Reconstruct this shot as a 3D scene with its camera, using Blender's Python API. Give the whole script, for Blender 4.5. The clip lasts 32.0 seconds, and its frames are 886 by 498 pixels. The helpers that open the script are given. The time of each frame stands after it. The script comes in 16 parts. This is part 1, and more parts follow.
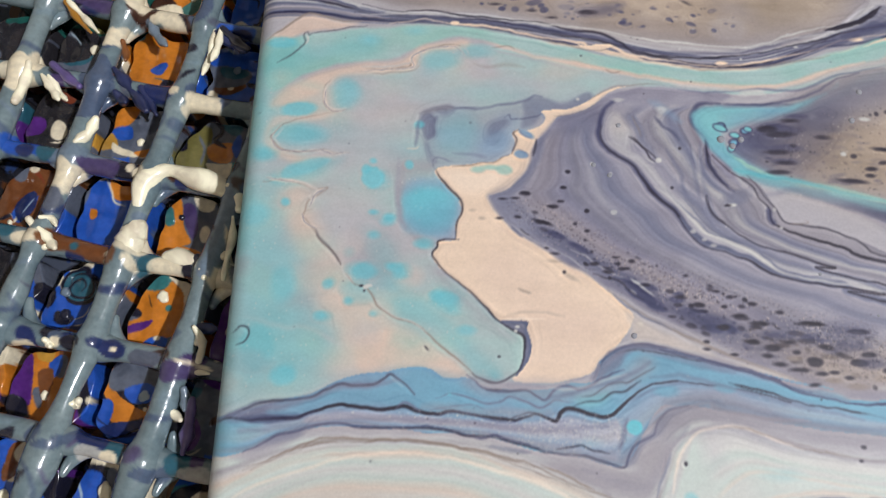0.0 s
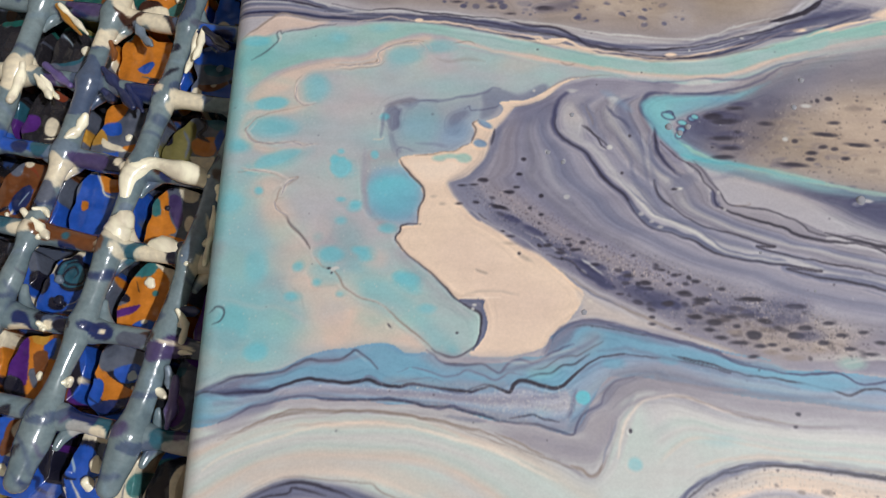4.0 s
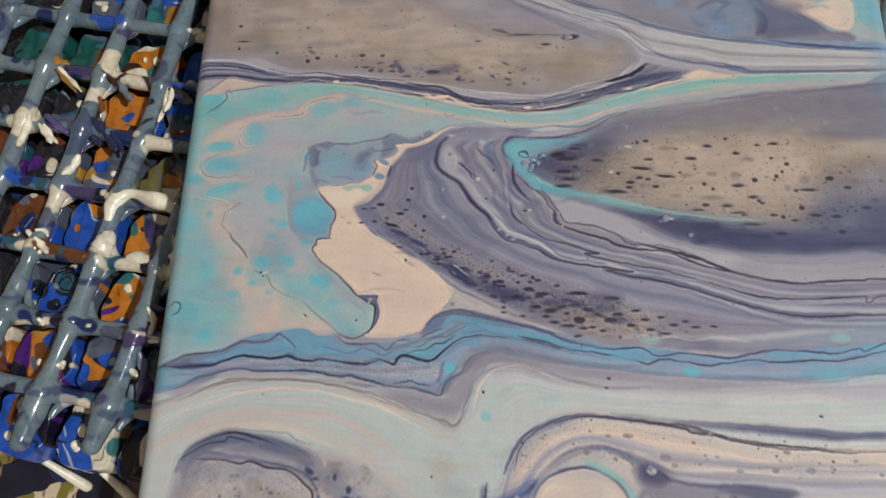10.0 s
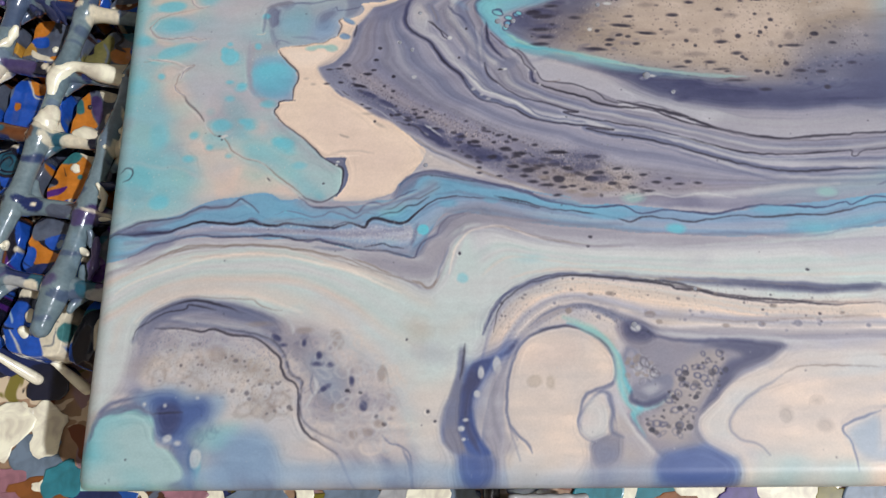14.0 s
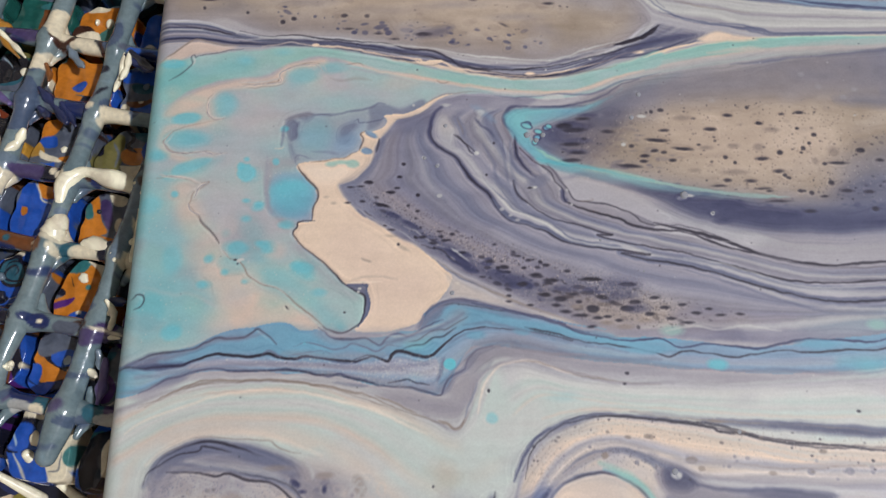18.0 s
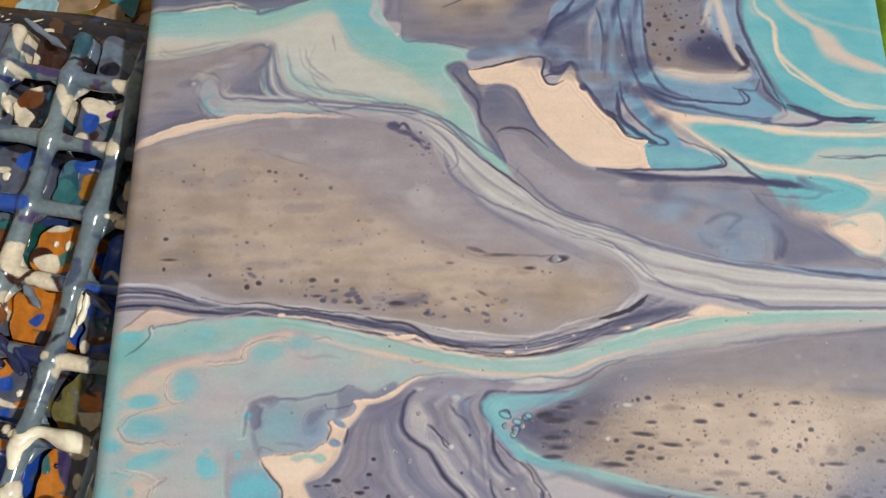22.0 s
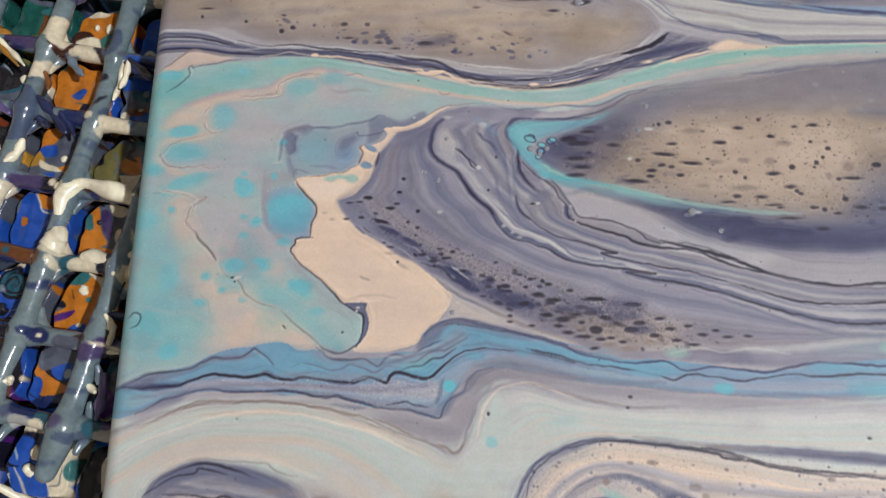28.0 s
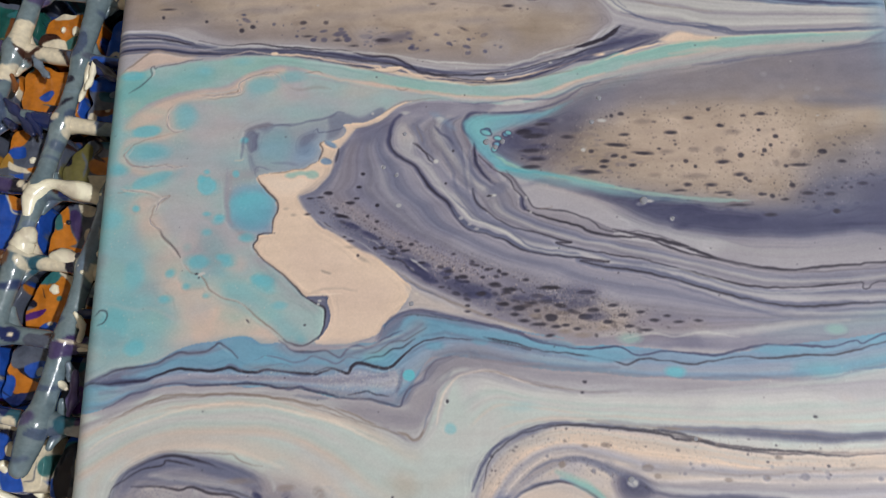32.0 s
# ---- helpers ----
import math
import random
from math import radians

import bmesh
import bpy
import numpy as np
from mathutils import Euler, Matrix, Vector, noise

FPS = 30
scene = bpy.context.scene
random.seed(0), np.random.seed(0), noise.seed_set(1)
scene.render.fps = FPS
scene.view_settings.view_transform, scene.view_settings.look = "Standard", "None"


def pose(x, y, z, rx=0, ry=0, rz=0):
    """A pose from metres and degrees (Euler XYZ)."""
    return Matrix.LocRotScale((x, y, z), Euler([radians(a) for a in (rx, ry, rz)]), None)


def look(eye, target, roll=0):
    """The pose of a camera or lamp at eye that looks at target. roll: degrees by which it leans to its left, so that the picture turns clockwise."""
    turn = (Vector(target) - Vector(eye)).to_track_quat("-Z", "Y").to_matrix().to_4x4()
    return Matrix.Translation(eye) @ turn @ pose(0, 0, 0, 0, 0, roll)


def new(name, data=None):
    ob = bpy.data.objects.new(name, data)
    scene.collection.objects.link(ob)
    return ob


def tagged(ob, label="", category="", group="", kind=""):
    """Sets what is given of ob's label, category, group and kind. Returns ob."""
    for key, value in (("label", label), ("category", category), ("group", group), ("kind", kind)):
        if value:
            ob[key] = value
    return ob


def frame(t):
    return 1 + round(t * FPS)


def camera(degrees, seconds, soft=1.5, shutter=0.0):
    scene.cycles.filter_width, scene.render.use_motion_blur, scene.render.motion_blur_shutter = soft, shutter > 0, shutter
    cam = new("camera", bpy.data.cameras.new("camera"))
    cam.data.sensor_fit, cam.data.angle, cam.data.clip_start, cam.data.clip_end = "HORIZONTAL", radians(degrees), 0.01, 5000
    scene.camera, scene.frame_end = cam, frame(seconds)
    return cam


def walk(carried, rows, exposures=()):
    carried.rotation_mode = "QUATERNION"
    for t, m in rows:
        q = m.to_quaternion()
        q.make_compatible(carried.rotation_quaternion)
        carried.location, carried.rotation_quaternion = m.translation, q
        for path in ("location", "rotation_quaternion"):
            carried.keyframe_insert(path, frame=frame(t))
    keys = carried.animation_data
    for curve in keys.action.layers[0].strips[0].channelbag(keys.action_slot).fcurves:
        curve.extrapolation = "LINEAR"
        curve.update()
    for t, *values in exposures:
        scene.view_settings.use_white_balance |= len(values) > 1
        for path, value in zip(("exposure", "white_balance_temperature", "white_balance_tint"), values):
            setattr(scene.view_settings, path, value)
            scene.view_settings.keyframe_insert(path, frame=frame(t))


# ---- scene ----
# ---- camera and its path over the canvas ----
cam = camera(58.0, 32.0, soft=1.35)
PATH = [
    (0, -0.05350, -0.08067, 0.20111, 17.869, 2.163, 1.810),
    (0.5, -0.05443, -0.08298, 0.19840, 18.373, 1.869, 1.995),
    (1, -0.05313, -0.08207, 0.19937, 18.214, 2.343, 1.954),
    (1.5, -0.04602, -0.07676, 0.20554, 16.410, 4.259, 2.236),
    (2, -0.04251, -0.07980, 0.20583, 17.030, 4.882, 2.172),
    (2.5, -0.04414, -0.08095, 0.20677, 16.543, 3.804, 1.785),
    (3, -0.04603, -0.08009, 0.20925, 16.106, 3.060, 1.457),
    (3.5, -0.04448, -0.08319, 0.20854, 17.101, 3.127, 1.610),
    (5.5, -0.03544, -0.09027, 0.21988, 18.073, 3.651, 1.060),
    (6, -0.03313, -0.09335, 0.22355, 18.572, 3.365, 1.135),
    (6.5, -0.03142, -0.09495, 0.22415, 19.153, 2.955, 1.082),
    (7, -0.03326, -0.09352, 0.22299, 18.970, 2.556, 0.850),
    (7.5, -0.03276, -0.09514, 0.22441, 19.012, 2.731, 0.734),
    (8, -0.03269, -0.09660, 0.22487, 19.067, 2.954, 0.755),
    (8.5, -0.03372, -0.09704, 0.22416, 19.141, 2.740, 0.619),
    (9, -0.03525, -0.09611, 0.22427, 18.862, 2.634, 0.694),
    (9.5, -0.03120, -0.09560, 0.22697, 18.576, 3.120, 0.876),
    (10, -0.01216, -0.10675, 0.25523, 19.757, 3.570, 1.281),
    (10.5, 0.00992, -0.10719, 0.25268, 19.444, 2.788, 0.116),
    (11, 0.01512, -0.10211, 0.25390, 18.565, 2.307, -0.882),
    (11.5, 0.00610, -0.09932, 0.25377, 18.792, 0.630, -1.773),
    (12, 0.00165, -0.09948, 0.25160, 19.153, 0.900, -1.726),
    (12.5, -0.00391, -0.10232, 0.25014, 19.626, 0.686, -1.600),
    (13, -0.00459, -0.10384, 0.25080, 19.892, 1.600, -1.200),
    (13.5, -0.00886, -0.11255, 0.24744, 21.172, 1.110, -0.915),
    (14, -0.01645, -0.12858, 0.23629, 17.166, 1.036, -0.367),
    (14.5, -0.01341, -0.13282, 0.23809, 17.084, 2.426, -0.143),
    (16.5, -0.01144, -0.11643, 0.24370, 17.398, 1.468, -1.419),
    (17, -0.01656, -0.10496, 0.24104, 18.187, 1.442, -0.543),
    (17.5, -0.01967, -0.09923, 0.23753, 18.112, 1.361, -0.405),
    (18, -0.02173, -0.09805, 0.23509, 18.042, 1.317, -0.119),
    (18.5, -0.02104, -0.09980, 0.23532, 17.750, 1.601, -0.040),
    (19, -0.02413, -0.10112, 0.23357, 17.498, 1.291, 0.113),
    (19.5, -0.02614, -0.08964, 0.23458, 17.147, 1.372, 0.078),
    (20, -0.02491, -0.07846, 0.23834, 17.879, 2.304, 1.794),
    (20.5, -0.01750, -0.06265, 0.23919, 16.793, 2.161, 0.919),
    (21, -0.01108, -0.04314, 0.24054, 17.779, 1.326, 0.539),
    (21.5, -0.01590, -0.03334, 0.24281, 17.662, 1.475, 0.176),
    (22, -0.01493, -0.02115, 0.24546, 16.556, 1.272, 0.035),
    (22.5, -0.01181, -0.00891, 0.24662, 16.936, 1.621, 0.170),
    (23, -0.01259, -0.00998, 0.25076, 18.653, 1.921, 0.657),
    (23.5, -0.01463, -0.01722, 0.24837, 18.796, 1.241, 0.583),
    (24, -0.02127, -0.04668, 0.23936, 18.967, 0.703, 0.847),
    (24.5, -0.02262, -0.07441, 0.23158, 15.872, 1.478, 1.003),
    (25, -0.01952, -0.07906, 0.23042, 15.679, 2.240, 0.701),
    (25.5, -0.02061, -0.08426, 0.23030, 15.751, 1.968, 0.402),
    (27.5, -0.01825, -0.08702, 0.23326, 16.445, 2.314, -0.065),
    (28, -0.01740, -0.08800, 0.23374, 16.603, 2.541, 0.363),
    (28.5, -0.01487, -0.08930, 0.23163, 16.670, 2.776, 0.273),
    (29, -0.01286, -0.08884, 0.23378, 16.016, 2.589, -0.253),
    (29.5, -0.01353, -0.08950, 0.23431, 16.215, 2.117, -0.621),
    (30, -0.01327, -0.09107, 0.23506, 16.457, 2.071, -0.521),
    (30.5, -0.01107, -0.09084, 0.23639, 16.271, 2.466, -0.493),
    (31, -0.01333, -0.08987, 0.23680, 16.259, 1.998, -0.516),
    (31.5, -0.01052, -0.08946, 0.23560, 16.048, 2.595, -0.487),
    (32, -0.00878, -0.08897, 0.23797, 15.885, 2.402, -0.896),
]
EXPOSURES = [(0, -0.005, 6450, 10), (3.5, -0.095, 6500, 10), (8, -0.095, 6500, 10), (9.5, -0.145, 6500, 10), (10, -0.385, 6500, 10), (11, -0.225, 6600, 10), (12, -0.165, 6450, 10), (14, -0.085, 6250, 10), (17, -0.245, 6450, 10), (19, -0.085, 6350, 10), (21, -0.045, 6600, 10),
             (22.5, -0.065, 6850, 10), (23.4, -0.065, 6850, 10), (24, 0.055, 6600, 10), (25, -0.015, 6300, 10), (28, -0.225, 6500, 10), (32, -0.305, 6500, 10)]
walk(cam, [(t, pose(x, y, z, rx, ry, rz)) for t, x, y, z, rx, ry, rz in PATH], EXPOSURES)

# ---- light: a lamp over the side of the work, a small added one near the viewer, and the dim room ----
room_air = bpy.data.worlds.new("room_air")
scene.world = room_air
room_air.use_nodes = True
room_air.node_tree.nodes["Background"].inputs[0].default_value = (1.0, 0.96, 0.91, 1)
room_air.node_tree.nodes["Background"].inputs[1].default_value = 0.015
# the second lamp is unseen, added for glints and fill in the middle
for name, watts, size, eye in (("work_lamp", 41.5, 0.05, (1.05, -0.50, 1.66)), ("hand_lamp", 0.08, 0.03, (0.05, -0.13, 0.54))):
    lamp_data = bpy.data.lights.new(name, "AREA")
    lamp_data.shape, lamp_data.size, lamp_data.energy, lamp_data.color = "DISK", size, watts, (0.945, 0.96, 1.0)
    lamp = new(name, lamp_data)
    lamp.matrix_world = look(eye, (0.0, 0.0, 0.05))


# ---- materials ----
def srgb(r, g, b):
    """Linear colour from 0..255."""
    return tuple(((v / 255 + 0.055) / 1.055) ** 2.4 if v > 10 else v / 255 / 12.92 for v in (r, g, b))


def nodes_of(name, rough=0.4, metal=0.0, coat=0.0):
    m = bpy.data.materials.new(name)
    m.use_nodes = True
    nt = m.node_tree
    b = nt.nodes["Principled BSDF"]
    b.inputs["Roughness"].default_value, b.inputs["Metallic"].default_value = rough, metal
    b.inputs["Coat Weight"].default_value, b.inputs["Coat Roughness"].default_value = coat, 0.12
    return m, nt, b


def noise_node(nt, scale, detail=3.0, distortion=0.0, stretch=None, space="Object"):
    co = nt.nodes.new("ShaderNodeTexCoord")
    n = nt.nodes.new("ShaderNodeTexNoise")
    n.inputs["Scale"].default_value, n.inputs["Detail"].default_value, n.inputs["Distortion"].default_value = scale, detail, distortion
    if stretch:
        mp = nt.nodes.new("ShaderNodeMapping")
        mp.inputs["Scale"].default_value = stretch
        nt.links.new(co.outputs[space], mp.inputs[0])
        nt.links.new(mp.outputs[0], n.inputs["Vector"])
    else:
        nt.links.new(co.outputs[space], n.inputs["Vector"])
    return n


def ramp_node(nt, fac, stops, hard=False):
    r = nt.nodes.new("ShaderNodeValToRGB")
    r.color_ramp.interpolation = "CONSTANT" if hard else "LINEAR"
    while len(r.color_ramp.elements) < len(stops):
        r.color_ramp.elements.new(0.5)
    for e, (p, c) in zip(r.color_ramp.elements, stops):
        e.position, e.color = p, (*srgb(*c), 1)
    nt.links.new(fac, r.inputs[0])
    return r


def bumped(nt, b, height, strength, distance):
    k = nt.nodes.new("ShaderNodeBump")
    k.inputs["Strength"].default_value, k.inputs["Distance"].default_value = strength, distance
    nt.links.new(height, k.inputs["Height"])
    nt.links.new(k.outputs[0], b.inputs["Normal"])


def mixed(nt, a, b, fac, mode="MIX"):
    x = nt.nodes.new("ShaderNodeMix")
    x.data_type, x.blend_type = "RGBA", mode
    for sock, v in ((x.inputs[0], fac), (x.inputs[6], a), (x.inputs[7], b)):
        if isinstance(v, bpy.types.NodeSocket):
            nt.links.new(v, sock)
        else:
            sock.default_value = v
    return x.outputs[2]


def poured_paint():
    """Satin acrylic skin: the laid pigment, fine grain in it and a faint weave under it."""
    m, nt, b = nodes_of("poured_paint", 0.47, coat=0.05)
    at = nt.nodes.new("ShaderNodeAttribute")
    at.attribute_name = "pigment"
    grain = noise_node(nt, 1900, 2)
    tone = ramp_node(nt, grain.outputs["Fac"], [(0.25, (244, 244, 245)), (0.75, (255, 255, 255))])
    nt.links.new(mixed(nt, at.outputs["Color"], tone.outputs[0], 1.0, "MULTIPLY"), b.inputs["Base Color"])
    bumped(nt, b, noise_node(nt, 420, 4).outputs["Fac"], 0.06, 0.0004)
    return m


def paint_skin(name, main, patches=(), rough=0.25, bump=0.2, coat=0.4, edge=0.02):
    """Dried paint: one colour with pools of others that ran into it, different on every object. patches: colour, scale, share."""
    m, nt, b = nodes_of(name, rough, coat=coat)
    info = nt.nodes.new("ShaderNodeObjectInfo")
    shift = nt.nodes.new("ShaderNodeMath")
    shift.operation = "MULTIPLY"
    shift.inputs[1].default_value = 40.0
    nt.links.new(info.outputs["Random"], shift.inputs[0])
    tone = ramp_node(nt, noise_node(nt, 130, 4).outputs["Fac"], [(0.3, tuple(v * 0.82 for v in main)), (0.65, main)])
    out = tone.outputs[0]
    for n, (colour, scale, share) in enumerate(patches):
        k = noise_node(nt, scale * 0.85, 2.0, 1.5)
        k.noise_dimensions = "4D"
        add = nt.nodes.new("ShaderNodeMath")
        add.operation = "ADD"
        add.inputs[1].default_value = 3.7 * n
        nt.links.new(shift.outputs[0], add.inputs[0])
        nt.links.new(add.outputs[0], k.inputs["W"])
        at = 0.72 - 0.44 * share
        mask = ramp_node(nt, k.outputs["Fac"], [(at, (0, 0, 0)), (at + edge, (255, 255, 255))])
        out = mixed(nt, out, (*srgb(*colour), 1), mask.outputs[0])
    nt.links.new(out, b.inputs["Base Color"])
    bumped(nt, b, noise_node(nt, 210, 2).outputs["Fac"], bump, 0.0015)
    return m


POURED = poured_paint()




def flat_paint(name, colour, rough=0.3, coat=0.35):
    """One colour of dried acrylic, a little uneven in tone and skin."""
    m, nt, b = nodes_of(name, rough, coat=coat)
    lo, hi = tuple(v * 0.86 for v in colour), tuple(min(255, v * 1.05) for v in colour)
    n = noise_node(nt, 160, 4, 0.8)
    nt.links.new(ramp_node(nt, n.outputs["Fac"], [(0.35, lo), (0.6, hi)]).outputs[0], b.inputs["Base Color"])
    bumped(nt, b, noise_node(nt, 330, 3).outputs["Fac"], 0.04, 0.0008)
    return m


CREAM_PAINT = flat_paint("cream_paint", (250, 236, 208))
SLATE_PAINT = flat_paint("slate_paint", (110, 124, 138))
NAVY_PAINT = flat_paint("navy_paint", (40, 48, 86))
INK_PAINT = flat_paint("ink_paint", (34, 35, 50))
BLUE_PAINT = flat_paint("blue_paint", (36, 84, 160))
TEAL_PAINT = flat_paint("teal_paint", (52, 122, 132))
ICE_PAINT = flat_paint("ice_paint", (150, 188, 196))
VIOLET_PAINT = flat_paint("violet_paint", (96, 82, 132))
MAUVE_PAINT = flat_paint("mauve_paint", (160, 112, 120))
OLIVE_PAINT = flat_paint("olive_paint", (118, 108, 36))
OCHRE_PAINT = flat_paint("ochre_paint", (164, 114, 42))
BROWN_PAINT = flat_paint("brown_paint", (132, 80, 40))
TAN_PAINT = flat_paint("tan_paint", (146, 122, 94))
GREY_PAINT = flat_paint("grey_paint", (122, 120, 124))
PEARL_PAINT = flat_paint("pearl_paint", (172, 170, 168), 0.2, 0.7)
ICE = (176, 196, 206)
OR, BL, CR, TL, SL, BR, VI, IN, OC, OV = (202, 122, 40), (38, 84, 176), (232, 219, 190), (56, 116, 118), (92, 98, 112), (112, 66, 36), (84, 40, 118), (30, 30, 44), (196, 146, 60), (110, 104, 60)
RUST_MIX = paint_skin("rust_mix", (92, 60, 44), [(SL, 140, 0.5), (CR, 160, 0.35), (VI, 150, 0.25)])
# near-black main tone stands in for the shade deep between the bars
CRUST = paint_skin("crust", (36, 37, 46), [((70, 76, 90), 60, 0.4), ((88, 60, 40), 70, 0.3), ((40, 60, 104), 60, 0.25), (CR, 120, 0.12)])
TABLE_PAINT = paint_skin("table_paint", (172, 138, 108), [((150, 120, 122), 60, 0.4), ((214, 192, 160), 70, 0.35), ((110, 92, 128), 80, 0.22), ((120, 66, 40), 60, 0.25), ((128, 116, 52), 80, 0.25), ((70, 60, 52), 110, 0.12)], 0.35, 0.3, 0.2)
OCHRE_WASH = paint_skin("ochre_wash", (116, 82, 34), [((92, 66, 36), 40, 0.5), ((158, 116, 42), 60, 0.35), ((110, 96, 74), 70, 0.3)], 0.35, 0.3, 0.2, 0.15)


def wall_paint(name, colour):
    m, nt, b = nodes_of(name, 0.8)
    n = noise_node(nt, 6, 5)
    nt.links.new(ramp_node(nt, n.outputs["Fac"], [(0.3, tuple(v * 0.94 for v in colour)), (0.7, colour)]).outputs[0], b.inputs["Base Color"])
    bumped(nt, b, noise_node(nt, 220, 3).outputs["Fac"], 0.1, 0.002)
    return m


def wood_grain(name, dark, light):
    m, nt, b = nodes_of(name, 0.45)
    n = noise_node(nt, 40, 5, 0.6, (1, 12, 12))
    nt.links.new(ramp_node(nt, n.outputs["Fac"], [(0.3, dark), (0.7, light)]).outputs[0], b.inputs["Base Color"])
    bumped(nt, b, n.outputs["Fac"], 0.15, 0.001)
    return m


# ---- the place: a work table in a plain room ----
def mesh_from(bm, name, material, smooth=True):
    me = bpy.data.meshes.new(name)
    bm.to_mesh(me)
    bm.free()
    me.materials.append(material)
    if smooth:
        me.shade_smooth()
    return me


def part(name, me, parent, label=""):
    """Links a mesh as one part under a thing or another part."""
    ob = new(name, me)
    ob.parent = parent
    return tagged(ob, label)


def slab(x0, x1, y0, y1, z0, z1, bevel=0.0):
    bm = bmesh.new()
    bmesh.ops.create_cube(bm, size=1, matrix=Matrix.Translation(((x0 + x1) / 2, (y0 + y1) / 2, (z0 + z1) / 2)) @ Matrix.Diagonal((x1 - x0, y1 - y0, z1 - z0, 1)))
    if bevel:
        bmesh.ops.bevel(bm, geom=bm.edges[:], offset=bevel, segments=2, affect="EDGES")
    return bm


PLASTER = wall_paint("plaster", (205, 198, 186))
BOARDS = wood_grain("boards", (92, 66, 44), (136, 102, 70))
for name, dims in (("wall_north", (-1.6, 1.6, 1.6, 1.7, -0.75, 1.75)), ("wall_south", (-1.6, 1.6, -1.7, -1.6, -0.75, 1.75)),
                   ("wall_east", (1.6, 1.7, -1.7, 1.7, -0.75, 1.75)), ("wall_west", (-1.7, -1.6, -1.7, 1.7, -0.75, 1.75))):
    tagged(new(name, mesh_from(slab(*dims), name, PLASTER, False)), "plain off-white plastered wall of the room", "wall", kind="structure")
tagged(new("floor", mesh_from(slab(-1.7, 1.7, -1.7, 1.7, -0.80, -0.75), "floor", BOARDS, False)), "brown wooden floor of the room", "floor", kind="structure")
tagged(new("ceiling", mesh_from(slab(-1.7, 1.7, -1.7, 1.7, 1.75, 1.80), "ceiling", PLASTER, False)), "plain off-white ceiling of the room", "ceiling", kind="structure")

work_table = tagged(new("work_table"), "work table whose top is crusted with many-coloured dried paint", "table")
part("tabletop", mesh_from(slab(-0.6, 0.6, -0.35, 0.45, -0.03, 0.0, 0.004), "tabletop", TABLE_PAINT, False), work_table, "top covered in dried spilled paint")
for lx in (-0.55, 0.55):
    for ly in (-0.30, 0.40):
        part("leg", mesh_from(slab(lx - 0.025, lx + 0.025, ly - 0.025, ly + 0.025, -0.75, -0.03, 0.003), "leg", BOARDS, False), work_table)


# ---- the poured paint: pigments laid down on a fine grid of the canvas, in mm from its middle ----
PX = 0.20                                    # grid step in mm
HW, HH = 102.0, 127.5                        # half width and half height of the grid
NX, NY = int(2 * HW / PX) + 1, int(2 * HH / PX) + 1
rng = np.random.RandomState(7)


def smooth_noise(cell_x, cell_y, seed):
    """Smooth noise of about -1..1 over the grid, with cells of that many mm."""
    r = np.random.RandomState(seed)
    gx, gy = int(2 * HW / cell_x) + 4, int(2 * HH / cell_y) + 4
    g = r.uniform(-1, 1, (gy, gx))
    xs, ys = np.arange(NX) * PX / cell_x, np.arange(NY) * PX / cell_y
    ix, iy = xs.astype(int), ys.astype(int)
    fx, fy = xs - ix, ys - iy
    fx, fy = fx * fx * (3 - 2 * fx), fy * fy * (3 - 2 * fy)
    rows = g[:, ix] * (1 - fx) + g[:, ix + 1] * fx
    return rows[iy] * (1 - fy)[:, None] + rows[iy + 1] * fy[:, None]


FINE = (smooth_noise(1.2, 0.8, 1) + smooth_noise(3, 2, 2) + smooth_noise(0.6, 0.5, 3) * 0.6) / 2
EDGE = FINE                                  # how the rims of round cells wander
BROAD = (smooth_noise(14, 9, 4) + smooth_noise(6, 4, 5) * 0.7) / 1.4
STREAK = (smooth_noise(16, 1.6, 6) + smooth_noise(7, 1.2, 7) + smooth_noise(3, 2.5, 8)) / 2.2
pigment = np.zeros((NY, NX, 3)) + np.array((172, 168, 174.0))


def spline(points, closed=False, step=0.35):
    """Catmull-Rom curve through the points, densely sampled."""
    p = np.array(points, float).reshape(-1, 2)
    if len(p) == 2 and not closed:
        p = np.array([p[0], (p[0] + p[1]) / 2, p[1]])
    p = np.concatenate([p[-1:], p, p[:2]]) if closed else np.concatenate([2 * p[:1] - p[1:2], p, 2 * p[-1:] - p[-2:-1]])
    out = []
    for a, b, c, d in zip(p[:-3], p[1:-2], p[2:-1], p[3:]):
        n = max(2, int(np.hypot(*(c - b)) / step))
        t = np.linspace(0, 1, n, endpoint=False)[:, None]
        out.append(0.5 * (2 * b + (c - a) * t + (2 * a - 5 * b + 4 * c - d) * t * t + (3 * b - a - 3 * c + d) * t ** 3))
    out.append(p[-2:-1])
    return np.concatenate(out)


def wobbled(curve, amount):
    """The curve, shaken a little, as thick paint creeps."""
    n = len(curve)
    k = np.cumsum(rng.normal(0, 1, (n + 24, 2)), 0)
    k = k - np.stack([np.convolve(k[:, i], np.ones(25) / 25, "same") for i in (0, 1)], 1)
    k = np.stack([np.convolve(k[:, i], np.ones(5) / 5, "same") for i in (0, 1)], 1)
    return curve + k[12:12 + n] * amount


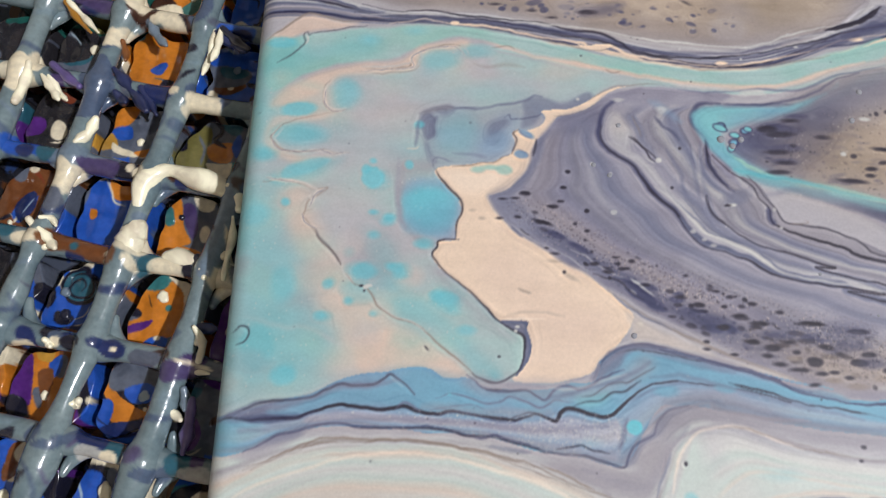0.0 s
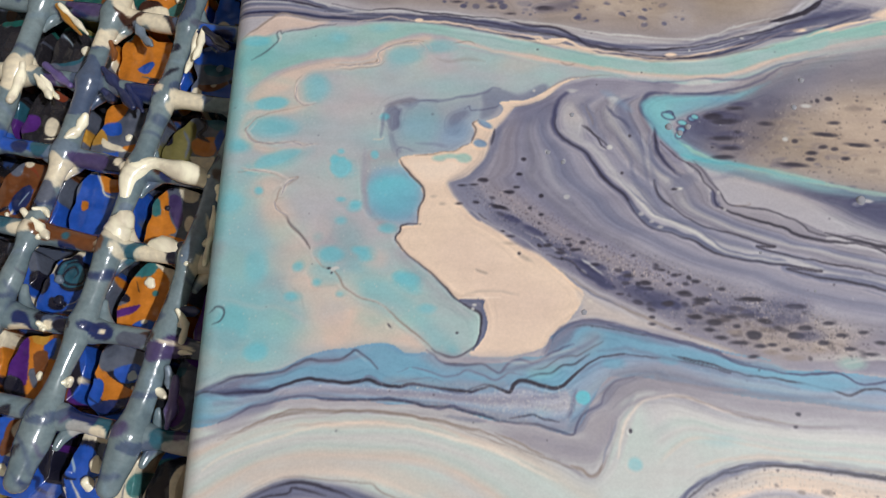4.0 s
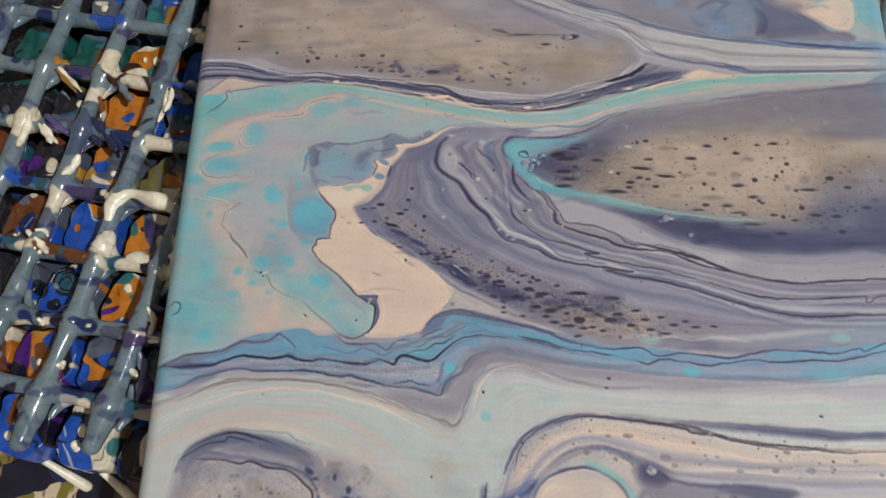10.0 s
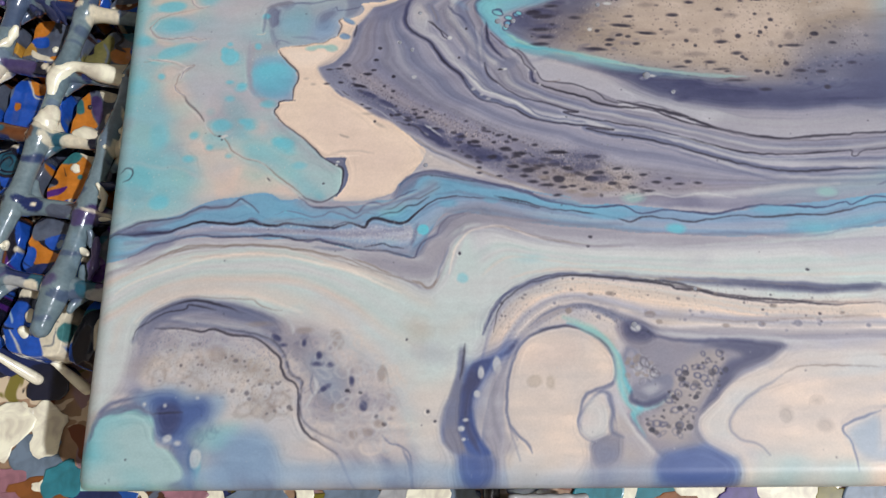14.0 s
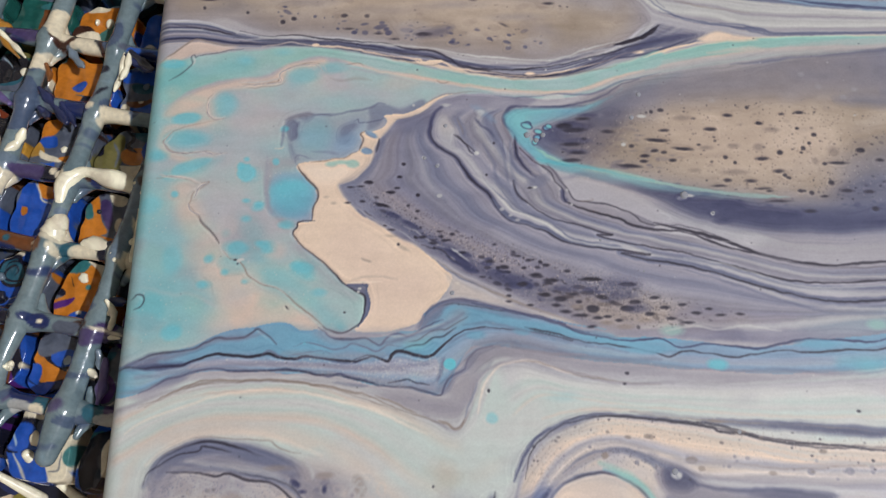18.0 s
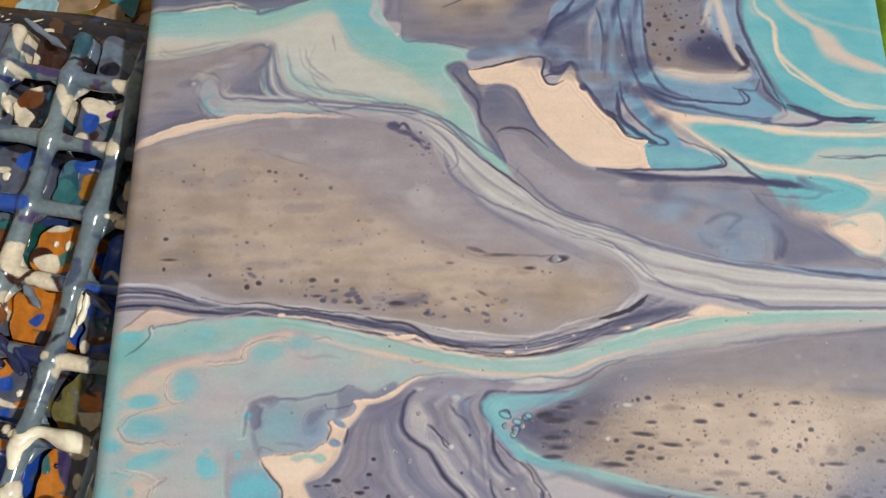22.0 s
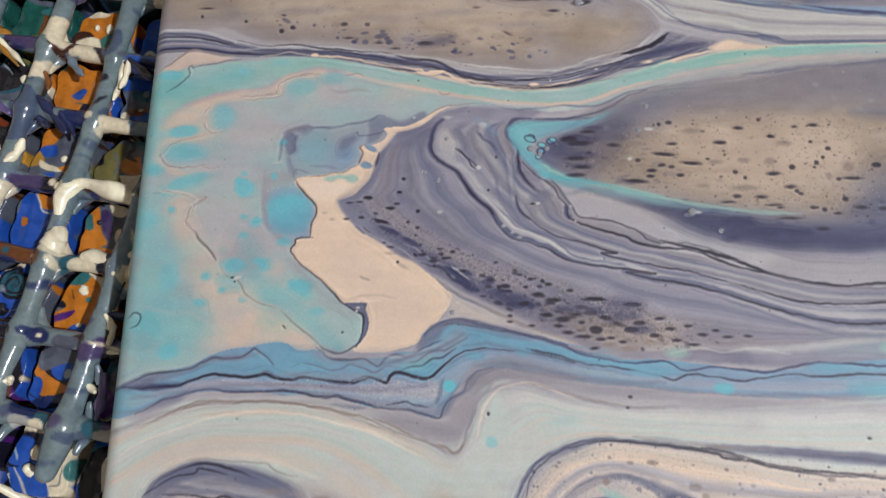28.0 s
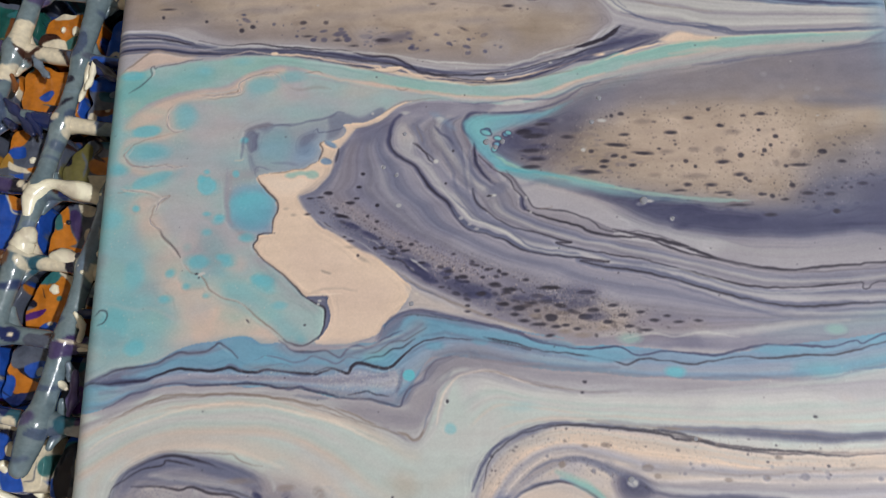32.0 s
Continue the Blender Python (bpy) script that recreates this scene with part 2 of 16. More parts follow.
def blurred(m, radius):
    for _ in range(2):
        for axis in (0, 1):
            k = max(1, int(radius / PX))
            if k < 2:
                continue
            pad = [(k, k) if a == axis else (0, 0) for a in (0, 1)]
            c = np.cumsum(np.pad(m, pad, mode="edge"), axis)
            lo = [slice(None)] * 2
            hi = [slice(None)] * 2
            lo[axis], hi[axis] = slice(0, m.shape[axis]), slice(2 * k, 2 * k + m.shape[axis])
            m = (c[tuple(hi)] - c[tuple(lo)]) / (2 * k)
    return m


def lay(colour, mask, x0, y0, mottle=0.0, second=None):
    """Blends a colour into the pigment through a mask whose corner lies at grid cell x0, y0."""
    h, w = mask.shape
    part_of = pigment[y0:y0 + h, x0:x0 + w]
    col = np.array(colour, float)
    if second is not None:
        k = np.clip(0.5 + 0.9 * BROAD[y0:y0 + h, x0:x0 + w] + 0.2 * STREAK[y0:y0 + h, x0:x0 + w], 0, 1)[:, :, None]
        col = col * (1 - k) + np.array(second, float) * k
    part_of += (col - part_of) * mask[:, :, None]
    if mottle:
        part_of += (0.6 * mottle * mask * STREAK[y0:y0 + h, x0:x0 + w])[:, :, None]


def fill(colour, points, soft=0.5, alpha=1.0, second=None, mottle=5.0, wob=0.07):
    """A pool of paint inside a closed outline."""
    c = wobbled(spline(points, True, 0.5), wob) if wob else spline(points, True, 0.5)
    g = (c + (HW, HH)) / PX
    m = int(soft * 3 / PX) + 3
    x0, y0 = max(0, int(g[:, 0].min()) - m), max(0, int(g[:, 1].min()) - m)
    x1, y1 = min(NX, int(g[:, 0].max()) + m), min(NY, int(g[:, 1].max()) + m)
    if x1 <= x0 or y1 <= y0:
        return
    a, b = g, np.roll(g, -1, 0)
    diff = np.zeros((y1 - y0, x1 - x0 + 1))
    for j in range(y0, y1):
        hit = (a[:, 1] <= j) != (b[:, 1] <= j)
        if hit.any():
            xs = np.sort(a[hit, 0] + (j - a[hit, 1]) / (b[hit, 1] - a[hit, 1]) * (b[hit, 0] - a[hit, 0]))
            for s, e in zip(xs[::2], xs[1::2]):
                s, e = np.clip((s - x0, e - x0), 0, x1 - x0).astype(int)
                diff[j - y0, s] += 1
                diff[j - y0, e] -= 1
    lay(colour, blurred(np.cumsum(diff, 1)[:, :-1], soft) * alpha, x0, y0, mottle, second)


def line(colour, points, width=0.5, alpha=0.9, soft=0.16, wob=0.04, taper=True):
    """A thread of paint along a curve, of that width, thinning at its ends."""
    c = wobbled(spline(points, False, 0.2), wob)
    n = len(c)
    u = np.linspace(0, 1, n)
    w = np.full(n, width / 2.0)
    if taper:
        w = w * (0.25 + 0.75 * np.minimum(1, np.minimum(u, 1 - u) * 6))
    w = w * (1 + 0.45 * np.interp(np.arange(n), np.arange(0, n + 30, 30), rng.uniform(-1, 1, len(np.arange(0, n + 30, 30)))))
    r = int((width + soft * 2) / PX) + 2
    g = (c + (HW, HH)) / PX
    x0, y0 = max(0, int(g[:, 0].min()) - r), max(0, int(g[:, 1].min()) - r)
    x1, y1 = min(NX, int(g[:, 0].max()) + r + 1), min(NY, int(g[:, 1].max()) + r + 1)
    if x1 <= x0 or y1 <= y0:
        return
    m = np.zeros((y1 - y0, x1 - x0))
    for (gx, gy), hw in zip(g, w):
        i, j = int(gx) - x0, int(gy) - y0
        a, b, s, e = max(0, j - r), min(m.shape[0], j + r + 1), max(0, i - r), min(m.shape[1], i + r + 1)
        if a >= b or s >= e:
            continue
        d = np.hypot(np.arange(s, e)[None] - (gx - x0), np.arange(a, b)[:, None] - (gy - y0)) * PX
        np.maximum(m[a:b, s:e], np.clip((hw + soft - d) / (2 * soft), 0, 1), out=m[a:b, s:e])
    lay(colour, m * alpha, x0, y0)


def ribbon(side_a, side_b, stops, streak=10.0, fade=0.06, alpha=1.0, seed=1, ends=0.03):
    """A flow of many thin layers between two curves: stops are (share of the way across, colour)."""
    a, b = spline(side_a, False, 0.3), spline(side_b, False, 0.3)
    n = int(max(np.hypot(*np.diff(a, axis=0).T).sum(), np.hypot(*np.diff(b, axis=0).T).sum()) / 0.16)
    even = lambda c: np.stack([np.interp(np.linspace(0, 1, n), np.concatenate([[0], np.cumsum(np.hypot(*np.diff(c, axis=0).T))]) / np.hypot(*np.diff(c, axis=0).T).sum(), c[:, i]) for i in (0, 1)], 1)
    a, b = even(a), even(b)
    across = int(np.hypot(*(a - b).T).max() / 0.16) + 3
    v = np.linspace(0, 1, across)
    r = np.random.RandomState(seed)
    slow = np.stack([np.interp(np.arange(n), np.arange(0, n + 90, 90), r.uniform(-1, 1, len(np.arange(0, n + 90, 90)))) for _ in range(2)])
    vv = v[None] + 0.035 * slow[0][:, None] * np.sin(v * 9 + 2)[None] + 0.02 * slow[1][:, None] * np.sin(v * 23)[None]
    at, cols = [s[0] for s in stops], np.array([s[1] for s in stops], float)
    col = np.stack([np.interp(vv, at, cols[:, i]) for i in range(3)], -1)
    bands = r.uniform(-1, 1, across + 80)
    bands = np.convolve(bands, np.ones(3) / 3, "same") + 0.6 * np.convolve(bands, np.ones(9) / 9, "same") * 2
    k = np.clip(vv, 0, 1) * (across - 1) + 6 * slow[0][:, None]
    col += streak * np.interp(k + 20, np.arange(len(bands)), bands)[..., None]
    w = np.clip(np.minimum(v, 1 - v) / max(fade, 1e-3), 0, 1)[None] * alpha * np.clip(np.minimum(np.linspace(0, 1, n), np.linspace(1, 0, n)) / max(ends, 1e-3), 0, 1)[:, None]
    p = a[:, None] * (1 - v)[None, :, None] + b[:, None] * v[None, :, None]
    i, j = np.rint((p[..., 0] + HW) / PX).astype(int), np.rint((p[..., 1] + HH) / PX).astype(int)
    ok = (i >= 0) & (i < NX) & (j >= 0) & (j < NY)
    cell, ww = (j * NX + i)[ok], w[ok]
    total, count = np.bincount(cell, ww, NX * NY), np.bincount(cell, minlength=NX * NY)
    keep = count > 0
    flat = pigment.reshape(-1, 3)
    share = np.zeros(NX * NY)
    share[keep] = total[keep] / count[keep]
    for ch in range(3):
        s = np.bincount(cell, col[..., ch][ok] * ww, NX * NY)
        good = total > 1e-6
        flat[good, ch] += (s[good] / total[good] - flat[good, ch]) * share[good]


def blob(colour, x, y, rx, ry, soft=0.6, alpha=1.0, turn=0.0):
    """A round cell of paint."""
    r = max(rx, ry) * 1.3 + soft * 2
    x0, x1 = max(0, int((x - r + HW) / PX)), min(NX, int((x + r + HW) / PX) + 1)
    y0, y1 = max(0, int((y - r + HH) / PX)), min(NY, int((y + r + HH) / PX) + 1)
    if x1 <= x0 or y1 <= y0:
        return
    dx = np.arange(x0, x1)[None] * PX - HW - x
    dy = np.arange(y0, y1)[:, None] * PX - HH - y
    c, s = math.cos(turn), math.sin(turn)
    d = np.hypot((dx * c + dy * s) / rx, (dy * c - dx * s) / ry) + 0.12 * EDGE[y0:y1, x0:x1]
    k = soft / min(rx, ry)
    lay(colour, np.clip((1 + k / 2 - d) / k, 0, 1) * alpha, x0, y0)


def specks(colour, points, number, small=0.15, large=0.6, long=2.2, turn=0.0, alpha=0.85, seed=3):
    """Scattered little cells inside an outline."""
    c = spline(points, True, 2.0)
    r = np.random.RandomState(seed)
    lo, hi = c.min(0), c.max(0)
    a, b = c, np.roll(c, -1, 0)
    made = 0
    for _ in range(number * 6):
        x, y = r.uniform(lo, hi)
        hit = (a[:, 1] <= y) != (b[:, 1] <= y)
        if (a[hit, 0] + (y - a[hit, 1]) / (b[hit, 1] - a[hit, 1]) * (b[hit, 0] - a[hit, 0]) > x).sum() % 2:
            ry = small + (large - small) * r.uniform() ** 3
            blob(colour, x, y, ry * r.uniform(1, long), ry, 0.3, alpha * r.uniform(0.35, 1), turn + r.normal(0, 0.15))
            made += 1
        if made >= number:
            break


def clouds(colours, points, number, alpha=0.3, seed=9):
    """Faint drifts of other tones inside an outline."""
    c = spline(points, True, 2.0)
    r = np.random.RandomState(seed)
    a, b = c, np.roll(c, -1, 0)
    for _ in range(number):
        x, y = r.uniform(c.min(0), c.max(0))
        hit = (a[:, 1] <= y) != (b[:, 1] <= y)
        if (a[hit, 0] + (y - a[hit, 1]) / (b[hit, 1] - a[hit, 1]) * (b[hit, 0] - a[hit, 0]) > x).sum() % 2:
            blob(colours[r.randint(len(colours))], x, y, r.uniform(1.5, 7), r.uniform(0.8, 3), r.uniform(1.2, 3.2), alpha * r.uniform(0.4, 1.2), r.uniform(-0.5, 0.5))


def rings(colour, points, number, small=0.5, large=1.6, thick=0.22, alpha=0.6, seed=5):
    """A lace of pale cell walls inside an outline."""
    c = spline(points, True, 2.0)
    r = np.random.RandomState(seed)
    a, b = c, np.roll(c, -1, 0)
    made = 0
    for _ in range(number * 6):
        x, y = r.uniform(c.min(0), c.max(0))
        hit = (a[:, 1] <= y) != (b[:, 1] <= y)
        if (a[hit, 0] + (y - a[hit, 1]) / (b[hit, 1] - a[hit, 1]) * (b[hit, 0] - a[hit, 0]) > x).sum() % 2:
            rx, ry, turn, size = r.uniform(small, large), r.uniform(small, large), r.uniform(0, 3), large * 2
            x0, x1 = max(0, int((x - size + HW) / PX)), min(NX, int((x + size + HW) / PX) + 1)
            y0, y1 = max(0, int((y - size + HH) / PX)), min(NY, int((y + size + HH) / PX) + 1)
            dx, dy = np.arange(x0, x1)[None] * PX - HW - x, np.arange(y0, y1)[:, None] * PX - HH - y
            d = np.hypot((dx * math.cos(turn) + dy * math.sin(turn)) / rx, (dy * math.cos(turn) - dx * math.sin(turn)) / ry) + 0.25 * FINE[y0:y1, x0:x1]
            lay(colour, np.exp(-((d - 1) * min(rx, ry) / thick) ** 2) * alpha * r.uniform(0.3, 1), x0, y0)
            made += 1
        if made >= number:
            break


def strata(radius, spacing, strength, width, seed):
    """Fine parallel layers that follow the borders of what is poured already, strongest where colours meet."""
    global pigment
    level = blurred(pigment.mean(2), radius) + 2.0 * smooth_noise(9, 6, seed) + 1.0 * smooth_noise(3, 2, seed + 1)
    gy, gx = np.gradient(level)
    slope = np.hypot(gx, gy) / PX
    k = level / spacing
    ridge = np.abs(k - np.rint(k)) * spacing / (slope + 1.0)
    sign = np.where(np.rint(k) % 3 == 0, 0.8, -1.0)
    where = np.clip(slope / 6, 0, 1) * np.clip(0.55 + 0.9 * smooth_noise(12, 9, seed + 2), 0, 1)
    pigment += (strength * sign * np.exp(-(ridge / width) ** 2) * where)[..., None] * np.array((1.0, 1.0, 0.9))


def inside(points, soft):
    """A soft mask of the place inside a closed outline, with the grid cell of its corner."""
    c = spline(points, True, 1.0)
    g = (c + (HW, HH)) / PX
    x0, y0 = max(0, int(g[:, 0].min())), max(0, int(g[:, 1].min()))
    x1, y1 = min(NX, int(g[:, 0].max()) + 1), min(NY, int(g[:, 1].max()) + 1)
    a, b = g, np.roll(g, -1, 0)
    m = np.zeros((y1 - y0, x1 - x0))
    for j in range(y0, y1):
        hit = (a[:, 1] <= j) != (b[:, 1] <= j)
        xs = a[hit, 0] + (j - a[hit, 1]) / (b[hit, 1] - a[hit, 1]) * (b[hit, 0] - a[hit, 0])
        m[j - y0] = (np.arange(x0, x1)[:, None] > xs[None]).sum(1) % 2
    return blurred(m, soft), x0, y0


def grit(colour, points, share=0.05, seed=1, alpha=0.75, soft=2.0):
    """Fine grains of pigment that settled inside an outline, thicker in some patches than in others."""
    m, x0, y0 = inside(points, soft)
    r = np.random.RandomState(seed)
    grain = (r.uniform(0, 1, m.shape) < share * np.clip(1 + 1.2 * BROAD[y0:y0 + m.shape[0], x0:x0 + m.shape[1]], 0.1, 3)).astype(float)
    grain = np.maximum(grain, 0.6 * np.maximum(np.roll(grain, 1, 1), np.roll(grain * (r.uniform(0, 1, m.shape) < 0.5), 1, 0)))
    lay(colour, grain * m * alpha * r.uniform(0.4, 1, m.shape), x0, y0)


COBALT = (66, 86, 140)
WARM = (180, 163, 146)
TEAL = (99, 178, 188)
AQUA = (148, 190, 181)
PALE_AQUA = (160, 186, 184)
SEA = (120, 182, 188)
BLUE = (112, 162, 186)
GREY = (170, 166, 174)
SILVER = (186, 184, 184)
CREAM = (228, 204, 182)
SAND = (206, 192, 180)
SLATE = (105, 109, 133)
NAVY = (59, 61, 94)
TAUPE = (157, 141, 125)
MIST = (199, 198, 194)
DARK = (42, 38, 52)
LILAC = (154, 149, 157)
DUSK = (128, 125, 137)
BRONZE = (140, 126, 118)
SKY = (130, 155, 180)
GREEN = (190, 200, 194)
WASH = (180, 178, 182)
PEACH = (214, 190, 174)
TURQ = (106, 188, 201)
VIOLET = (124, 122, 142)
VIOLET_PALE = (152, 149, 162)
GRITTY = (146, 138, 146)
CREAM_LIGHT = (238, 220, 202)
RIVER_GREY = (164, 166, 184)
TAN_LIGHT = (198, 177, 160)
FAR_SLATE = (86, 98, 122)
DUSTY = (152, 141, 144)

# far edge: dark slate, a taupe veil and the turquoise bank under them
fill(SLATE, [-106.2, 132.8, -35.0, 132.0, -34.6, 118.5, -42.7, 116.7, -57.2, 110.8, -70.8, 106.7, -71.7, 108.0, -78.1, 109.2, -78.9, 110.5, -94.8, 108.2, -104.6, 107.5], second=NAVY, mottle=12)
fill(LILAC, [-105.4, 113.5, -83.7, 112.4, -63.9, 113.1, -47.7, 117.7, -57.2, 110.8, -71.7, 107.3, -83.4, 109.9, -104.7, 107.9], soft=1.5, alpha=0.6)
line(NAVY, [-101.0, 118.2, -80.7, 115.5, -61.0, 118.8, -43.0, 123.9], width=3, soft=1.5, alpha=0.6)
fill(DUSK, [-42.7, 116.7, -36.7, 132.0, 28.0, 131.2, 24.1, 119.8, 12.4, 108.8, 8.1, 98.0, -2.2, 95.2, -10.1, 95.3, -18.0, 95.9, -29.6, 97.4, -30.6, 102.8, -35.8, 104.6, -35.7, 111.0], mottle=12)
fill(TAUPE, [-24.8, 125.1, -8.3, 125.8, 16.2, 123.6, 14.3, 117.1, 4.5, 111.6, -6.9, 104.4, -21.3, 105.4, -27.1, 114.7], soft=3, alpha=0.9, second=WARM, mottle=12)
line(NAVY, [-18.2, 121.2, -21.5, 124.1, -24.8, 120.7], width=0.56, soft=0.6, alpha=0.5)
line(SLATE, [-0.5, 104.3, 6.0, 108.8, 15.8, 112.4, 24.1, 118.8], width=3.5, soft=1.5, alpha=0.8)
line(DARK, [-19.7, 107.6, -12.0, 111.2, -9.2, 113.6], width=0.35, alpha=0.7)
fill(AQUA, [-105.5, 107.5, -94.8, 108.2, -78.9, 110.5, -71.7, 107.6, -57.2, 110.8, -43.6, 117.3, -39.4, 114.8, -35.8, 105.1, -29.9, 97.4, -18.0, 96.1, -10.4, 92.5, -16.1, 89.0, -14.0, 80.8, -10.2, 73.3, -5.7, 64.3, -0.5, 57.6, -10.2, 60.3, -19.3, 72.1, -27.1, 75.8, -41.1, 77.2, -55.3, 79.6, -61.8, 84.1, -64.9, 93.1, -67.7, 97.6, -78.8, 95.9, -89.7, 91.9, -104.0, 90.4], second=PALE_AQUA, soft=0.3)
fill(TEAL, [-44.3, 114.8, -39.2, 111.1, -35.7, 101.9, -21.1, 93.8, -18.0, 89.4, -24.2, 87.3, -33.7, 90.3, -41.9, 95.7, -43.9, 105.6], soft=1.5, alpha=0.28)
fill(TEAL, [-99.5, 106.0, -79.9, 107.3, -63.5, 107.6, -77.9, 103.1, -97.3, 101.4], soft=1.5, alpha=0.4)
fill(SAND, [-101.1, 98.7, -79.2, 100.4, -63.2, 103.5, -50.4, 106.5, -44.5, 100.1, -40.2, 93.0, -30.5, 88.6, -21.0, 80.8, -17.1, 74.9, -33.4, 80.0, -46.0, 82.6, -55.7, 86.1, -62.5, 93.5, -69.3, 98.2, -82.0, 95.9, -97.9, 93.0], soft=1.6, alpha=0.75)
line(CREAM, [-104.7, 107.9, -93.2, 108.5, -83.4, 109.9, -78.5, 109.9, -71.7, 107.6], width=1.2, soft=0.5, alpha=0.7)
line(DARK, [-70.0, 107.1, -57.2, 110.7, -44.4, 116.3], width=0.28, alpha=0.6)
line(NAVY, [-104.1, 123.0, -94.5, 120.0, -81.3, 121.8, -64.7, 124.5], width=1.6, soft=0.7, alpha=0.6)
line(NAVY, [-102.4, 116.3, -93.8, 113.8, -83.9, 114.8], width=2.2, soft=0.7, alpha=0.6)
line(LILAC, [-99.4, 119.1, -81.0, 118.6, -64.5, 121.1, -48.0, 124.3], width=1.2, soft=0.7, alpha=0.6)
line(SKY, [-102.7, 111.6, -90.3, 112.4, -73.7, 111.7, -57.4, 114.6], width=1.4, soft=0.7, alpha=0.5)
line(LILAC, [-96.7, 124.9, -79.7, 123.5, -68.1, 124.9], width=1, soft=0.7, alpha=0.6)
line(DUSK, [-51.4, 124.4, -44.5, 120.5, -36.3, 122.3], width=1.6, soft=0.7, alpha=0.6)
line(SLATE, [-37.7, 114.8, -34.3, 109.2, -35.8, 105.5], width=1.2, soft=0.7, alpha=0.7)
line(SLATE, [-30.6, 124.2, -31.2, 114.7, -31.7, 103.7], width=1, soft=0.7, alpha=0.6)
line(BRONZE, [-27.7, 101.8, -14.8, 100.8, -2.1, 101.6], width=1.2, soft=0.7, alpha=0.5)
line(SLATE, [-27.6, 98.2, -10.1, 97.2, 2.6, 98.0, 12.3, 105.1], width=1.5, soft=0.7, alpha=0.5)
line(WARM, [-18.1, 109.0, -13.3, 114.5, -1.8, 119.1], width=0.8, soft=0.7, alpha=0.6)
line(BRONZE, [-10.0, 123.9, -1.8, 121.0, 11.2, 121.8], width=1.0, soft=0.7, alpha=0.5)
line(DARK, [-8.4, 116.4, -5.1, 118.2], width=0.8, soft=0.7, alpha=0.5)
# glints of small bubbles, laid into the colour as pale specks
specks(SILVER, [-101.8, 124.9, -44.7, 124.3, -44.4, 116.7, -70.2, 109.5, -100.2, 111.6], 14, small=0.15, large=0.3, long=1.3, seed=15)
# grey hook at the side, with its folded layers
fill(DUSK, [-104.8, 90.2, -89.7, 91.5, -78.8, 95.5, -66.8, 97.2, -65.6, 92.3, -66.3, 84.4, -58.4, 80.1, -42.7, 77.5, -55.0, 75.4, -67.4, 74.9, -79.9, 73.9, -92.0, 70.6, -104.7, 65.7], mottle=14, second=SLATE)
ribbon([-65.2, 96.7, -63.0, 89.6, -61.0, 83.5, -55.3, 81.0, -41.2, 78.9, -24.0, 76.6], [-69.0, 94.1, -69.9, 86.2, -67.9, 81.0, -58.2, 76.7, -41.0, 75.8, -27.1, 74.1],
       [(0, SAND), (0.3, SLATE), (0.5, SILVER), (0.7, SLATE), (0.85, PALE_AQUA), (1, LILAC)], seed=4)
fill(PALE_AQUA, [-86.1, 88.3, -81.0, 85.4, -78.1, 80.2, -61.4, 78.4, -48.8, 76.2, -67.5, 75.2, -80.0, 75.1, -85.1, 78.5], soft=0.8, alpha=0.75)
line(NAVY, [-97.3, 87.7, -85.3, 88.3, -80.8, 86.2, -80.7, 82.8, -78.1, 80.2, -74.1, 79.3, -58.4, 79.3, -52.0, 76.7, -42.5, 74.2], width=0.63, alpha=0.75)
line(SLATE, [-79.2, 82.8, -76.3, 86.6, -68.8, 92.3, -66.0, 96.7], width=1.2, alpha=0.8)
line(SLATE, [-55.8, 87.8, -53.1, 83.5, -49.1, 81.8, -39.6, 80.1], width=0.6, alpha=0.7)
line(SLATE, [-59.5, 95.8, -57.5, 89.6, -52.4, 85.2], width=0.5, alpha=0.5)
line(NAVY, [-92.0, 83.7, -88.1, 84.9], width=0.84, soft=0.8, alpha=0.7)
blob(SILVER, -87.6, 84.5, 0.80, 0.70)
fill(LILAC, [-103.6, 81.1, -90.3, 82.8, -85.0, 77.7, -90.9, 74.3, -103.1, 71.0], soft=2, alpha=0.6)
line(SLATE, [-62.7, 95.8, -61.4, 89.6, -58.8, 85.3, -50.7, 81.8, -39.6, 78.9, -27.1, 77.1], width=0.5, soft=0.35, alpha=0.7)
line(SILVER, [-61.1, 95.8, -59.8, 90.5, -55.6, 85.8, -46.0, 82.3, -33.4, 80.9], width=0.5, soft=0.35, alpha=0.8)
line(SLATE, [-54.7, 96.6, -56.0, 91.3, -55.0, 87.5, -49.2, 84.4], width=0.4, soft=0.35, alpha=0.6)
line(SILVER, [-65.8, 94.0, -63.6, 87.0, -57.8, 82.3, -42.8, 79.9], width=0.5, soft=0.35, alpha=0.8)
line(SILVER, [-84.4, 87.6, -79.6, 84.5, -77.4, 81.0, -61.6, 80.0], width=0.6, soft=0.35, alpha=0.7)
line(SLATE, [-96.2, 92.4, -98.1, 94.2, -93.2, 94.7, -79.0, 97.7], width=0.5, soft=0.35, alpha=0.6)
line(SLATE, [-73.9, 95.0, -70.2, 89.7, -68.1, 82.7], width=1.2, soft=0.35, alpha=0.6)
line(SLATE, [-84.8, 76.0, -85.9, 79.4, -85.4, 84.5, -82.8, 87.1], width=0.5, soft=0.35, alpha=0.7)
line(SLATE, [-105.2, 87.2, -94.0, 87.7, -84.6, 89.4], width=1.5, soft=0.35, alpha=0.5)
line(SLATE, [-104.9, 72.7, -95.8, 76.0, -86.3, 75.6], width=1.6, soft=0.35, alpha=0.6)
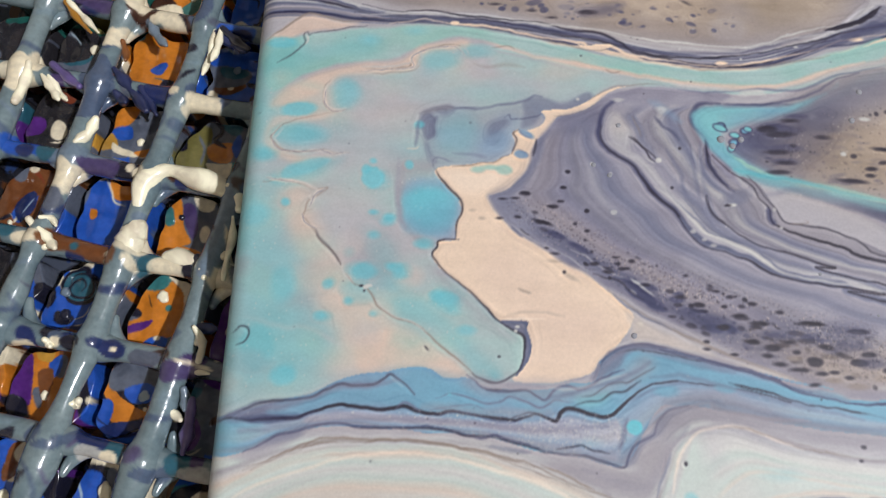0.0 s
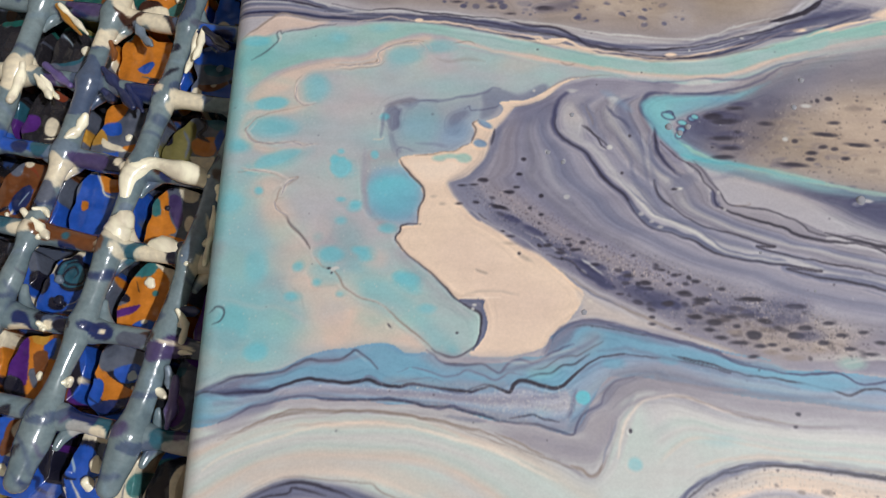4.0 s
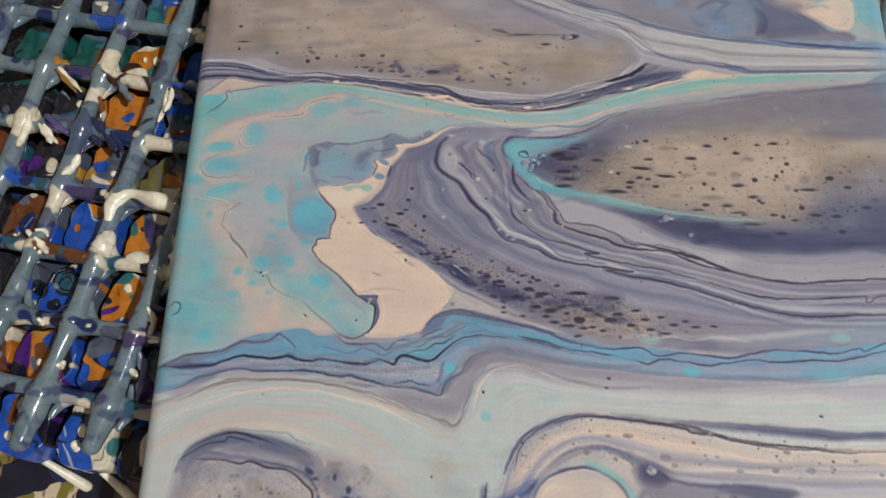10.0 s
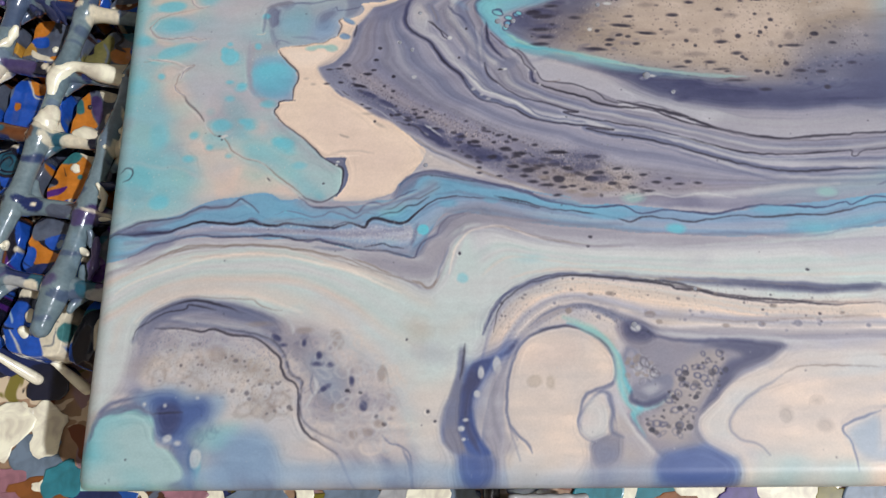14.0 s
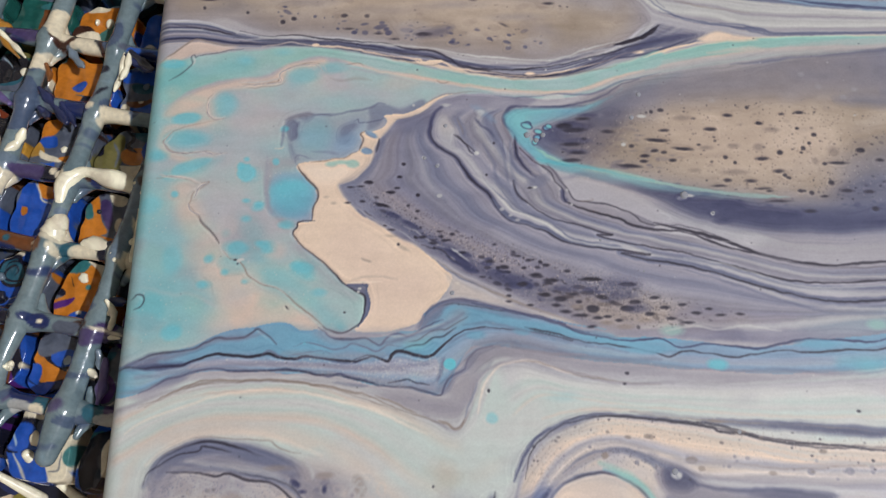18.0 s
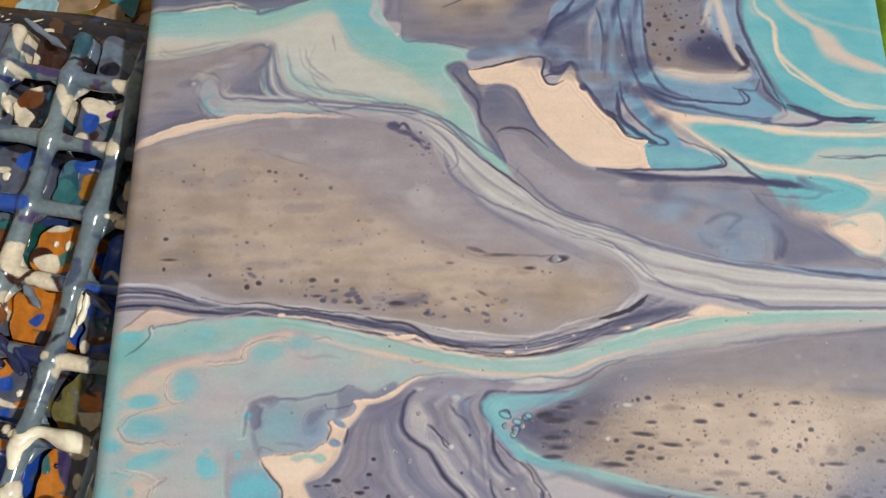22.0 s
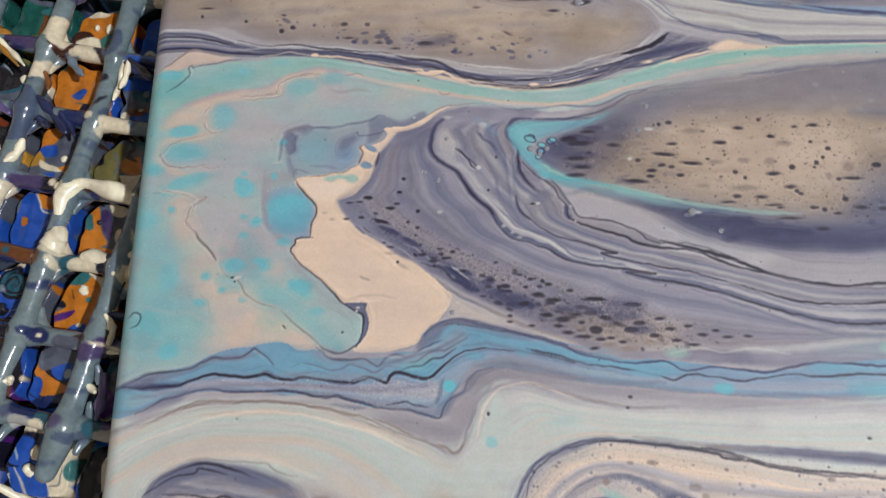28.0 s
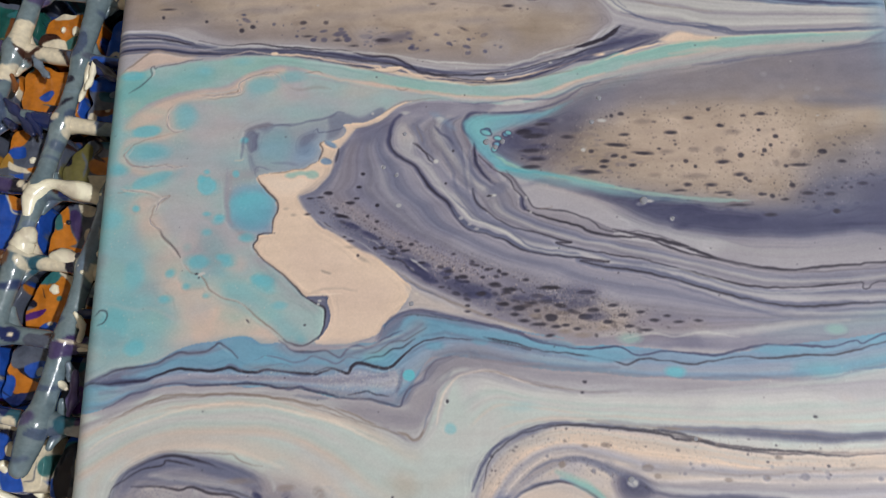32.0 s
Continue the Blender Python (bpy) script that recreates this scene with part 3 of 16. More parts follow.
line(SLATE, [-42.7, 77.5, -33.4, 78.3, -24.0, 76.1, -17.8, 72.5, -11.7, 65.9, -5.7, 59.5], width=0.5, soft=0.35, alpha=0.7)
# the long taupe pool
fill(LILAC, [-106.1, 64.4, -92.0, 70.0, -76.7, 73.8, -61.2, 74.7, -45.6, 73.7, -33.2, 72.5, -23.9, 69.2, -17.7, 61.1, -14.4, 53.2, -5.8, 47.0, 5.7, 41.8, 17.1, 37.3, 26.2, 33.4, 30.1, 28.0, 29.4, 24.0, 21.8, 18.7, 10.6, 16.0, -3.4, 15.4, -17.4, 17.1, -31.6, 19.8, -46.0, 23.0, -60.5, 24.6, -75.0, 25.2, -84.2, 28.8, -102.6, 29.0], mottle=7)
fill(TAUPE, [-102.5, 61.1, -89.9, 66.0, -71.4, 66.8, -54.0, 59.8, -41.6, 53.2, -29.4, 43.9, -17.5, 37.2, -3.1, 34.8, 11.2, 33.6, 24.0, 32.0, 26.5, 26.5, 19.1, 20.1, -3.3, 17.6, -23.1, 20.5, -43.2, 25.4, -65.0, 26.7, -81.4, 30.3, -99.5, 33.2], soft=3.5, second=WARM, alpha=0.95, mottle=7)
fill(BRONZE, [-78.5, 30.3, -63.7, 28.9, -43.3, 27.6, -23.1, 23.4, -3.3, 19.3, 10.7, 19.4, -6.2, 16.2, -28.7, 19.1, -51.7, 23.5, -70.7, 25.3], soft=2, alpha=0.6)
fill(BRONZE, [-105.4, 59.5, -95.5, 61.1, -93.5, 33.2, -102.2, 31.7], soft=4, alpha=0.45)
line(BRONZE, [-44.7, 55.5, -32.4, 47.0, -20.5, 39.4, -8.8, 36.1, 5.5, 35.1], width=3, soft=1.5, alpha=0.7)
line(NAVY, [-11.7, 36.8, -6.0, 35.6, 1.2, 35.4, 9.8, 35.1], width=0.49, alpha=0.7)
line(DARK, [-68.2, 65.2, -60.3, 61.9, -55.6, 60.3], width=0.28, alpha=0.5)
blob(DARK, 10.7, 34.5, 2.00, 0.73, soft=0.5)
blob(SILVER, 9.8, 34.4, 1.15, 0.44)
line(NAVY, [-33.9, 72.5, -31.6, 71.2, -29.8, 72.2, -27.7, 69.2, -25.7, 66.7], width=0.9, alpha=0.8)
line(NAVY, [-26.9, 68.9, -24.6, 65.1], width=0.7, alpha=0.6)
specks(DARK, [-97.1, 61.1, -71.2, 64.3, -41.5, 51.6, -17.5, 36.5, 18.3, 32.2, 19.2, 22.2, -8.9, 20.6, -46.2, 27.6, -75.4, 28.9, -93.5, 33.2], 30, small=0.15, large=0.4, long=1.6, seed=11)
specks(NAVY, [-78.6, 31.8, -52.1, 29.0, -23.1, 24.8, 5.1, 20.7, -3.3, 17.9, -31.6, 20.5, -60.6, 26.0], 34, small=0.25, large=0.8, long=2.6, seed=12)
line(NAVY, [-33.1, 23.0, -27.4, 23.6, -23.1, 24.8], width=2, soft=0.9, alpha=0.7)
specks(BRONZE, [-97.1, 61.1, -71.2, 64.3, -41.5, 51.6, -17.5, 36.5, 18.3, 32.2, 19.2, 22.2, -8.9, 20.6, -46.2, 27.6, -75.4, 28.9, -93.5, 33.2], 90, small=0.4, large=1.3, long=2, alpha=0.4, seed=13)
line(SLATE, [-20.8, 68.8, -19.0, 64.3, -17.7, 57.9, -14.4, 53.2], width=0.6, soft=0.5, alpha=0.7)
line(SILVER, [-22.3, 67.5, -20.0, 61.1, -16.2, 54.0], width=0.5, soft=0.5, alpha=0.6)
line(LILAC, [-42.4, 72.5, -30.0, 70.5, -23.8, 65.9, -20.7, 59.5], width=0.6, soft=0.5, alpha=0.8)
line(BRONZE, [-68.5, 69.3, -66.6, 65.2, -57.1, 61.1, -44.7, 56.3], width=1, soft=0.5, alpha=0.5)
line(GREY, [-64.0, 70.9, -45.4, 70.0, -32.9, 64.3, -23.7, 56.3], width=1.2, soft=0.5, alpha=0.6)
specks(NAVY, [-34.7, 72.5, -23.9, 69.2, -17.7, 59.5, -19.2, 56.3, -26.8, 64.3], 18, small=0.2, large=0.6, long=1.6, seed=16)
fill(CREAM, [-102.1, 66.3, -92.0, 70.3, -79.8, 73.3, -67.4, 74.7, -55.0, 75.2, -45.6, 74.2, -54.9, 74.2, -67.4, 73.9, -79.6, 71.6, -91.8, 68.6, -102.6, 65.0], soft=0.3, second=SAND)
# the pale sweep from the middle to the side
ribbon([-27.1, 76.6, -19.4, 73.3, -10.2, 64.3, 0.2, 55.5, 11.7, 46.3, 26.0, 41.8, 40.0, 37.4, 53.8, 33.8, 67.6, 31.9, 101.7, 28.3], [-23.9, 68.9, -17.7, 61.1, -8.8, 49.8, 5.8, 42.5, 20.0, 37.3, 27.1, 32.0, 32.1, 26.5, 45.9, 24.5, 58.0, 21.3, 100.5, 21.3],
       [(0, PALE_AQUA), (0.1, SLATE), (0.14, SILVER), (0.4, MIST), (0.48, LILAC), (0.55, SILVER), (0.75, MIST), (0.9, LILAC), (1, SILVER)], seed=9, streak=8)
line(DARK, [-24.0, 73.3, -17.8, 70.0, -10.2, 62.7, 0.2, 54.8, 9.5, 47.1, 26.0, 42.1, 40.0, 37.7, 53.8, 33.8, 67.7, 32.1, 81.3, 29.9, 101.6, 27.6], width=0.39, alpha=0.8)
line(SLATE, [-19.3, 64.3, -17.7, 57.9, -10.2, 51.6, 4.4, 44.8, 20.1, 38.8, 28.4, 35.2, 33.8, 30.1], width=0.6, alpha=0.7)
line(SLATE, [32.2, 28.7, 45.9, 24.6, 58.2, 22.5, 63.6, 21.4, 100.4, 21.1], width=0.7, alpha=0.8)
line(SLATE, [-5.7, 59.5, 8.8, 46.3, 25.8, 39.6, 46.8, 33.8, 67.4, 30.3, 101.5, 26.9], width=0.5, alpha=0.35)
fill(SKY, [65.0, 33.1, 78.8, 32.2, 102.1, 30.4, 101.6, 27.6, 81.1, 28.9, 67.5, 30.7], soft=0.6, alpha=0.8)
line(NAVY, [66.3, 32.1, 75.8, 30.3, 89.4, 28.8, 101.7, 28.3], width=0.9, alpha=0.7)
# slate swirl, speckled wedge and turquoise corner
fill(SLATE, [24.7, 131.2, 76.8, 130.6, 65.5, 115.6, 62.9, 106.5, 63.5, 97.6, 66.9, 86.4, 71.7, 76.3, 65.1, 70.6, 43.0, 74.8, 33.0, 83.2, 26.3, 73.2, 19.0, 79.0, 14.0, 88.4, 7.2, 93.1, -10.1, 91.1, -10.1, 95.3, 8.1, 98.0, 12.4, 108.8, 22.4, 116.1], mottle=12, second=SKY)
line(NAVY, [7.2, 95.4, 11.4, 101.5, 20.3, 106.9, 27.1, 114.2], width=2.5, soft=1.2, alpha=0.7)
line(SKY, [34.1, 123.4, 27.7, 110.5, 23.4, 97.9, 22.7, 84.9], width=2.2, soft=0.8, alpha=0.75)
line(BLUE, [40.4, 121.5, 31.5, 108.6, 26.8, 94.4, 27.5, 80.7], width=1.6, soft=0.8, alpha=0.75)
line(NAVY, [37.3, 123.4, 29.2, 108.6, 25.7, 94.4, 24.7, 85.7], width=1.2, soft=0.8, alpha=0.75)
line(NAVY, [44.6, 123.3, 36.7, 114.1, 32.7, 101.4, 32.7, 89.1, 35.3, 83.1], width=1.4, soft=0.8, alpha=0.75)
line(SKY, [45.2, 121.4, 38.0, 110.4, 35.3, 97.8, 36.5, 88.3], width=1.3, soft=0.8, alpha=0.75)
line(SILVER, [26.2, 112.3, 21.6, 101.5, 20.8, 90.9], width=1.0, soft=0.8, alpha=0.75)
fill(BRONZE, [38.6, 114.0, 47.5, 129.0, 62.1, 128.9, 56.8, 115.7, 53.5, 106.6, 57.0, 94.2, 63.1, 86.9, 51.5, 85.3, 38.8, 89.4, 36.5, 97.8], second=DUSK, soft=0.6, mottle=8)
fill(NAVY, [46.7, 129.0, 62.1, 128.9, 56.4, 116.7, 51.5, 110.3, 47.3, 117.7], soft=2, alpha=0.75)
fill(NAVY, [47.0, 95.1, 55.8, 97.7, 61.4, 91.6, 62.4, 87.3, 52.0, 89.9], soft=1.8, alpha=0.8)
specks(DARK, [39.7, 112.2, 55.1, 123.2, 55.1, 106.6, 57.0, 94.2, 39.7, 90.8], 45, small=0.2, large=0.65, long=1.4, seed=14)
line(SAND, [63.5, 126.9, 58.1, 117.6, 57.0, 110.2, 58.5, 101.2, 59.7, 93.3, 63.9, 86.9], width=1.6, soft=0.6, alpha=0.9)
line(SAND, [56.9, 112.0, 53.3, 103.9, 52.2, 101.3], width=0.9, soft=0.5, alpha=0.8)
line(SAND, [38.0, 88.2, 47.0, 86.0, 57.6, 84.7, 63.8, 85.9], width=2.2, soft=0.8, alpha=0.85)
line(NAVY, [60.9, 95.0, 63.4, 89.0], width=1.6, alpha=0.8)
fill(BLUE, [31.4, 87.1, 38.7, 87.7, 51.4, 83.4, 63.5, 83.5, 65.4, 80.2, 71.7, 73.9, 69.4, 71.9, 57.9, 73.1, 43.2, 76.3, 34.4, 80.3], soft=0.6, second=SKY)
line(NAVY, [34.6, 83.2, 43.4, 78.9, 61.3, 77.2, 61.4, 80.5, 58.8, 81.9], width=0.63, alpha=0.8)
line(NAVY, [64.3, 90.7, 66.7, 84.7, 67.7, 80.5, 72.3, 74.7, 68.2, 71.9, 57.8, 72.6], width=0.56, alpha=0.7)
fill(TEAL, [80.0, 130.6, 128.0, 130.0, 117.0, 72.1, 80.2, 72.7, 72.0, 76.3, 67.2, 86.4, 63.9, 97.6, 63.4, 108.3, 68.2, 118.4, 74.8, 126.8], soft=0.4, second=SEA, mottle=4)
line(SLATE, [67.9, 123.1, 64.0, 113.8, 62.9, 103.0, 65.3, 92.4, 68.2, 84.7, 73.3, 77.2, 80.4, 73.9], width=1.4, soft=0.7, alpha=0.75)
line(SAND, [86.0, 127.0, 76.1, 118.3, 73.5, 110.1, 77.5, 104.3, 83.7, 98.4, 90.2, 90.5, 101.7, 86.2, 118.8, 82.0], width=1.8, soft=0.7, alpha=0.75)
fill(SAND, [82.3, 99.3, 86.0, 98.4, 90.4, 91.4, 98.9, 87.9, 94.2, 86.8, 86.6, 91.4, 83.2, 94.9], soft=1, alpha=0.8)
line(SAND, [76.9, 105.5, 84.3, 102.4, 94.6, 99.2, 106.6, 97.4], width=1.2, soft=0.8, alpha=0.5)
line(CREAM, [68.8, 113.8, 67.3, 106.5, 71.7, 101.1, 71.9, 92.7, 77.5, 85.8, 85.6, 79.1, 95.5, 75.9, 117.4, 74.6], width=1.0, soft=0.4, alpha=0.85)
line(NAVY, [72.5, 76.8, 80.2, 73.0, 87.5, 71.9, 95.0, 72.5], width=1.6, alpha=0.85)
line(NAVY, [65.2, 71.5, 75.4, 70.3, 83.1, 72.2, 90.4, 71.4, 109.3, 70.6], width=0.49, alpha=0.8)
# turquoise tongues below the corner
fill(SAND, [32.3, 84.0, 38.6, 76.4, 57.9, 72.8, 79.8, 69.8, 116.5, 69.6, 109.4, 32.6, 84.9, 35.1, 78.5, 39.8, 73.5, 44.2, 68.7, 46.4, 62.7, 49.9, 61.9, 55.6, 52.2, 61.1, 42.6, 69.1, 34.1, 76.5], soft=0.4, second=PALE_AQUA)
fill(CREAM, [32.8, 83.7, 37.9, 76.9, 46.7, 73.9, 57.8, 72.3, 48.8, 72.0, 41.3, 72.3, 35.6, 76.0], soft=0.5)
fill(TEAL, [47.2, 71.0, 57.7, 71.5, 69.4, 69.7, 79.5, 67.4, 101.5, 67.4, 115.9, 66.5, 115.4, 64.2, 83.4, 64.2, 77.3, 61.8, 74.0, 59.2, 63.9, 60.7, 55.5, 64.5, 49.2, 68.4], soft=0.7, second=SEA)
fill(PALE_AQUA, [63.6, 57.9, 74.0, 59.2, 85.9, 61.0, 100.1, 59.5, 85.2, 56.4], soft=1.2, alpha=0.7)
fill(TEAL, [63.5, 57.0, 73.8, 57.9, 85.0, 54.8, 90.9, 51.5, 88.2, 47.8, 76.6, 46.3, 67.6, 48.4, 62.9, 51.7], soft=0.7, second=SEA)
line(CREAM, [57.7, 71.3, 72.3, 69.0, 84.0, 68.0, 116.1, 67.7], width=1, soft=0.4)
line(CREAM, [60.9, 59.5, 73.7, 57.1, 85.1, 55.6, 93.2, 52.5, 113.1, 51.8], width=1.6, soft=0.6)
line(DARK, [78.7, 61.8, 85.9, 61.0, 100.6, 62.3], width=0.35, alpha=0.6)
fill(SEA, [92.6, 48.7, 112.8, 50.3, 109.7, 34.1, 95.0, 37.6, 88.8, 42.7], soft=1, alpha=0.7)
fill(CREAM, [69.2, 46.6, 79.4, 46.0, 86.3, 42.7, 89.5, 39.8, 88.2, 36.9, 82.4, 37.3, 78.4, 41.2, 73.4, 43.9], soft=0.6)
# cream island and its violet shore
fill(LILAC, [-15.1, 88.5, -11.4, 87.3, -2.4, 84.2, 3.0, 80.7, 5.9, 74.1, 10.2, 67.5, 13.8, 62.7, 21.1, 58.7, 41.5, 56.3, 62.2, 55.4, 69.5, 46.4, 79.6, 39.8, 84.9, 35.4, 91.4, 34.0, 90.9, 31.4, 67.7, 32.3, 46.9, 35.5, 33.0, 39.9, 11.7, 47.4, 0.2, 56.3, -5.3, 67.5, -10.2, 75.8, -13.5, 80.8], soft=0.4, second=DUSK, mottle=9)
fill(GREY, [1.9, 64.3, 12.2, 59.5, 26.7, 53.2, 40.9, 48.6, 51.9, 42.6, 45.7, 38.2, 28.9, 41.8, 11.8, 48.6, 1.7, 57.9], soft=3, alpha=0.7)
fill(SLATE, [-7.4, 77.1, 2.2, 81.1, 5.4, 74.1, 7.2, 68.3, -1.8, 69.5, -7.5, 67.8], soft=0.9, alpha=0.9)
fill(SLATE, [61.3, 50.2, 69.5, 46.4, 78.6, 40.5, 82.1, 35.4, 73.5, 33.9, 66.5, 33.9, 64.7, 42.7], soft=1.4, alpha=0.85)
line(NAVY, [64.9, 44.2, 66.3, 38.2, 64.4, 33.9], width=1.5, soft=0.8, alpha=0.7)
fill(SKY, [52.9, 45.6, 60.8, 45.7, 62.8, 38.2, 53.8, 33.8, 51.6, 39.7], soft=1.5, alpha=0.7)
line(NAVY, [46.0, 40.7, 47.9, 38.2, 50.2, 39.7, 52.6, 38.8, 53.2, 41.9], width=0.9, soft=0.8, alpha=0.6)
fill(SLATE, [46.7, 40.4, 49.0, 39.7, 53.2, 41.5, 52.5, 37.5, 48.7, 36.7], soft=1, alpha=0.5)
fill(CREAM, [-12.3, 87.3, -5.4, 89.0, 5.6, 91.9, 8.1, 91.0, 7.9, 86.7, 10.7, 82.9, 15.6, 88.9, 18.0, 83.7, 22.1, 78.7, 26.4, 73.7, 31.7, 67.5, 34.8, 65.0, 35.9, 59.2, 24.8, 58.9, 19.7, 60.3, 13.8, 63.5, 9.5, 69.1, 5.2, 75.7, 3.0, 80.4, -2.4, 84.0, -8.6, 84.9], soft=0.25, mottle=3)
line(NAVY, [-14.0, 89.0, -10.9, 82.5, -8.6, 75.8, -7.1, 69.1], width=2.2, soft=0.8, alpha=0.7)
line(NAVY, [-12.0, 88.0, -3.8, 89.7, 5.6, 92.0, 8.4, 90.5, 7.3, 85.5, 10.7, 82.9], width=0.42)
line(NAVY, [7.9, 85.8, 11.7, 87.2, 15.6, 89.6, 16.6, 85.8, 19.9, 80.7, 22.0, 76.5, 26.4, 73.7, 29.1, 69.1, 33.5, 67.8], width=1.2, alpha=0.85)
line(NAVY, [-7.1, 68.2, -3.8, 70.5, 2.0, 69.5, 6.7, 65.6], width=0.42)
line(SLATE, [5.1, 74.1, 10.2, 66.7, 16.7, 60.3], width=2.5, soft=1, alpha=0.6)
fill(BLUE, [27.6, 73.7, 33.6, 69.7, 42.3, 65.5, 53.3, 59.5, 49.1, 58.5, 35.8, 58.9, 34.8, 64.2, 30.8, 68.1], soft=0.4, second=SEA)
line(NAVY, [27.7, 80.7, 28.1, 73.2, 32.1, 69.1, 37.1, 65.5, 33.4, 66.7], width=1, alpha=0.8)
line(NAVY, [35.8, 58.9, 49.1, 58.5, 54.8, 59.8, 50.7, 63.9, 42.4, 67.4, 34.0, 74.8, 29.9, 82.3], width=0.49)
line(NAVY, [21.1, 58.5, 34.2, 56.3, 54.6, 55.6, 66.1, 54.5, 73.2, 53.3, 80.9, 51.8], width=1.6, soft=0.5, alpha=0.85)
line(SILVER, [34.3, 57.8, 48.9, 57.3, 60.6, 56.7], width=1, alpha=0.8)
line(SLATE, [80.9, 51.8, 74.2, 50.1, 61.5, 51.7, 60.2, 53.3], width=0.7)
line(SLATE, [72.8, 55.6, 76.1, 53.3, 80.3, 52.1], width=1.8, soft=0.7, alpha=0.8)
# striped rim below the taupe pool and the aqua stream
ribbon([-106.1, 28.5, -91.5, 28.2, -80.6, 24.6, -73.0, 23.2, -53.5, 22.3, -38.6, 19.5, -29.7, 17.7, -16.6, 14.2, -2.2, 12.5, 6.4, 14.0, 16.6, 16.8, 25.6, 23.0, 29.4, 26.8], [-105.1, 20.3, -92.3, 20.9, -80.2, 19.5, -68.2, 19.5, -53.3, 18.3, -38.5, 15.1, -26.8, 12.6, -16.7, 10.2, -2.3, 8.8, 9.1, 9.7, 20.7, 14.3, 30.8, 15.9, 39.5, 18.3, 48.3, 20.9],
       [(0, GREY), (0.12, SILVER), (0.2, SLATE), (0.3, DUSK), (0.36, NAVY), (0.42, SILVER), (0.5, SLATE), (0.58, LILAC), (0.66, DUSK), (0.74, SLATE), (0.8, NAVY), (0.86, LILAC), (0.93, SLATE), (1, SAND)], streak=22, seed=21)
fill(SLATE, [23.9, 19.8, 32.1, 23.6, 44.1, 21.7, 38.2, 19.5, 28.0, 16.8, 20.8, 16.3], soft=0.9, second=LILAC, alpha=0.75)
line(NAVY, [20.9, 17.1, 29.6, 19.0, 41.2, 21.4], width=1.2, soft=0.6, alpha=0.6)
line(DARK, [19.6, 18.7, 26.9, 21.0, 31.7, 24.6], width=0.8)
line(DARK, [-80.3, 21.2, -53.4, 19.7, -29.7, 15.9, -9.5, 10.4, 4.9, 10.5, 19.4, 16.0], width=0.5, alpha=0.7)
line(DARK, [-99.0, 27.0, -86.6, 24.7, -75.9, 21.8, -53.4, 20.7, -35.6, 17.7], width=0.5, alpha=0.6)
line(SILVER, [-93.1, 28.6, -83.7, 25.3, -77.4, 22.8, -59.4, 21.8, -38.6, 19.4], width=0.5, alpha=0.9)
ribbon([-54.8, 18.0, -38.5, 14.8, -26.8, 12.0, -16.7, 9.6, -2.3, 8.2, 9.1, 9.1, 20.7, 13.4, 30.8, 15.8, 39.5, 17.9, 48.2, 19.8, 62.4, 20.8, 118.2, 20.5], [-54.6, 14.1, -38.4, 10.1, -28.2, 6.6, -16.7, 4.2, 1.7, 2.8, 13.1, 4.3, 23.2, 7.9, 33.2, 10.0, 43.2, 11.4, 54.6, 13.1, 68.7, 14.4, 117.1, 14.8],
       [(0, CREAM), (0.12, AQUA), (0.5, AQUA), (0.6, SAND), (0.75, SILVER), (0.9, PALE_AQUA), (1, SILVER)], streak=7, seed=22)
line(CREAM, [-41.4, 15.5, -29.7, 13.7, -16.6, 10.5, -2.3, 8.8, 13.4, 10.3, 26.4, 14.6, 36.6, 17.9, 46.7, 19.7], width=0.9, alpha=0.9)
fill(CREAM, [41.8, 19.9, 47.0, 22.3, 51.2, 21.2, 48.2, 19.6], soft=0.5)
line(SLATE, [44.4, 24.9, 52.8, 23.5, 62.5, 21.0, 83.6, 21.2, 118.3, 20.8], width=0.7, alpha=0.7)
line(SAND, [43.6, 15.8, 52.1, 16.8, 69.0, 16.6, 117.6, 17.3], width=1.6, soft=0.5, alpha=0.7)
# the speckled taupe eye
fill(DUSK, [-1.8, -8.0, 6.2, -3.4, 19.0, 0.1, 33.6, 5.8, 51.6, 11.0, 72.7, 14.6, 90.6, 16.8, 105.1, 18.1, 100.8, -31.2, 82.7, -33.2, 63.2, -34.3, 49.9, -31.9, 35.0, -27.3, 22.9, -23.0, 10.7, -18.9, 0.6, -14.9], soft=0.5, second=SLATE, mottle=10)
fill(TAUPE, [6.1, -8.2, 23.8, -0.1, 43.4, 8.1, 67.4, 9.0, 90.7, 5.4, 102.7, 1.4, 99.8, -18.1, 79.5, -22.4, 56.5, -24.7, 33.8, -21.3, 18.5, -16.8], soft=5, second=WARM, mottle=8)
fill(TAUPE, [26.6, -8.9, 50.7, -1.1, 74.1, -1.9, 88.5, -11.0, 72.3, -18.9, 49.3, -19.8], soft=5, second=WARM, alpha=0.5)
fill(NAVY, [18.4, -19.7, 35.2, -23.0, 50.3, -26.8, 68.3, -28.3, 100.9, -25.6, 102.3, -31.3, 82.7, -32.9, 63.2, -33.8, 49.9, -31.9, 35.0, -27.6], soft=1.4, alpha=0.85)
fill(NAVY, [-1.8, -6.2, 11.0, -0.5, 19.1, 3.2, 28.9, 6.8, 27.1, 2.4, 14.1, -3.6, 4.5, -9.9], soft=2.5, alpha=0.65)
fill(DUSK, [59.9, 14.7, 90.6, 16.8, 105.1, 18.1, 103.6, 7.6, 83.3, 9.3, 59.6, 11.1], soft=3, alpha=0.7)
line(SLATE, [87.3, 3.8, 96.5, 1.7, 102.8, 2.3], width=2, soft=1.2, alpha=0.6)
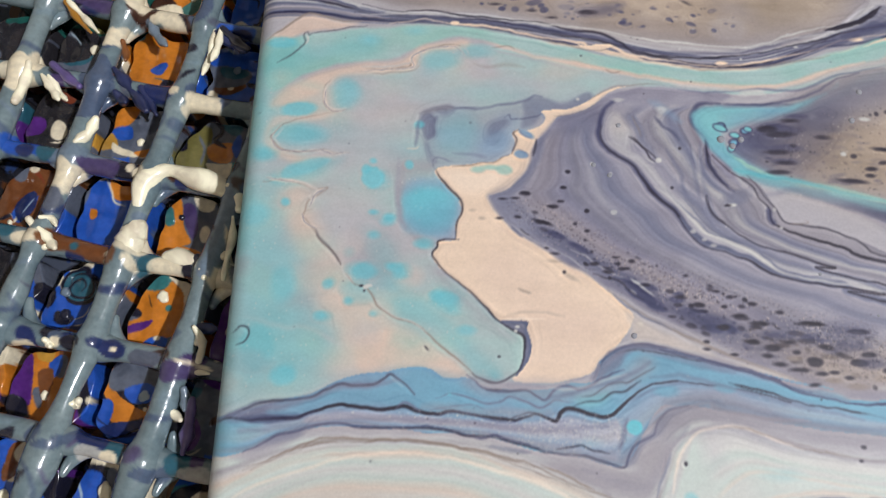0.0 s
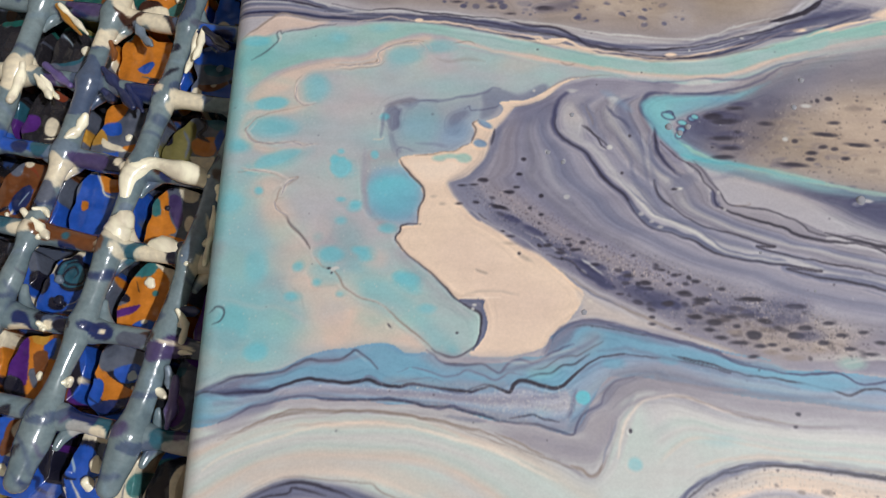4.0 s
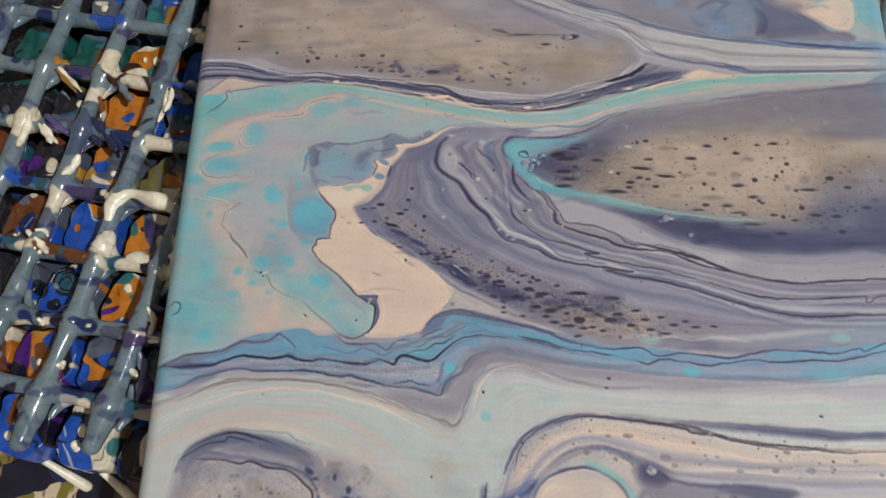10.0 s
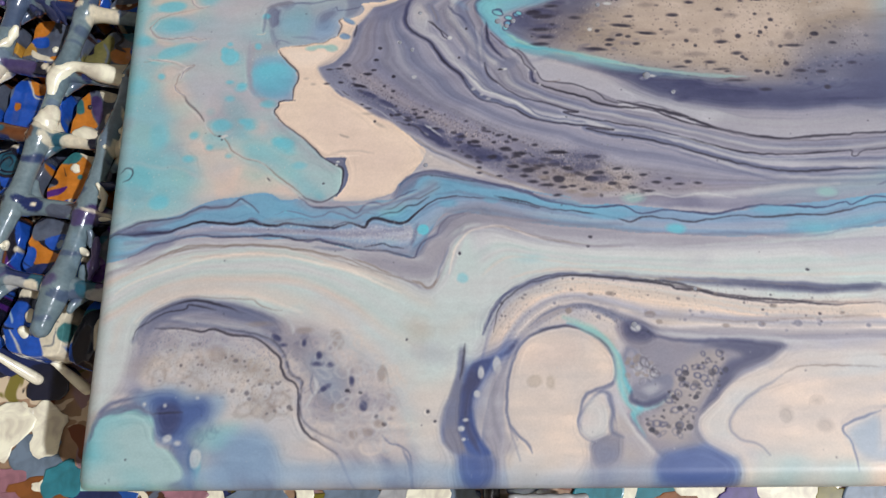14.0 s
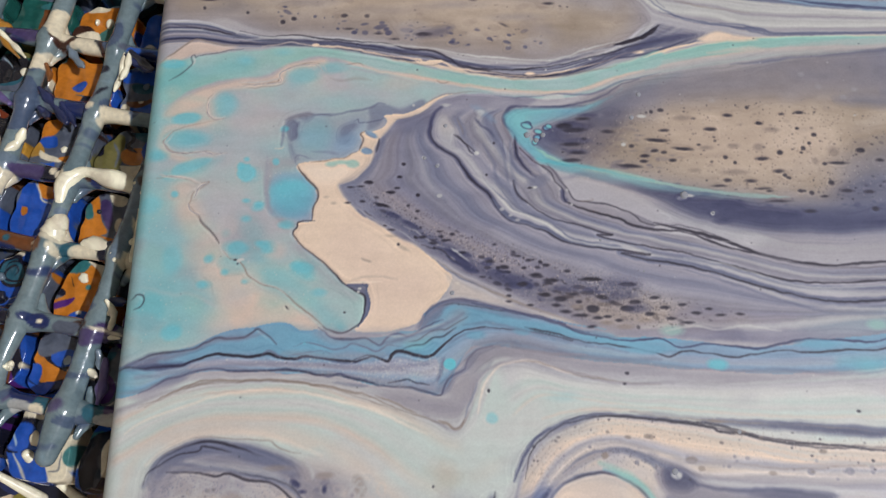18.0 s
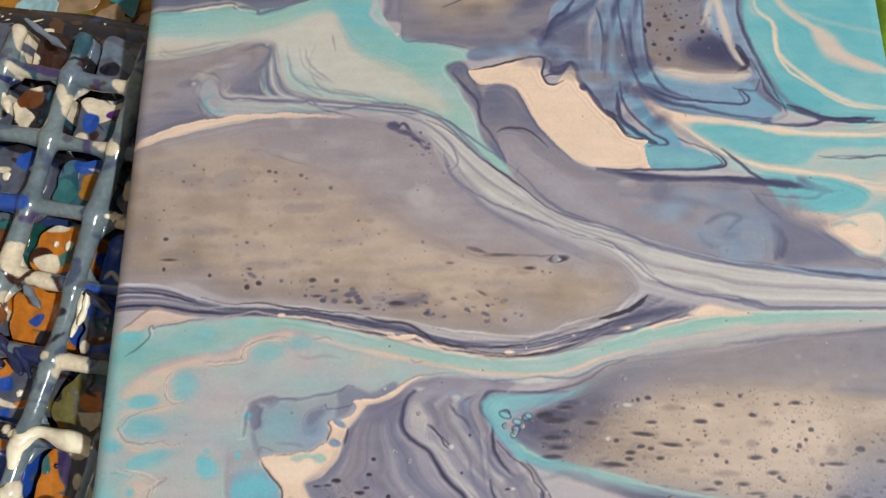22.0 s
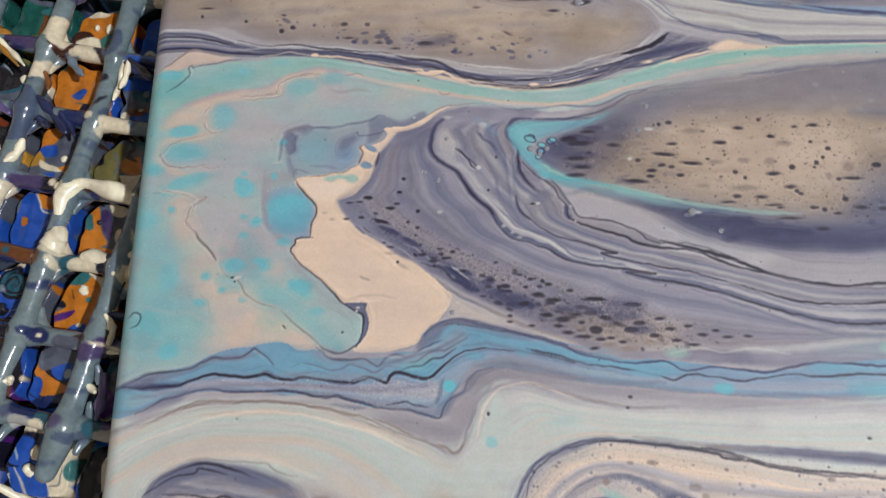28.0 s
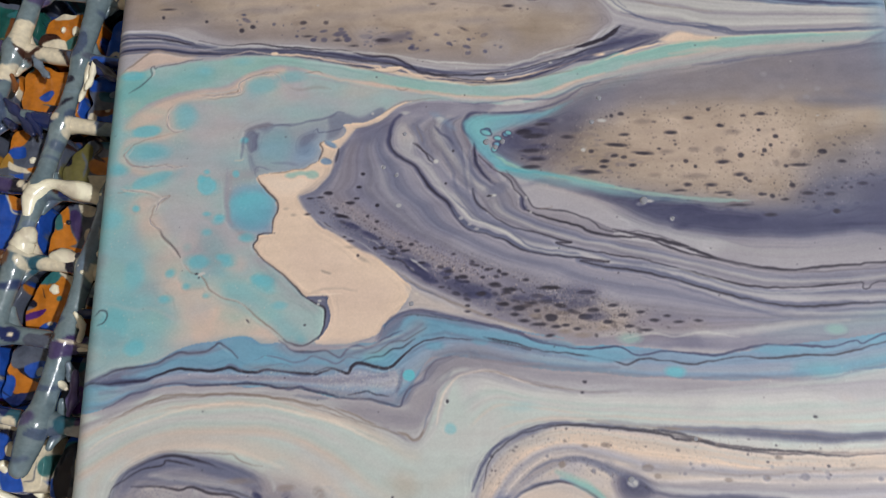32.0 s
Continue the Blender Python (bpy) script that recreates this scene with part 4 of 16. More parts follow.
line(SLATE, [75.0, -22.3, 87.4, -20.2, 101.0, -19.8], width=3, soft=1.5, alpha=0.6)
specks(DARK, [10.8, -10.1, 23.8, -1.0, 58.6, -0.5, 89.0, -7.6, 93.3, -21.2, 56.4, -25.8, 26.2, -19.1], 60, small=0.15, large=0.5, long=1.9, turn=-0.05, seed=51)
specks(NAVY, [3.0, -8.1, 11.0, -4.1, 29.8, -7.3, 32.5, -15.9, 10.7, -16.1], 60, small=0.25, large=0.7, long=4, turn=-0.08, seed=52)
specks(BRONZE, [10.8, -10.1, 23.8, -1.0, 59.0, 4.8, 89.9, -0.7, 93.3, -21.2, 56.4, -25.8, 26.2, -19.1], 90, small=0.3, large=0.9, long=1.8, alpha=0.5, seed=53)
specks(NAVY, [26.2, -19.1, 56.4, -25.8, 98.6, -26.3, 98.0, -30.3, 63.4, -31.7, 41.1, -27.0], 50, small=0.25, large=0.9, long=4, seed=54)
fill(BLUE, [-9.5, -0.7, 1.4, -0.2, 15.9, 1.6, 27.3, 7.8, 37.1, 10.1, 24.0, 4.3, 15.8, 0.2, 1.4, -3.2, -4.2, -6.2, -2.6, -9.7, 4.5, -14.2, 16.9, -17.1, 30.7, -21.2, 45.9, -23.9, 56.5, -24.7, 45.8, -24.8, 30.6, -22.9, 16.9, -19.6, 4.5, -17.1, -3.4, -13.4, -7.3, -9.5, -9.4, -5.1], soft=0.8, alpha=0.85, second=SEA)
line(AQUA, [-4.9, -9.6, 4.5, -15.0, 18.5, -18.2, 33.8, -22.0, 50.4, -24.5, 59.5, -25.1], width=1.1, alpha=0.9)
blob(NAVY, -4.2, -4.1, 1.12, 0.87, soft=0.3, alpha=0.8)
blob(BLUE, -4.2, -4.1, 0.64, 0.52, soft=0.3, alpha=1)
blob(NAVY, -1.8, -8.0, 1.11, 0.86, soft=0.3, alpha=0.8)
blob(BLUE, -1.8, -8.0, 0.63, 0.52, soft=0.3, alpha=1)
blob(NAVY, 0.6, -5.4, 1.11, 0.87, soft=0.3, alpha=0.8)
blob(BLUE, 0.6, -5.4, 0.64, 0.52, soft=0.3, alpha=1)
blob(NAVY, 33.3, -24.6, 1.99, 0.98, soft=0.3)
blob(SILVER, 33.3, -25.0, 1.38, 0.57, soft=0.3)
line(SLATE, [-10.6, -3.3, -8.2, -0.7, -1.8, 0.3, 11.1, 1.0], width=1, alpha=0.7)
fill(SILVER, [27.5, 13.2, 48.7, 15.2, 73.2, 18.8, 105.6, 21.2, 105.1, 18.1, 72.7, 14.6, 49.9, 10.6, 27.2, 6.0, 15.8, 0.5, 17.5, 2.8], soft=0.6, alpha=0.5)
# grey strata towards the side
ribbon([25.9, -24.7, 49.8, -32.9, 63.1, -34.9, 82.6, -34.2, 105.2, -31.3], [25.4, -38.6, 48.7, -47.0, 61.5, -51.1, 80.1, -53.9, 104.4, -54.5],
       [(0, LILAC), (0.2, SILVER), (0.45, GREY), (0.6, SILVER), (0.75, LILAC), (1, SILVER)], streak=8, alpha=0.6, fade=0.2, seed=34)
line(SILVER, [34.8, -30.9, 49.7, -34.5, 62.8, -38.4, 82.1, -37.8, 104.9, -33.7], width=0.7, alpha=0.8)
line(DARK, [25.7, -31.4, 40.6, -35.5, 53.6, -40.6, 66.7, -43.2, 82.9, -43.0, 99.4, -40.6, 105.2, -40.8], width=0.8, alpha=0.85)
line(SLATE, [25.4, -37.3, 46.0, -43.1, 60.4, -47.3, 76.4, -48.0, 83.7, -47.9, 98.4, -46.8, 104.3, -46.6], width=0.8, alpha=0.8)
line(DARK, [32.9, -38.8, 48.9, -44.2, 61.6, -50.4, 75.9, -52.6, 86.1, -51.8, 103.4, -52.2], width=0.6, alpha=0.75)
line(DARK, [83.6, -46.7, 83.7, -48.5, 85.4, -48.3], width=0.8)
fill(PALE_AQUA, [53.7, -56.9, 68.5, -53.6, 87.3, -54.0, 106.2, -52.3, 105.1, -58.9, 82.2, -59.8, 60.7, -59.3], soft=1.5, alpha=0.7)
# pale water below the river
fill(MIST, [-105.1, -77.1, -93.6, -73.9, -84.8, -69.6, -69.1, -68.8, -54.7, -69.1, -42.9, -71.6, -33.8, -73.7, -27.2, -74.9, -23.0, -73.7, -19.1, -68.0, -13.3, -63.9, -8.2, -65.2, 1.9, -68.7, 14.5, -69.9, 33.2, -70.6, 51.9, -70.4, 107.1, -68.4, 97.3, -116.7, -99.5, -119.4], soft=0.7, second=GREEN, mottle=5)
ribbon([-103.9, -76.4, -84.8, -70.1, -69.1, -69.1, -54.7, -69.1, -42.9, -71.6, -33.8, -74.1, -24.9, -79.2, -19.8, -80.4], [-102.0, -90.6, -92.4, -84.5, -83.8, -80.5, -68.3, -79.4, -54.1, -80.6, -42.4, -86.6, -33.4, -93.7, -23.5, -99.4],
       [(0, LILAC), (0.12, SILVER), (0.25, SAND), (0.4, GREEN), (0.55, MIST), (0.7, GREEN), (0.85, SAND), (1, MIST)], streak=6, seed=62)
fill(LILAC, [-42.9, -71.2, -33.8, -73.1, -27.2, -74.9, -22.8, -73.7, -19.1, -67.3, -17.2, -70.5, -19.8, -76.8, -21.1, -81.1, -26.1, -79.2, -36.4, -74.9], soft=1.2, alpha=0.75)
line(BRONZE, [-94.8, -75.5, -84.7, -70.9, -75.6, -69.9, -65.1, -69.3, -54.6, -70.8, -44.1, -72.8, -36.3, -76.2, -28.7, -78.6, -22.3, -81.4], width=0.4, alpha=0.7)
line(SLATE, [-33.8, -73.7, -26.1, -76.2, -22.1, -75.8, -18.5, -70.5, -14.6, -65.4], width=1, soft=0.6, alpha=0.55)
line(SILVER, [-23.6, -79.2, -21.7, -81.4, -18.5, -78.0, -14.6, -68.0, -10.7, -64.8], width=1, soft=0.4, alpha=0.8)
ribbon([-14.6, -66.7, -8.2, -64.9, 1.9, -68.5, 14.5, -69.9, 33.2, -70.6, 51.9, -70.4, 107.2, -67.8], [-11.0, -79.2, -3.3, -73.6, 8.0, -74.8, 20.4, -76.4, 38.8, -77.8, 57.0, -78.9, 105.0, -78.7],
       [(0, GREY), (0.2, SILVER), (0.4, MIST), (0.55, GREEN), (0.7, MIST), (0.85, GREEN), (1, SAND)], streak=6, seed=63)
line(LILAC, [-3.1, -66.7, 7.0, -68.9, 15.7, -70.7, 27.0, -70.7], width=0.6, soft=0.4, alpha=0.6)
# near edge: the left arch
fill(GREEN, [-41.3, -78.8, -28.7, -80.5, -21.8, -82.0, -12.1, -76.4, -10.9, -86.4, -13.7, -96.0, -19.2, -104.1, -27.2, -102.7, -34.1, -91.7], soft=2.5, alpha=0.6)
fill(SAND, [-27.2, -104.0, -19.2, -102.7, -15.1, -97.4, -16.6, -110.7, -19.3, -118.4, -24.5, -118.4], soft=2, alpha=0.8)
fill(GREY, [-97.8, -108.8, -93.4, -99.3, -91.5, -91.0, -87.0, -87.1, -74.6, -84.1, -63.3, -85.7, -51.9, -91.5, -40.8, -97.4, -32.5, -104.0, -27.8, -115.8, -26.4, -129.6, -101.4, -129.4, -99.7, -110.1], soft=1.2, second=SAND, mottle=7)
fill(SAND, [-83.3, -96.7, -71.1, -94.0, -59.9, -96.9, -54.0, -105.1, -54.9, -114.3, -69.7, -112.9, -81.2, -104.9], soft=3, alpha=0.85, second=CREAM)
ribbon([-92.6, -98.0, -89.6, -88.9, -78.8, -84.2, -67.6, -84.8, -54.7, -90.3, -40.8, -96.9, -33.9, -104.0, -31.7, -115.8, -29.6, -123.4], [-87.3, -98.0, -85.2, -91.1, -77.0, -89.1, -65.8, -89.6, -57.2, -95.9, -53.1, -102.4, -52.1, -110.4, -46.8, -117.0, -40.1, -123.4],
       [(0, LILAC), (0.2, SLATE), (0.45, LILAC), (0.7, DUSK), (0.9, GREY), (1, SLATE)], streak=18, alpha=0.85, fade=0.15, seed=71)
line(SLATE, [-91.3, -93.1, -88.3, -88.2, -80.2, -84.6, -68.9, -85.1, -57.5, -89.3, -47.6, -95.7], width=2.2, soft=0.9, alpha=0.8)
line(SLATE, [-88.1, -89.9, -77.0, -89.5, -67.2, -89.6, -58.7, -94.2, -55.3, -100.0, -52.4, -104.1, -53.0, -109.1, -49.6, -114.6, -43.8, -119.5, -39.9, -127.1], width=0.9, soft=0.4, alpha=0.8)
line(SLATE, [-33.7, -115.1, -29.0, -118.4, -27.1, -123.4, -26.8, -129.6], width=0.8, alpha=0.7)
fill(DUSK, [-51.7, -97.0, -43.4, -99.8, -35.2, -105.3, -33.7, -114.5, -42.9, -115.7, -49.8, -109.1], soft=3, alpha=0.5)
specks(NAVY, [-60.3, -89.3, -46.3, -95.7, -33.9, -104.0, -32.4, -113.2, -43.0, -113.1, -51.4, -102.5], 45, small=0.2, large=0.9, long=1.5, turn=-0.8, alpha=0.6, seed=72)
specks(SAND, [-54.7, -91.4, -40.8, -97.1, -29.8, -108.0, -29.7, -118.4, -40.2, -118.3, -51.1, -109.1], 50, small=0.3, large=0.9, long=2, turn=-0.8, alpha=0.5, seed=73)
fill(BLUE, [-101.4, -129.4, -101.1, -115.3, -98.1, -110.1, -91.5, -108.1, -86.1, -110.4, -84.5, -118.0, -79.1, -120.6, -78.3, -129.5], soft=0.5, second=AQUA)
line(SLATE, [-100.5, -114.7, -98.4, -110.1, -91.5, -108.0, -86.5, -105.9], width=1.2, soft=0.5, alpha=0.8)
fill(NAVY, [-91.7, -106.4, -82.6, -103.8, -71.5, -106.0, -69.9, -110.3, -74.9, -114.9, -76.3, -121.9, -77.6, -129.5, -81.8, -129.5, -84.0, -114.8], soft=2, alpha=0.75, second=SLATE)
fill(SLATE, [-70.9, -114.9, -63.0, -113.2, -56.0, -119.5, -55.4, -129.6, -71.1, -129.5], soft=2.5, alpha=0.7, second=SKY)
blob(SEA, -75.9, -121.9, 1.06, 2.29, soft=0.8)
blob(SILVER, -82.2, -116.1, 0.81, 0.78, soft=0.5)
blob(SILVER, -86.1, -110.2, 0.68, 0.53, soft=0.5)
fill(SEA, [-69.9, -110.3, -61.9, -109.0, -66.8, -115.6, -73.3, -118.1], soft=2, alpha=0.5)
rings(SAND, [-87.5, -96.6, -69.8, -92.7, -54.1, -102.4, -32.4, -110.6, -32.3, -118.3, -56.2, -115.6, -82.7, -103.5], 90, small=0.8, large=2.4, thick=0.3, alpha=0.5, seed=80)
rings(CREAM, [-57.5, -90.0, -43.5, -95.7, -29.8, -108.0, -29.7, -118.4, -51.2, -107.8], 50, small=0.6, large=1.8, thick=0.25, alpha=0.5, seed=81)
rings(SLATE, [-90.8, -104.8, -70.2, -105.6, -72.2, -115.5, -82.7, -118.0], 26, small=0.5, large=1.4, thick=0.25, alpha=0.6, seed=82)
specks(NAVY, [-86.8, -103.5, -70.2, -105.6, -73.7, -112.9, -81.7, -114.2], 16, small=0.4, large=1.1, long=1.5, seed=83)
line(COBALT, [-79.5, -115.5, -77.1, -120.7, -77.4, -129.5], width=1.4, soft=0.7, alpha=0.6)
# navy wisp and the nested shells
fill(SAND, [-13.2, -105.5, -9.4, -93.4, -3.7, -83.9, 7.2, -77.8, 22.2, -78.6, 42.2, -81.8, 61.8, -85.3, 126.8, -87.1, 116.8, -131.3, -13.0, -130.9], soft=0.8, second=GREY, mottle=6)
ribbon([-12.5, -105.5, -9.4, -92.0, -4.7, -83.7, 3.0, -78.9, 9.9, -77.6, 22.2, -78.3, 42.2, -81.6, 61.9, -84.6, 127.2, -85.4], [-5.9, -102.9, -1.6, -95.5, 5.3, -89.4, 14.9, -86.7, 25.4, -90.0, 34.4, -93.9, 47.5, -94.5, 60.6, -94.8, 125.3, -93.6],
       [(0, SLATE), (0.06, LILAC), (0.15, SAND), (0.4, CREAM), (0.55, GREY), (0.7, SAND), (0.85, LILAC), (1, GREY)], streak=14, seed=74)
line(DARK, [-8.2, -89.9, -4.7, -83.9, 3.0, -78.9, 9.9, -77.6, 22.2, -78.6, 35.6, -80.0, 43.5, -82.3, 52.7, -83.9, 64.5, -85.0, 82.9, -85.5, 126.8, -87.1], width=0.6, alpha=0.75)
line(NAVY, [33.0, -79.2, 49.1, -80.4, 62.3, -81.5, 83.5, -81.8, 115.2, -81.1, 128.1, -81.3], width=1.8, soft=0.7, alpha=0.65)
line(SLATE, [-9.6, -92.0, -6.8, -86.4, 0.2, -80.9, 8.6, -77.9], width=2, soft=0.9, alpha=0.6)
fill(COBALT, [-14.7, -94.4, -14.0, -98.8, -12.5, -103.5, -13.7, -110.7, -11.2, -119.7, -10.6, -129.7, -14.9, -129.7, -16.7, -118.4, -19.8, -116.5, -19.2, -109.4, -15.8, -104.1], soft=0.8, second=SLATE)
fill(COBALT, [-13.2, -102.8, -9.7, -98.1, -3.6, -94.8, -8.5, -102.8, -11.1, -110.7, -12.7, -113.3], soft=1.8, alpha=0.8)
ribbon([-11.0, -129.7, -11.2, -115.9, -8.6, -105.5, -3.0, -96.2, 5.3, -90.8], [-3.4, -129.7, -4.3, -115.9, -5.3, -105.5, -1.7, -97.5, 6.6, -91.6],
       [(0, SLATE), (0.3, LILAC), (0.6, GREY), (1, LILAC)], streak=9, seed=75)
blob(SILVER, -15.6, -114.3, 0.65, 0.52)
blob(SILVER, -14.9, -117.2, 0.65, 0.51)
blob(SILVER, -14.6, -119.7, 0.52, 0.38)
fill(SAND, [-3.7, -98.2, 0.1, -92.9, 8.0, -90.3, 15.9, -93.1, 20.3, -98.0, 19.7, -103.1, 16.2, -105.7, 12.3, -108.6, 11.5, -113.7, 14.4, -117.1, 13.7, -129.8, -2.8, -129.7, -5.5, -113.4], soft=0.6, second=CREAM)
fill(GREY, [1.1, -93.5, 10.6, -92.2, 13.0, -96.3, 4.9, -99.0], soft=2, alpha=0.5)
line(SLATE, [-2.5, -121.0, -5.0, -110.8, -4.2, -100.2, -0.2, -93.5, 8.0, -90.3, 14.6, -91.7, 20.2, -97.8, 20.3, -103.1, 16.4, -106.0, 12.8, -109.6, 11.3, -112.8, 14.0, -116.3, 18.6, -115.8, 19.8, -113.5, 18.3, -107.1], width=0.6, soft=0.3, alpha=0.8)
fill(LILAC, [14.5, -116.1, 19.1, -114.8, 21.5, -108.4, 24.9, -114.9, 29.4, -122.4, 30.0, -129.8, 12.4, -129.8], soft=1, alpha=0.7)
fill(DUSK, [21.9, -97.8, 26.5, -92.7, 34.3, -95.2, 47.5, -94.5, 59.3, -95.0, 60.7, -96.0, 51.4, -101.3, 44.0, -106.0, 39.2, -112.4, 40.0, -116.9, 46.0, -120.3, 30.8, -120.6, 26.4, -114.9, 22.9, -109.7, 22.5, -104.5], soft=0.7, second=LILAC)
fill(SLATE, [47.6, -94.3, 59.5, -95.0, 60.7, -96.2, 52.0, -101.0, 44.0, -103.3, 47.2, -98.0], soft=1.3, alpha=0.75)
fill(SLATE, [25.0, -104.5, 31.0, -103.2, 32.7, -105.9, 27.9, -108.7, 24.1, -107.8], soft=0.8, alpha=0.8)
line(SLATE, [14.9, -86.2, 24.1, -89.3, 28.0, -91.7, 34.4, -94.1, 47.5, -94.4, 60.6, -95.2], width=1.2, soft=0.5, alpha=0.7)
fill(NAVY, [22.1, -90.3, 25.4, -89.6, 29.3, -91.9, 34.4, -94.1, 26.5, -93.5], soft=0.9, alpha=0.8)
blob(SILVER, 25.7, -91.2, 1.20, 0.69, soft=0.5)
specks(DARK, [24.0, -109.7, 33.6, -103.2, 44.5, -98.0, 49.9, -96.7, 43.8, -104.6, 37.8, -113.7, 29.8, -117.4, 26.2, -113.6], 100, small=0.2, large=0.55, long=1.3, turn=0.4, seed=76)
specks(SILVER, [24.0, -109.7, 33.6, -103.2, 44.5, -98.0, 49.9, -96.7, 43.8, -104.6, 37.8, -113.7, 29.8, -117.4, 26.2, -113.6], 60, small=0.2, large=0.5, long=1.5, alpha=0.5, seed=77)
specks(DUSK, [-2.6, -83.7, 48.3, -87.2, 82.1, -90.3, 73.9, -93.0, 28.1, -89.7, 8.1, -86.6], 22, small=0.3, large=0.9, long=1.3, seed=78)
rings(SILVER, [24.9, -96.5, 34.1, -97.9, 44.5, -98.0, 38.0, -111.1, 29.9, -116.2, 24.0, -109.7], 80, small=0.4, large=1.2, thick=0.2, alpha=0.55, seed=84)
rings(DARK, [25.0, -95.1, 32.7, -97.9, 30.5, -108.5, 24.2, -107.1], 16, small=0.6, large=1.5, thick=0.2, alpha=0.5, seed=85)
line(TEAL, [10.0, -89.7, 17.2, -92.6, 21.5, -98.0, 22.8, -104.5, 25.5, -109.7, 23.8, -111.6, 26.1, -116.1], width=1.2, soft=0.4, alpha=0.85)
fill(SAND, [39.7, -109.8, 45.1, -104.9, 54.6, -101.1, 66.5, -99.6, 123.4, -102.1, 116.8, -131.3, 47.3, -131.1, 44.9, -118.8, 40.4, -116.2], soft=0.8, second=CREAM)
line(GREY, [45.5, -113.7, 49.7, -109.9, 61.6, -106.8, 71.9, -106.2, 110.1, -105.2], width=2, soft=1, alpha=0.7)
line(SLATE, [56.0, -100.8, 66.5, -99.6, 80.5, -100.8, 123.8, -100.2], width=0.7, soft=0.5, alpha=0.6)
line(BRONZE, [45.1, -104.7, 54.5, -101.8, 70.5, -98.3, 124.4, -97.5], width=0.5, alpha=0.4)
fill(PALE_AQUA, [57.5, -118.9, 72.8, -117.7, 74.6, -130.0, 53.6, -129.9], soft=2.5, alpha=0.7)
fill(SLATE, [69.6, -113.6, 75.1, -110.4, 83.8, -111.4, 109.1, -110.4, 107.0, -120.4, 77.2, -121.4, 71.6, -117.1], soft=1.2, alpha=0.7, second=SKY)
line(SLATE, [73.8, -118.9, 70.5, -114.1, 75.1, -110.6, 84.1, -109.5], width=0.8, alpha=0.7)
fill(SLATE, [31.5, -119.3, 46.1, -119.8, 45.2, -129.9, 28.7, -129.8], soft=1, second=SKY, alpha=0.9)
fill(SKY, [-71.7, -122.0, -32.3, -122.1, 6.4, -123.0, 29.4, -122.4, 28.7, -129.8, -71.1, -129.5], soft=1.5, alpha=0.5)
# shade and dark cells of the eye
fill(DUSK, [11.6, 0.6, 25.0, 7.6, 43.2, 11.8, 64.5, 14.2, 85.3, 14.7, 83.9, 5.7, 63.5, 6.0, 43.3, 4.5, 24.4, -1.4, 14.5, -5.7], soft=3, alpha=0.65, second=BRONZE)
fill(NAVY, [14.8, 1.4, 23.2, 5.8, 33.1, 8.3, 36.3, 6.9, 26.3, 3.0, 17.9, -2.2, 13.0, -3.0], soft=2, alpha=0.45)
fill(WARM, [28.9, -5.0, 42.7, -2.6, 58.4, -3.7, 69.8, -7.3, 67.1, -15.8, 49.8, -18.2, 33.0, -14.6], soft=5, alpha=0.6)
fill(NAVY, [27.5, -24.5, 36.7, -25.6, 48.2, -26.5, 59.4, -28.2, 78.8, -28.8, 78.1, -33.2, 58.8, -33.1, 43.8, -31.5, 33.4, -28.2], soft=1.8, alpha=0.6)
fill(NAVY, [70.8, -22.6, 80.0, -21.0, 79.2, -25.9, 73.4, -25.9], soft=2, alpha=0.6)
blob(BRONZE, 36.7, -3.2, 1.43, 0.79, soft=0.8, alpha=0.7)
blob(BRONZE, 42.0, -6.2, 1.42, 0.87, soft=0.8, alpha=0.7)
blob(BRONZE, 47.4, -11.1, 1.57, 0.69, soft=0.8, alpha=0.7)
blob(BRONZE, 53.7, -11.3, 1.56, 0.95, soft=0.8, alpha=0.7)
blob(BRONZE, 40.3, -11.5, 1.73, 0.69, soft=0.8, alpha=0.7)
blob(BRONZE, 17.3, -11.8, 1.43, 0.69, soft=0.8, alpha=0.7)
blob(BRONZE, 12.9, -13.1, 1.27, 0.86, soft=0.8, alpha=0.7)
blob(BRONZE, 56.9, -6.5, 1.41, 0.61, soft=0.8, alpha=0.7)
blob(BRONZE, 46.7, -18.1, 3.41, 0.76, soft=0.8, alpha=0.7)
blob(BRONZE, 65.5, -6.8, 0.94, 0.70, soft=0.8, alpha=0.7)
blob(BRONZE, 59.1, -18.3, 3.08, 0.68, soft=0.8, alpha=0.7)
blob(BRONZE, 78.6, -10.9, 1.85, 1.72, soft=0.8, alpha=0.7)
blob(SILVER, 14.7, -2.0, 0.81, 0.62, soft=0.7, alpha=0.6)
blob(SILVER, 22.7, -2.3, 0.80, 0.62, soft=0.7, alpha=0.6)
blob(SILVER, 24.3, 4.4, 0.81, 0.63, soft=0.7, alpha=0.6)
blob(SILVER, 71.0, 5.4, 0.79, 0.63, soft=0.7, alpha=0.6)
blob(SILVER, 80.0, 4.4, 0.79, 0.63, soft=0.7, alpha=0.6)
blob(SILVER, 40.7, -28.9, 0.77, 0.57, soft=0.7, alpha=0.6)
blob(SILVER, 20.2, -9.7, 0.80, 0.61, soft=0.7, alpha=0.6)
blob(SILVER, 67.1, 9.1, 0.80, 0.64, soft=0.7, alpha=0.6)
blob(SILVER, 77.0, 2.4, 0.79, 0.63, soft=0.7, alpha=0.6)
blob(SILVER, 43.5, 1.9, 0.80, 0.63, soft=0.7, alpha=0.6)
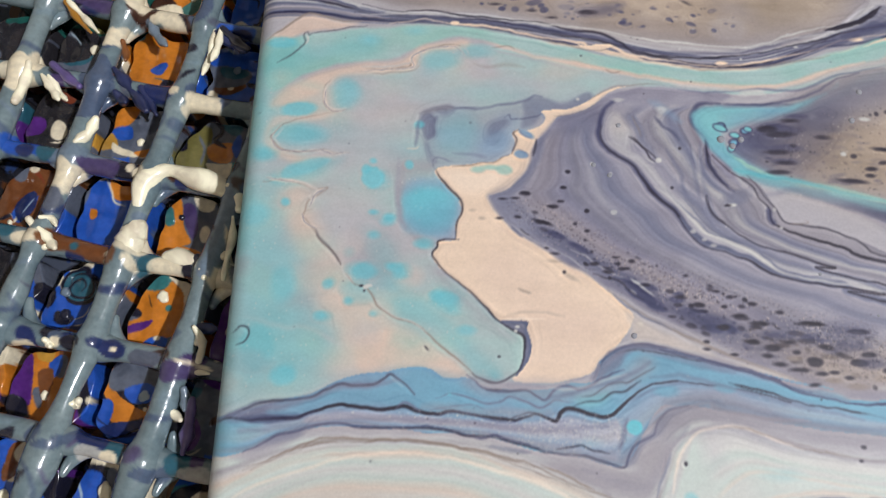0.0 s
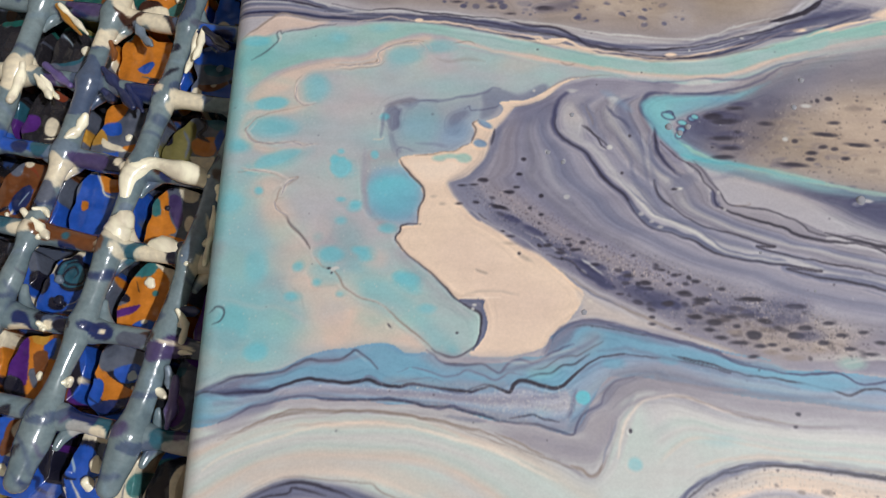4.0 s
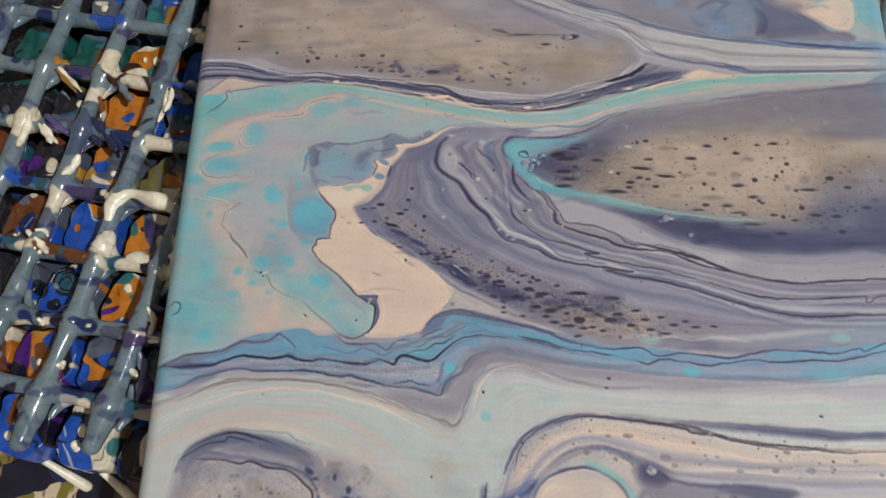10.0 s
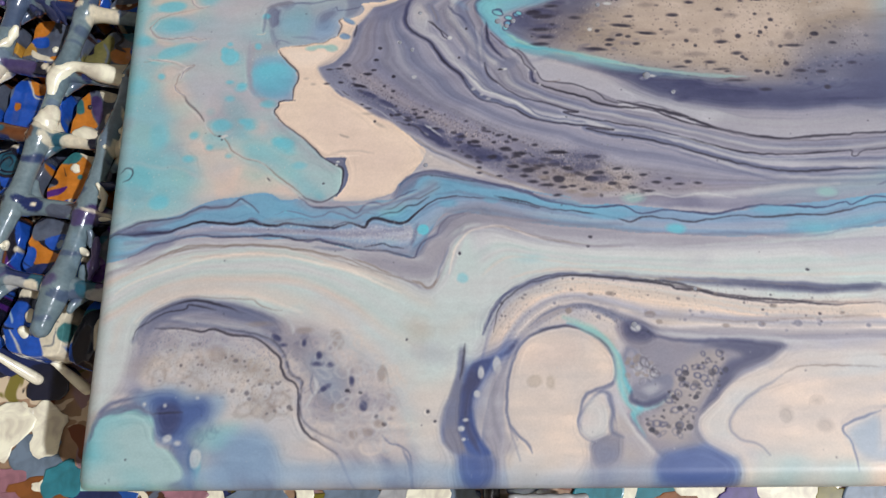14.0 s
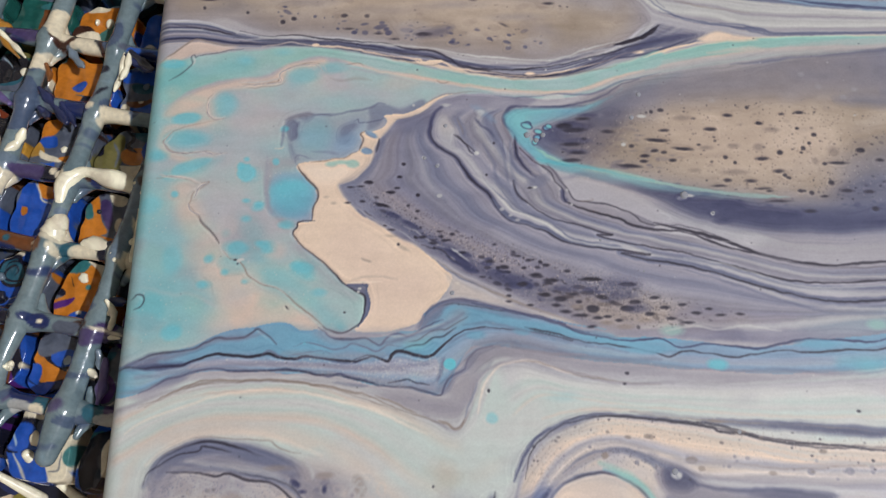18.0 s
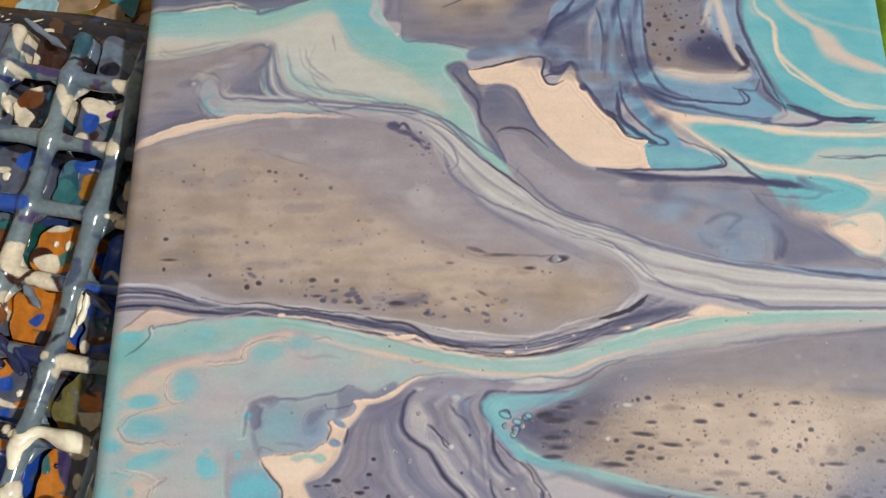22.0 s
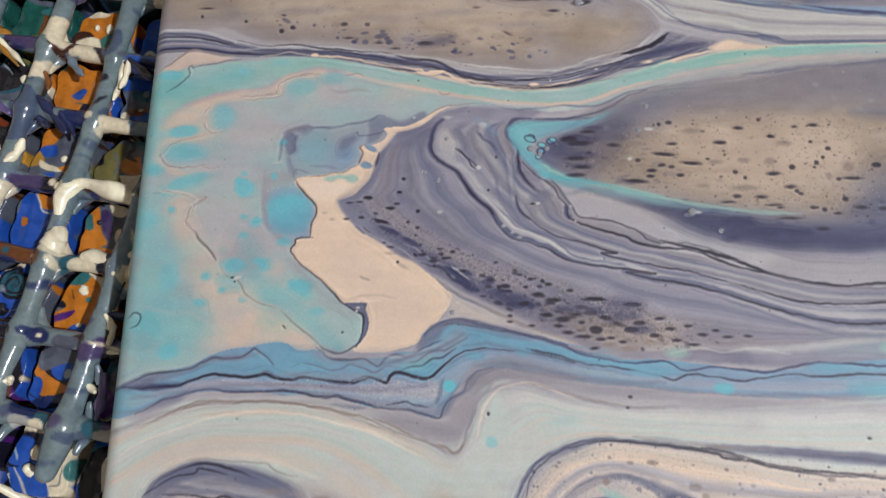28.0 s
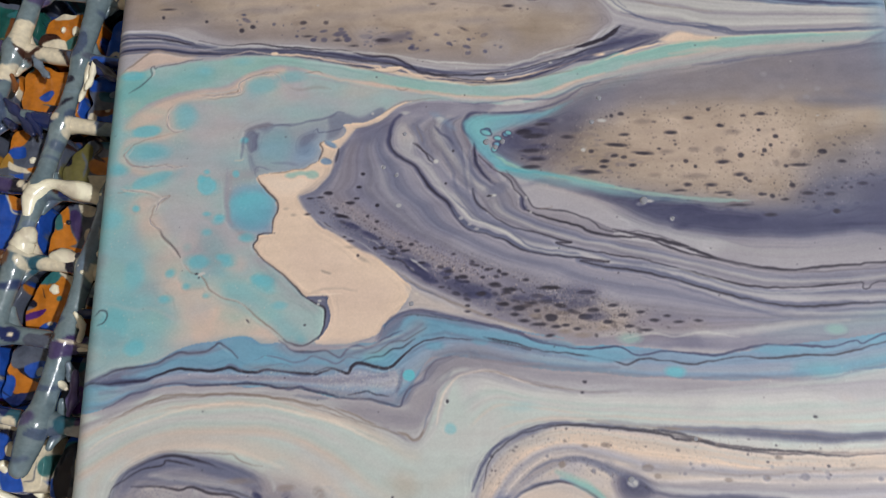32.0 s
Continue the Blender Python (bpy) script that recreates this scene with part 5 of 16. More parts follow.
specks(DARK, [14.5, -4.8, 39.2, 3.7, 70.9, 1.4, 81.5, -6.6, 79.2, -22.6, 59.7, -25.8, 37.0, -22.2, 17.9, -15.3], 70, small=0.1, large=0.32, long=1.8, turn=-0.05, alpha=0.9, seed=61)
# near edge: shaded arch, its dark blotch and streaks over the roll
fill(GREY, [-91.0, -96.6, -78.4, -91.5, -60.9, -95.2, -55.2, -105.4, -55.5, -116.1, -69.7, -116.0, -72.8, -107.8, -88.7, -101.7], soft=4, alpha=0.6, second=SAND)
fill(LILAC, [-71.2, -95.0, -59.1, -96.9, -54.4, -105.4, -54.7, -116.1, -65.0, -110.3], soft=5, alpha=0.4)
rings(SILVER, [-88.5, -95.7, -71.4, -93.3, -59.0, -98.6, -54.7, -115.3, -69.7, -115.2], 46, small=1.2, large=3, thick=0.35, alpha=0.4, seed=88)
fill(LILAC, [-90.9, -88.7, -79.8, -85.3, -69.2, -87.2, -59.4, -91.7, -56.5, -96.9, -60.9, -94.3, -70.7, -90.7, -85.6, -89.6, -90.3, -94.8], soft=1.2, alpha=0.7, second=SLATE)
line(SLATE, [-91.5, -89.8, -89.8, -86.8, -80.0, -83.7, -71.1, -85.6, -64.8, -87.7, -59.4, -90.8], width=2.2, soft=0.8, alpha=0.8)
line(DARK, [-91.3, -89.4, -88.5, -86.2, -80.0, -83.3, -72.0, -84.8, -66.6, -86.7], width=0.45, alpha=0.8)
line(SLATE, [-86.6, -88.3, -77.8, -89.0, -70.7, -90.3, -61.0, -92.6, -57.4, -96.1, -55.4, -101.2, -52.8, -102.9, -52.9, -109.6, -49.8, -113.7, -43.0, -117.0], width=0.9, soft=0.4, alpha=0.85)
line(DARK, [-71.6, -90.0, -61.0, -92.6, -57.2, -96.1, -55.3, -101.2, -52.6, -102.9, -52.8, -109.6, -49.8, -113.7, -43.0, -117.0], width=0.3, alpha=0.7)
line(DARK, [-51.8, -105.4, -49.8, -103.8, -50.4, -100.4], width=0.4, alpha=0.6)
line(SLATE, [-100.4, -115.0, -98.6, -109.2, -95.0, -107.2, -90.4, -106.4], width=1.1, soft=0.4, alpha=0.85)
fill(COBALT, [-91.0, -104.3, -80.9, -103.1, -76.0, -104.8, -76.5, -109.4, -78.1, -113.5, -76.1, -117.6, -76.9, -123.2, -79.2, -121.6, -79.6, -116.7, -84.4, -115.1, -85.2, -111.0, -88.1, -107.6], soft=2, alpha=0.65, second=SLATE)
fill(SKY, [-69.7, -115.6, -64.9, -112.0, -59.8, -113.6, -56.6, -118.1, -68.6, -119.6], soft=2, alpha=0.75)
blob(WARM, -80.4, -98.8, 6.02, 2.91, soft=4, alpha=0.6)
fill(LILAC, [-56.6, -95.2, -49.0, -92.7, -38.6, -97.1, -31.7, -103.9, -29.9, -113.8, -36.5, -115.4, -43.3, -108.0, -52.0, -102.1], soft=4, alpha=0.55, second=DUSK)
blob(NAVY, -59.0, -90.8, 1.30, 0.79, soft=0.7, alpha=0.85)
blob(NAVY, -52.4, -92.2, 1.03, 0.87, soft=0.7, alpha=0.85)
blob(NAVY, -48.4, -97.0, 1.37, 0.86, soft=0.7, alpha=0.85)
blob(NAVY, -41.0, -101.3, 0.59, 1.27, soft=0.7, alpha=0.85)
blob(NAVY, -47.3, -103.4, 2.03, 0.42, soft=0.7, alpha=0.85)
blob(NAVY, -42.5, -107.6, 1.84, 1.08, soft=0.7, alpha=0.85)
blob(NAVY, -37.9, -107.0, 1.17, 1.24, soft=0.7, alpha=0.85)
blob(NAVY, -54.1, -93.9, 0.77, 0.52, soft=0.7, alpha=0.85)
blob(NAVY, -76.3, -105.0, 0.51, 0.42, soft=0.7, alpha=0.85)
blob(NAVY, -46.3, -95.3, 0.51, 0.52, soft=0.7, alpha=0.85)
blob(NAVY, -34.1, -109.3, 0.42, 0.41, soft=0.7, alpha=0.85)
blob(NAVY, -32.0, -111.5, 0.50, 0.41, soft=0.7, alpha=0.85)
blob(NAVY, -37.4, -104.6, 0.42, 0.42, soft=0.7, alpha=0.85)
blob(SILVER, -83.7, -107.0, 0.77, 0.76, soft=0.6, alpha=0.85)
blob(SILVER, -82.8, -114.4, 0.76, 0.74, soft=0.6, alpha=0.85)
blob(SILVER, -80.5, -115.0, 0.76, 0.74, soft=0.6, alpha=0.85)
blob(SILVER, -76.5, -118.8, 0.75, 0.73, soft=0.6, alpha=0.85)
blob(SILVER, -73.4, -92.0, 0.78, 0.79, soft=0.6, alpha=0.85)
blob(SILVER, -80.5, -107.7, 0.76, 0.75, soft=0.6, alpha=0.85)
rings(SAND, [-59.2, -95.2, -49.0, -90.9, -33.5, -97.2, -28.3, -108.1, -31.5, -115.4, -46.5, -112.1], 60, small=0.9, large=2.2, thick=0.3, alpha=0.55, seed=86)
line(AQUA, [-99.5, -119.0, -99.1, -121.5, -98.4, -126.2], width=4, soft=2.2, alpha=0.42, taper=False)
line(SEA, [-92.8, -119.1, -92.4, -121.5, -91.8, -126.3], width=5, soft=2.2, alpha=0.42, taper=False)
line(PALE_AQUA, [-85.3, -119.1, -84.9, -121.5, -84.3, -126.3], width=4, soft=2.2, alpha=0.42, taper=False)
line(COBALT, [-77.7, -119.2, -77.4, -121.6, -76.9, -126.3], width=2.4, soft=2.2, alpha=0.42, taper=False)
line(SEA, [-76.2, -119.2, -75.9, -121.6, -75.4, -126.3], width=2, soft=2.2, alpha=0.42, taper=False)
line(SKY, [-71.5, -119.2, -71.2, -121.6, -70.7, -126.4], width=4, soft=2.2, alpha=0.42, taper=False)
line(SLATE, [-65.3, -119.2, -64.9, -121.6, -64.5, -126.4], width=4, soft=2.2, alpha=0.42, taper=False)
line(SLATE, [-60.3, -119.3, -60.0, -121.7, -59.6, -126.4], width=3, soft=2.2, alpha=0.42, taper=False)
line(MIST, [-55.3, -119.3, -55.0, -121.7, -54.7, -126.4], width=4, soft=2.2, alpha=0.42, taper=False)
line(SAND, [-47.1, -119.4, -46.8, -121.7, -46.6, -126.5], width=4, soft=2.2, alpha=0.42, taper=False)
line(LILAC, [-43.0, -119.4, -42.7, -121.8, -42.5, -126.5], width=3, soft=2.2, alpha=0.42, taper=False)
line(SAND, [-36.4, -119.4, -36.2, -121.8, -36.0, -126.5], width=3, soft=2.2, alpha=0.42, taper=False)
line(SLATE, [-30.7, -119.4, -30.5, -121.8, -30.3, -126.5], width=3, soft=2.2, alpha=0.42, taper=False)
line(SLATE, [-26.7, -119.5, -26.6, -121.8, -26.5, -126.5], width=1.2, soft=2.2, alpha=0.42, taper=False)
line(MIST, [-21.7, -119.5, -21.5, -121.9, -21.4, -126.6], width=4, soft=2.2, alpha=0.42, taper=False)
line(SKY, [-16.8, -119.5, -16.6, -121.9, -16.6, -126.6], width=3, soft=2.2, alpha=0.42, taper=False)
line(COBALT, [-13.1, -119.5, -13.0, -121.9, -13.0, -126.6], width=4, soft=2.2, alpha=0.42, taper=False)
fill(GREY, [-1.7, -90.6, 10.2, -89.0, 18.3, -95.1, 19.5, -101.1, 12.6, -106.0, 10.5, -114.1, 0.7, -117.2, -3.9, -108.3, -3.6, -97.5], soft=4, alpha=0.45)
fill(GREY, [41.8, -108.7, 53.9, -102.2, 72.4, -98.2, 70.5, -116.1, 47.5, -116.0], soft=4, alpha=0.35)
line(BRONZE, [46.2, -112.8, 45.7, -110.3, 50.1, -107.1, 60.2, -103.9], width=0.3, alpha=0.4)
blob(WARM, 2.1, -102.2, 1.83, 1.50, soft=2, alpha=0.7)
blob(WARM, 12.7, -97.6, 1.67, 2.03, soft=2, alpha=0.5)
blob(WARM, 5.3, -103.0, 0.99, 1.50, soft=1.5, alpha=0.6)
fill(COBALT, [-14.2, -100.3, -11.6, -97.8, -7.8, -96.6, -3.3, -93.4, -0.8, -94.1, -6.0, -99.3, -9.4, -101.8, -11.7, -105.1, -13.9, -109.9, -12.3, -114.8, -9.9, -117.2, -13.2, -117.2, -15.4, -113.9], soft=1.4, alpha=0.7)
fill(COBALT, [31.2, -118.6, 37.8, -116.7, 44.8, -118.3, 46.1, -120.7, 45.3, -126.9, 29.7, -126.8], soft=1.5, alpha=0.55)
line(SILVER, [-12.0, -98.6, -10.8, -101.2, -11.7, -102.9], width=1.2, soft=0.5, alpha=0.6)
line(SILVER, [-22.2, -119.5, -22.2, -121.9, -22.2, -126.6], width=5, soft=2.2, alpha=0.38, taper=False)
line(COBALT, [-12.4, -119.6, -12.4, -121.9, -12.5, -126.6], width=4, soft=2.2, alpha=0.38, taper=False)
line(SLATE, [-9.1, -119.6, -9.2, -121.9, -9.3, -126.6], width=3, soft=2.2, alpha=0.38, taper=False)
line(MIST, [-3.5, -119.6, -3.5, -122.0, -3.7, -126.6], width=4, soft=2.2, alpha=0.38, taper=False)
line(MIST, [1.4, -119.6, 1.3, -122.0, 1.1, -126.7], width=5, soft=2.2, alpha=0.38, taper=False)
line(SILVER, [8.6, -119.7, 8.5, -122.0, 8.3, -126.7], width=5, soft=2.2, alpha=0.38, taper=False)
line(SLATE, [16.7, -119.7, 16.5, -122.1, 16.2, -126.7], width=6, soft=2.2, alpha=0.38, taper=False)
line(LILAC, [23.1, -119.8, 22.9, -122.1, 22.6, -126.8], width=5, soft=2.2, alpha=0.38, taper=False)
line(COBALT, [35.9, -119.8, 35.7, -122.2, 35.2, -126.8], width=6, soft=2.2, alpha=0.38, taper=False)
line(COBALT, [43.0, -119.9, 42.8, -122.2, 42.3, -126.8], width=4, soft=2.2, alpha=0.38, taper=False)
line(PALE_AQUA, [51.8, -119.9, 51.5, -122.3, 50.9, -126.9], width=6, soft=2.2, alpha=0.38, taper=False)
line(PALE_AQUA, [57.3, -120.0, 57.0, -122.3, 56.4, -126.9], width=4, soft=2.2, alpha=0.38, taper=False)
line(SAND, [64.4, -120.0, 64.1, -122.3, 63.4, -126.9], width=5, soft=2.2, alpha=0.38, taper=False)
fill(GREY, [47.0, -119.9, 46.0, -114.4, 50.3, -112.0, 55.6, -114.4, 63.7, -113.7, 55.3, -116.8, 51.8, -119.9], soft=1.5, alpha=0.5)
rings(DARK, [28.0, -108.6, 34.2, -102.9, 41.4, -96.2, 46.4, -96.3, 44.0, -103.0, 36.9, -109.5, 33.0, -115.9, 28.4, -113.4], 38, small=0.35, large=0.8, thick=0.25, alpha=0.7, seed=87)
blob(SLATE, 24.3, -97.7, 1.82, 2.36, soft=0.8, alpha=0.5)
blob(LILAC, 24.3, -97.7, 0.99, 1.35, soft=0.6, alpha=0.8)
# blue strip along the side roll: its reflected tint is put into the pigment
fill(SKY, [97.2, 45.6, 105.0, 45.3, 103.0, -9.9, 101.5, -57.2, 100.1, -96.0, 94.3, -95.9, 94.4, -57.0, 96.1, -9.6], soft=2.2, alpha=0.42, second=BLUE)
# clouds of a second tone in the large fields
clouds((GREY, BRONZE, WARM, TAUPE, DUSK), [-102, 61, -71, 66, -41, 53, -17, 37, 24, 32, 19, 20, -23, 20, -65, 27, -99, 33], 70, seed=301)
clouds((TAUPE, GREY, WARM, BRONZE, DUSK), [6, -8, 43, 8, 90, 5, 99, -18, 56, -25, 18, -17], 50, seed=302)
clouds((SAND, MIST, GREEN, MIST, GREY), [-100, -80, -50, -72, -10, -70, 60, -72, 100, -70, 100, -78, 0, -80, -20, -95, -50, -85], 70, seed=303)
clouds((SAND, SILVER, GREY, WARM, LILAC), [-90, -92, -55, -92, -10, -85, 60, -85, 95, -85, 95, -120, -90, -120], 80, seed=304)
clouds((SLATE, NAVY, SKY, DUSK), [-100, 122, 40, 125, 25, 100, -30, 100, -60, 112, -100, 110], 50, seed=305)
clouds((LILAC, GREY, DUSK, BRONZE), [0, 60, 40, 55, 60, 40, 30, 36, 5, 45], 28, seed=306)
specks(DARK, [-97.1, 61.1, -71.2, 64.3, -41.5, 51.6, -17.5, 36.5, 18.3, 32.2, 19.2, 22.2, -8.9, 20.6, -46.2, 27.6, -75.4, 28.9, -93.5, 33.2], 40, small=0.1, large=0.35, long=1.8, turn=-0.1, alpha=0.7, seed=64)
specks(NAVY, [-72.9, 33.3, -52.2, 30.4, -23.2, 26.2, 5.2, 22.1, -3.3, 18.6, -31.6, 20.5, -60.6, 26.0], 30, small=0.12, large=0.6, long=2.6, turn=-0.1, alpha=0.9, seed=65)
# the wash: pinkish grey over turquoise, with its cells and loops
fill(WASH, [-104.9, 14.7, -104.9, -2.6, -104.6, -25.6, -105.0, -46.8, -105.5, -69.5, -97.4, -65.4, -84.9, -61.0, -79.7, -58.6, -69.0, -56.5, -64.7, -55.8, -59.3, -57.6, -52.9, -57.4, -46.5, -57.7, -35.9, -57.4, -43.3, -49.8, -49.8, -45.6, -57.1, -38.9, -62.2, -34.4, -55.9, -18.6, -47.9, -12.2, -40.3, -1.1, -31.4, 1.6, -25.4, 4.8, -12.4, 4.9, -18.2, 7.0, -30.0, 8.8, -42.0, 11.1, -50.5, 13.5, -56.6, 15.2, -65.1, 13.7, -69.8, 9.2, -84.4, 7.7, -94.0, 4.3, -100.8, 11.2], soft=0.63, second=PALE_AQUA, mottle=4)
fill(SEA, [-103.2, 16.8, -100.2, 5.6, -101.9, -13.0, -101.2, -30.4, -102.8, -46.8, -103.3, -65.3, -107.6, -69.6, -109.6, -28.1, -108.2, 11.1], soft=2.76, alpha=0.85, second=TEAL)
fill(AQUA, [-101.1, 14.3, -93.8, 16.6, -80.2, 18.4, -65.4, 19.6, -53.0, 18.6, -40.8, 15.8, -28.7, 12.9, -15.7, 10.3, -6.3, 9.0, 4.3, 9.3, 13.9, 11.3, 23.6, 14.3, 31.9, 16.9, 31.2, 12.3, 20.7, 10.2, 13.4, 6.7, 5.1, 5.6, -7.7, 6.3, -18.2, 8.1, -30.0, 10.1, -42.0, 12.5, -50.5, 15.5, -60.3, 16.5, -68.8, 13.1, -73.6, 10.8, -84.6, 9.6, -91.7, 6.8, -98.7, 2.9], soft=0.5, second=PALE_AQUA, mottle=6)
fill(TEAL, [-101.1, 14.0, -93.7, 15.5, -89.8, 13.4, -80.1, 17.0, -75.1, 15.6, -77.3, 12.1, -85.9, 11.3, -91.9, 8.7, -100.1, 4.3], soft=1.75, alpha=0.4)
fill(PEACH, [-98.4, -0.5, -94.0, 4.3, -86.9, 7.8, -79.7, 9.7, -72.3, 10.3, -69.0, 12.0, -66.4, 14.2, -60.3, 15.4, -56.6, 15.7, -56.6, 13.8, -65.1, 12.3, -67.6, 9.0, -73.4, 7.3, -83.1, 6.5, -87.7, 3.0, -91.2, 1.0], soft=0.73, alpha=0.9)
line(PEACH, [-50.5, 14.4, -42.0, 11.7, -30.0, 9.3, -18.2, 7.1, -7.7, 5.7, 3.9, 5.1, 12.2, 6.1, 18.3, 8.8, 26.7, 11.2], width=0.85, soft=0.37, alpha=0.8)
fill(PEACH, [-101.2, 15.1, -97.7, 18.0, -92.4, 21.8, -85.3, 20.4, -80.3, 19.8, -85.2, 18.6, -92.0, 17.5, -96.2, 15.7], soft=0.5, alpha=0.85)
fill(PEACH, [-88.8, -20.4, -80.2, -35.9, -74.1, -42.7, -69.5, -46.6, -60.6, -51.5, -55.1, -56.1, -69.1, -55.3, -79.8, -57.2, -84.3, -55.2, -80.2, -50.7, -85.2, -44.1, -88.1, -36.1, -92.2, -27.8, -94.1, -20.5], soft=1.63, alpha=0.8, second=SAND)
fill(PEACH, [-75.9, -50.6, -67.2, -48.2, -59.4, -53.5, -54.0, -56.8, -62.6, -55.5, -69.1, -55.5, -75.5, -56.6], soft=0.66, alpha=0.75)
fill(PEACH, [-96.9, -3.1, -88.5, -2.1, -83.7, -1.8, -88.4, -3.9, -95.5, -5.8, -96.6, -8.4, -92.5, -11.8, -83.0, -11.7, -87.6, -14.1, -94.8, -12.9, -98.7, -9.1], soft=0.73, alpha=0.75)
fill(SEA, [-102.3, -51.2, -95.0, -46.6, -87.4, -44.1, -80.2, -50.7, -84.1, -57.3, -93.5, -60.8, -100.9, -63.1], soft=2.88, alpha=0.6)
fill(SEA, [-98.9, -30.3, -90.8, -31.4, -87.0, -41.9, -91.2, -51.0, -98.3, -46.7], soft=2.76, alpha=0.45)
fill(SEA, [-96.8, -16.7, -87.6, -13.4, -80.6, -12.4, -87.4, -16.8, -94.2, -19.2], soft=0.83, alpha=0.75)
fill(SEA, [-76.7, -27.5, -71.5, -29.8, -67.6, -39.1, -59.7, -45.8, -53.0, -52.2, -48.7, -55.9, -50.8, -57.8, -54.0, -56.6, -59.5, -50.2, -67.3, -46.5, -72.0, -41.5], soft=1.37, alpha=0.55)
fill(SEA, [-73.3, 4.5, -60.0, 4.7, -48.0, 6.1, -40.8, 3.5, -50.3, 1.4, -64.6, 0.6], soft=1.7, alpha=0.25)
fill(SEA, [-83.7, -2.3, -71.5, -7.4, -68.9, -12.5, -78.3, -11.4, -85.6, -8.9], soft=1.68, alpha=0.25)
for x, y, rx, ry, a in ((-92.2, -1.6, 4.11, 1.21, 0.1), (-91.5, -7.3, 4.79, 2.03, 0.0), (-82.6, 2.1, 3.15, 2.91, 0.2)):
    blob(TEAL, x, y, rx, ry, soft=min(1.93, 2.0 * max(rx, ry)), alpha=0.6, turn=a)
blob(SEA, -62.6, 10.8, 4.14, 2.07, soft=1.46, alpha=0.6)
blob(SEA, -55.3, 12.9, 3.65, 1.58, soft=1.46, alpha=0.6)
for x, y, rx, ry, a in ((-74.7, -17.4, 2.56, 2.21, 0.0), (-90.6, -57.7, 2.17, 1.63, 0.3), (-76.7, -36.8, 2.81, 1.69, 0.0)):
    blob(TURQ, x, y, rx, ry, soft=min(1.80, 2.0 * max(rx, ry)), alpha=0.72, turn=a)
for x, y, rx, ry in ((-68.6, -36.8, 1.68, 1.45), (-72.3, -25.5, 1.72, 0.92), (-75.2, -24.8, 0.92, 0.69), (-75.0, -29.3, 1.14, 0.80), (-79.5, -33.0, 0.79, 0.68), (-82.9, -39.5, 0.90, 0.90), (-78.6, -43.0, 0.67, 0.67), (-83.6, -46.3, 1.22, 0.78), (-73.5, -45.3, 0.66, 0.44), (-93.3, -22.3, 0.93, 0.82), (-64.6, -31.1, 1.58, 0.90), (-59.8, -42.4, 3.08, 2.20), (-66.6, -5.0, 0.95, 0.71), (-58.6, -44.6, 1.10, 0.66), (-50.2, -57.2, 1.17, 0.85), (-98.4, -12.3, 2.14, 1.43), (-96.0, -52.7, 3.30, 4.40)):
    blob(TEAL, x, y, rx, ry, soft=min(1.47, 2.0 * max(rx, ry)), alpha=0.6)
fill(SKY, [-69.5, -18.8, -66.3, -16.5, -60.5, -17.4, -57.9, -21.1, -57.1, -24.2, -58.4, -27.2, -58.5, -29.6, -61.8, -30.1, -65.9, -28.3, -68.7, -25.6], soft=0.81, alpha=0.8)
fill(TURQ, [-68.2, -20.7, -65.1, -18.5, -60.5, -19.3, -58.5, -23.0, -59.1, -26.2, -62.5, -28.2, -65.9, -27.3, -68.1, -24.3], soft=1.38, alpha=0.85)
line(LILAC, [-69.7, -15.1, -70.2, -20.1, -69.7, -25.0, -67.7, -28.6, -64.1, -30.6, -62.4, -31.1], width=1.4, soft=0.7, alpha=0.75)
fill(LILAC, [-72.3, -13.8, -64.2, -12.4, -62.3, -15.0, -66.3, -16.5, -70.3, -18.8], soft=1.17, alpha=0.6)
line(LILAC, [-63.3, -35.6, -59.9, -39.0, -55.3, -43.4, -49.8, -47.8, -47.1, -49.9], width=2.46, soft=1.12, alpha=0.5)
fill(LILAC, [-79.4, -31.2, -72.7, -27.5, -69.1, -32.2, -71.0, -39.2, -76.6, -39.3], soft=1.82, alpha=0.35)
line(SILVER, [-99.4, -46.7, -91.4, -48.7, -87.0, -48.6, -80.1, -51.8], width=0.89, soft=0.45, alpha=0.5)
fill(SEA, [-105.8, 11.1, -98.9, 4.3, -98.1, -15.5, -90.9, -30.2, -91.6, -46.5, -84.3, -55.2, -100.8, -64.2, -107.0, -40.0], soft=4.98, alpha=0.45)
clouds((SEA, WASH, PEACH, PALE_AQUA, LILAC, AQUA), [-104.8, 13.9, -104.0, -15.6, -103.2, -62.1, -79.8, -57.2, -62.6, -54.6, -49.7, -55.4, -62.2, -34.4, -64.1, -15.0, -66.8, -4.7, -44.4, 4.8, -30.1, 6.3, -48.0, 13.0, -72.3, 9.3, -89.1, 4.4], 150, seed=71)
grit(MIST, [-104.8, 13.9, -104.0, -15.6, -103.2, -62.1, -79.8, -57.2, -62.6, -54.6, -49.7, -55.4, -62.2, -34.4, -64.1, -15.0, -66.8, -4.7, -44.4, 4.8, -30.1, 6.3, -48.0, 13.0, -72.3, 9.3, -89.1, 4.4], share=0.004, seed=72)
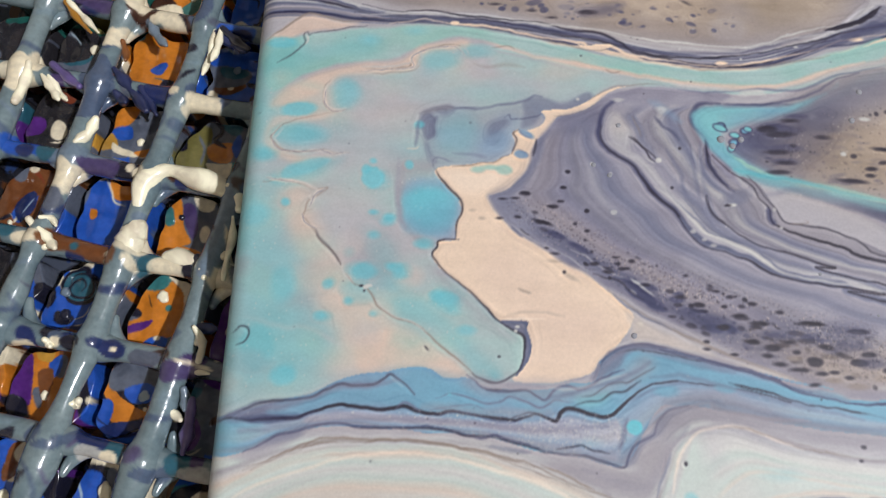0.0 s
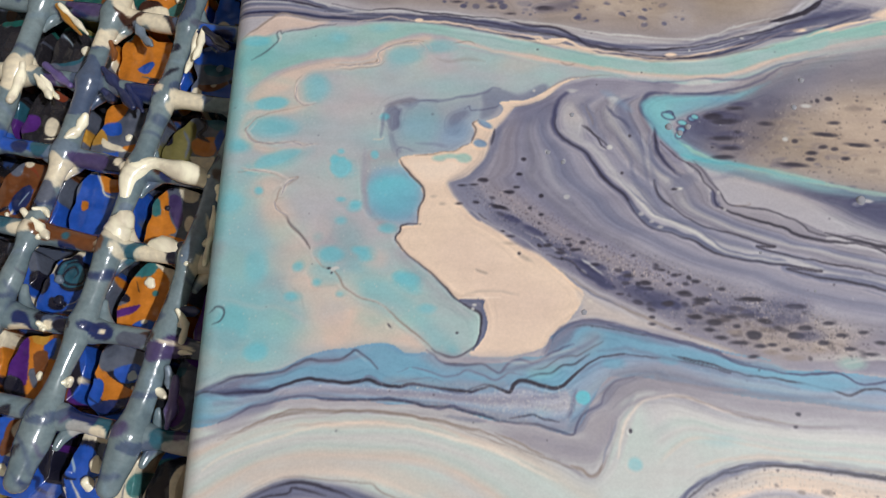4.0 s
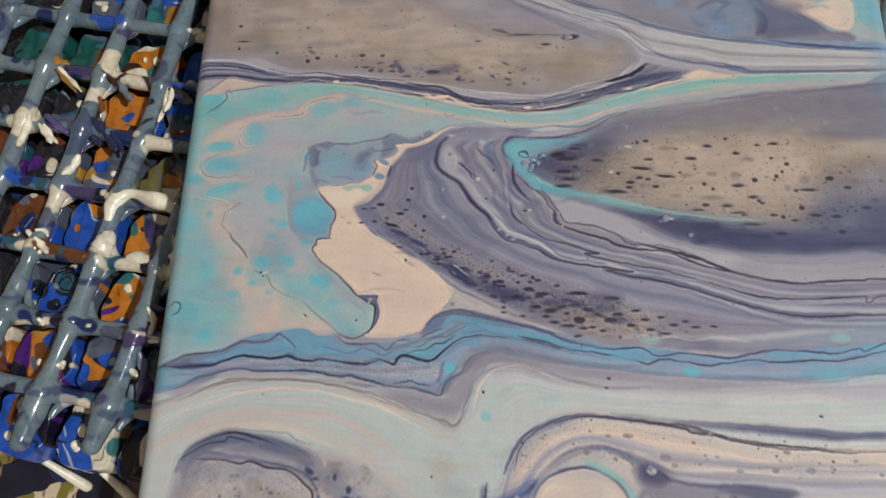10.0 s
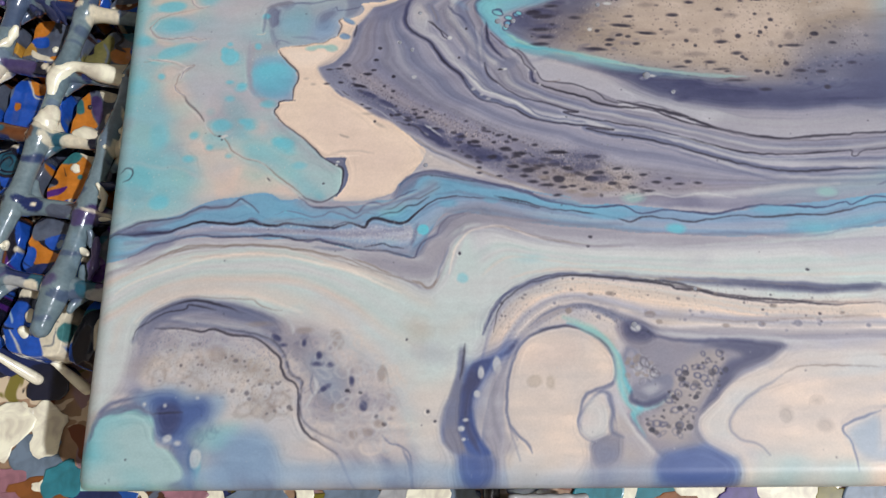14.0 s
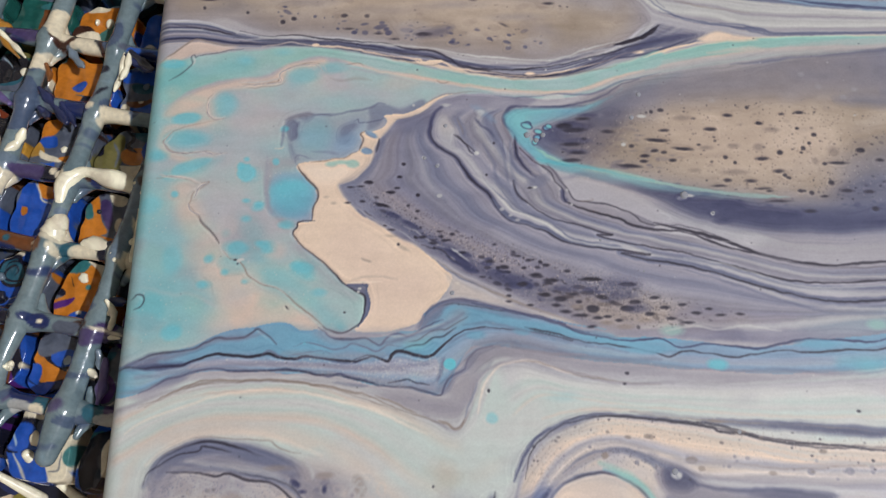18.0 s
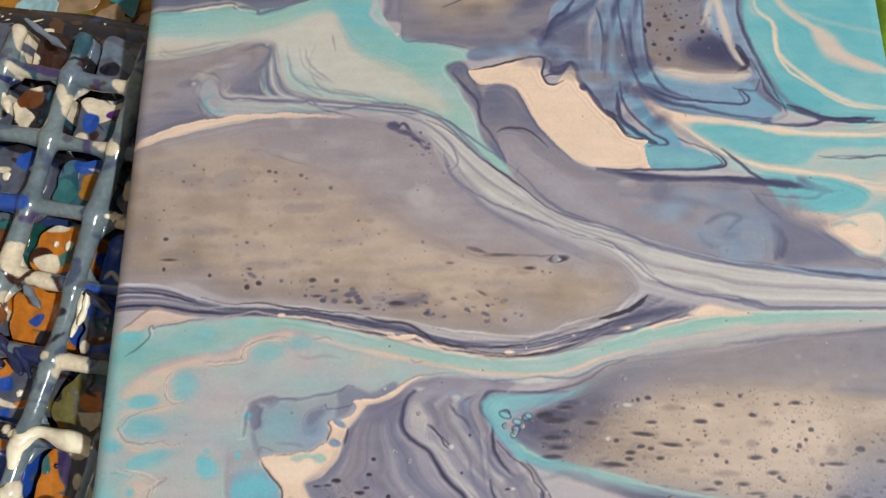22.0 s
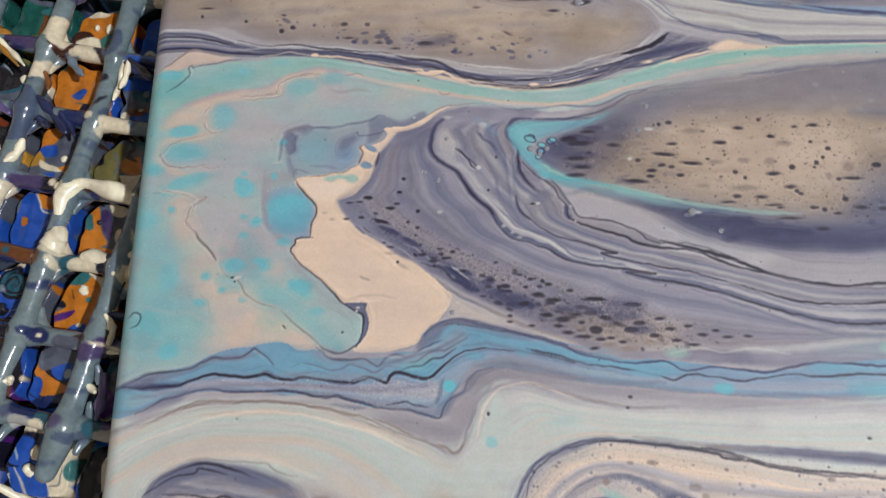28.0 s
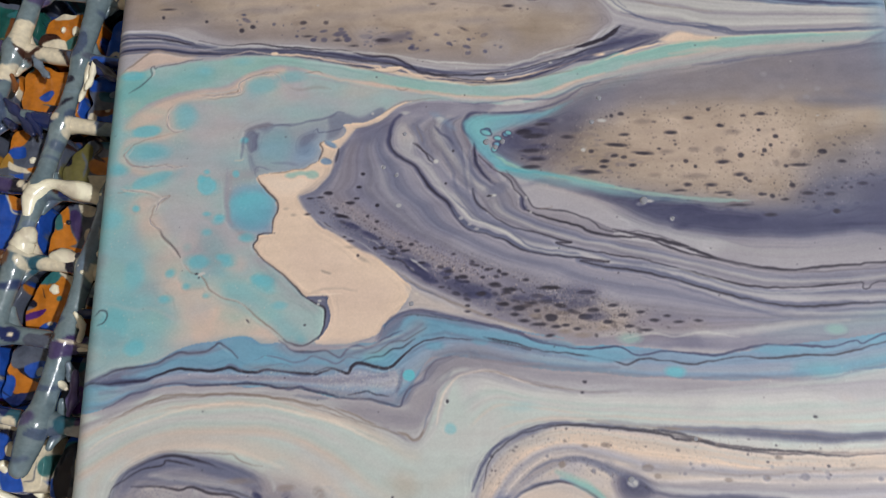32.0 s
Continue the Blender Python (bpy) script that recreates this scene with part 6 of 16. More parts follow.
# fine dark threads in the wash, each with its pale twin
line(BRONZE, [-100.9, 15.4, -97.7, 18.0, -95.4, 20.0, -92.4, 22.1, -89.2, 21.6, -85.3, 20.5, -80.3, 20.1], width=0.4, alpha=0.85)
line(DARK, [-98.1, 9.7, -95.4, 11.6, -93.5, 13.3, -92.4, 14.9, -92.8, 16.9, -92.0, 17.5, -91.5, 16.6, -90.6, 17.2, -86.4, 17.8, -82.7, 18.7, -79.0, 19.0], width=0.3, alpha=0.55)
line(MIST, [-92.2, 16.9, -91.7, 15.5, -92.2, 14.3], width=0.37, alpha=0.8)
line(BRONZE, [-78.3, 8.3, -73.5, 8.4, -69.6, 8.9, -68.9, 10.9, -68.4, 11.9, -66.3, 13.1, -63.9, 14.0, -60.3, 14.6, -58.4, 14.3], width=0.29, alpha=0.85)
line(SILVER, [-79.6, 8.8, -73.5, 9.0, -69.4, 9.8, -68.7, 11.7, -66.9, 12.6, -67.2, 10.3, -68.0, 8.7], width=0.49, soft=0.18, alpha=0.8)
line(BRONZE, [-77.1, 7.2, -72.2, 7.5, -68.6, 8.1, -67.2, 9.2], width=0.24, alpha=0.6)
line(BRONZE, [-86.1, 5.5, -87.1, 4.1, -87.4, 2.2, -87.0, -0.2, -85.7, -1.5, -83.7, -1.8, -82.6, -1.5], width=0.29, alpha=0.85)
line(MIST, [-86.6, 4.7, -87.1, 2.4, -86.5, -0.2, -85.0, -1.4, -82.3, -1.1], width=0.49, soft=0.18, alpha=0.8)
line(BRONZE, [-83.7, -1.8, -87.3, -2.7, -90.8, -3.4, -93.8, -4.3, -95.5, -5.2, -96.8, -6.8, -97.8, -8.1, -96.8, -9.6, -95.2, -10.8, -93.3, -11.3, -90.2, -11.2, -86.7, -10.7, -84.8, -11.2, -83.0, -11.6, -80.9, -11.4], width=0.29, alpha=0.85)
line(MIST, [-95.4, -5.9, -96.3, -7.5, -96.9, -8.5, -95.5, -10.1], width=0.48, soft=0.18, alpha=0.8)
line(MIST, [-87.8, -10.7, -86.0, -11.0, -83.0, -11.4], width=0.36, soft=0.12, alpha=0.7)
line(BRONZE, [-98.4, -18.2, -94.3, -17.8, -90.7, -18.4, -87.1, -19.6, -84.8, -19.4, -86.4, -20.6, -87.9, -21.6, -88.9, -23.1, -89.3, -25.3, -88.3, -27.0, -86.6, -28.9, -85.3, -31.1, -82.9, -32.9, -81.4, -34.8, -80.6, -36.5], width=0.31, alpha=0.9)
line(MIST, [-94.9, -17.5, -90.8, -18.0, -88.3, -19.1, -86.9, -20.1, -88.4, -21.1, -87.9, -22.1, -88.2, -23.6, -87.2, -24.1], width=0.41, soft=0.14, alpha=0.8)
line(BRONZE, [-88.3, -27.1, -89.4, -25.3, -88.7, -24.3, -87.7, -24.1], width=0.23, alpha=0.7)
line(DARK, [-86.9, -28.1, -85.3, -30.6, -82.9, -32.9, -80.9, -35.7], width=0.3, alpha=0.45)
line(MIST, [-80.7, -35.0, -80.6, -36.4, -79.8, -37.8, -78.2, -39.4], width=0.45, soft=0.17, alpha=0.8)
line(BRONZE, [-79.8, -37.5, -78.1, -39.4, -75.9, -40.2, -74.7, -41.4, -73.7, -42.9, -72.5, -44.4, -69.5, -46.2, -65.6, -47.4, -63.7, -48.5, -61.7, -50.7, -59.4, -52.6, -56.7, -54.5, -54.8, -56.1, -53.3, -57.6], width=0.27, alpha=0.9)
for x, y, rx, ry, a in ((-76.6, -40.0, 0.34, 0.22, 0.0), (-75.9, -40.9, 0.22, 0.22, 0.0), (-49.4, -53.3, 0.32, 0.21, 0.0), (-63.3, -52.1, 0.54, 0.17, -0.9)):
    blob(DARK, x, y, rx, ry, soft=min(0.22, 2.0 * max(rx, ry)), alpha=0.85, turn=a)
blob(MIST, -75.6, -40.2, 0.67, 0.45, soft=0.22, alpha=0.85, turn=0.5)
blob(MIST, -74.9, -39.9, 0.56, 0.33, soft=0.22, alpha=0.85)
line(MIST, [-73.6, -42.7, -70.6, -45.6, -66.2, -47.0, -63.2, -49.0], width=0.33, soft=0.11, alpha=0.6)
line(DARK, [-101.3, -49.9, -99.8, -48.7, -98.4, -48.9, -97.9, -50.2, -98.5, -51.5, -100.1, -52.3], width=0.33, alpha=0.7)
line(BRONZE, [-51.7, 13.9, -48.7, 14.4, -46.8, 13.6], width=0.3, alpha=0.6)
line(SILVER, [-58.4, 14.9, -57.3, 13.5, -56.5, 12.2], width=0.37, alpha=0.6)
line(BRONZE, [-27.6, 8.8, -25.9, 8.0, -24.1, 8.5], width=0.36, alpha=0.6)
# blue-grey cove behind the cream neck
fill(SKY, [-66.2, -5.4, -64.6, -2.1, -59.8, -0.4, -51.5, -0.6, -44.4, 1.9, -37.9, 0.9, -31.4, 2.6, -30.8, 0.3, -37.9, -1.8, -40.6, -2.4, -41.5, -5.1, -46.7, -6.0, -47.3, -10.3, -51.3, -13.0, -59.5, -13.9, -63.6, -13.1], soft=1.42, second=LILAC, alpha=0.7)
fill(SLATE, [-44.4, 1.5, -40.8, 2.4, -36.1, 0.9, -30.8, 3.6, -30.2, 1.2, -36.2, -1.2, -40.3, -0.9, -42.1, -3.8, -45.0, -5.1, -44.4, -1.8], soft=0.59, alpha=0.55)
fill(SLATE, [-51.7, -4.3, -49.8, -3.2, -47.9, -2.7, -47.3, -3.7, -49.1, -5.6, -50.2, -8.7, -51.9, -7.9], soft=0.71, alpha=0.65)
fill(SLATE, [-66.2, -2.8, -64.1, -1.5, -62.8, -3.4, -63.4, -7.3, -64.8, -7.8, -65.4, -5.8, -66.2, -5.4], soft=0.6, alpha=0.7)
fill(SLATE, [-63.4, -1.0, -59.8, -0.2, -58.6, -1.2, -61.0, -2.6], soft=0.6, alpha=0.5)
line(SLATE, [-59.8, -0.7, -53.9, -0.8, -50.3, 0.1, -47.4, 0.5, -44.4, 1.3, -42.6, 2.4, -40.8, 2.4], width=0.48, soft=0.24, alpha=0.8)
line(NAVY, [-48.8, -2.7, -47.7, -2.1, -47.3, -3.2, -45.0, -2.9, -42.6, -2.5, -41.1, -1.8], width=0.31, alpha=0.7)
fill(SKY, [-51.7, -6.6, -49.1, -6.1, -47.3, -6.8, -47.9, -9.9, -51.1, -11.0, -53.7, -10.0], soft=0.82, alpha=0.7)
fill(SEA, [-62.1, -4.7, -56.2, -2.0, -53.8, -5.9, -56.0, -11.1, -61.9, -11.1], soft=1.42, alpha=0.4)
line(SLATE, [-64.9, -8.6, -64.2, -11.8, -62.7, -13.1], width=1.06, soft=0.59, alpha=0.45)
line(SLATE, [-59.5, -11.1, -56.0, -11.3, -52.5, -12.0], width=0.47, soft=0.35, alpha=0.4)
line(BRONZE, [-55.3, 9.9, -52.8, 9.1, -49.2, 9.7, -44.4, 9.2], width=0.61, soft=0.36, alpha=0.3)
# the cream spill, its neck and its lace
fill(CREAM, [-62.7, -15.2, -61.1, -14.2, -56.0, -13.8, -53.4, -13.3, -50.8, -13.0, -49.0, -11.8, -47.5, -11.2, -46.6, -9.4, -46.4, -7.7, -47.0, -6.3, -46.0, -5.4, -44.4, -5.8, -42.1, -5.2, -40.4, -3.9, -40.0, -2.3, -40.9, -1.3, -37.9, -1.1, -35.0, -0.7, -31.4, 1.0, -29.0, 2.8, -26.0, 4.5, -23.0, 4.8, -26.0, 3.5, -29.0, 1.5, -31.4, -0.5, -34.4, -1.8, -37.3, -2.5, -38.5, -3.9, -39.7, -6.0, -41.5, -7.3, -42.3, -9.1, -42.7, -11.6, -43.7, -14.2, -45.5, -16.7, -47.8, -19.2, -50.1, -20.1, -51.5, -20.5, -54.7, -21.1, -57.5, -21.3, -59.3, -19.9, -61.1, -17.6], soft=0.14, mottle=3)
fill(CREAM, [-57.5, -21.3, -51.5, -20.5, -50.1, -22.9, -48.9, -25.2, -46.9, -27.2, -44.2, -29.4, -40.8, -31.1, -36.6, -32.9, -33.4, -35.4, -30.7, -38.0, -27.5, -40.6, -25.1, -42.8, -23.4, -44.5, -24.0, -46.7, -25.6, -49.4, -28.2, -52.1, -30.4, -53.8, -31.0, -55.5, -33.6, -56.8, -36.8, -57.7, -40.2, -58.3, -43.3, -58.3, -46.7, -57.6, -44.9, -55.8, -43.9, -53.6, -43.5, -50.9, -44.3, -48.7, -48.7, -46.6, -51.5, -44.5, -54.3, -41.7, -57.4, -38.9, -60.3, -36.7, -62.1, -34.5, -62.7, -32.9, -61.8, -31.6, -61.6, -30.4, -58.2, -30.1, -58.3, -27.2, -57.1, -23.8], soft=0.14, mottle=3)
fill(PEACH, [-50.0, -30.6, -41.1, -35.1, -35.7, -40.7, -28.2, -45.1, -30.5, -49.5, -39.0, -49.7, -47.7, -43.3, -54.3, -37.7], soft=2.02, alpha=0.45)
fill(CREAM_LIGHT, [-60.6, -14.9, -53.6, -14.8, -47.9, -14.7, -50.1, -18.5, -55.8, -19.6, -59.4, -17.4], soft=1.05, alpha=0.55)
fill(PEACH, [-42.8, -46.5, -35.7, -45.2, -28.2, -45.1, -30.5, -51.7, -37.0, -56.1, -42.3, -56.3], soft=1.95, alpha=0.35)
line(PEACH, [-50.0, -27.0, -44.4, -30.5, -37.7, -33.3, -32.3, -38.4], width=0.9, soft=0.45, alpha=0.5)
for x, y, rx, ry in ((-48.8, -14.7, 1.62, 1.15), (-51.6, -14.3, 1.85, 0.58), (-54.2, -14.8, 1.39, 0.69)):
    blob(AQUA, x, y, rx, ry, soft=min(0.58, 2.0 * max(rx, ry)), alpha=0.75)
blob(SKY, -44.3, -6.5, 1.75, 0.70, soft=0.35, alpha=0.95, turn=-0.5)
blob(SKY, -45.3, -11.2, 1.51, 0.81, soft=0.35, alpha=0.95, turn=-0.2)
line(SLATE, [-45.8, -5.5, -44.9, -6.8, -43.2, -7.5], width=0.23, alpha=0.6)
line(SLATE, [-47.0, -10.4, -45.6, -10.1, -43.9, -11.1, -44.2, -12.2], width=0.23, alpha=0.6)
line(BRONZE, [-38.5, -2.4, -35.0, -2.1, -31.4, -0.8, -28.8, 1.4, -26.0, 3.1], width=0.35, soft=0.14, alpha=0.6)
line(DARK, [-47.3, -11.1, -46.6, -9.3, -46.3, -7.8, -46.9, -6.3, -45.9, -5.4], width=0.26, alpha=0.65)
line(BRONZE, [-59.5, -14.2, -56.0, -13.8, -53.4, -13.3, -50.7, -13.0, -49.0, -11.8, -47.4, -11.2], width=0.28, alpha=0.8)
line(BRONZE, [-31.2, 1.2, -29.0, 3.0, -26.0, 4.6, -23.0, 5.0, -19.5, 5.3, -15.9, 5.5], width=0.26, alpha=0.6)
line(DARK, [-62.7, -15.0, -61.9, -16.5, -60.7, -18.1, -59.1, -20.0, -57.5, -21.6, -57.0, -23.5, -57.8, -25.7, -58.3, -27.7, -58.3, -29.7], width=0.33, alpha=0.85)
line(DARK, [-57.7, -30.0, -59.9, -30.0, -61.7, -30.4, -61.9, -31.6, -62.9, -32.9, -62.1, -34.6, -60.3, -36.7, -57.4, -38.9, -54.3, -41.7, -51.5, -44.5, -49.3, -46.4, -47.6, -47.7], width=0.34, alpha=0.9)
fill(DUSK, [-49.2, -46.4, -47.1, -46.2, -44.9, -46.1, -43.5, -46.5, -43.8, -47.6, -43.3, -50.3, -43.5, -53.3, -44.6, -55.5, -46.0, -57.0, -44.8, -54.2, -44.5, -51.2, -45.0, -49.0, -47.1, -47.9], soft=0.16, second=SLATE)
line(DARK, [-49.3, -46.4, -47.6, -47.7, -46.0, -48.6, -44.9, -49.4, -44.6, -51.2, -44.7, -53.6, -45.5, -55.7, -47.1, -57.1, -49.3, -58.2, -51.4, -58.2, -53.1, -57.4, -54.2, -56.6], width=0.37, alpha=0.9)
line(CREAM_LIGHT, [-48.7, -46.1, -46.0, -45.7, -43.3, -45.8, -40.6, -45.8], width=0.33, soft=0.13, alpha=0.9)
line(BRONZE, [-47.7, -45.1, -44.4, -44.5, -41.1, -44.5, -36.8, -45.3], width=0.44, soft=0.27, alpha=0.35)
for x, y, rx, ry in ((-45.9, -47.5, 0.43, 0.32), (-46.2, -48.4, 0.32, 0.32), (-22.4, -46.4, 0.64, 0.64)):
    blob(MIST, x, y, rx, ry, soft=min(0.22, 2.0 * max(rx, ry)), alpha=0.9)
line(BRONZE, [-45.7, -39.8, -44.6, -40.3, -43.3, -40.8], width=0.66, soft=0.27, alpha=0.6)
for x, y, rx, ry, a in ((-53.1, -25.5, 0.57, 0.34, 0.0), (-55.1, -23.8, 0.57, 0.23, 0.0), (-38.3, -34.1, 1.55, 0.33, 0.0), (-35.6, -37.3, 1.54, 0.44, -0.5)):
    blob(BRONZE, x, y, rx, ry, soft=min(0.45, 2.0 * max(rx, ry)), alpha=0.4, turn=a)
# the violet tongue: ground, then its folds from the cream outwards
fill(VIOLET, [-51.8, -20.4, -47.8, -19.5, -43.7, -14.4, -42.3, -9.3, -37.9, -3.1, -31.4, -0.8, -26.0, 3.3, -16.0, 5.1, -7.8, 4.1, -0.9, 3.1, -4.5, 1.3, -9.2, 0.5, -9.9, -3.4, -7.5, -7.8, -2.2, -14.0, 4.6, -24.9, 25.3, -32.1, 22.4, -32.4, 38.5, -36.9, 54.4, -41.3, 70.4, -43.4, 91.3, -41.5, 106.3, -40.5, 103.0, -57.3, 73.6, -61.0, 56.4, -61.6, 30.7, -60.0, 13.5, -59.0, 2.2, -54.6, -9.4, -51.3, -3.1, -51.6, -17.4, -44.8, -30.1, -37.9, -41.1, -31.0, -47.2, -27.0], soft=0.46, second=VIOLET_PALE, mottle=9)
fill(SLATE, [-50.1, -21.0, -43.2, -14.7, -41.5, -8.9, -36.2, -3.7, -30.3, -1.7, -29.0, -6.8, -24.9, -14.4, -18.5, -22.9, -13.4, -31.1, -20.0, -31.2, -30.9, -26.7, -41.0, -23.3], soft=1.6, alpha=0.55)
fill(VIOLET_PALE, [-9.0, -29.8, -0.6, -34.3, 8.8, -37.5, 24.2, -40.0, 35.0, -43.7, 53.6, -48.2, 74.9, -52.6, 101.0, -52.8, 100.2, -56.5, 73.9, -59.2, 52.6, -57.4, 31.6, -48.9, 14.3, -43.8, 16.3, -46.2, 4.0, -42.7, -6.3, -39.0, -14.7, -34.6], soft=1.54, alpha=0.8)
fill(GRITTY, [-26.6, -30.2, -14.8, -35.7, -1.1, -40.5, 11.3, -44.2, 23.2, -47.1, 13.9, -52.8, 37.0, -54.3, 49.8, -55.9, 30.9, -57.8, 16.5, -57.6, 9.0, -55.5, -1.1, -52.3, -11.2, -48.0, -20.5, -42.1, -30.1, -36.1, -41.0, -28.1, -47.8, -20.9, -36.5, -23.2], soft=1.33, alpha=0.75)
fill(SLATE, [-15.2, -42.5, -4.6, -44.5, 8.0, -45.3, 22.4, -47.2, 22.5, -52.5, 13.2, -54.9, 1.0, -52.0, -9.1, -47.9], soft=1.5, alpha=0.55)
fill(SLATE, [-51.3, -20.4, -45.5, -19.4, -41.0, -24.5, -30.0, -32.6, -20.4, -39.3, -23.7, -39.9, -31.2, -36.1, -41.0, -29.9, -47.2, -26.4], soft=0.8, alpha=0.55)
ribbon([-28.7, -4.5, -28.4, -8.9, -23.0, -13.0, -19.4, -18.3, -14.6, -23.0, -11.0, -28.2, -4.5, -31.3, 3.9, -35.4, 16.2, -37.7, 23.4, -40.7, 37.9, -43.5, 57.8, -49.8, 75.1, -51.3, 101.2, -51.3], [-37.9, -3.3, -42.1, -9.8, -45.5, -18.4, -47.8, -20.9, -41.0, -26.9, -30.0, -34.3, -20.4, -39.8, -10.1, -46.3, -0.0, -52.0, 9.0, -55.5, 16.5, -58.1, 30.9, -58.1, 49.7, -57.3, 74.3, -56.3, 100.4, -55.7],
       [(0, LILAC), (0.12, VIOLET_PALE), (0.25, SLATE), (0.38, VIOLET_PALE), (0.5, DUSK), (0.62, VIOLET), (0.8, GRITTY), (1, LILAC)], streak=11, fade=0.08, alpha=0.6, seed=131)
ribbon([-4.0, 1.0, -9.7, -1.4, -7.4, -9.1, -3.5, -15.3, 2.4, -20.3, 4.1, -24.4, 10.8, -28.2, 18.2, -30.5, 23.9, -32.9, 38.6, -36.1, 60.3, -41.8, 76.5, -42.1, 103.4, -40.1], [-26.0, 1.3, -28.9, -3.5, -28.4, -8.9, -23.0, -13.0, -19.4, -18.3, -14.6, -23.0, -11.0, -28.2, -4.5, -31.3, 3.9, -35.4, 16.2, -37.7, 23.4, -40.7, 37.9, -43.5, 57.8, -49.8, 75.1, -51.3, 101.2, -51.3],
       [(0, DUSK), (0.12, LILAC), (0.25, SLATE), (0.36, SILVER), (0.48, DUSK), (0.6, GREY), (0.72, SLATE), (0.84, SILVER), (0.93, GREY), (1, SLATE)], streak=13, fade=0.05, alpha=0.75, seed=132)
fill(NAVY, [-43.3, -25.1, -34.4, -29.7, -25.7, -34.8, -17.2, -39.8, -7.9, -45.7, -11.2, -46.9, -20.5, -41.5, -30.1, -35.5, -38.8, -29.8], soft=1.02, alpha=0.4)
fill(NAVY, [-12.1, -44.7, -1.6, -46.6, 9.8, -47.5, 20.1, -48.8, 19.6, -52.6, 9.3, -52.8, -2.0, -50.4], soft=1.71, alpha=0.35)
fill(VIOLET_PALE, [-26.1, 0.4, -22.1, -0.3, -20.0, -5.4, -15.7, -13.0, -12.8, -20.4, -15.6, -20.4, -19.3, -15.5, -24.8, -10.6, -27.9, -6.8], soft=0.7, alpha=0.75)
fill(SILVER, [-25.1, -4.2, -22.3, -4.8, -21.5, -8.0, -23.6, -9.6, -25.8, -7.4], soft=1.05, alpha=0.6)
line(SLATE, [-23.9, -2.2, -21.1, -4.8, -20.1, -8.0, -17.9, -11.1], width=1.4, soft=0.7, alpha=0.5)
line(DARK, [-22.6, -6.8, -21.2, -8.0, -20.1, -9.5, -18.5, -10.8, -17.6, -12.0], width=0.35, alpha=0.7)
for x, y, rx, ry in ((-17.3, -12.1, 0.68, 0.57), (-30.8, -13.0, 0.34, 0.34), (-26.7, -23.6, 0.67, 0.56), (-27.2, -15.2, 0.34, 0.34), (-33.5, 1.6, 0.35, 0.35), (-11.6, 13.9, 0.24, 0.24), (1.2, 11.6, 0.24, 0.24), (13.0, 14.6, 0.47, 0.24)):
    blob(MIST, x, y, rx, ry, soft=min(0.23, 2.0 * max(rx, ry)), alpha=0.8)
line(SLATE, [-30.6, -14.5, -28.3, -20.6, -25.3, -25.4], width=0.92, soft=0.69, alpha=0.35)
line(SILVER, [-31.7, -13.2, -29.6, -19.4, -26.4, -24.2], width=1.38, soft=0.92, alpha=0.3)
line(SILVER, [-35.1, -6.9, -36.3, -13.3, -34.2, -19.5], width=1.63, soft=1.16, alpha=0.18)
line(SLATE, [-40.9, -7.6, -42.1, -12.1, -44.4, -15.9, -47.3, -19.1], width=1.16, soft=0.58, alpha=0.6)
line(DARK, [-42.1, -7.7, -42.3, -9.3, -42.9, -11.5], width=0.47, soft=0.23, alpha=0.7)
line(NAVY, [-26.0, 1.3, -27.9, -0.6, -28.9, -3.5, -29.3, -6.3, -28.4, -8.9, -25.9, -11.1, -23.0, -13.0, -21.3, -15.2, -19.4, -18.3, -17.3, -20.7, -14.6, -23.0, -12.9, -25.8, -11.0, -28.2, -9.0, -30.1], width=1.06, soft=0.35, alpha=0.75, taper=False)
line(DARK, [-28.7, -4.5, -28.6, -8.1, -25.9, -11.0, -22.8, -13.1, -20.9, -15.8, -18.4, -19.7, -14.5, -23.2, -12.7, -26.1, -10.6, -28.6], width=0.47, alpha=0.7)
line(SLATE, [-13.6, -24.6, -11.2, -27.8, -9.0, -29.8, -4.5, -31.3, -0.3, -33.1, 3.9, -35.4, 8.9, -36.8, 16.2, -37.7, 17.5, -39.3, 23.4, -40.7, 32.2, -41.9, 37.9, -43.5, 46.5, -46.4, 57.8, -49.8, 66.3, -51.5, 75.1, -51.3, 83.9, -51.0], width=1.22, soft=0.33, alpha=0.85, taper=False)
line(DARK, [-14.1, -24.0, -11.9, -27.8, -9.4, -30.3, -4.7, -31.7, -0.5, -33.5, 3.4, -35.7, 8.8, -37.2, 16.2, -38.2, 24.3, -39.5, 17.5, -39.1, 23.4, -40.7, 32.2, -42.3, 39.3, -44.3, 47.9, -47.2, 59.2, -50.2, 66.3, -51.6, 75.1, -51.5, 82.4, -51.1, 92.5, -51.5], width=0.45, alpha=0.8)
for x, y, rx, ry in ((-11.2, -27.3, 0.55, 0.44), (-7.4, -30.2, 0.66, 0.33), (-9.2, -29.0, 0.55, 0.33), (-1.2, -31.3, 0.33, 0.33)):
    blob(SILVER, x, y, rx, ry, soft=min(0.22, 2.0 * max(rx, ry)), alpha=0.8)
line(MIST, [-18.3, -18.0, -15.0, -20.6, -11.9, -24.0, -8.8, -27.5, -5.4, -28.9, -1.2, -31.0, 1.9, -33.1, 5.1, -35.3, 9.3, -36.5, 15.2, -37.4, 24.4, -38.8], width=0.56, soft=0.23, alpha=0.75)
line(SLATE, [-16.0, -18.6, -13.3, -22.1, -10.4, -24.7, -8.1, -27.5, -4.9, -28.6, -0.0, -30.4, 2.4, -32.6, 5.6, -34.9, 10.0, -36.1, 14.3, -36.2], width=0.34, alpha=0.8)
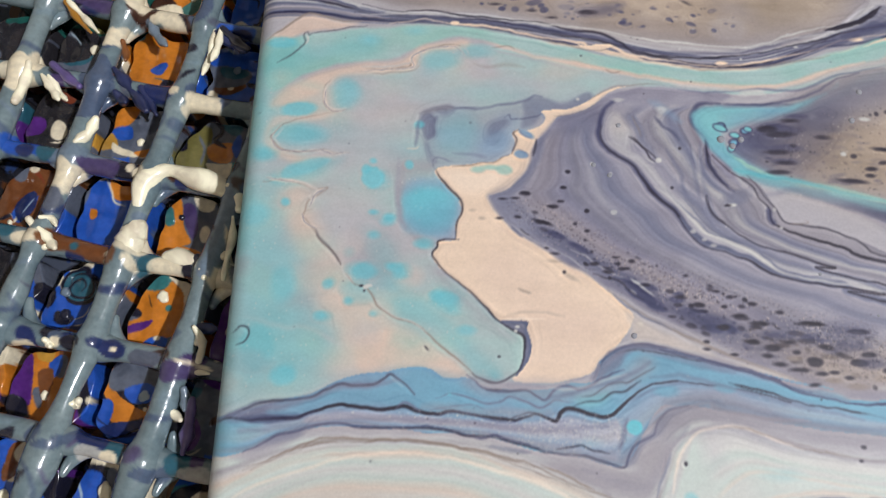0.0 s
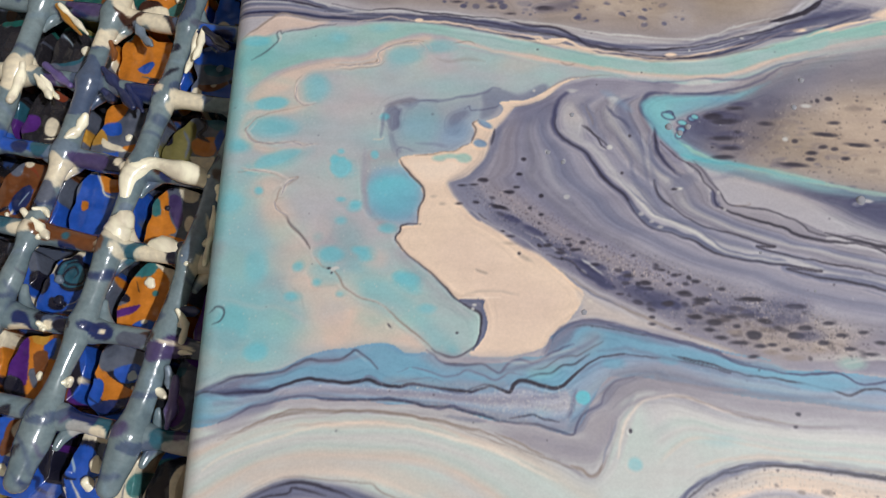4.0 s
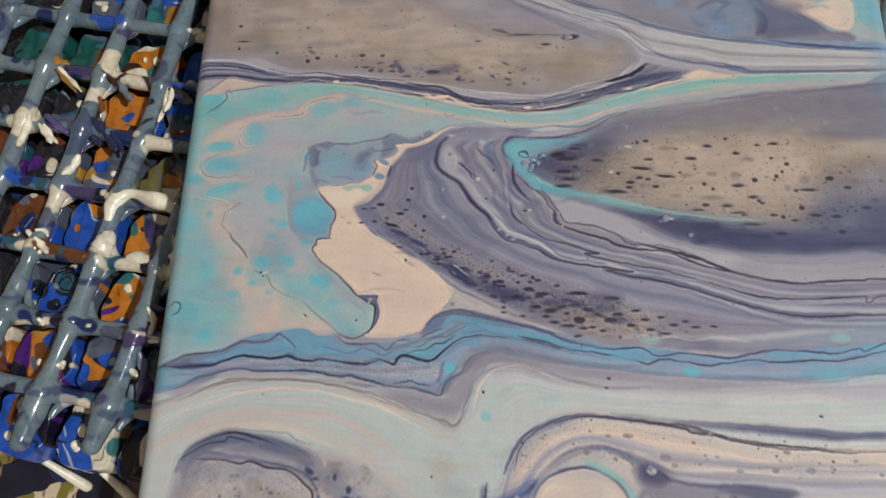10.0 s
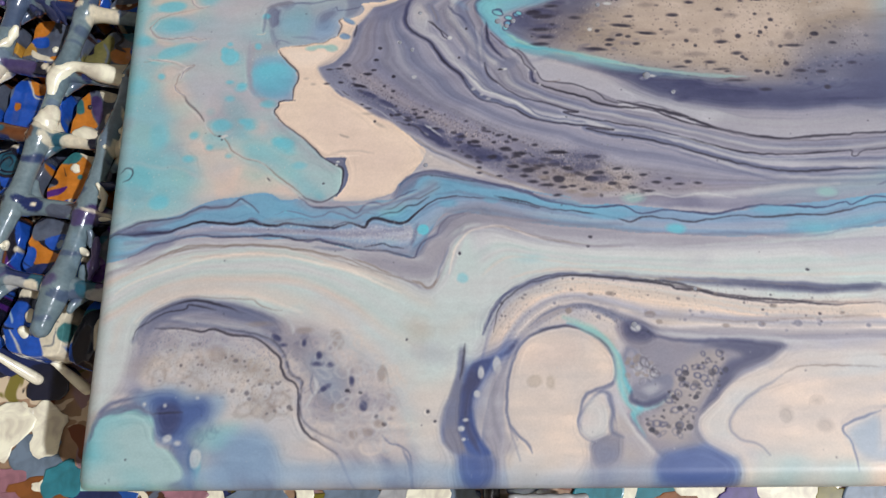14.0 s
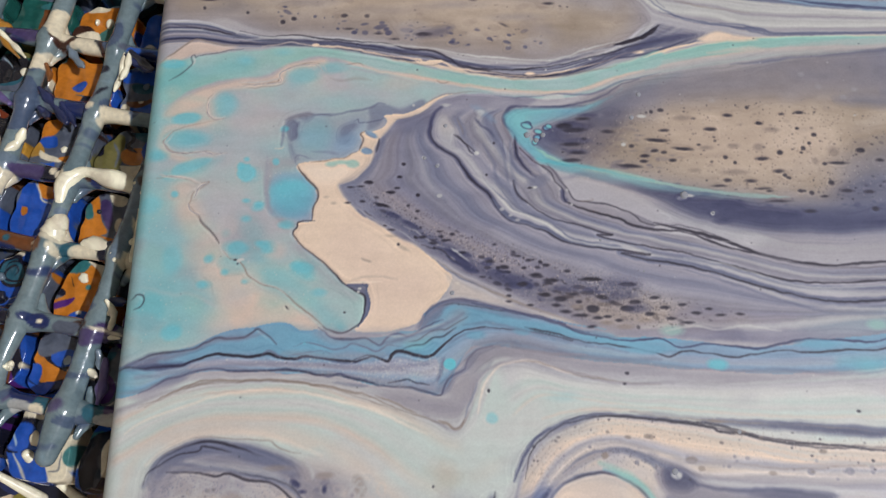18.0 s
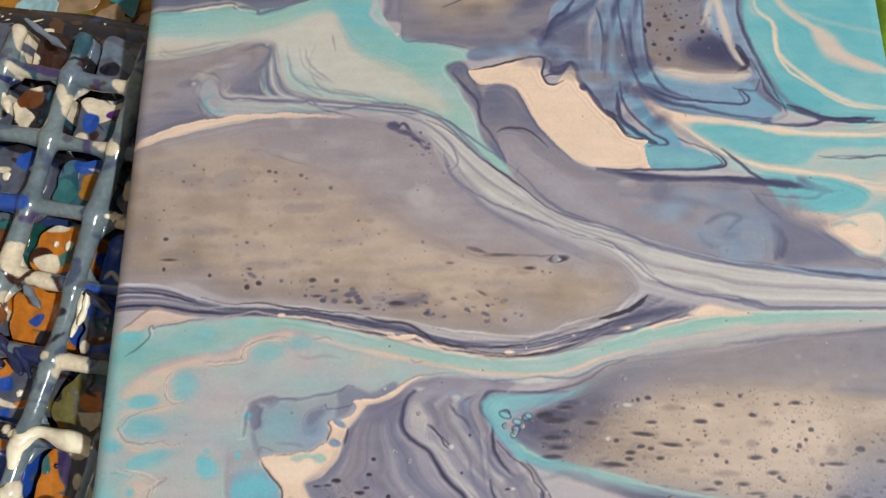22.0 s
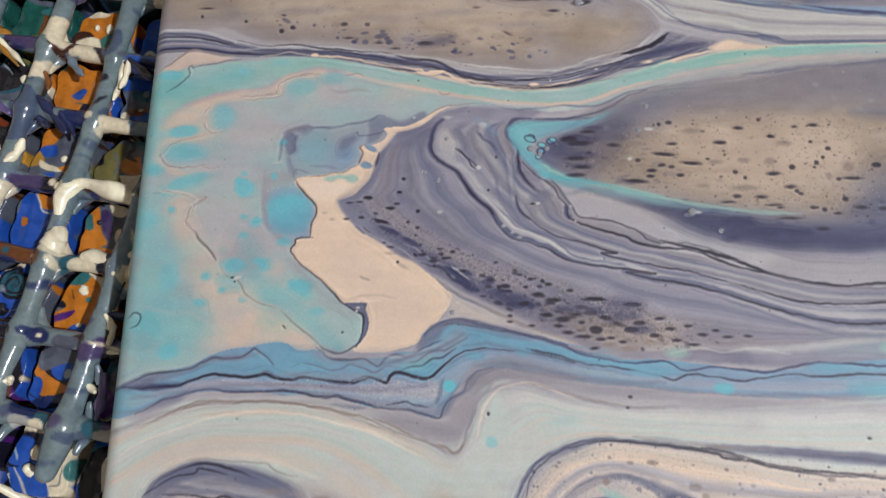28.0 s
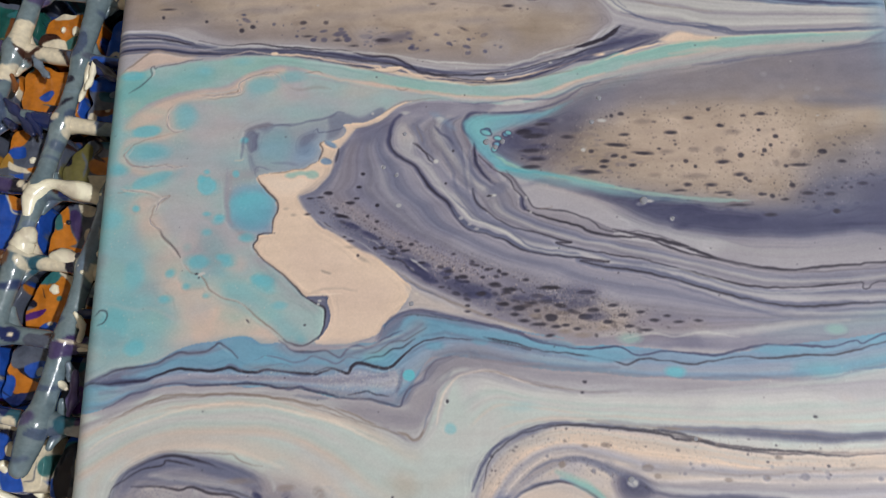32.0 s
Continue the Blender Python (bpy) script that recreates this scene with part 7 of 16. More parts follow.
line(SLATE, [-12.8, -20.4, -10.2, -23.7, -7.4, -27.0, -3.4, -28.9, 1.3, -31.4], width=0.27, alpha=0.6)
line(SLATE, [-13.0, -5.3, -11.6, -10.4, -11.1, -15.4, -9.6, -19.7], width=2.07, soft=1.15, alpha=0.4)
line(SLATE, [-15.1, -0.2, -13.5, -4.1, -12.7, -9.2], width=1.63, soft=0.93, alpha=0.4)
line(SKY, [-18.5, 1.4, -15.1, -1.0, -12.3, -3.4], width=1.17, soft=0.7, alpha=0.5)
line(DARK, [-8.0, -19.7, -7.7, -21.7, -6.8, -23.9, -4.3, -26.2, -1.2, -28.6, 1.9, -30.3, 6.4, -31.4, 9.7, -32.5, 12.6, -33.6, 15.5, -34.4, 11.8, -34.4, 17.7, -36.2, 26.5, -38.0, 32.4, -39.2, 38.2, -40.9, 43.9, -42.7, 49.6, -44.5, 58.2, -46.5, 66.9, -47.1, 75.8, -46.7, 81.7, -46.3, 83.5, -46.2, 83.5, -47.7, 84.7, -47.7, 86.4, -46.3, 93.5, -45.8, 98.0, -45.3, 101.9, -46.0], width=0.4, alpha=0.85)
line(SLATE, [-9.1, -16.0, -8.2, -19.1, -7.6, -22.7, -5.0, -26.5, -1.2, -29.1, 6.1, -31.9, 12.4, -34.0], width=1.01, soft=0.45, alpha=0.5)
line(NAVY, [-4.0, 1.0, -8.0, 0.7, -9.6, -0.9, -10.0, -3.2, -8.5, -5.7, -7.3, -7.8, -7.5, -10.6, -7.1, -13.1, -5.7, -15.3, -3.6, -17.8, -2.6, -18.7], width=0.93, soft=0.35, alpha=0.75)
line(DARK, [-7.4, -7.2, -7.4, -11.0, -6.9, -13.4, -5.5, -15.6, -3.5, -18.3], width=0.34, alpha=0.7)
line(SLATE, [-8.6, -7.8, -8.6, -12.9, -7.4, -16.6, -4.5, -19.6], width=0.57, soft=0.29, alpha=0.6)
fill(DUSK, [-4.3, -19.6, -1.5, -19.0, 2.7, -21.9, 2.5, -24.3, -0.8, -24.4, -4.0, -22.9], soft=1.12, alpha=0.6)
blob(MIST, -3.1, -21.6, 0.89, 0.33, soft=0.22, alpha=0.8)
blob(DARK, -4.2, -21.7, 0.33, 0.22, soft=0.22, alpha=0.8)
fill(LILAC, [-1.2, -15.5, 2.3, -19.5, 4.4, -22.7, 4.7, -25.8, 9.7, -28.3, 17.1, -30.5, 25.2, -32.9, 25.4, -30.8, 17.4, -27.6, 11.1, -25.9, 7.0, -24.8, 5.2, -21.5, 2.6, -17.1], soft=0.34, second=DUSK, alpha=0.85)
line(DARK, [-6.3, -10.9, -3.4, -14.1, -0.4, -16.2, 1.4, -17.9, 2.4, -20.3, 4.0, -22.2, 4.1, -24.4, 4.8, -25.6, 6.9, -26.7, 10.8, -28.2, 14.2, -29.2, 18.2, -30.5, 19.5, -31.3, 23.9, -32.9, 32.8, -33.9, 38.6, -36.1, 44.4, -38.2, 53.1, -40.1, 60.3, -41.8, 67.5, -42.7, 76.5, -42.1, 85.4, -41.6, 92.8, -41.4, 97.4, -40.5, 103.1, -40.1], width=0.51, alpha=0.85)
line(DARK, [0.1, -15.2, 2.2, -17.4, 3.7, -20.3, 5.4, -22.2, 6.0, -24.1, 7.4, -25.3, 11.1, -25.8, 15.4, -26.7, 18.5, -27.8, 21.5, -29.4, 24.0, -31.7, 33.0, -32.3, 38.8, -34.1, 41.7, -35.4], width=0.34, alpha=0.7)
line(NAVY, [3.8, -22.2, 4.0, -24.4, 5.0, -25.6], width=0.89, soft=0.33, alpha=0.7)
blob(SILVER, 5.1, -22.5, 0.33, 0.44, soft=0.22, alpha=0.8)
blob(SILVER, 6.0, -26.3, 0.44, 0.33, soft=0.22, alpha=0.8)
line(BRONZE, [7.9, -25.4, 10.0, -25.6, 11.4, -25.1, 10.7, -24.6], width=0.26, alpha=0.6)
line(SILVER, [41.6, -36.2, 50.4, -37.3, 59.3, -37.6, 68.1, -38.2, 77.0, -38.2, 83.1, -37.2, 92.3, -35.7, 104.2, -34.5], width=0.59, soft=0.22, alpha=0.7)
line(LILAC, [32.7, -35.1, 47.1, -40.3, 61.5, -43.9, 76.1, -44.4, 101.4, -43.0], width=0.89, soft=0.45, alpha=0.5)
line(MIST, [32.3, -40.4, 41.0, -41.9, 48.2, -44.3, 58.1, -47.4, 66.8, -48.3, 81.5, -47.6], width=0.44, soft=0.22, alpha=0.55)
line(SILVER, [40.7, -45.5, 49.2, -48.3, 60.4, -52.2, 74.8, -53.4, 95.1, -53.3], width=0.73, soft=0.44, alpha=0.6)
line(SLATE, [32.1, -43.2, 39.2, -45.6, 46.3, -48.2, 54.7, -51.2, 61.7, -53.5, 65.9, -54.6], width=0.59, soft=0.29, alpha=0.5)
fill(LILAC, [59.9, -32.9, 71.6, -34.9, 92.5, -34.9, 104.8, -32.9, 103.6, -39.2, 88.5, -40.5, 67.8, -41.0, 50.2, -38.9], soft=1.19, alpha=0.6)
fill(SEA, [98.0, -37.4, 105.6, -36.1, 103.8, -52.9, 85.8, -56.7, 71.2, -58.0, 56.9, -57.2, 77.4, -55.0, 92.6, -51.0], soft=2.36, alpha=0.45)
line(SLATE, [88.2, -55.6, 92.0, -54.4, 95.1, -53.2], width=0.43, soft=0.17, alpha=0.7)
line(SILVER, [20.8, -57.5, 31.0, -56.6, 42.5, -57.5, 54.0, -57.4, 65.7, -56.0, 78.9, -55.0], width=1.3, soft=0.58, alpha=0.7)
blob(AQUA, 27.7, -58.3, 2.59, 1.15, soft=1.01, alpha=0.7)
blob(AQUA, 75.6, -57.3, 2.29, 1.15, soft=1.01, alpha=0.7)
# grit, dark cells and streaks on the wedge of the tongue
grit(DARK, [-47.8, -20.9, -36.5, -24.4, -25.5, -30.7, -14.8, -35.7, -1.1, -40.5, 11.3, -44.2, 22.4, -47.2, 21.2, -56.2, 9.0, -55.0, -1.1, -52.3, -11.2, -48.0, -20.5, -42.1, -30.1, -36.1, -41.0, -28.3], share=0.04, seed=201, alpha=0.6)
grit(CREAM, [-47.8, -20.9, -36.5, -24.4, -25.5, -30.7, -14.8, -35.7, -1.1, -40.5, 11.3, -44.2, 22.4, -47.2, 21.2, -56.2, 9.0, -55.0, -1.1, -52.3, -11.2, -48.0, -20.5, -42.1, -30.1, -36.1, -41.0, -28.3], share=0.03, seed=202, alpha=0.5)
grit(SAND, [-25.5, -31.3, -14.8, -36.3, -1.2, -41.1, 11.2, -44.7, 23.1, -48.2, 22.7, -51.4, 5.5, -48.7, -9.9, -43.5, -20.4, -38.7], share=0.04, seed=203, alpha=0.6)
specks(DARK, [-47.8, -20.9, -36.5, -24.4, -25.5, -30.7, -14.8, -35.7, -1.1, -40.5, 11.3, -44.2, 22.4, -47.2, 21.2, -56.2, 9.0, -55.0, -1.1, -52.3, -11.2, -48.0, -20.5, -42.1, -30.1, -36.1, -41.0, -28.3], 60, small=0.12, large=0.5, long=2.4, turn=-0.3, seed=204)
specks(DARK, [-21.1, -41.0, -3.4, -44.7, 14.1, -48.3, 31.3, -53.4, 44.1, -55.3, 30.9, -57.2, 16.5, -57.3, 5.1, -54.7, -9.4, -49.8], 55, small=0.14, large=0.6, long=2.8, turn=-0.25, alpha=0.9, seed=205)
specks(NAVY, [-18.2, -41.1, -3.4, -45.5, 12.6, -48.3, 25.5, -52.5, 16.6, -55.9, 5.1, -54.0, -6.4, -49.1], 40, small=0.25, large=0.9, long=2.8, turn=-0.25, alpha=0.7, seed=206)
for x, y, rx, ry, a in ((-49.0, -21.1, 0.80, 0.23, 0.0), (-46.5, -20.9, 0.80, 0.23, 0.0), (-44.4, -19.9, 1.14, 0.46, 0.0), (-39.3, -22.6, 0.79, 0.28, -0.2), (-37.6, -21.4, 0.34, 0.23, 0.0), (-36.6, -18.5, 0.57, 0.28, 0.0), (-35.8, -15.2, 0.34, 0.23, 0.0), (-32.2, -23.5, 0.45, 0.34, 0.0), (-49.6, -25.4, 0.68, 0.23, 0.0), (-45.9, -25.0, 0.68, 0.34, 0.0), (-41.1, -25.9, 2.03, 0.39, -0.3), (-32.1, -27.7, 0.56, 0.33, 0.0), (-32.5, -34.6, 0.55, 0.33, -0.4), (-28.4, -35.4, 0.77, 0.22, -0.2), (-26.4, -34.4, 0.66, 0.33, 0.0), (-24.6, -35.3, 0.55, 0.27, 0.0), (-26.7, -33.1, 0.66, 0.22, 0.0), (-40.2, -31.4, 0.45, 0.22, 0.0), (-38.5, -32.5, 0.89, 0.22, 0.0)):
    blob(DARK, x, y, rx, ry, soft=min(0.28, 2.0 * max(rx, ry)), alpha=0.85, turn=a)
for x, y, rx, ry, a in ((-36.7, -36.3, 0.28, 0.33, 0.0), (-12.7, -42.7, 0.54, 0.43, 0.0), (-10.7, -43.6, 1.18, 0.37, 0.0), (-0.6, -46.6, 0.95, 0.32, -0.2), (-6.3, -42.6, 0.53, 0.32, 0.0), (10.3, -45.6, 2.11, 0.37, -0.1), (0.8, -45.9, 0.53, 0.26, 0.0), (-4.1, -40.6, 0.32, 0.21, 0.0), (8.6, -49.0, 1.68, 0.52, 0.0), (3.8, -50.0, 1.68, 0.42, 0.0), (12.5, -51.9, 1.45, 0.52, 0.0), (-1.9, -49.4, 1.47, 0.42, -0.2), (18.3, -47.0, 2.09, 0.52, 0.0), (6.2, -52.9, 1.04, 0.31, 0.0), (-10.3, -49.6, 0.63, 0.32, 0.0), (-5.2, -51.9, 0.84, 0.31, 0.0)):
    blob(DARK, x, y, rx, ry, soft=min(0.26, 2.0 * max(rx, ry)), alpha=0.85, turn=a)
for x, y, rx, ry, a in ((-38.2, -28.7, 2.01, 0.67, -0.3), (-33.9, -31.1, 2.44, 0.56, -0.5), (-23.4, -38.2, 1.74, 0.44, -0.2), (-20.4, -39.1, 1.52, 0.54, -0.2), (-15.3, -41.4, 1.51, 0.75, 0.0), (-8.5, -47.0, 1.70, 0.96, -0.2), (-5.3, -47.3, 0.95, 0.64, 0.0), (-15.0, -40.3, 1.08, 0.43, 0.0)):
    blob(NAVY, x, y, rx, ry, soft=min(0.43, 2.0 * max(rx, ry)), alpha=0.7, turn=a)
line(NAVY, [-25.0, -39.6, -22.6, -40.9, -20.5, -42.2, -18.0, -43.7], width=0.98, soft=0.27, alpha=0.9)
blob(MIST, -23.5, -40.1, 0.76, 0.33, soft=0.22, alpha=0.9, turn=-0.6)
blob(MIST, -19.0, -42.4, 0.32, 0.32, soft=0.22, alpha=0.9)
line(DARK, [-31.2, -36.5, -28.5, -37.3, -26.0, -38.1, -24.5, -39.6, -21.6, -41.6], width=0.29, alpha=0.8)
line(SILVER, [-35.5, -31.5, -32.2, -33.2, -30.1, -34.9, -26.8, -36.7, -23.6, -37.9, -20.3, -38.1], width=0.33, soft=0.13, alpha=0.6)
line(SILVER, [-47.2, -26.8, -44.4, -28.7, -41.1, -30.7, -36.6, -32.7, -32.3, -35.9], width=0.34, soft=0.14, alpha=0.7)
line(SLATE, [-47.2, -27.0, -46.1, -28.4, -45.0, -29.3], width=0.56, soft=0.17, alpha=0.8)
line(DARK, [-45.5, -27.4, -44.4, -28.4, -43.5, -28.8], width=0.23, alpha=0.6)
line(BRONZE, [-28.6, -39.7, -25.9, -41.7, -22.8, -43.8, -19.4, -45.7, -15.5, -47.8, -10.4, -50.3, -5.3, -52.4, 0.8, -54.6, 6.8, -56.6], width=0.54, soft=0.27, alpha=0.6)
line(SLATE, [-27.5, -40.6, -24.7, -43.0, -20.7, -45.4, -16.5, -47.2], width=0.33, soft=0.16, alpha=0.7)
fill(SAND, [-24.9, -43.3, -19.7, -46.5, -11.4, -50.4, -2.2, -53.7, 8.9, -56.5, 2.1, -55.7, -12.3, -52.5, -21.1, -50.1, -15.8, -53.5, -23.0, -50.4, -23.9, -46.6], soft=0.65, alpha=0.7, second=LILAC)
# the blue river between its dark banks
fill(SKY, [-103.1, -66.9, -97.4, -65.1, -90.1, -62.6, -84.8, -61.3, -79.7, -58.6, -74.3, -57.4, -69.0, -56.5, -65.3, -55.7, -62.0, -56.2, -59.3, -57.6, -55.0, -57.5, -51.8, -59.5, -47.6, -59.4, -43.3, -59.3, -39.7, -59.4, -36.0, -58.2, -31.7, -57.6, -30.1, -54.9, -30.4, -53.8, -28.4, -52.2, -25.2, -50.9, -20.9, -50.6, -15.7, -51.5, -5.4, -54.3, 4.8, -56.3, 12.8, -58.0, -0.8, -55.6, 13.5, -59.6, 25.0, -59.9, 47.7, -62.4, 66.5, -60.5, 88.5, -58.0, 103.2, -56.1, 101.6, -64.5, 79.8, -66.9, 47.1, -68.4, 1.8, -64.4, 8.1, -63.8, -6.1, -62.6, -16.3, -61.4, -20.5, -63.5, -26.0, -72.5, -33.1, -71.7, -41.3, -70.7, -50.6, -68.5, -57.9, -68.0, -68.5, -67.5, -79.0, -67.2, -89.5, -68.9, -96.6, -72.4, -102.9, -73.1], soft=0.27, second=BLUE, mottle=5)
fill(BLUE, [-83.7, -62.1, -79.5, -60.4, -73.1, -60.3, -69.9, -59.1, -65.2, -56.3, -61.5, -56.8, -58.2, -58.3, -53.9, -59.8, -51.8, -62.9, -56.0, -63.2, -62.3, -63.3, -68.7, -62.9, -75.1, -62.9, -79.4, -62.3], soft=0.64, alpha=0.7)
fill(BLUE, [-47.6, -61.5, -41.3, -62.8, -36.0, -62.0, -30.7, -59.2, -26.5, -56.9, -25.5, -59.0, -28.7, -62.4, -32.9, -62.9, -38.1, -62.7, -42.3, -63.4], soft=0.53, alpha=0.8)
fill(BLUE, [-25.3, -54.8, -23.1, -51.5, -15.8, -52.6, -5.5, -55.3, 4.7, -57.4, 14.7, -59.0, 14.5, -60.6, 4.4, -59.7, -6.7, -57.5, -16.0, -56.5, -22.3, -57.7], soft=0.42, alpha=0.85)
fill(SEA, [-35.0, -60.8, -30.7, -59.2, -28.1, -59.1, -29.8, -61.7, -32.9, -62.5], soft=0.63, alpha=0.6)
fill(RIVER_GREY, [-85.6, -65.7, -79.3, -64.0, -70.7, -64.6, -62.2, -65.0, -52.8, -65.5, -45.4, -65.8, -37.1, -64.0, -30.9, -64.9, -27.2, -64.2, -26.3, -67.3, -27.5, -71.5, -33.1, -70.5, -41.3, -69.7, -51.7, -67.8, -62.2, -66.5, -74.9, -66.4, -83.3, -67.0], soft=0.43, second=GREY, alpha=0.9)
fill(BLUE, [-104.1, -67.9, -98.3, -66.7, -92.9, -67.3, -95.8, -69.8, -99.9, -71.9, -104.1, -72.1], soft=0.64, alpha=0.8, second=TEAL)
fill(SLATE, [-100.5, -66.1, -94.3, -63.5, -90.1, -63.0, -93.1, -64.8, -87.7, -65.4, -85.6, -65.7, -89.7, -67.0, -96.1, -67.0], soft=0.43, alpha=0.75)
fill(SLATE, [-96.6, -72.4, -92.6, -70.2, -89.6, -68.6, -85.4, -67.4, -86.3, -69.0, -91.5, -70.8], soft=0.64, alpha=0.7)
fill(SLATE, [-30.4, -54.1, -28.4, -52.3, -25.2, -50.9, -22.5, -50.6, -25.2, -52.4, -26.4, -54.8, -29.6, -56.8, -31.7, -57.3], soft=0.42, alpha=0.75)
fill(SLATE, [-26.0, -72.8, -26.1, -70.3, -24.3, -68.2, -20.6, -66.1, -19.5, -63.8, -16.3, -61.9, -11.1, -61.2, -16.4, -63.4, -19.7, -67.1, -22.8, -69.7, -24.0, -72.2], soft=0.51, alpha=0.6)
fill(LILAC, [-25.1, -73.7, -22.9, -70.2, -18.6, -66.6, -16.4, -63.4, -11.1, -62.0, -4.0, -62.1, 4.1, -63.2, 3.9, -64.6, -8.2, -64.2, -15.0, -65.9, -17.8, -70.1, -20.1, -75.1, -22.2, -78.0, -28.2, -77.3, -41.3, -72.2, -33.2, -73.1], soft=0.71, alpha=0.8)
ribbon([-103.6, -67.2, -91.9, -66.2, -84.0, -64.6, -75.0, -63.7, -64.4, -64.0, -52.8, -64.5, -43.4, -64.2, -36.0, -63.0, -29.8, -64.1, -24.5, -60.1, -16.0, -57.2, -5.7, -58.3, 4.4, -60.4, 0.6, -58.8, 16.2, -62.0, 30.5, -63.3, 46.1, -64.1, 67.6, -63.1, 86.6, -60.4, 101.1, -59.4], [-104.0, -72.6, -96.6, -72.4, -89.5, -68.9, -79.1, -66.9, -68.5, -67.5, -57.9, -67.8, -50.6, -68.5, -40.3, -70.8, -29.9, -72.4, -26.2, -72.7, -23.8, -68.7, -18.4, -63.5, -11.1, -61.2, -9.6, -62.3, 1.8, -64.4, 16.0, -66.0, 30.1, -67.6, 47.1, -68.4, 65.4, -68.4, 79.8, -66.9, 100.3, -63.7],
       [(0, SLATE), (0.1, SKY), (0.3, RIVER_GREY), (0.55, GREY), (0.75, SKY), (0.9, DUSK), (1, LILAC)], streak=10, fade=0.05, alpha=0.55, seed=133)
line(SLATE, [-103.6, -67.6, -100.5, -66.0, -97.5, -64.7, -94.2, -63.3, -89.6, -62.6, -84.8, -61.9, -81.5, -60.2, -79.1, -59.4, -76.1, -59.6, -72.9, -59.3, -71.1, -58.1, -70.1, -57.3, -68.5, -58.2, -66.9, -59.3, -65.4, -60.9], width=0.64, soft=0.27, alpha=0.7)
line(DARK, [-97.5, -64.7, -94.2, -63.3, -89.6, -62.6, -84.8, -61.9, -81.5, -60.2, -79.1, -59.4, -76.1, -59.6, -72.9, -59.3, -71.1, -58.1, -70.1, -57.3, -68.5, -58.2, -66.9, -59.3, -65.4, -60.9], width=0.32, alpha=0.7)
line(DARK, [-103.1, -67.2, -99.4, -66.3, -96.2, -66.6, -91.9, -66.2, -87.7, -65.9, -84.0, -64.6, -79.3, -63.2, -75.0, -63.7, -70.8, -63.9, -67.4, -63.2, -64.4, -64.0, -61.0, -64.4, -58.1, -63.9, -52.8, -64.5, -47.5, -65.1, -45.4, -64.9, -42.3, -63.8, -40.6, -64.4, -38.8, -65.2, -37.7, -63.5, -36.0, -62.8, -31.9, -63.9, -29.8, -64.1, -27.7, -63.3, -26.1, -61.7, -24.5, -60.1, -22.4, -58.7, -20.0, -57.7, -16.0, -57.2], width=0.54, soft=0.15, alpha=0.9)
line(NAVY, [-98.3, -66.4, -91.9, -66.2, -86.6, -65.6, -83.5, -64.6], width=1.07, soft=0.43, alpha=0.6)
line(DARK, [-20.2, -57.8, -16.0, -57.2, -10.8, -57.6, -6.7, -58.0, -1.6, -58.9, 4.4, -60.4, -6.6, -57.3, 0.6, -58.8, 7.7, -60.8, 16.2, -62.0, 23.3, -63.4, 26.8, -64.5, 30.5, -63.3, 36.1, -63.8, 41.0, -64.7, 46.1, -64.1, 53.3, -63.2, 59.0, -63.7, 67.6, -63.1, 74.7, -63.2, 80.6, -61.9, 86.6, -60.4, 93.8, -60.2, 101.1, -59.4], width=0.33, alpha=0.85)
line(SLATE, [-68.6, -63.7, -67.4, -62.6, -66.0, -62.8, -63.9, -64.0], width=0.42, soft=0.16, alpha=0.7)
line(NAVY, [-61.2, -64.7, -55.9, -64.0, -51.7, -65.1, -47.0, -65.6, -44.9, -64.9], width=0.42, soft=0.21, alpha=0.6)
line(DARK, [-47.5, -65.2, -46.0, -64.4, -43.4, -63.7, -41.8, -64.1], width=0.25, alpha=0.6)
line(NAVY, [-55.5, -57.0, -54.0, -57.9, -52.3, -59.2, -49.7, -59.9, -47.6, -59.8, -44.4, -59.5, -42.3, -60.5, -40.7, -61.1, -39.1, -59.6, -37.0, -58.6, -33.9, -59.2, -31.8, -58.1, -29.1, -56.5, -25.9, -55.2], width=0.48, soft=0.16, alpha=0.8)
line(DARK, [-51.8, -59.5, -47.6, -59.7, -44.4, -59.4, -42.1, -60.6], width=0.25, alpha=0.6)
line(SLATE, [-61.3, -61.6, -58.1, -60.6, -54.7, -61.3, -52.6, -62.0, -49.7, -62.0, -47.6, -60.9, -44.4, -61.5, -41.8, -62.6, -40.0, -61.9, -38.5, -61.1, -35.8, -61.8], width=0.32, soft=0.13, alpha=0.8)
line(SLATE, [-62.3, -63.7, -58.1, -63.0, -53.9, -62.5, -51.5, -63.5], width=0.25, soft=0.11, alpha=0.7)
line(LILAC, [-49.7, -58.6, -44.4, -58.5, -40.2, -58.8, -35.9, -57.7, -31.7, -56.4], width=0.53, soft=0.27, alpha=0.8)
line(DARK, [-33.9, -60.5, -31.8, -60.2, -30.2, -59.1, -28.6, -58.0, -26.7, -57.6, -25.2, -57.5, -23.3, -56.3, -21.1, -55.2, -20.1, -54.6], width=0.25, alpha=0.7)
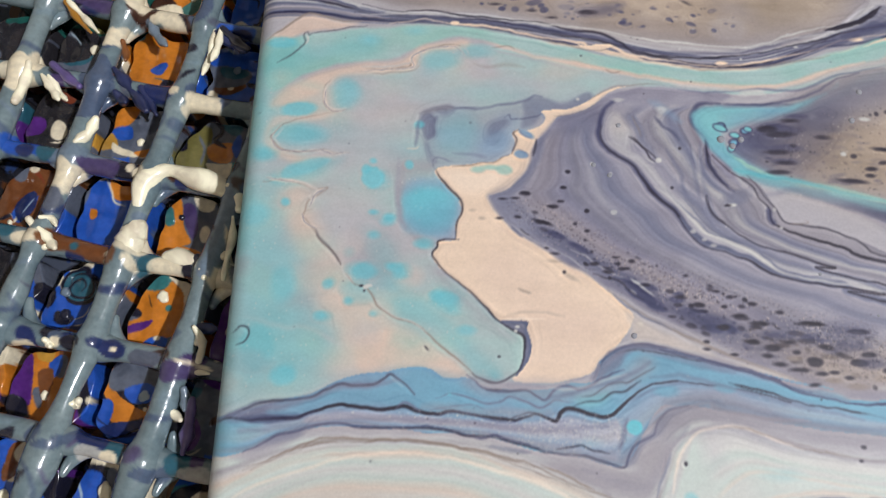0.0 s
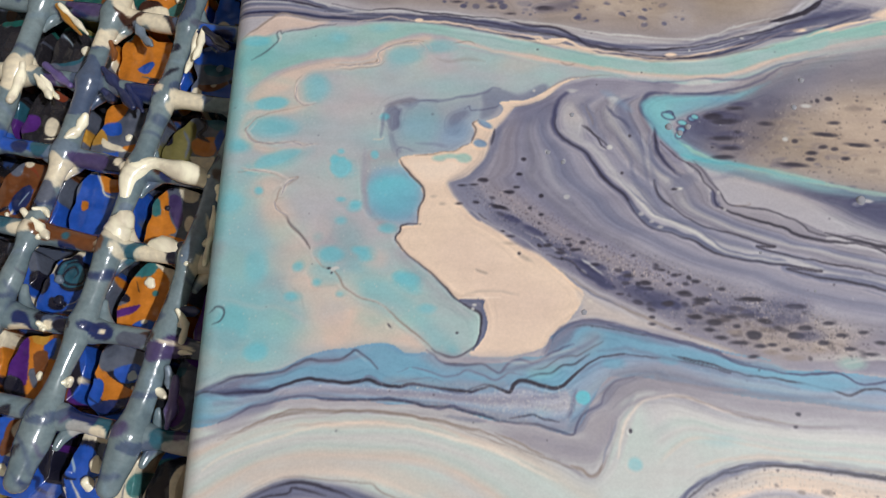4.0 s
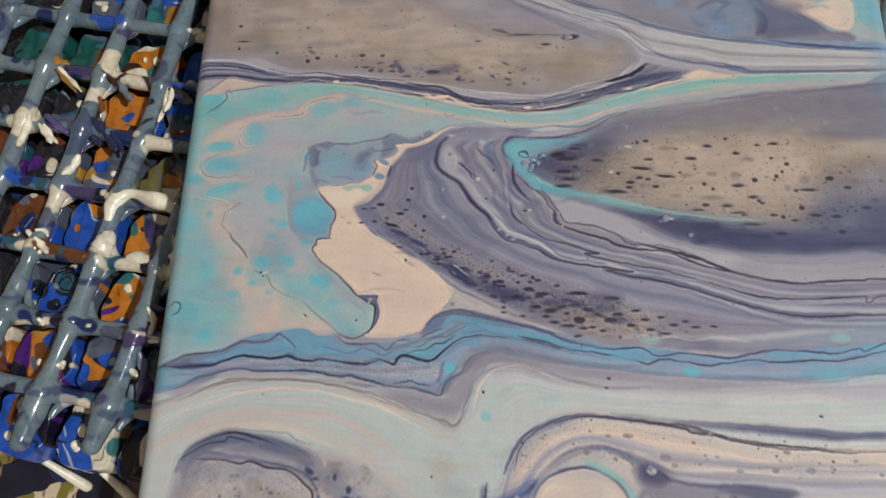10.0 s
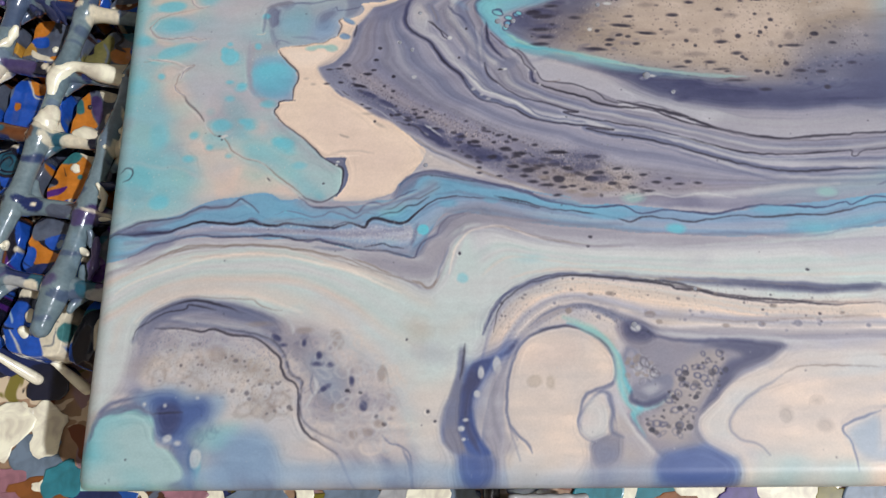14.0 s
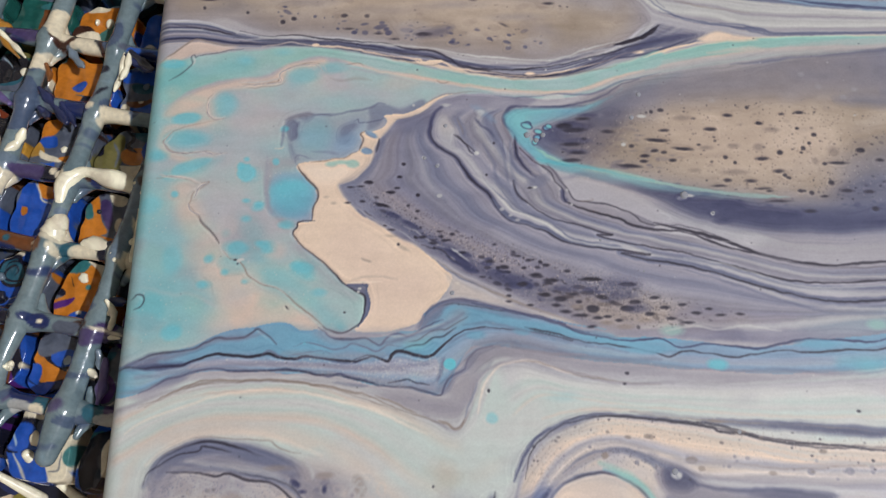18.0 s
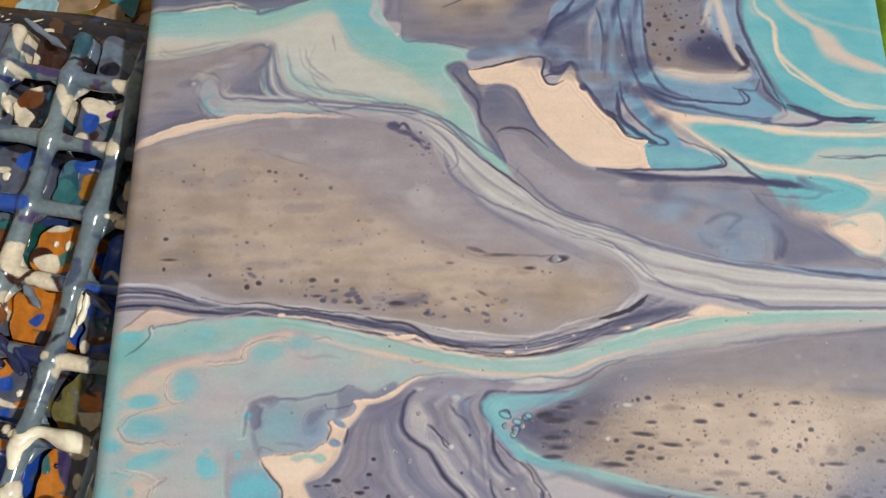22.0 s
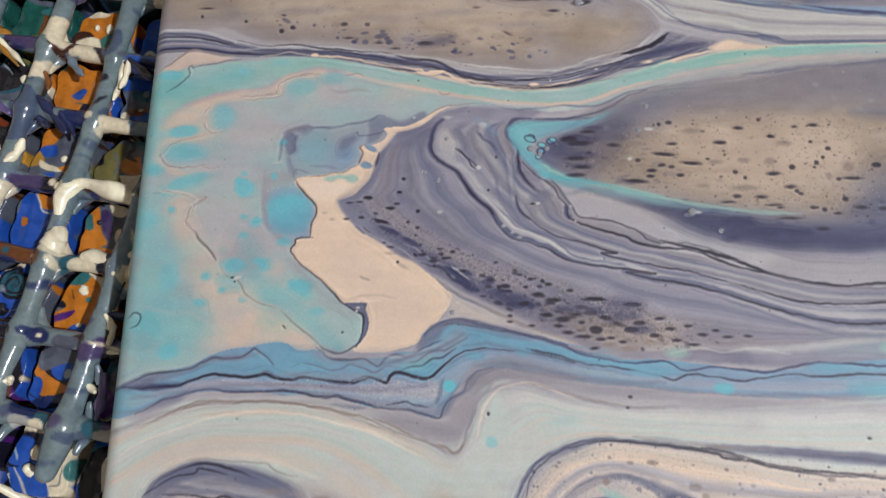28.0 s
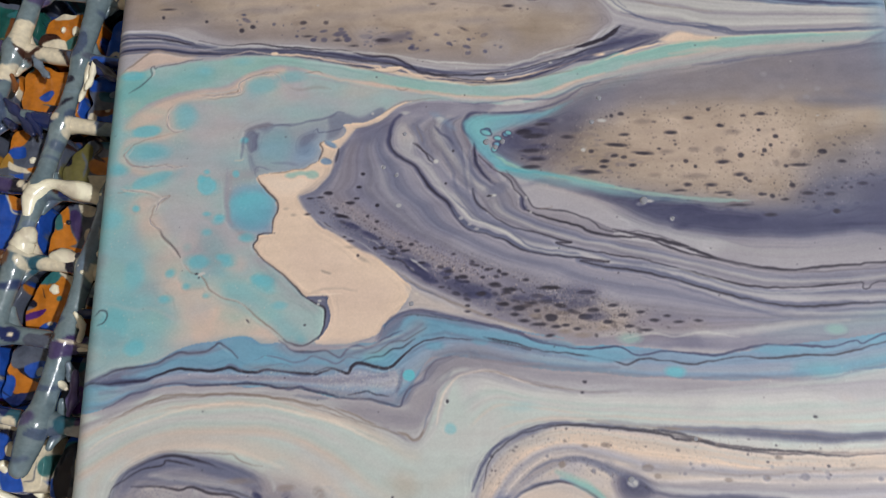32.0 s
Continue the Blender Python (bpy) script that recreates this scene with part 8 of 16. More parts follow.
line(NAVY, [-30.2, -54.7, -29.1, -52.9, -26.5, -51.4, -23.6, -50.7, -19.9, -51.0, -15.7, -52.2, -10.6, -53.3, -5.4, -54.7, 2.7, -56.5, -12.3, -53.0, -3.6, -54.6, 2.1, -56.6, 6.4, -58.5, 13.5, -60.1, 17.8, -60.6, 25.0, -60.2, 28.4, -62.1, 31.3, -62.3, 36.3, -61.5, 42.0, -62.2, 47.7, -62.7, 53.5, -61.5, 59.4, -60.7, 67.9, -60.9, 73.6, -61.3, 79.5, -60.0, 81.1, -60.7, 85.5, -58.8, 91.2, -58.7, 95.7, -57.5, 101.5, -57.2], width=0.47, soft=0.15, alpha=0.85)
line(SLATE, [-30.2, -54.7, -26.3, -51.8, -23.1, -51.1, -15.8, -52.8, -5.5, -55.3], width=1.06, soft=0.42, alpha=0.45)
line(DARK, [-27.4, -52.1, -23.1, -51.3, -17.8, -52.1, -11.6, -53.4], width=0.25, alpha=0.6)
line(MIST, [-30.6, -53.4, -27.9, -51.4, -24.6, -50.1, -20.9, -49.9, -14.6, -51.3, -5.4, -53.9, 2.8, -55.5], width=0.32, soft=0.16, alpha=0.6)
line(NAVY, [-96.6, -72.4, -93.4, -70.8, -90.6, -69.2, -87.2, -68.4, -83.3, -67.1, -79.1, -66.7, -74.8, -67.2, -68.5, -67.2, -62.2, -67.0, -57.9, -67.6, -54.8, -68.3, -52.7, -68.7, -50.4, -68.2, -47.5, -68.9, -43.4, -69.8, -40.3, -70.7, -36.2, -71.2, -33.1, -71.3, -29.9, -72.2, -26.6, -73.0, -25.8, -71.7, -25.3, -70.3, -23.8, -68.7, -20.9, -67.1, -19.9, -64.6, -17.8, -62.6, -14.2, -61.6], width=0.53, soft=0.21, alpha=0.75)
line(DARK, [-74.8, -67.3, -68.5, -67.3, -62.2, -67.1, -57.9, -67.7, -54.6, -68.4, -50.6, -68.4, -43.4, -70.0, -40.1, -70.8, -33.1, -71.4, -29.7, -72.3, -26.4, -73.1], width=0.27, alpha=0.65)
line(DARK, [-38.7, -70.2, -36.2, -69.8, -34.1, -69.4, -31.9, -70.2, -29.0, -70.7], width=0.25, alpha=0.7)
line(SLATE, [-27.2, -70.3, -26.7, -68.3, -26.2, -66.3, -25.5, -64.4], width=0.72, soft=0.31, alpha=0.6)
line(SLATE, [-51.6, -70.0, -47.5, -70.5, -43.4, -70.8], width=0.62, soft=0.31, alpha=0.5)
blob(TURQ, -24.3, -65.9, 1.34, 1.34, soft=0.41, alpha=1.0)
for x, y, rx, ry in ((-64.9, -65.2, 0.21, 0.21), (-76.6, -64.6, 0.21, 0.21), (-69.6, -65.2, 0.21, 0.21), (-62.8, -65.2, 0.21, 0.21), (-57.0, -64.6, 0.21, 0.21)):
    blob(MIST, x, y, rx, ry, soft=min(0.21, 2.0 * max(rx, ry)), alpha=0.8)
blob(DARK, -62.5, -65.4, 0.21, 0.21, soft=0.21, alpha=0.8)
blob(DARK, -53.8, -66.0, 0.21, 0.21, soft=0.21, alpha=0.8)
line(MIST, [-70.0, -57.8, -68.9, -58.7, -67.6, -59.5], width=0.21, alpha=0.6)
line(BRONZE, [-96.3, -75.6, -93.2, -74.5, -89.2, -72.8, -86.1, -71.8, -83.9, -70.3, -78.9, -69.6, -72.5, -69.6, -68.4, -69.4, -62.0, -70.0, -57.9, -70.5, -52.7, -71.3, -49.5, -72.0, -45.4, -73.4, -41.3, -74.8, -37.3, -76.2, -32.3, -78.4], width=0.25, alpha=0.75)
grit(MIST, [-85.6, -65.3, -70.7, -64.4, -52.8, -65.5, -37.1, -64.0, -27.8, -64.8, -27.5, -70.8, -41.3, -69.7, -51.7, -67.8, -68.5, -66.9, -83.3, -67.0], share=0.03, seed=210)
line(LILAC, [-32.2, -75.6, -29.4, -77.8, -26.6, -79.6, -23.5, -81.0, -21.0, -78.7, -19.6, -75.3, -19.3, -71.9, -16.5, -68.0, -12.5, -65.8, -6.8, -64.9, -1.1, -66.8], width=0.7, soft=0.35, alpha=0.7)
line(BRONZE, [-28.7, -78.9, -25.9, -79.5, -22.9, -81.0, -21.0, -79.3, -19.9, -76.8], width=0.28, alpha=0.55)
line(SILVER, [-27.3, -78.8, -23.1, -80.0, -21.6, -78.0], width=0.7, soft=0.28, alpha=0.7)
blob(TURQ, 37.6, -66.4, 2.27, 1.28, soft=0.86, alpha=0.85)
blob(TURQ, -58.5, -60.7, 0.14, 0.14, soft=0.86, alpha=0.85)
for x, y, rx, ry in ((21.9, -62.6, 5.43, 1.14), (61.4, -61.7, 4.85, 1.00), (-7.3, -58.0, 2.02, 1.16), (-18.2, -59.1, 2.31, 1.01)):
    blob(BLUE, x, y, rx, ry, soft=min(0.72, 2.0 * max(rx, ry)), alpha=0.85)
fill(BLUE, [66.0, -64.8, 74.6, -64.3, 87.7, -62.6, 102.7, -58.8, 101.8, -63.1, 90.1, -64.8, 76.9, -67.7, 65.5, -67.9], soft=1.13, alpha=0.7, second=TEAL)
line(SLATE, [-18.2, -61.3, -12.4, -60.4, -3.8, -61.7, 4.7, -63.9, 13.2, -65.0, 24.6, -65.1], width=1.01, soft=0.58, alpha=0.55)
line(SLATE, [41.4, -68.2, 51.4, -67.4, 62.6, -68.6, 72.5, -68.4, 79.8, -66.9, 90.1, -64.8], width=0.57, soft=0.35, alpha=0.5)
line(LILAC, [-3.9, -65.3, 8.8, -67.2, 23.0, -68.3, 44.1, -69.4, 62.5, -69.2, 75.2, -69.3], width=1.43, soft=0.86, alpha=0.6)
fill(GREY, [76.6, -69.4, 87.0, -66.2, 101.4, -65.2, 101.8, -70.2, 91.3, -74.1, 71.9, -72.7], soft=1.69, alpha=0.5)
line(BRONZE, [1.7, -67.2, 8.8, -68.9, 15.8, -70.2, 24.2, -71.0], width=0.28, soft=0.17, alpha=0.5)
blob(DARK, 16.6, -68.4, 0.42, 0.28, soft=0.28, alpha=0.8)
blob(DARK, 68.0, -77.2, 0.42, 0.28, soft=0.28, alpha=0.8)
# strata of the pale water and its threads
line(CREAM_LIGHT, [-98.9, -81.4, -93.1, -78.0, -85.8, -75.5, -78.6, -73.1, -71.2, -71.8, -63.8, -71.8, -56.3, -72.7, -48.9, -74.5, -41.6, -76.4, -35.5, -79.2, -29.6, -82.0], width=0.62, soft=0.31, alpha=0.6)
line(GREEN, [-99.2, -79.0, -90.9, -74.7, -82.4, -72.2, -73.7, -71.0, -65.1, -70.7, -56.3, -71.7, -48.9, -73.6], width=1.0, soft=0.37, alpha=0.7)
line(SILVER, [-96.8, -76.0, -88.6, -72.6, -80.0, -70.4, -71.4, -69.3, -63.9, -69.1, -55.2, -70.5, -48.3, -72.9, -41.6, -74.4, -34.3, -77.0, -29.5, -79.1], width=0.37, soft=0.19, alpha=0.7)
line(SILVER, [-96.8, -83.2, -90.4, -79.5, -83.2, -76.7, -75.9, -75.0, -67.3, -74.2, -59.9, -74.9, -51.3, -76.5], width=0.37, soft=0.25, alpha=0.5)
line(BRONZE, [-96.2, -75.0, -93.4, -74.4, -90.5, -72.9, -86.2, -71.0, -82.6, -69.6, -78.9, -69.3, -72.9, -69.4, -66.4, -69.4, -61.4, -69.7, -56.4, -70.5, -52.4, -70.8, -47.7, -72.2, -42.8, -73.6], width=0.33, soft=0.15, alpha=0.8)
line(BRONZE, [-84.0, -82.5, -79.1, -82.3, -74.2, -82.7, -69.3, -82.9, -65.6, -83.0, -64.1, -84.0, -61.9, -85.3, -58.2, -86.0], width=0.29, soft=0.15, alpha=0.7)
line(BRONZE, [-89.7, -86.3, -87.6, -85.1, -85.0, -84.3], width=0.29, alpha=0.6)
line(CREAM_LIGHT, [-93.2, -88.4, -87.5, -83.9, -81.6, -81.8, -73.0, -81.2, -65.7, -81.9, -59.5, -84.0, -53.4, -86.6], width=1.1, soft=0.61, alpha=0.55)
fill(PEACH, [-90.1, -82.5, -81.7, -80.3, -70.7, -80.0, -60.8, -81.7, -53.5, -83.9, -58.3, -84.6, -65.7, -82.3, -77.9, -81.8, -86.3, -83.9], soft=0.74, alpha=0.4)
fill(PEACH, [-59.2, -90.3, -54.6, -88.0, -48.6, -87.9, -41.5, -89.9, -41.4, -91.5, -59.2, -91.7], soft=1.67, alpha=0.4)
line(LILAC, [-41.6, -70.4, -37.9, -70.8, -33.7, -71.6, -29.4, -73.1, -26.4, -74.3, -22.5, -75.5, -21.0, -73.7, -19.1, -70.7, -17.2, -68.2, -13.4, -66.1, -7.3, -64.5], width=0.98, soft=0.49, alpha=0.5)
line(SILVER, [-28.9, -78.2, -25.9, -79.2, -23.6, -80.8, -22.1, -79.6, -20.9, -77.8, -19.2, -74.3, -17.9, -70.7, -15.7, -67.6], width=0.72, soft=0.3, alpha=0.85)
line(BRONZE, [-27.1, -78.8, -25.3, -79.5, -23.3, -80.8, -21.9, -80.0, -20.9, -78.2], width=0.41, soft=0.17, alpha=0.85)
line(SLATE, [-20.9, -78.2, -20.1, -75.5, -19.0, -73.1, -18.0, -70.3], width=0.48, soft=0.24, alpha=0.55)
line(CREAM_LIGHT, [-18.0, -77.2, -16.8, -71.9, -15.0, -68.6, -12.2, -66.1, -7.9, -65.1, -4.3, -65.3, -0.2, -67.0, 5.7, -69.0], width=0.6, soft=0.3, alpha=0.7)
line(BRONZE, [-41.6, -73.1, -37.9, -74.4, -34.3, -76.2, -31.9, -77.1], width=0.32, soft=0.15, alpha=0.8)
line(LILAC, [-14.0, -66.1, -9.7, -65.1, -5.5, -64.6, -1.3, -65.7, 4.6, -68.1, 10.4, -69.9, 17.5, -70.6, 27.0, -70.4, 37.6, -70.5, 50.3, -69.7], width=0.61, soft=0.3, alpha=0.6)
line(BRONZE, [-9.2, -65.5, -5.5, -65.2, -1.3, -66.3, 2.8, -67.8, 6.9, -69.0, 14.0, -70.0], width=0.29, soft=0.15, alpha=0.6)
line(MIST, [6.7, -71.4, 16.1, -72.7, 27.9, -72.4, 39.6, -72.8, 49.9, -72.1], width=0.6, soft=0.3, alpha=0.6)
line(SILVER, [11.2, -74.4, 20.6, -74.6, 32.4, -74.3, 49.5, -74.9], width=0.35, soft=0.18, alpha=0.55)
line(GREEN, [4.0, -75.3, 13.4, -76.1, 25.2, -75.5, 39.0, -76.6, 49.1, -77.3], width=0.83, soft=0.41, alpha=0.5)
line(PEACH, [-3.3, -78.5, 3.9, -76.8, 12.2, -76.5, 21.5, -77.2], width=0.83, soft=0.35, alpha=0.5)
for x, y, rx, ry in ((-15.4, -72.1, 0.36, 0.48), (15.8, -70.6, 0.36, 0.24), (16.5, -68.3, 0.48, 0.24)):
    blob(DARK, x, y, rx, ry, soft=min(0.24, 2.0 * max(rx, ry)), alpha=0.8)
blob(TURQ, -14.9, -78.4, 1.31, 1.19, soft=0.71, alpha=0.45)
blob(TURQ, 1.8, -73.5, 3.10, 1.07, soft=1.45, alpha=0.2)
blob(TURQ, -32.4, -68.9, 1.71, 0.73, soft=1.45, alpha=0.2)
# folds at the neck of the tongue
line(SLATE, [-23.1, -1.6, -21.7, -3.1, -20.9, -5.7, -20.8, -8.0], width=1.05, soft=0.58, alpha=0.55)
line(BRONZE, [-22.4, -2.2, -21.3, -4.2, -20.8, -6.7], width=0.47, soft=0.23, alpha=0.5)
fill(SILVER, [-26.2, -0.6, -23.9, -2.2, -22.5, -5.2, -24.1, -7.4, -26.4, -6.8, -27.3, -4.0], soft=0.94, alpha=0.5, second=SAND)
line(SILVER, [-27.6, -8.1, -24.2, -10.6, -20.3, -13.1, -17.6, -16.5, -15.0, -20.4, -12.4, -23.4], width=1.39, soft=0.58, alpha=0.55)
line(DARK, [-23.1, -6.9, -22.1, -7.6, -20.9, -8.5, -19.9, -9.9, -18.9, -11.5, -18.0, -12.4], width=0.46, soft=0.17, alpha=0.75)
line(MIST, [-20.6, -10.6, -19.1, -12.3, -18.0, -13.0], width=0.34, soft=0.16, alpha=0.7)
line(NAVY, [-17.7, -2.2, -16.2, -4.1, -14.4, -5.6, -12.9, -7.4], width=0.58, soft=0.29, alpha=0.6)
line(SLATE, [-15.6, -9.5, -14.3, -12.4, -13.0, -14.8, -12.7, -18.5, -11.2, -21.5], width=0.57, soft=0.34, alpha=0.6)
line(SLATE, [-11.8, -8.5, -10.7, -12.3, -10.1, -16.6, -9.4, -20.3], width=0.69, soft=0.34, alpha=0.55)
line(SILVER, [-10.3, -8.9, -9.4, -12.9, -9.2, -16.6], width=0.57, soft=0.34, alpha=0.4)
blob(MIST, -16.2, -0.5, 1.17, 0.70, soft=0.7, alpha=0.6)
blob(MIST, -25.2, 1.6, 1.29, 0.47, soft=0.35, alpha=0.6)
for x, y, rx, ry in ((-35.8, -14.9, 0.57, 0.34), (-36.8, -18.5, 0.57, 0.34), (-37.0, -21.4, 0.45, 0.23), (-38.7, -22.5, 0.91, 0.34), (-32.1, -23.4, 0.56, 0.45), (-34.5, -26.2, 0.45, 0.34), (-12.9, -9.3, 0.34, 0.34), (-14.9, -18.1, 0.34, 0.34), (-41.0, -26.0, 1.35, 0.34)):
    blob(DARK, x, y, rx, ry, soft=min(0.23, 2.0 * max(rx, ry)), alpha=0.8)
line(NAVY, [-7.0, -11.6, -6.5, -14.1, -5.2, -16.3, -3.6, -17.5], width=0.34, soft=0.17, alpha=0.7)
line(DARK, [-8.3, -19.7, -7.8, -22.1, -6.4, -24.5, -4.3, -26.2], width=0.45, soft=0.22, alpha=0.6)
blob(SLATE, -2.2, -20.2, 2.90, 1.56, soft=1.11, alpha=0.5, turn=0.4)
blob(MIST, -3.0, -21.8, 0.78, 0.33, soft=0.22, alpha=0.85)
blob(DARK, -4.0, -21.8, 0.67, 0.22, soft=0.22, alpha=0.8)
# navy stains and cells of the wedge
fill(BRONZE, [-5.2, -48.6, 6.1, -48.0, 15.9, -49.9, 22.8, -54.4, 18.8, -57.3, 10.4, -56.3, 2.1, -52.5], soft=2.0, alpha=0.4)
fill(GRITTY, [6.0, -49.9, 14.5, -51.2, 20.3, -54.4, 15.2, -56.6, 8.1, -54.4], soft=1.74, alpha=0.5, second=WARM)
fill(NAVY, [-28.9, -33.8, -23.7, -36.5, -16.2, -42.0, -8.6, -43.3, -3.7, -45.3, -5.1, -48.0, -11.3, -46.7, -18.8, -43.6, -25.1, -39.5], soft=1.56, alpha=0.35)
fill(NAVY, [13.3, -45.4, 20.0, -45.8, 21.7, -47.3, 17.3, -48.4, 13.0, -47.3], soft=1.0, alpha=0.5)
for x, y, rx, ry, a in ((-8.5, -45.7, 3.02, 1.26, -0.2), (-5.1, -47.3, 1.76, 0.75, 0.0), (3.6, -48.0, 2.74, 0.75, 0.0), (-12.5, -44.0, 2.03, 0.76, 0.0), (9.8, -48.6, 2.23, 0.74, 0.0), (14.0, -50.6, 1.98, 0.74, 0.0)):
    blob(NAVY, x, y, rx, ry, soft=min(1.00, 2.0 * max(rx, ry)), alpha=0.55, turn=a)
line(NAVY, [-25.1, -37.6, -22.5, -39.5, -19.8, -42.0, -17.5, -43.6], width=1.16, soft=0.52, alpha=0.85)
line(MIST, [-24.0, -37.4, -21.5, -39.3, -19.5, -40.9], width=0.39, soft=0.15, alpha=0.85)
for x, y, rx, ry, a in ((-0.2, -45.9, 1.63, 0.50, 0.0), (9.4, -45.6, 2.25, 0.50, 0.0), (-1.5, -49.4, 1.12, 0.50, 0.0), (2.0, -50.5, 1.49, 0.62, 0.0), (9.7, -52.9, 1.60, 0.86, 0.0), (11.9, -50.1, 1.48, 0.49, -0.2), (15.1, -51.6, 1.48, 0.49, -0.3), (6.6, -54.4, 1.72, 0.37, 0.0), (10.7, -55.1, 1.10, 0.37, 0.0), (3.2, -53.5, 1.23, 0.37, 0.0), (-3.7, -44.4, 1.26, 0.38, 0.0), (-11.1, -42.4, 1.14, 0.51, 0.0), (-14.6, -40.9, 1.15, 0.38, 0.0), (-6.9, -46.7, 1.26, 0.63, 0.0), (17.5, -52.5, 0.86, 0.37, 0.0), (5.4, -49.3, 0.99, 0.37, 0.0), (0.9, -52.0, 0.99, 0.37, 0.0)):
    blob(DARK, x, y, rx, ry, soft=min(0.37, 2.0 * max(rx, ry)), alpha=0.85, turn=a)
for x, y, rx, ry in ((-30.8, -34.5, 0.91, 0.39), (-28.3, -36.1, 1.04, 0.39), (-25.7, -35.4, 0.78, 0.39), (-21.2, -38.6, 0.77, 0.26), (-16.3, -44.7, 0.63, 0.25), (-10.3, -51.0, 0.62, 0.25), (-5.2, -40.7, 0.76, 0.38), (-1.0, -42.0, 0.88, 0.38), (-7.8, -39.6, 0.64, 0.25), (4.0, -43.4, 0.75, 0.38), (6.5, -51.2, 0.74, 0.37), (13.0, -54.8, 0.86, 0.37), (15.6, -55.7, 0.98, 0.37), (20.5, -52.5, 0.98, 0.37), (24.0, -54.4, 0.98, 0.37), (9.1, -57.2, 0.98, 0.37), (-23.7, -33.8, 0.65, 0.39), (-13.4, -36.6, 0.51, 0.26)):
    blob(DARK, x, y, rx, ry, soft=min(0.32, 2.0 * max(rx, ry)), alpha=0.8)
for x, y, rx, ry in ((17.0, -57.3, 1.95, 0.61), (12.8, -56.3, 1.47, 0.49), (21.4, -55.7, 1.71, 0.61), (5.8, -52.3, 1.24, 0.49)):
    blob(BRONZE, x, y, rx, ry, soft=min(0.49, 2.0 * max(rx, ry)), alpha=0.6)
line(VIOLET, [-30.5, -57.0, -29.2, -54.5, -26.6, -51.9, -23.4, -50.6, -18.4, -51.0, -12.8, -52.5], width=1.12, soft=0.5, alpha=0.6)
line(NAVY, [-30.0, -53.8, -28.5, -52.0, -25.3, -50.6, -21.5, -50.3, -17.8, -51.0], width=0.5, soft=0.25, alpha=0.6)
# violet shading of the river and the tail of the wedge
fill(LILAC, [-56.0, -57.3, -50.7, -57.1, -42.7, -57.7, -33.4, -57.5, -26.8, -56.3, -24.2, -53.7, -21.0, -51.8, -20.2, -55.0, -26.8, -58.9, -33.4, -60.8, -39.9, -61.4, -46.6, -60.3, -53.2, -59.7], soft=1.07, alpha=0.55, second=VIOLET_PALE)
line(VIOLET, [-98.1, -65.8, -91.6, -64.1, -85.1, -62.2, -79.2, -59.9, -73.2, -59.5, -68.6, -58.4], width=1.21, soft=0.54, alpha=0.6)
line(SLATE, [-39.9, -60.8, -36.0, -60.1, -32.1, -58.6, -28.1, -57.6, -24.2, -55.7, -21.0, -53.7], width=0.79, soft=0.4, alpha=0.6)
line(DARK, [-36.2, -62.8, -33.3, -61.5, -30.7, -61.3, -28.1, -59.6, -25.8, -59.2, -22.9, -57.1], width=0.34, soft=0.16, alpha=0.6)
line(SILVER, [-40.0, -59.0, -34.7, -59.1, -29.5, -57.3, -25.5, -56.0], width=0.53, soft=0.26, alpha=0.5)
line(LILAC, [-63.6, -63.1, -55.7, -63.6, -47.7, -63.9, -39.9, -63.4], width=1.59, soft=0.8, alpha=0.5)
line(VIOLET, [-97.8, -68.7, -87.2, -67.5, -78.1, -66.0, -64.8, -65.6, -50.3, -66.3, -39.8, -66.9, -29.4, -65.7], width=1.07, soft=0.54, alpha=0.5)
grit(MIST, [-68.9, -63.7, -50.4, -64.6, -32.0, -64.1, -26.8, -64.2, -27.4, -69.9, -39.7, -69.2, -58.2, -66.7, -68.8, -66.1], share=0.05, seed=251)
grit(SLATE, [-68.9, -63.7, -50.4, -64.6, -32.0, -64.1, -26.8, -64.2, -27.4, -69.9, -39.7, -69.2, -58.2, -66.7, -68.8, -66.1], share=0.03, seed=252, alpha=0.5)
line(VIOLET, [-21.0, -50.3, -14.9, -51.9, -8.4, -53.3, -1.9, -55.3, 5.8, -57.7, 14.8, -60.1], width=1.06, soft=0.53, alpha=0.6)
line(NAVY, [-18.9, -51.3, -12.3, -52.5, -4.5, -54.7, 2.0, -56.9, 8.4, -58.6], width=0.4, soft=0.2, alpha=0.6)
line(SLATE, [-21.0, -56.6, -15.0, -56.2, -8.5, -57.6, -2.0, -59.2, 7.0, -61.3, 17.1, -63.3], width=0.66, soft=0.39, alpha=0.5)
fill(DUSK, [-20.3, -62.9, -15.0, -59.7, -8.5, -58.9, 1.8, -62.1, 14.5, -64.6, 32.1, -67.1, 14.3, -67.4, 1.7, -65.1, -8.6, -63.1, -15.1, -64.3, -19.0, -68.1], soft=1.56, alpha=0.5)
fill(GRITTY, [15.4, -48.8, 25.7, -50.3, 35.9, -52.5, 45.9, -54.8, 39.3, -57.1, 26.5, -56.9, 17.7, -54.2], soft=1.83, alpha=0.6, second=WARM)
grit(DARK, [7.7, -46.0, 20.7, -47.6, 35.9, -52.5, 45.9, -54.8, 39.3, -57.1, 26.5, -56.9, 12.6, -52.8], share=0.03, seed=253, alpha=0.6)
grit(SAND, [7.7, -46.0, 20.7, -47.6, 35.9, -52.5, 45.9, -54.8, 39.3, -57.1, 26.5, -56.9, 12.6, -52.8], share=0.03, seed=254, alpha=0.5)
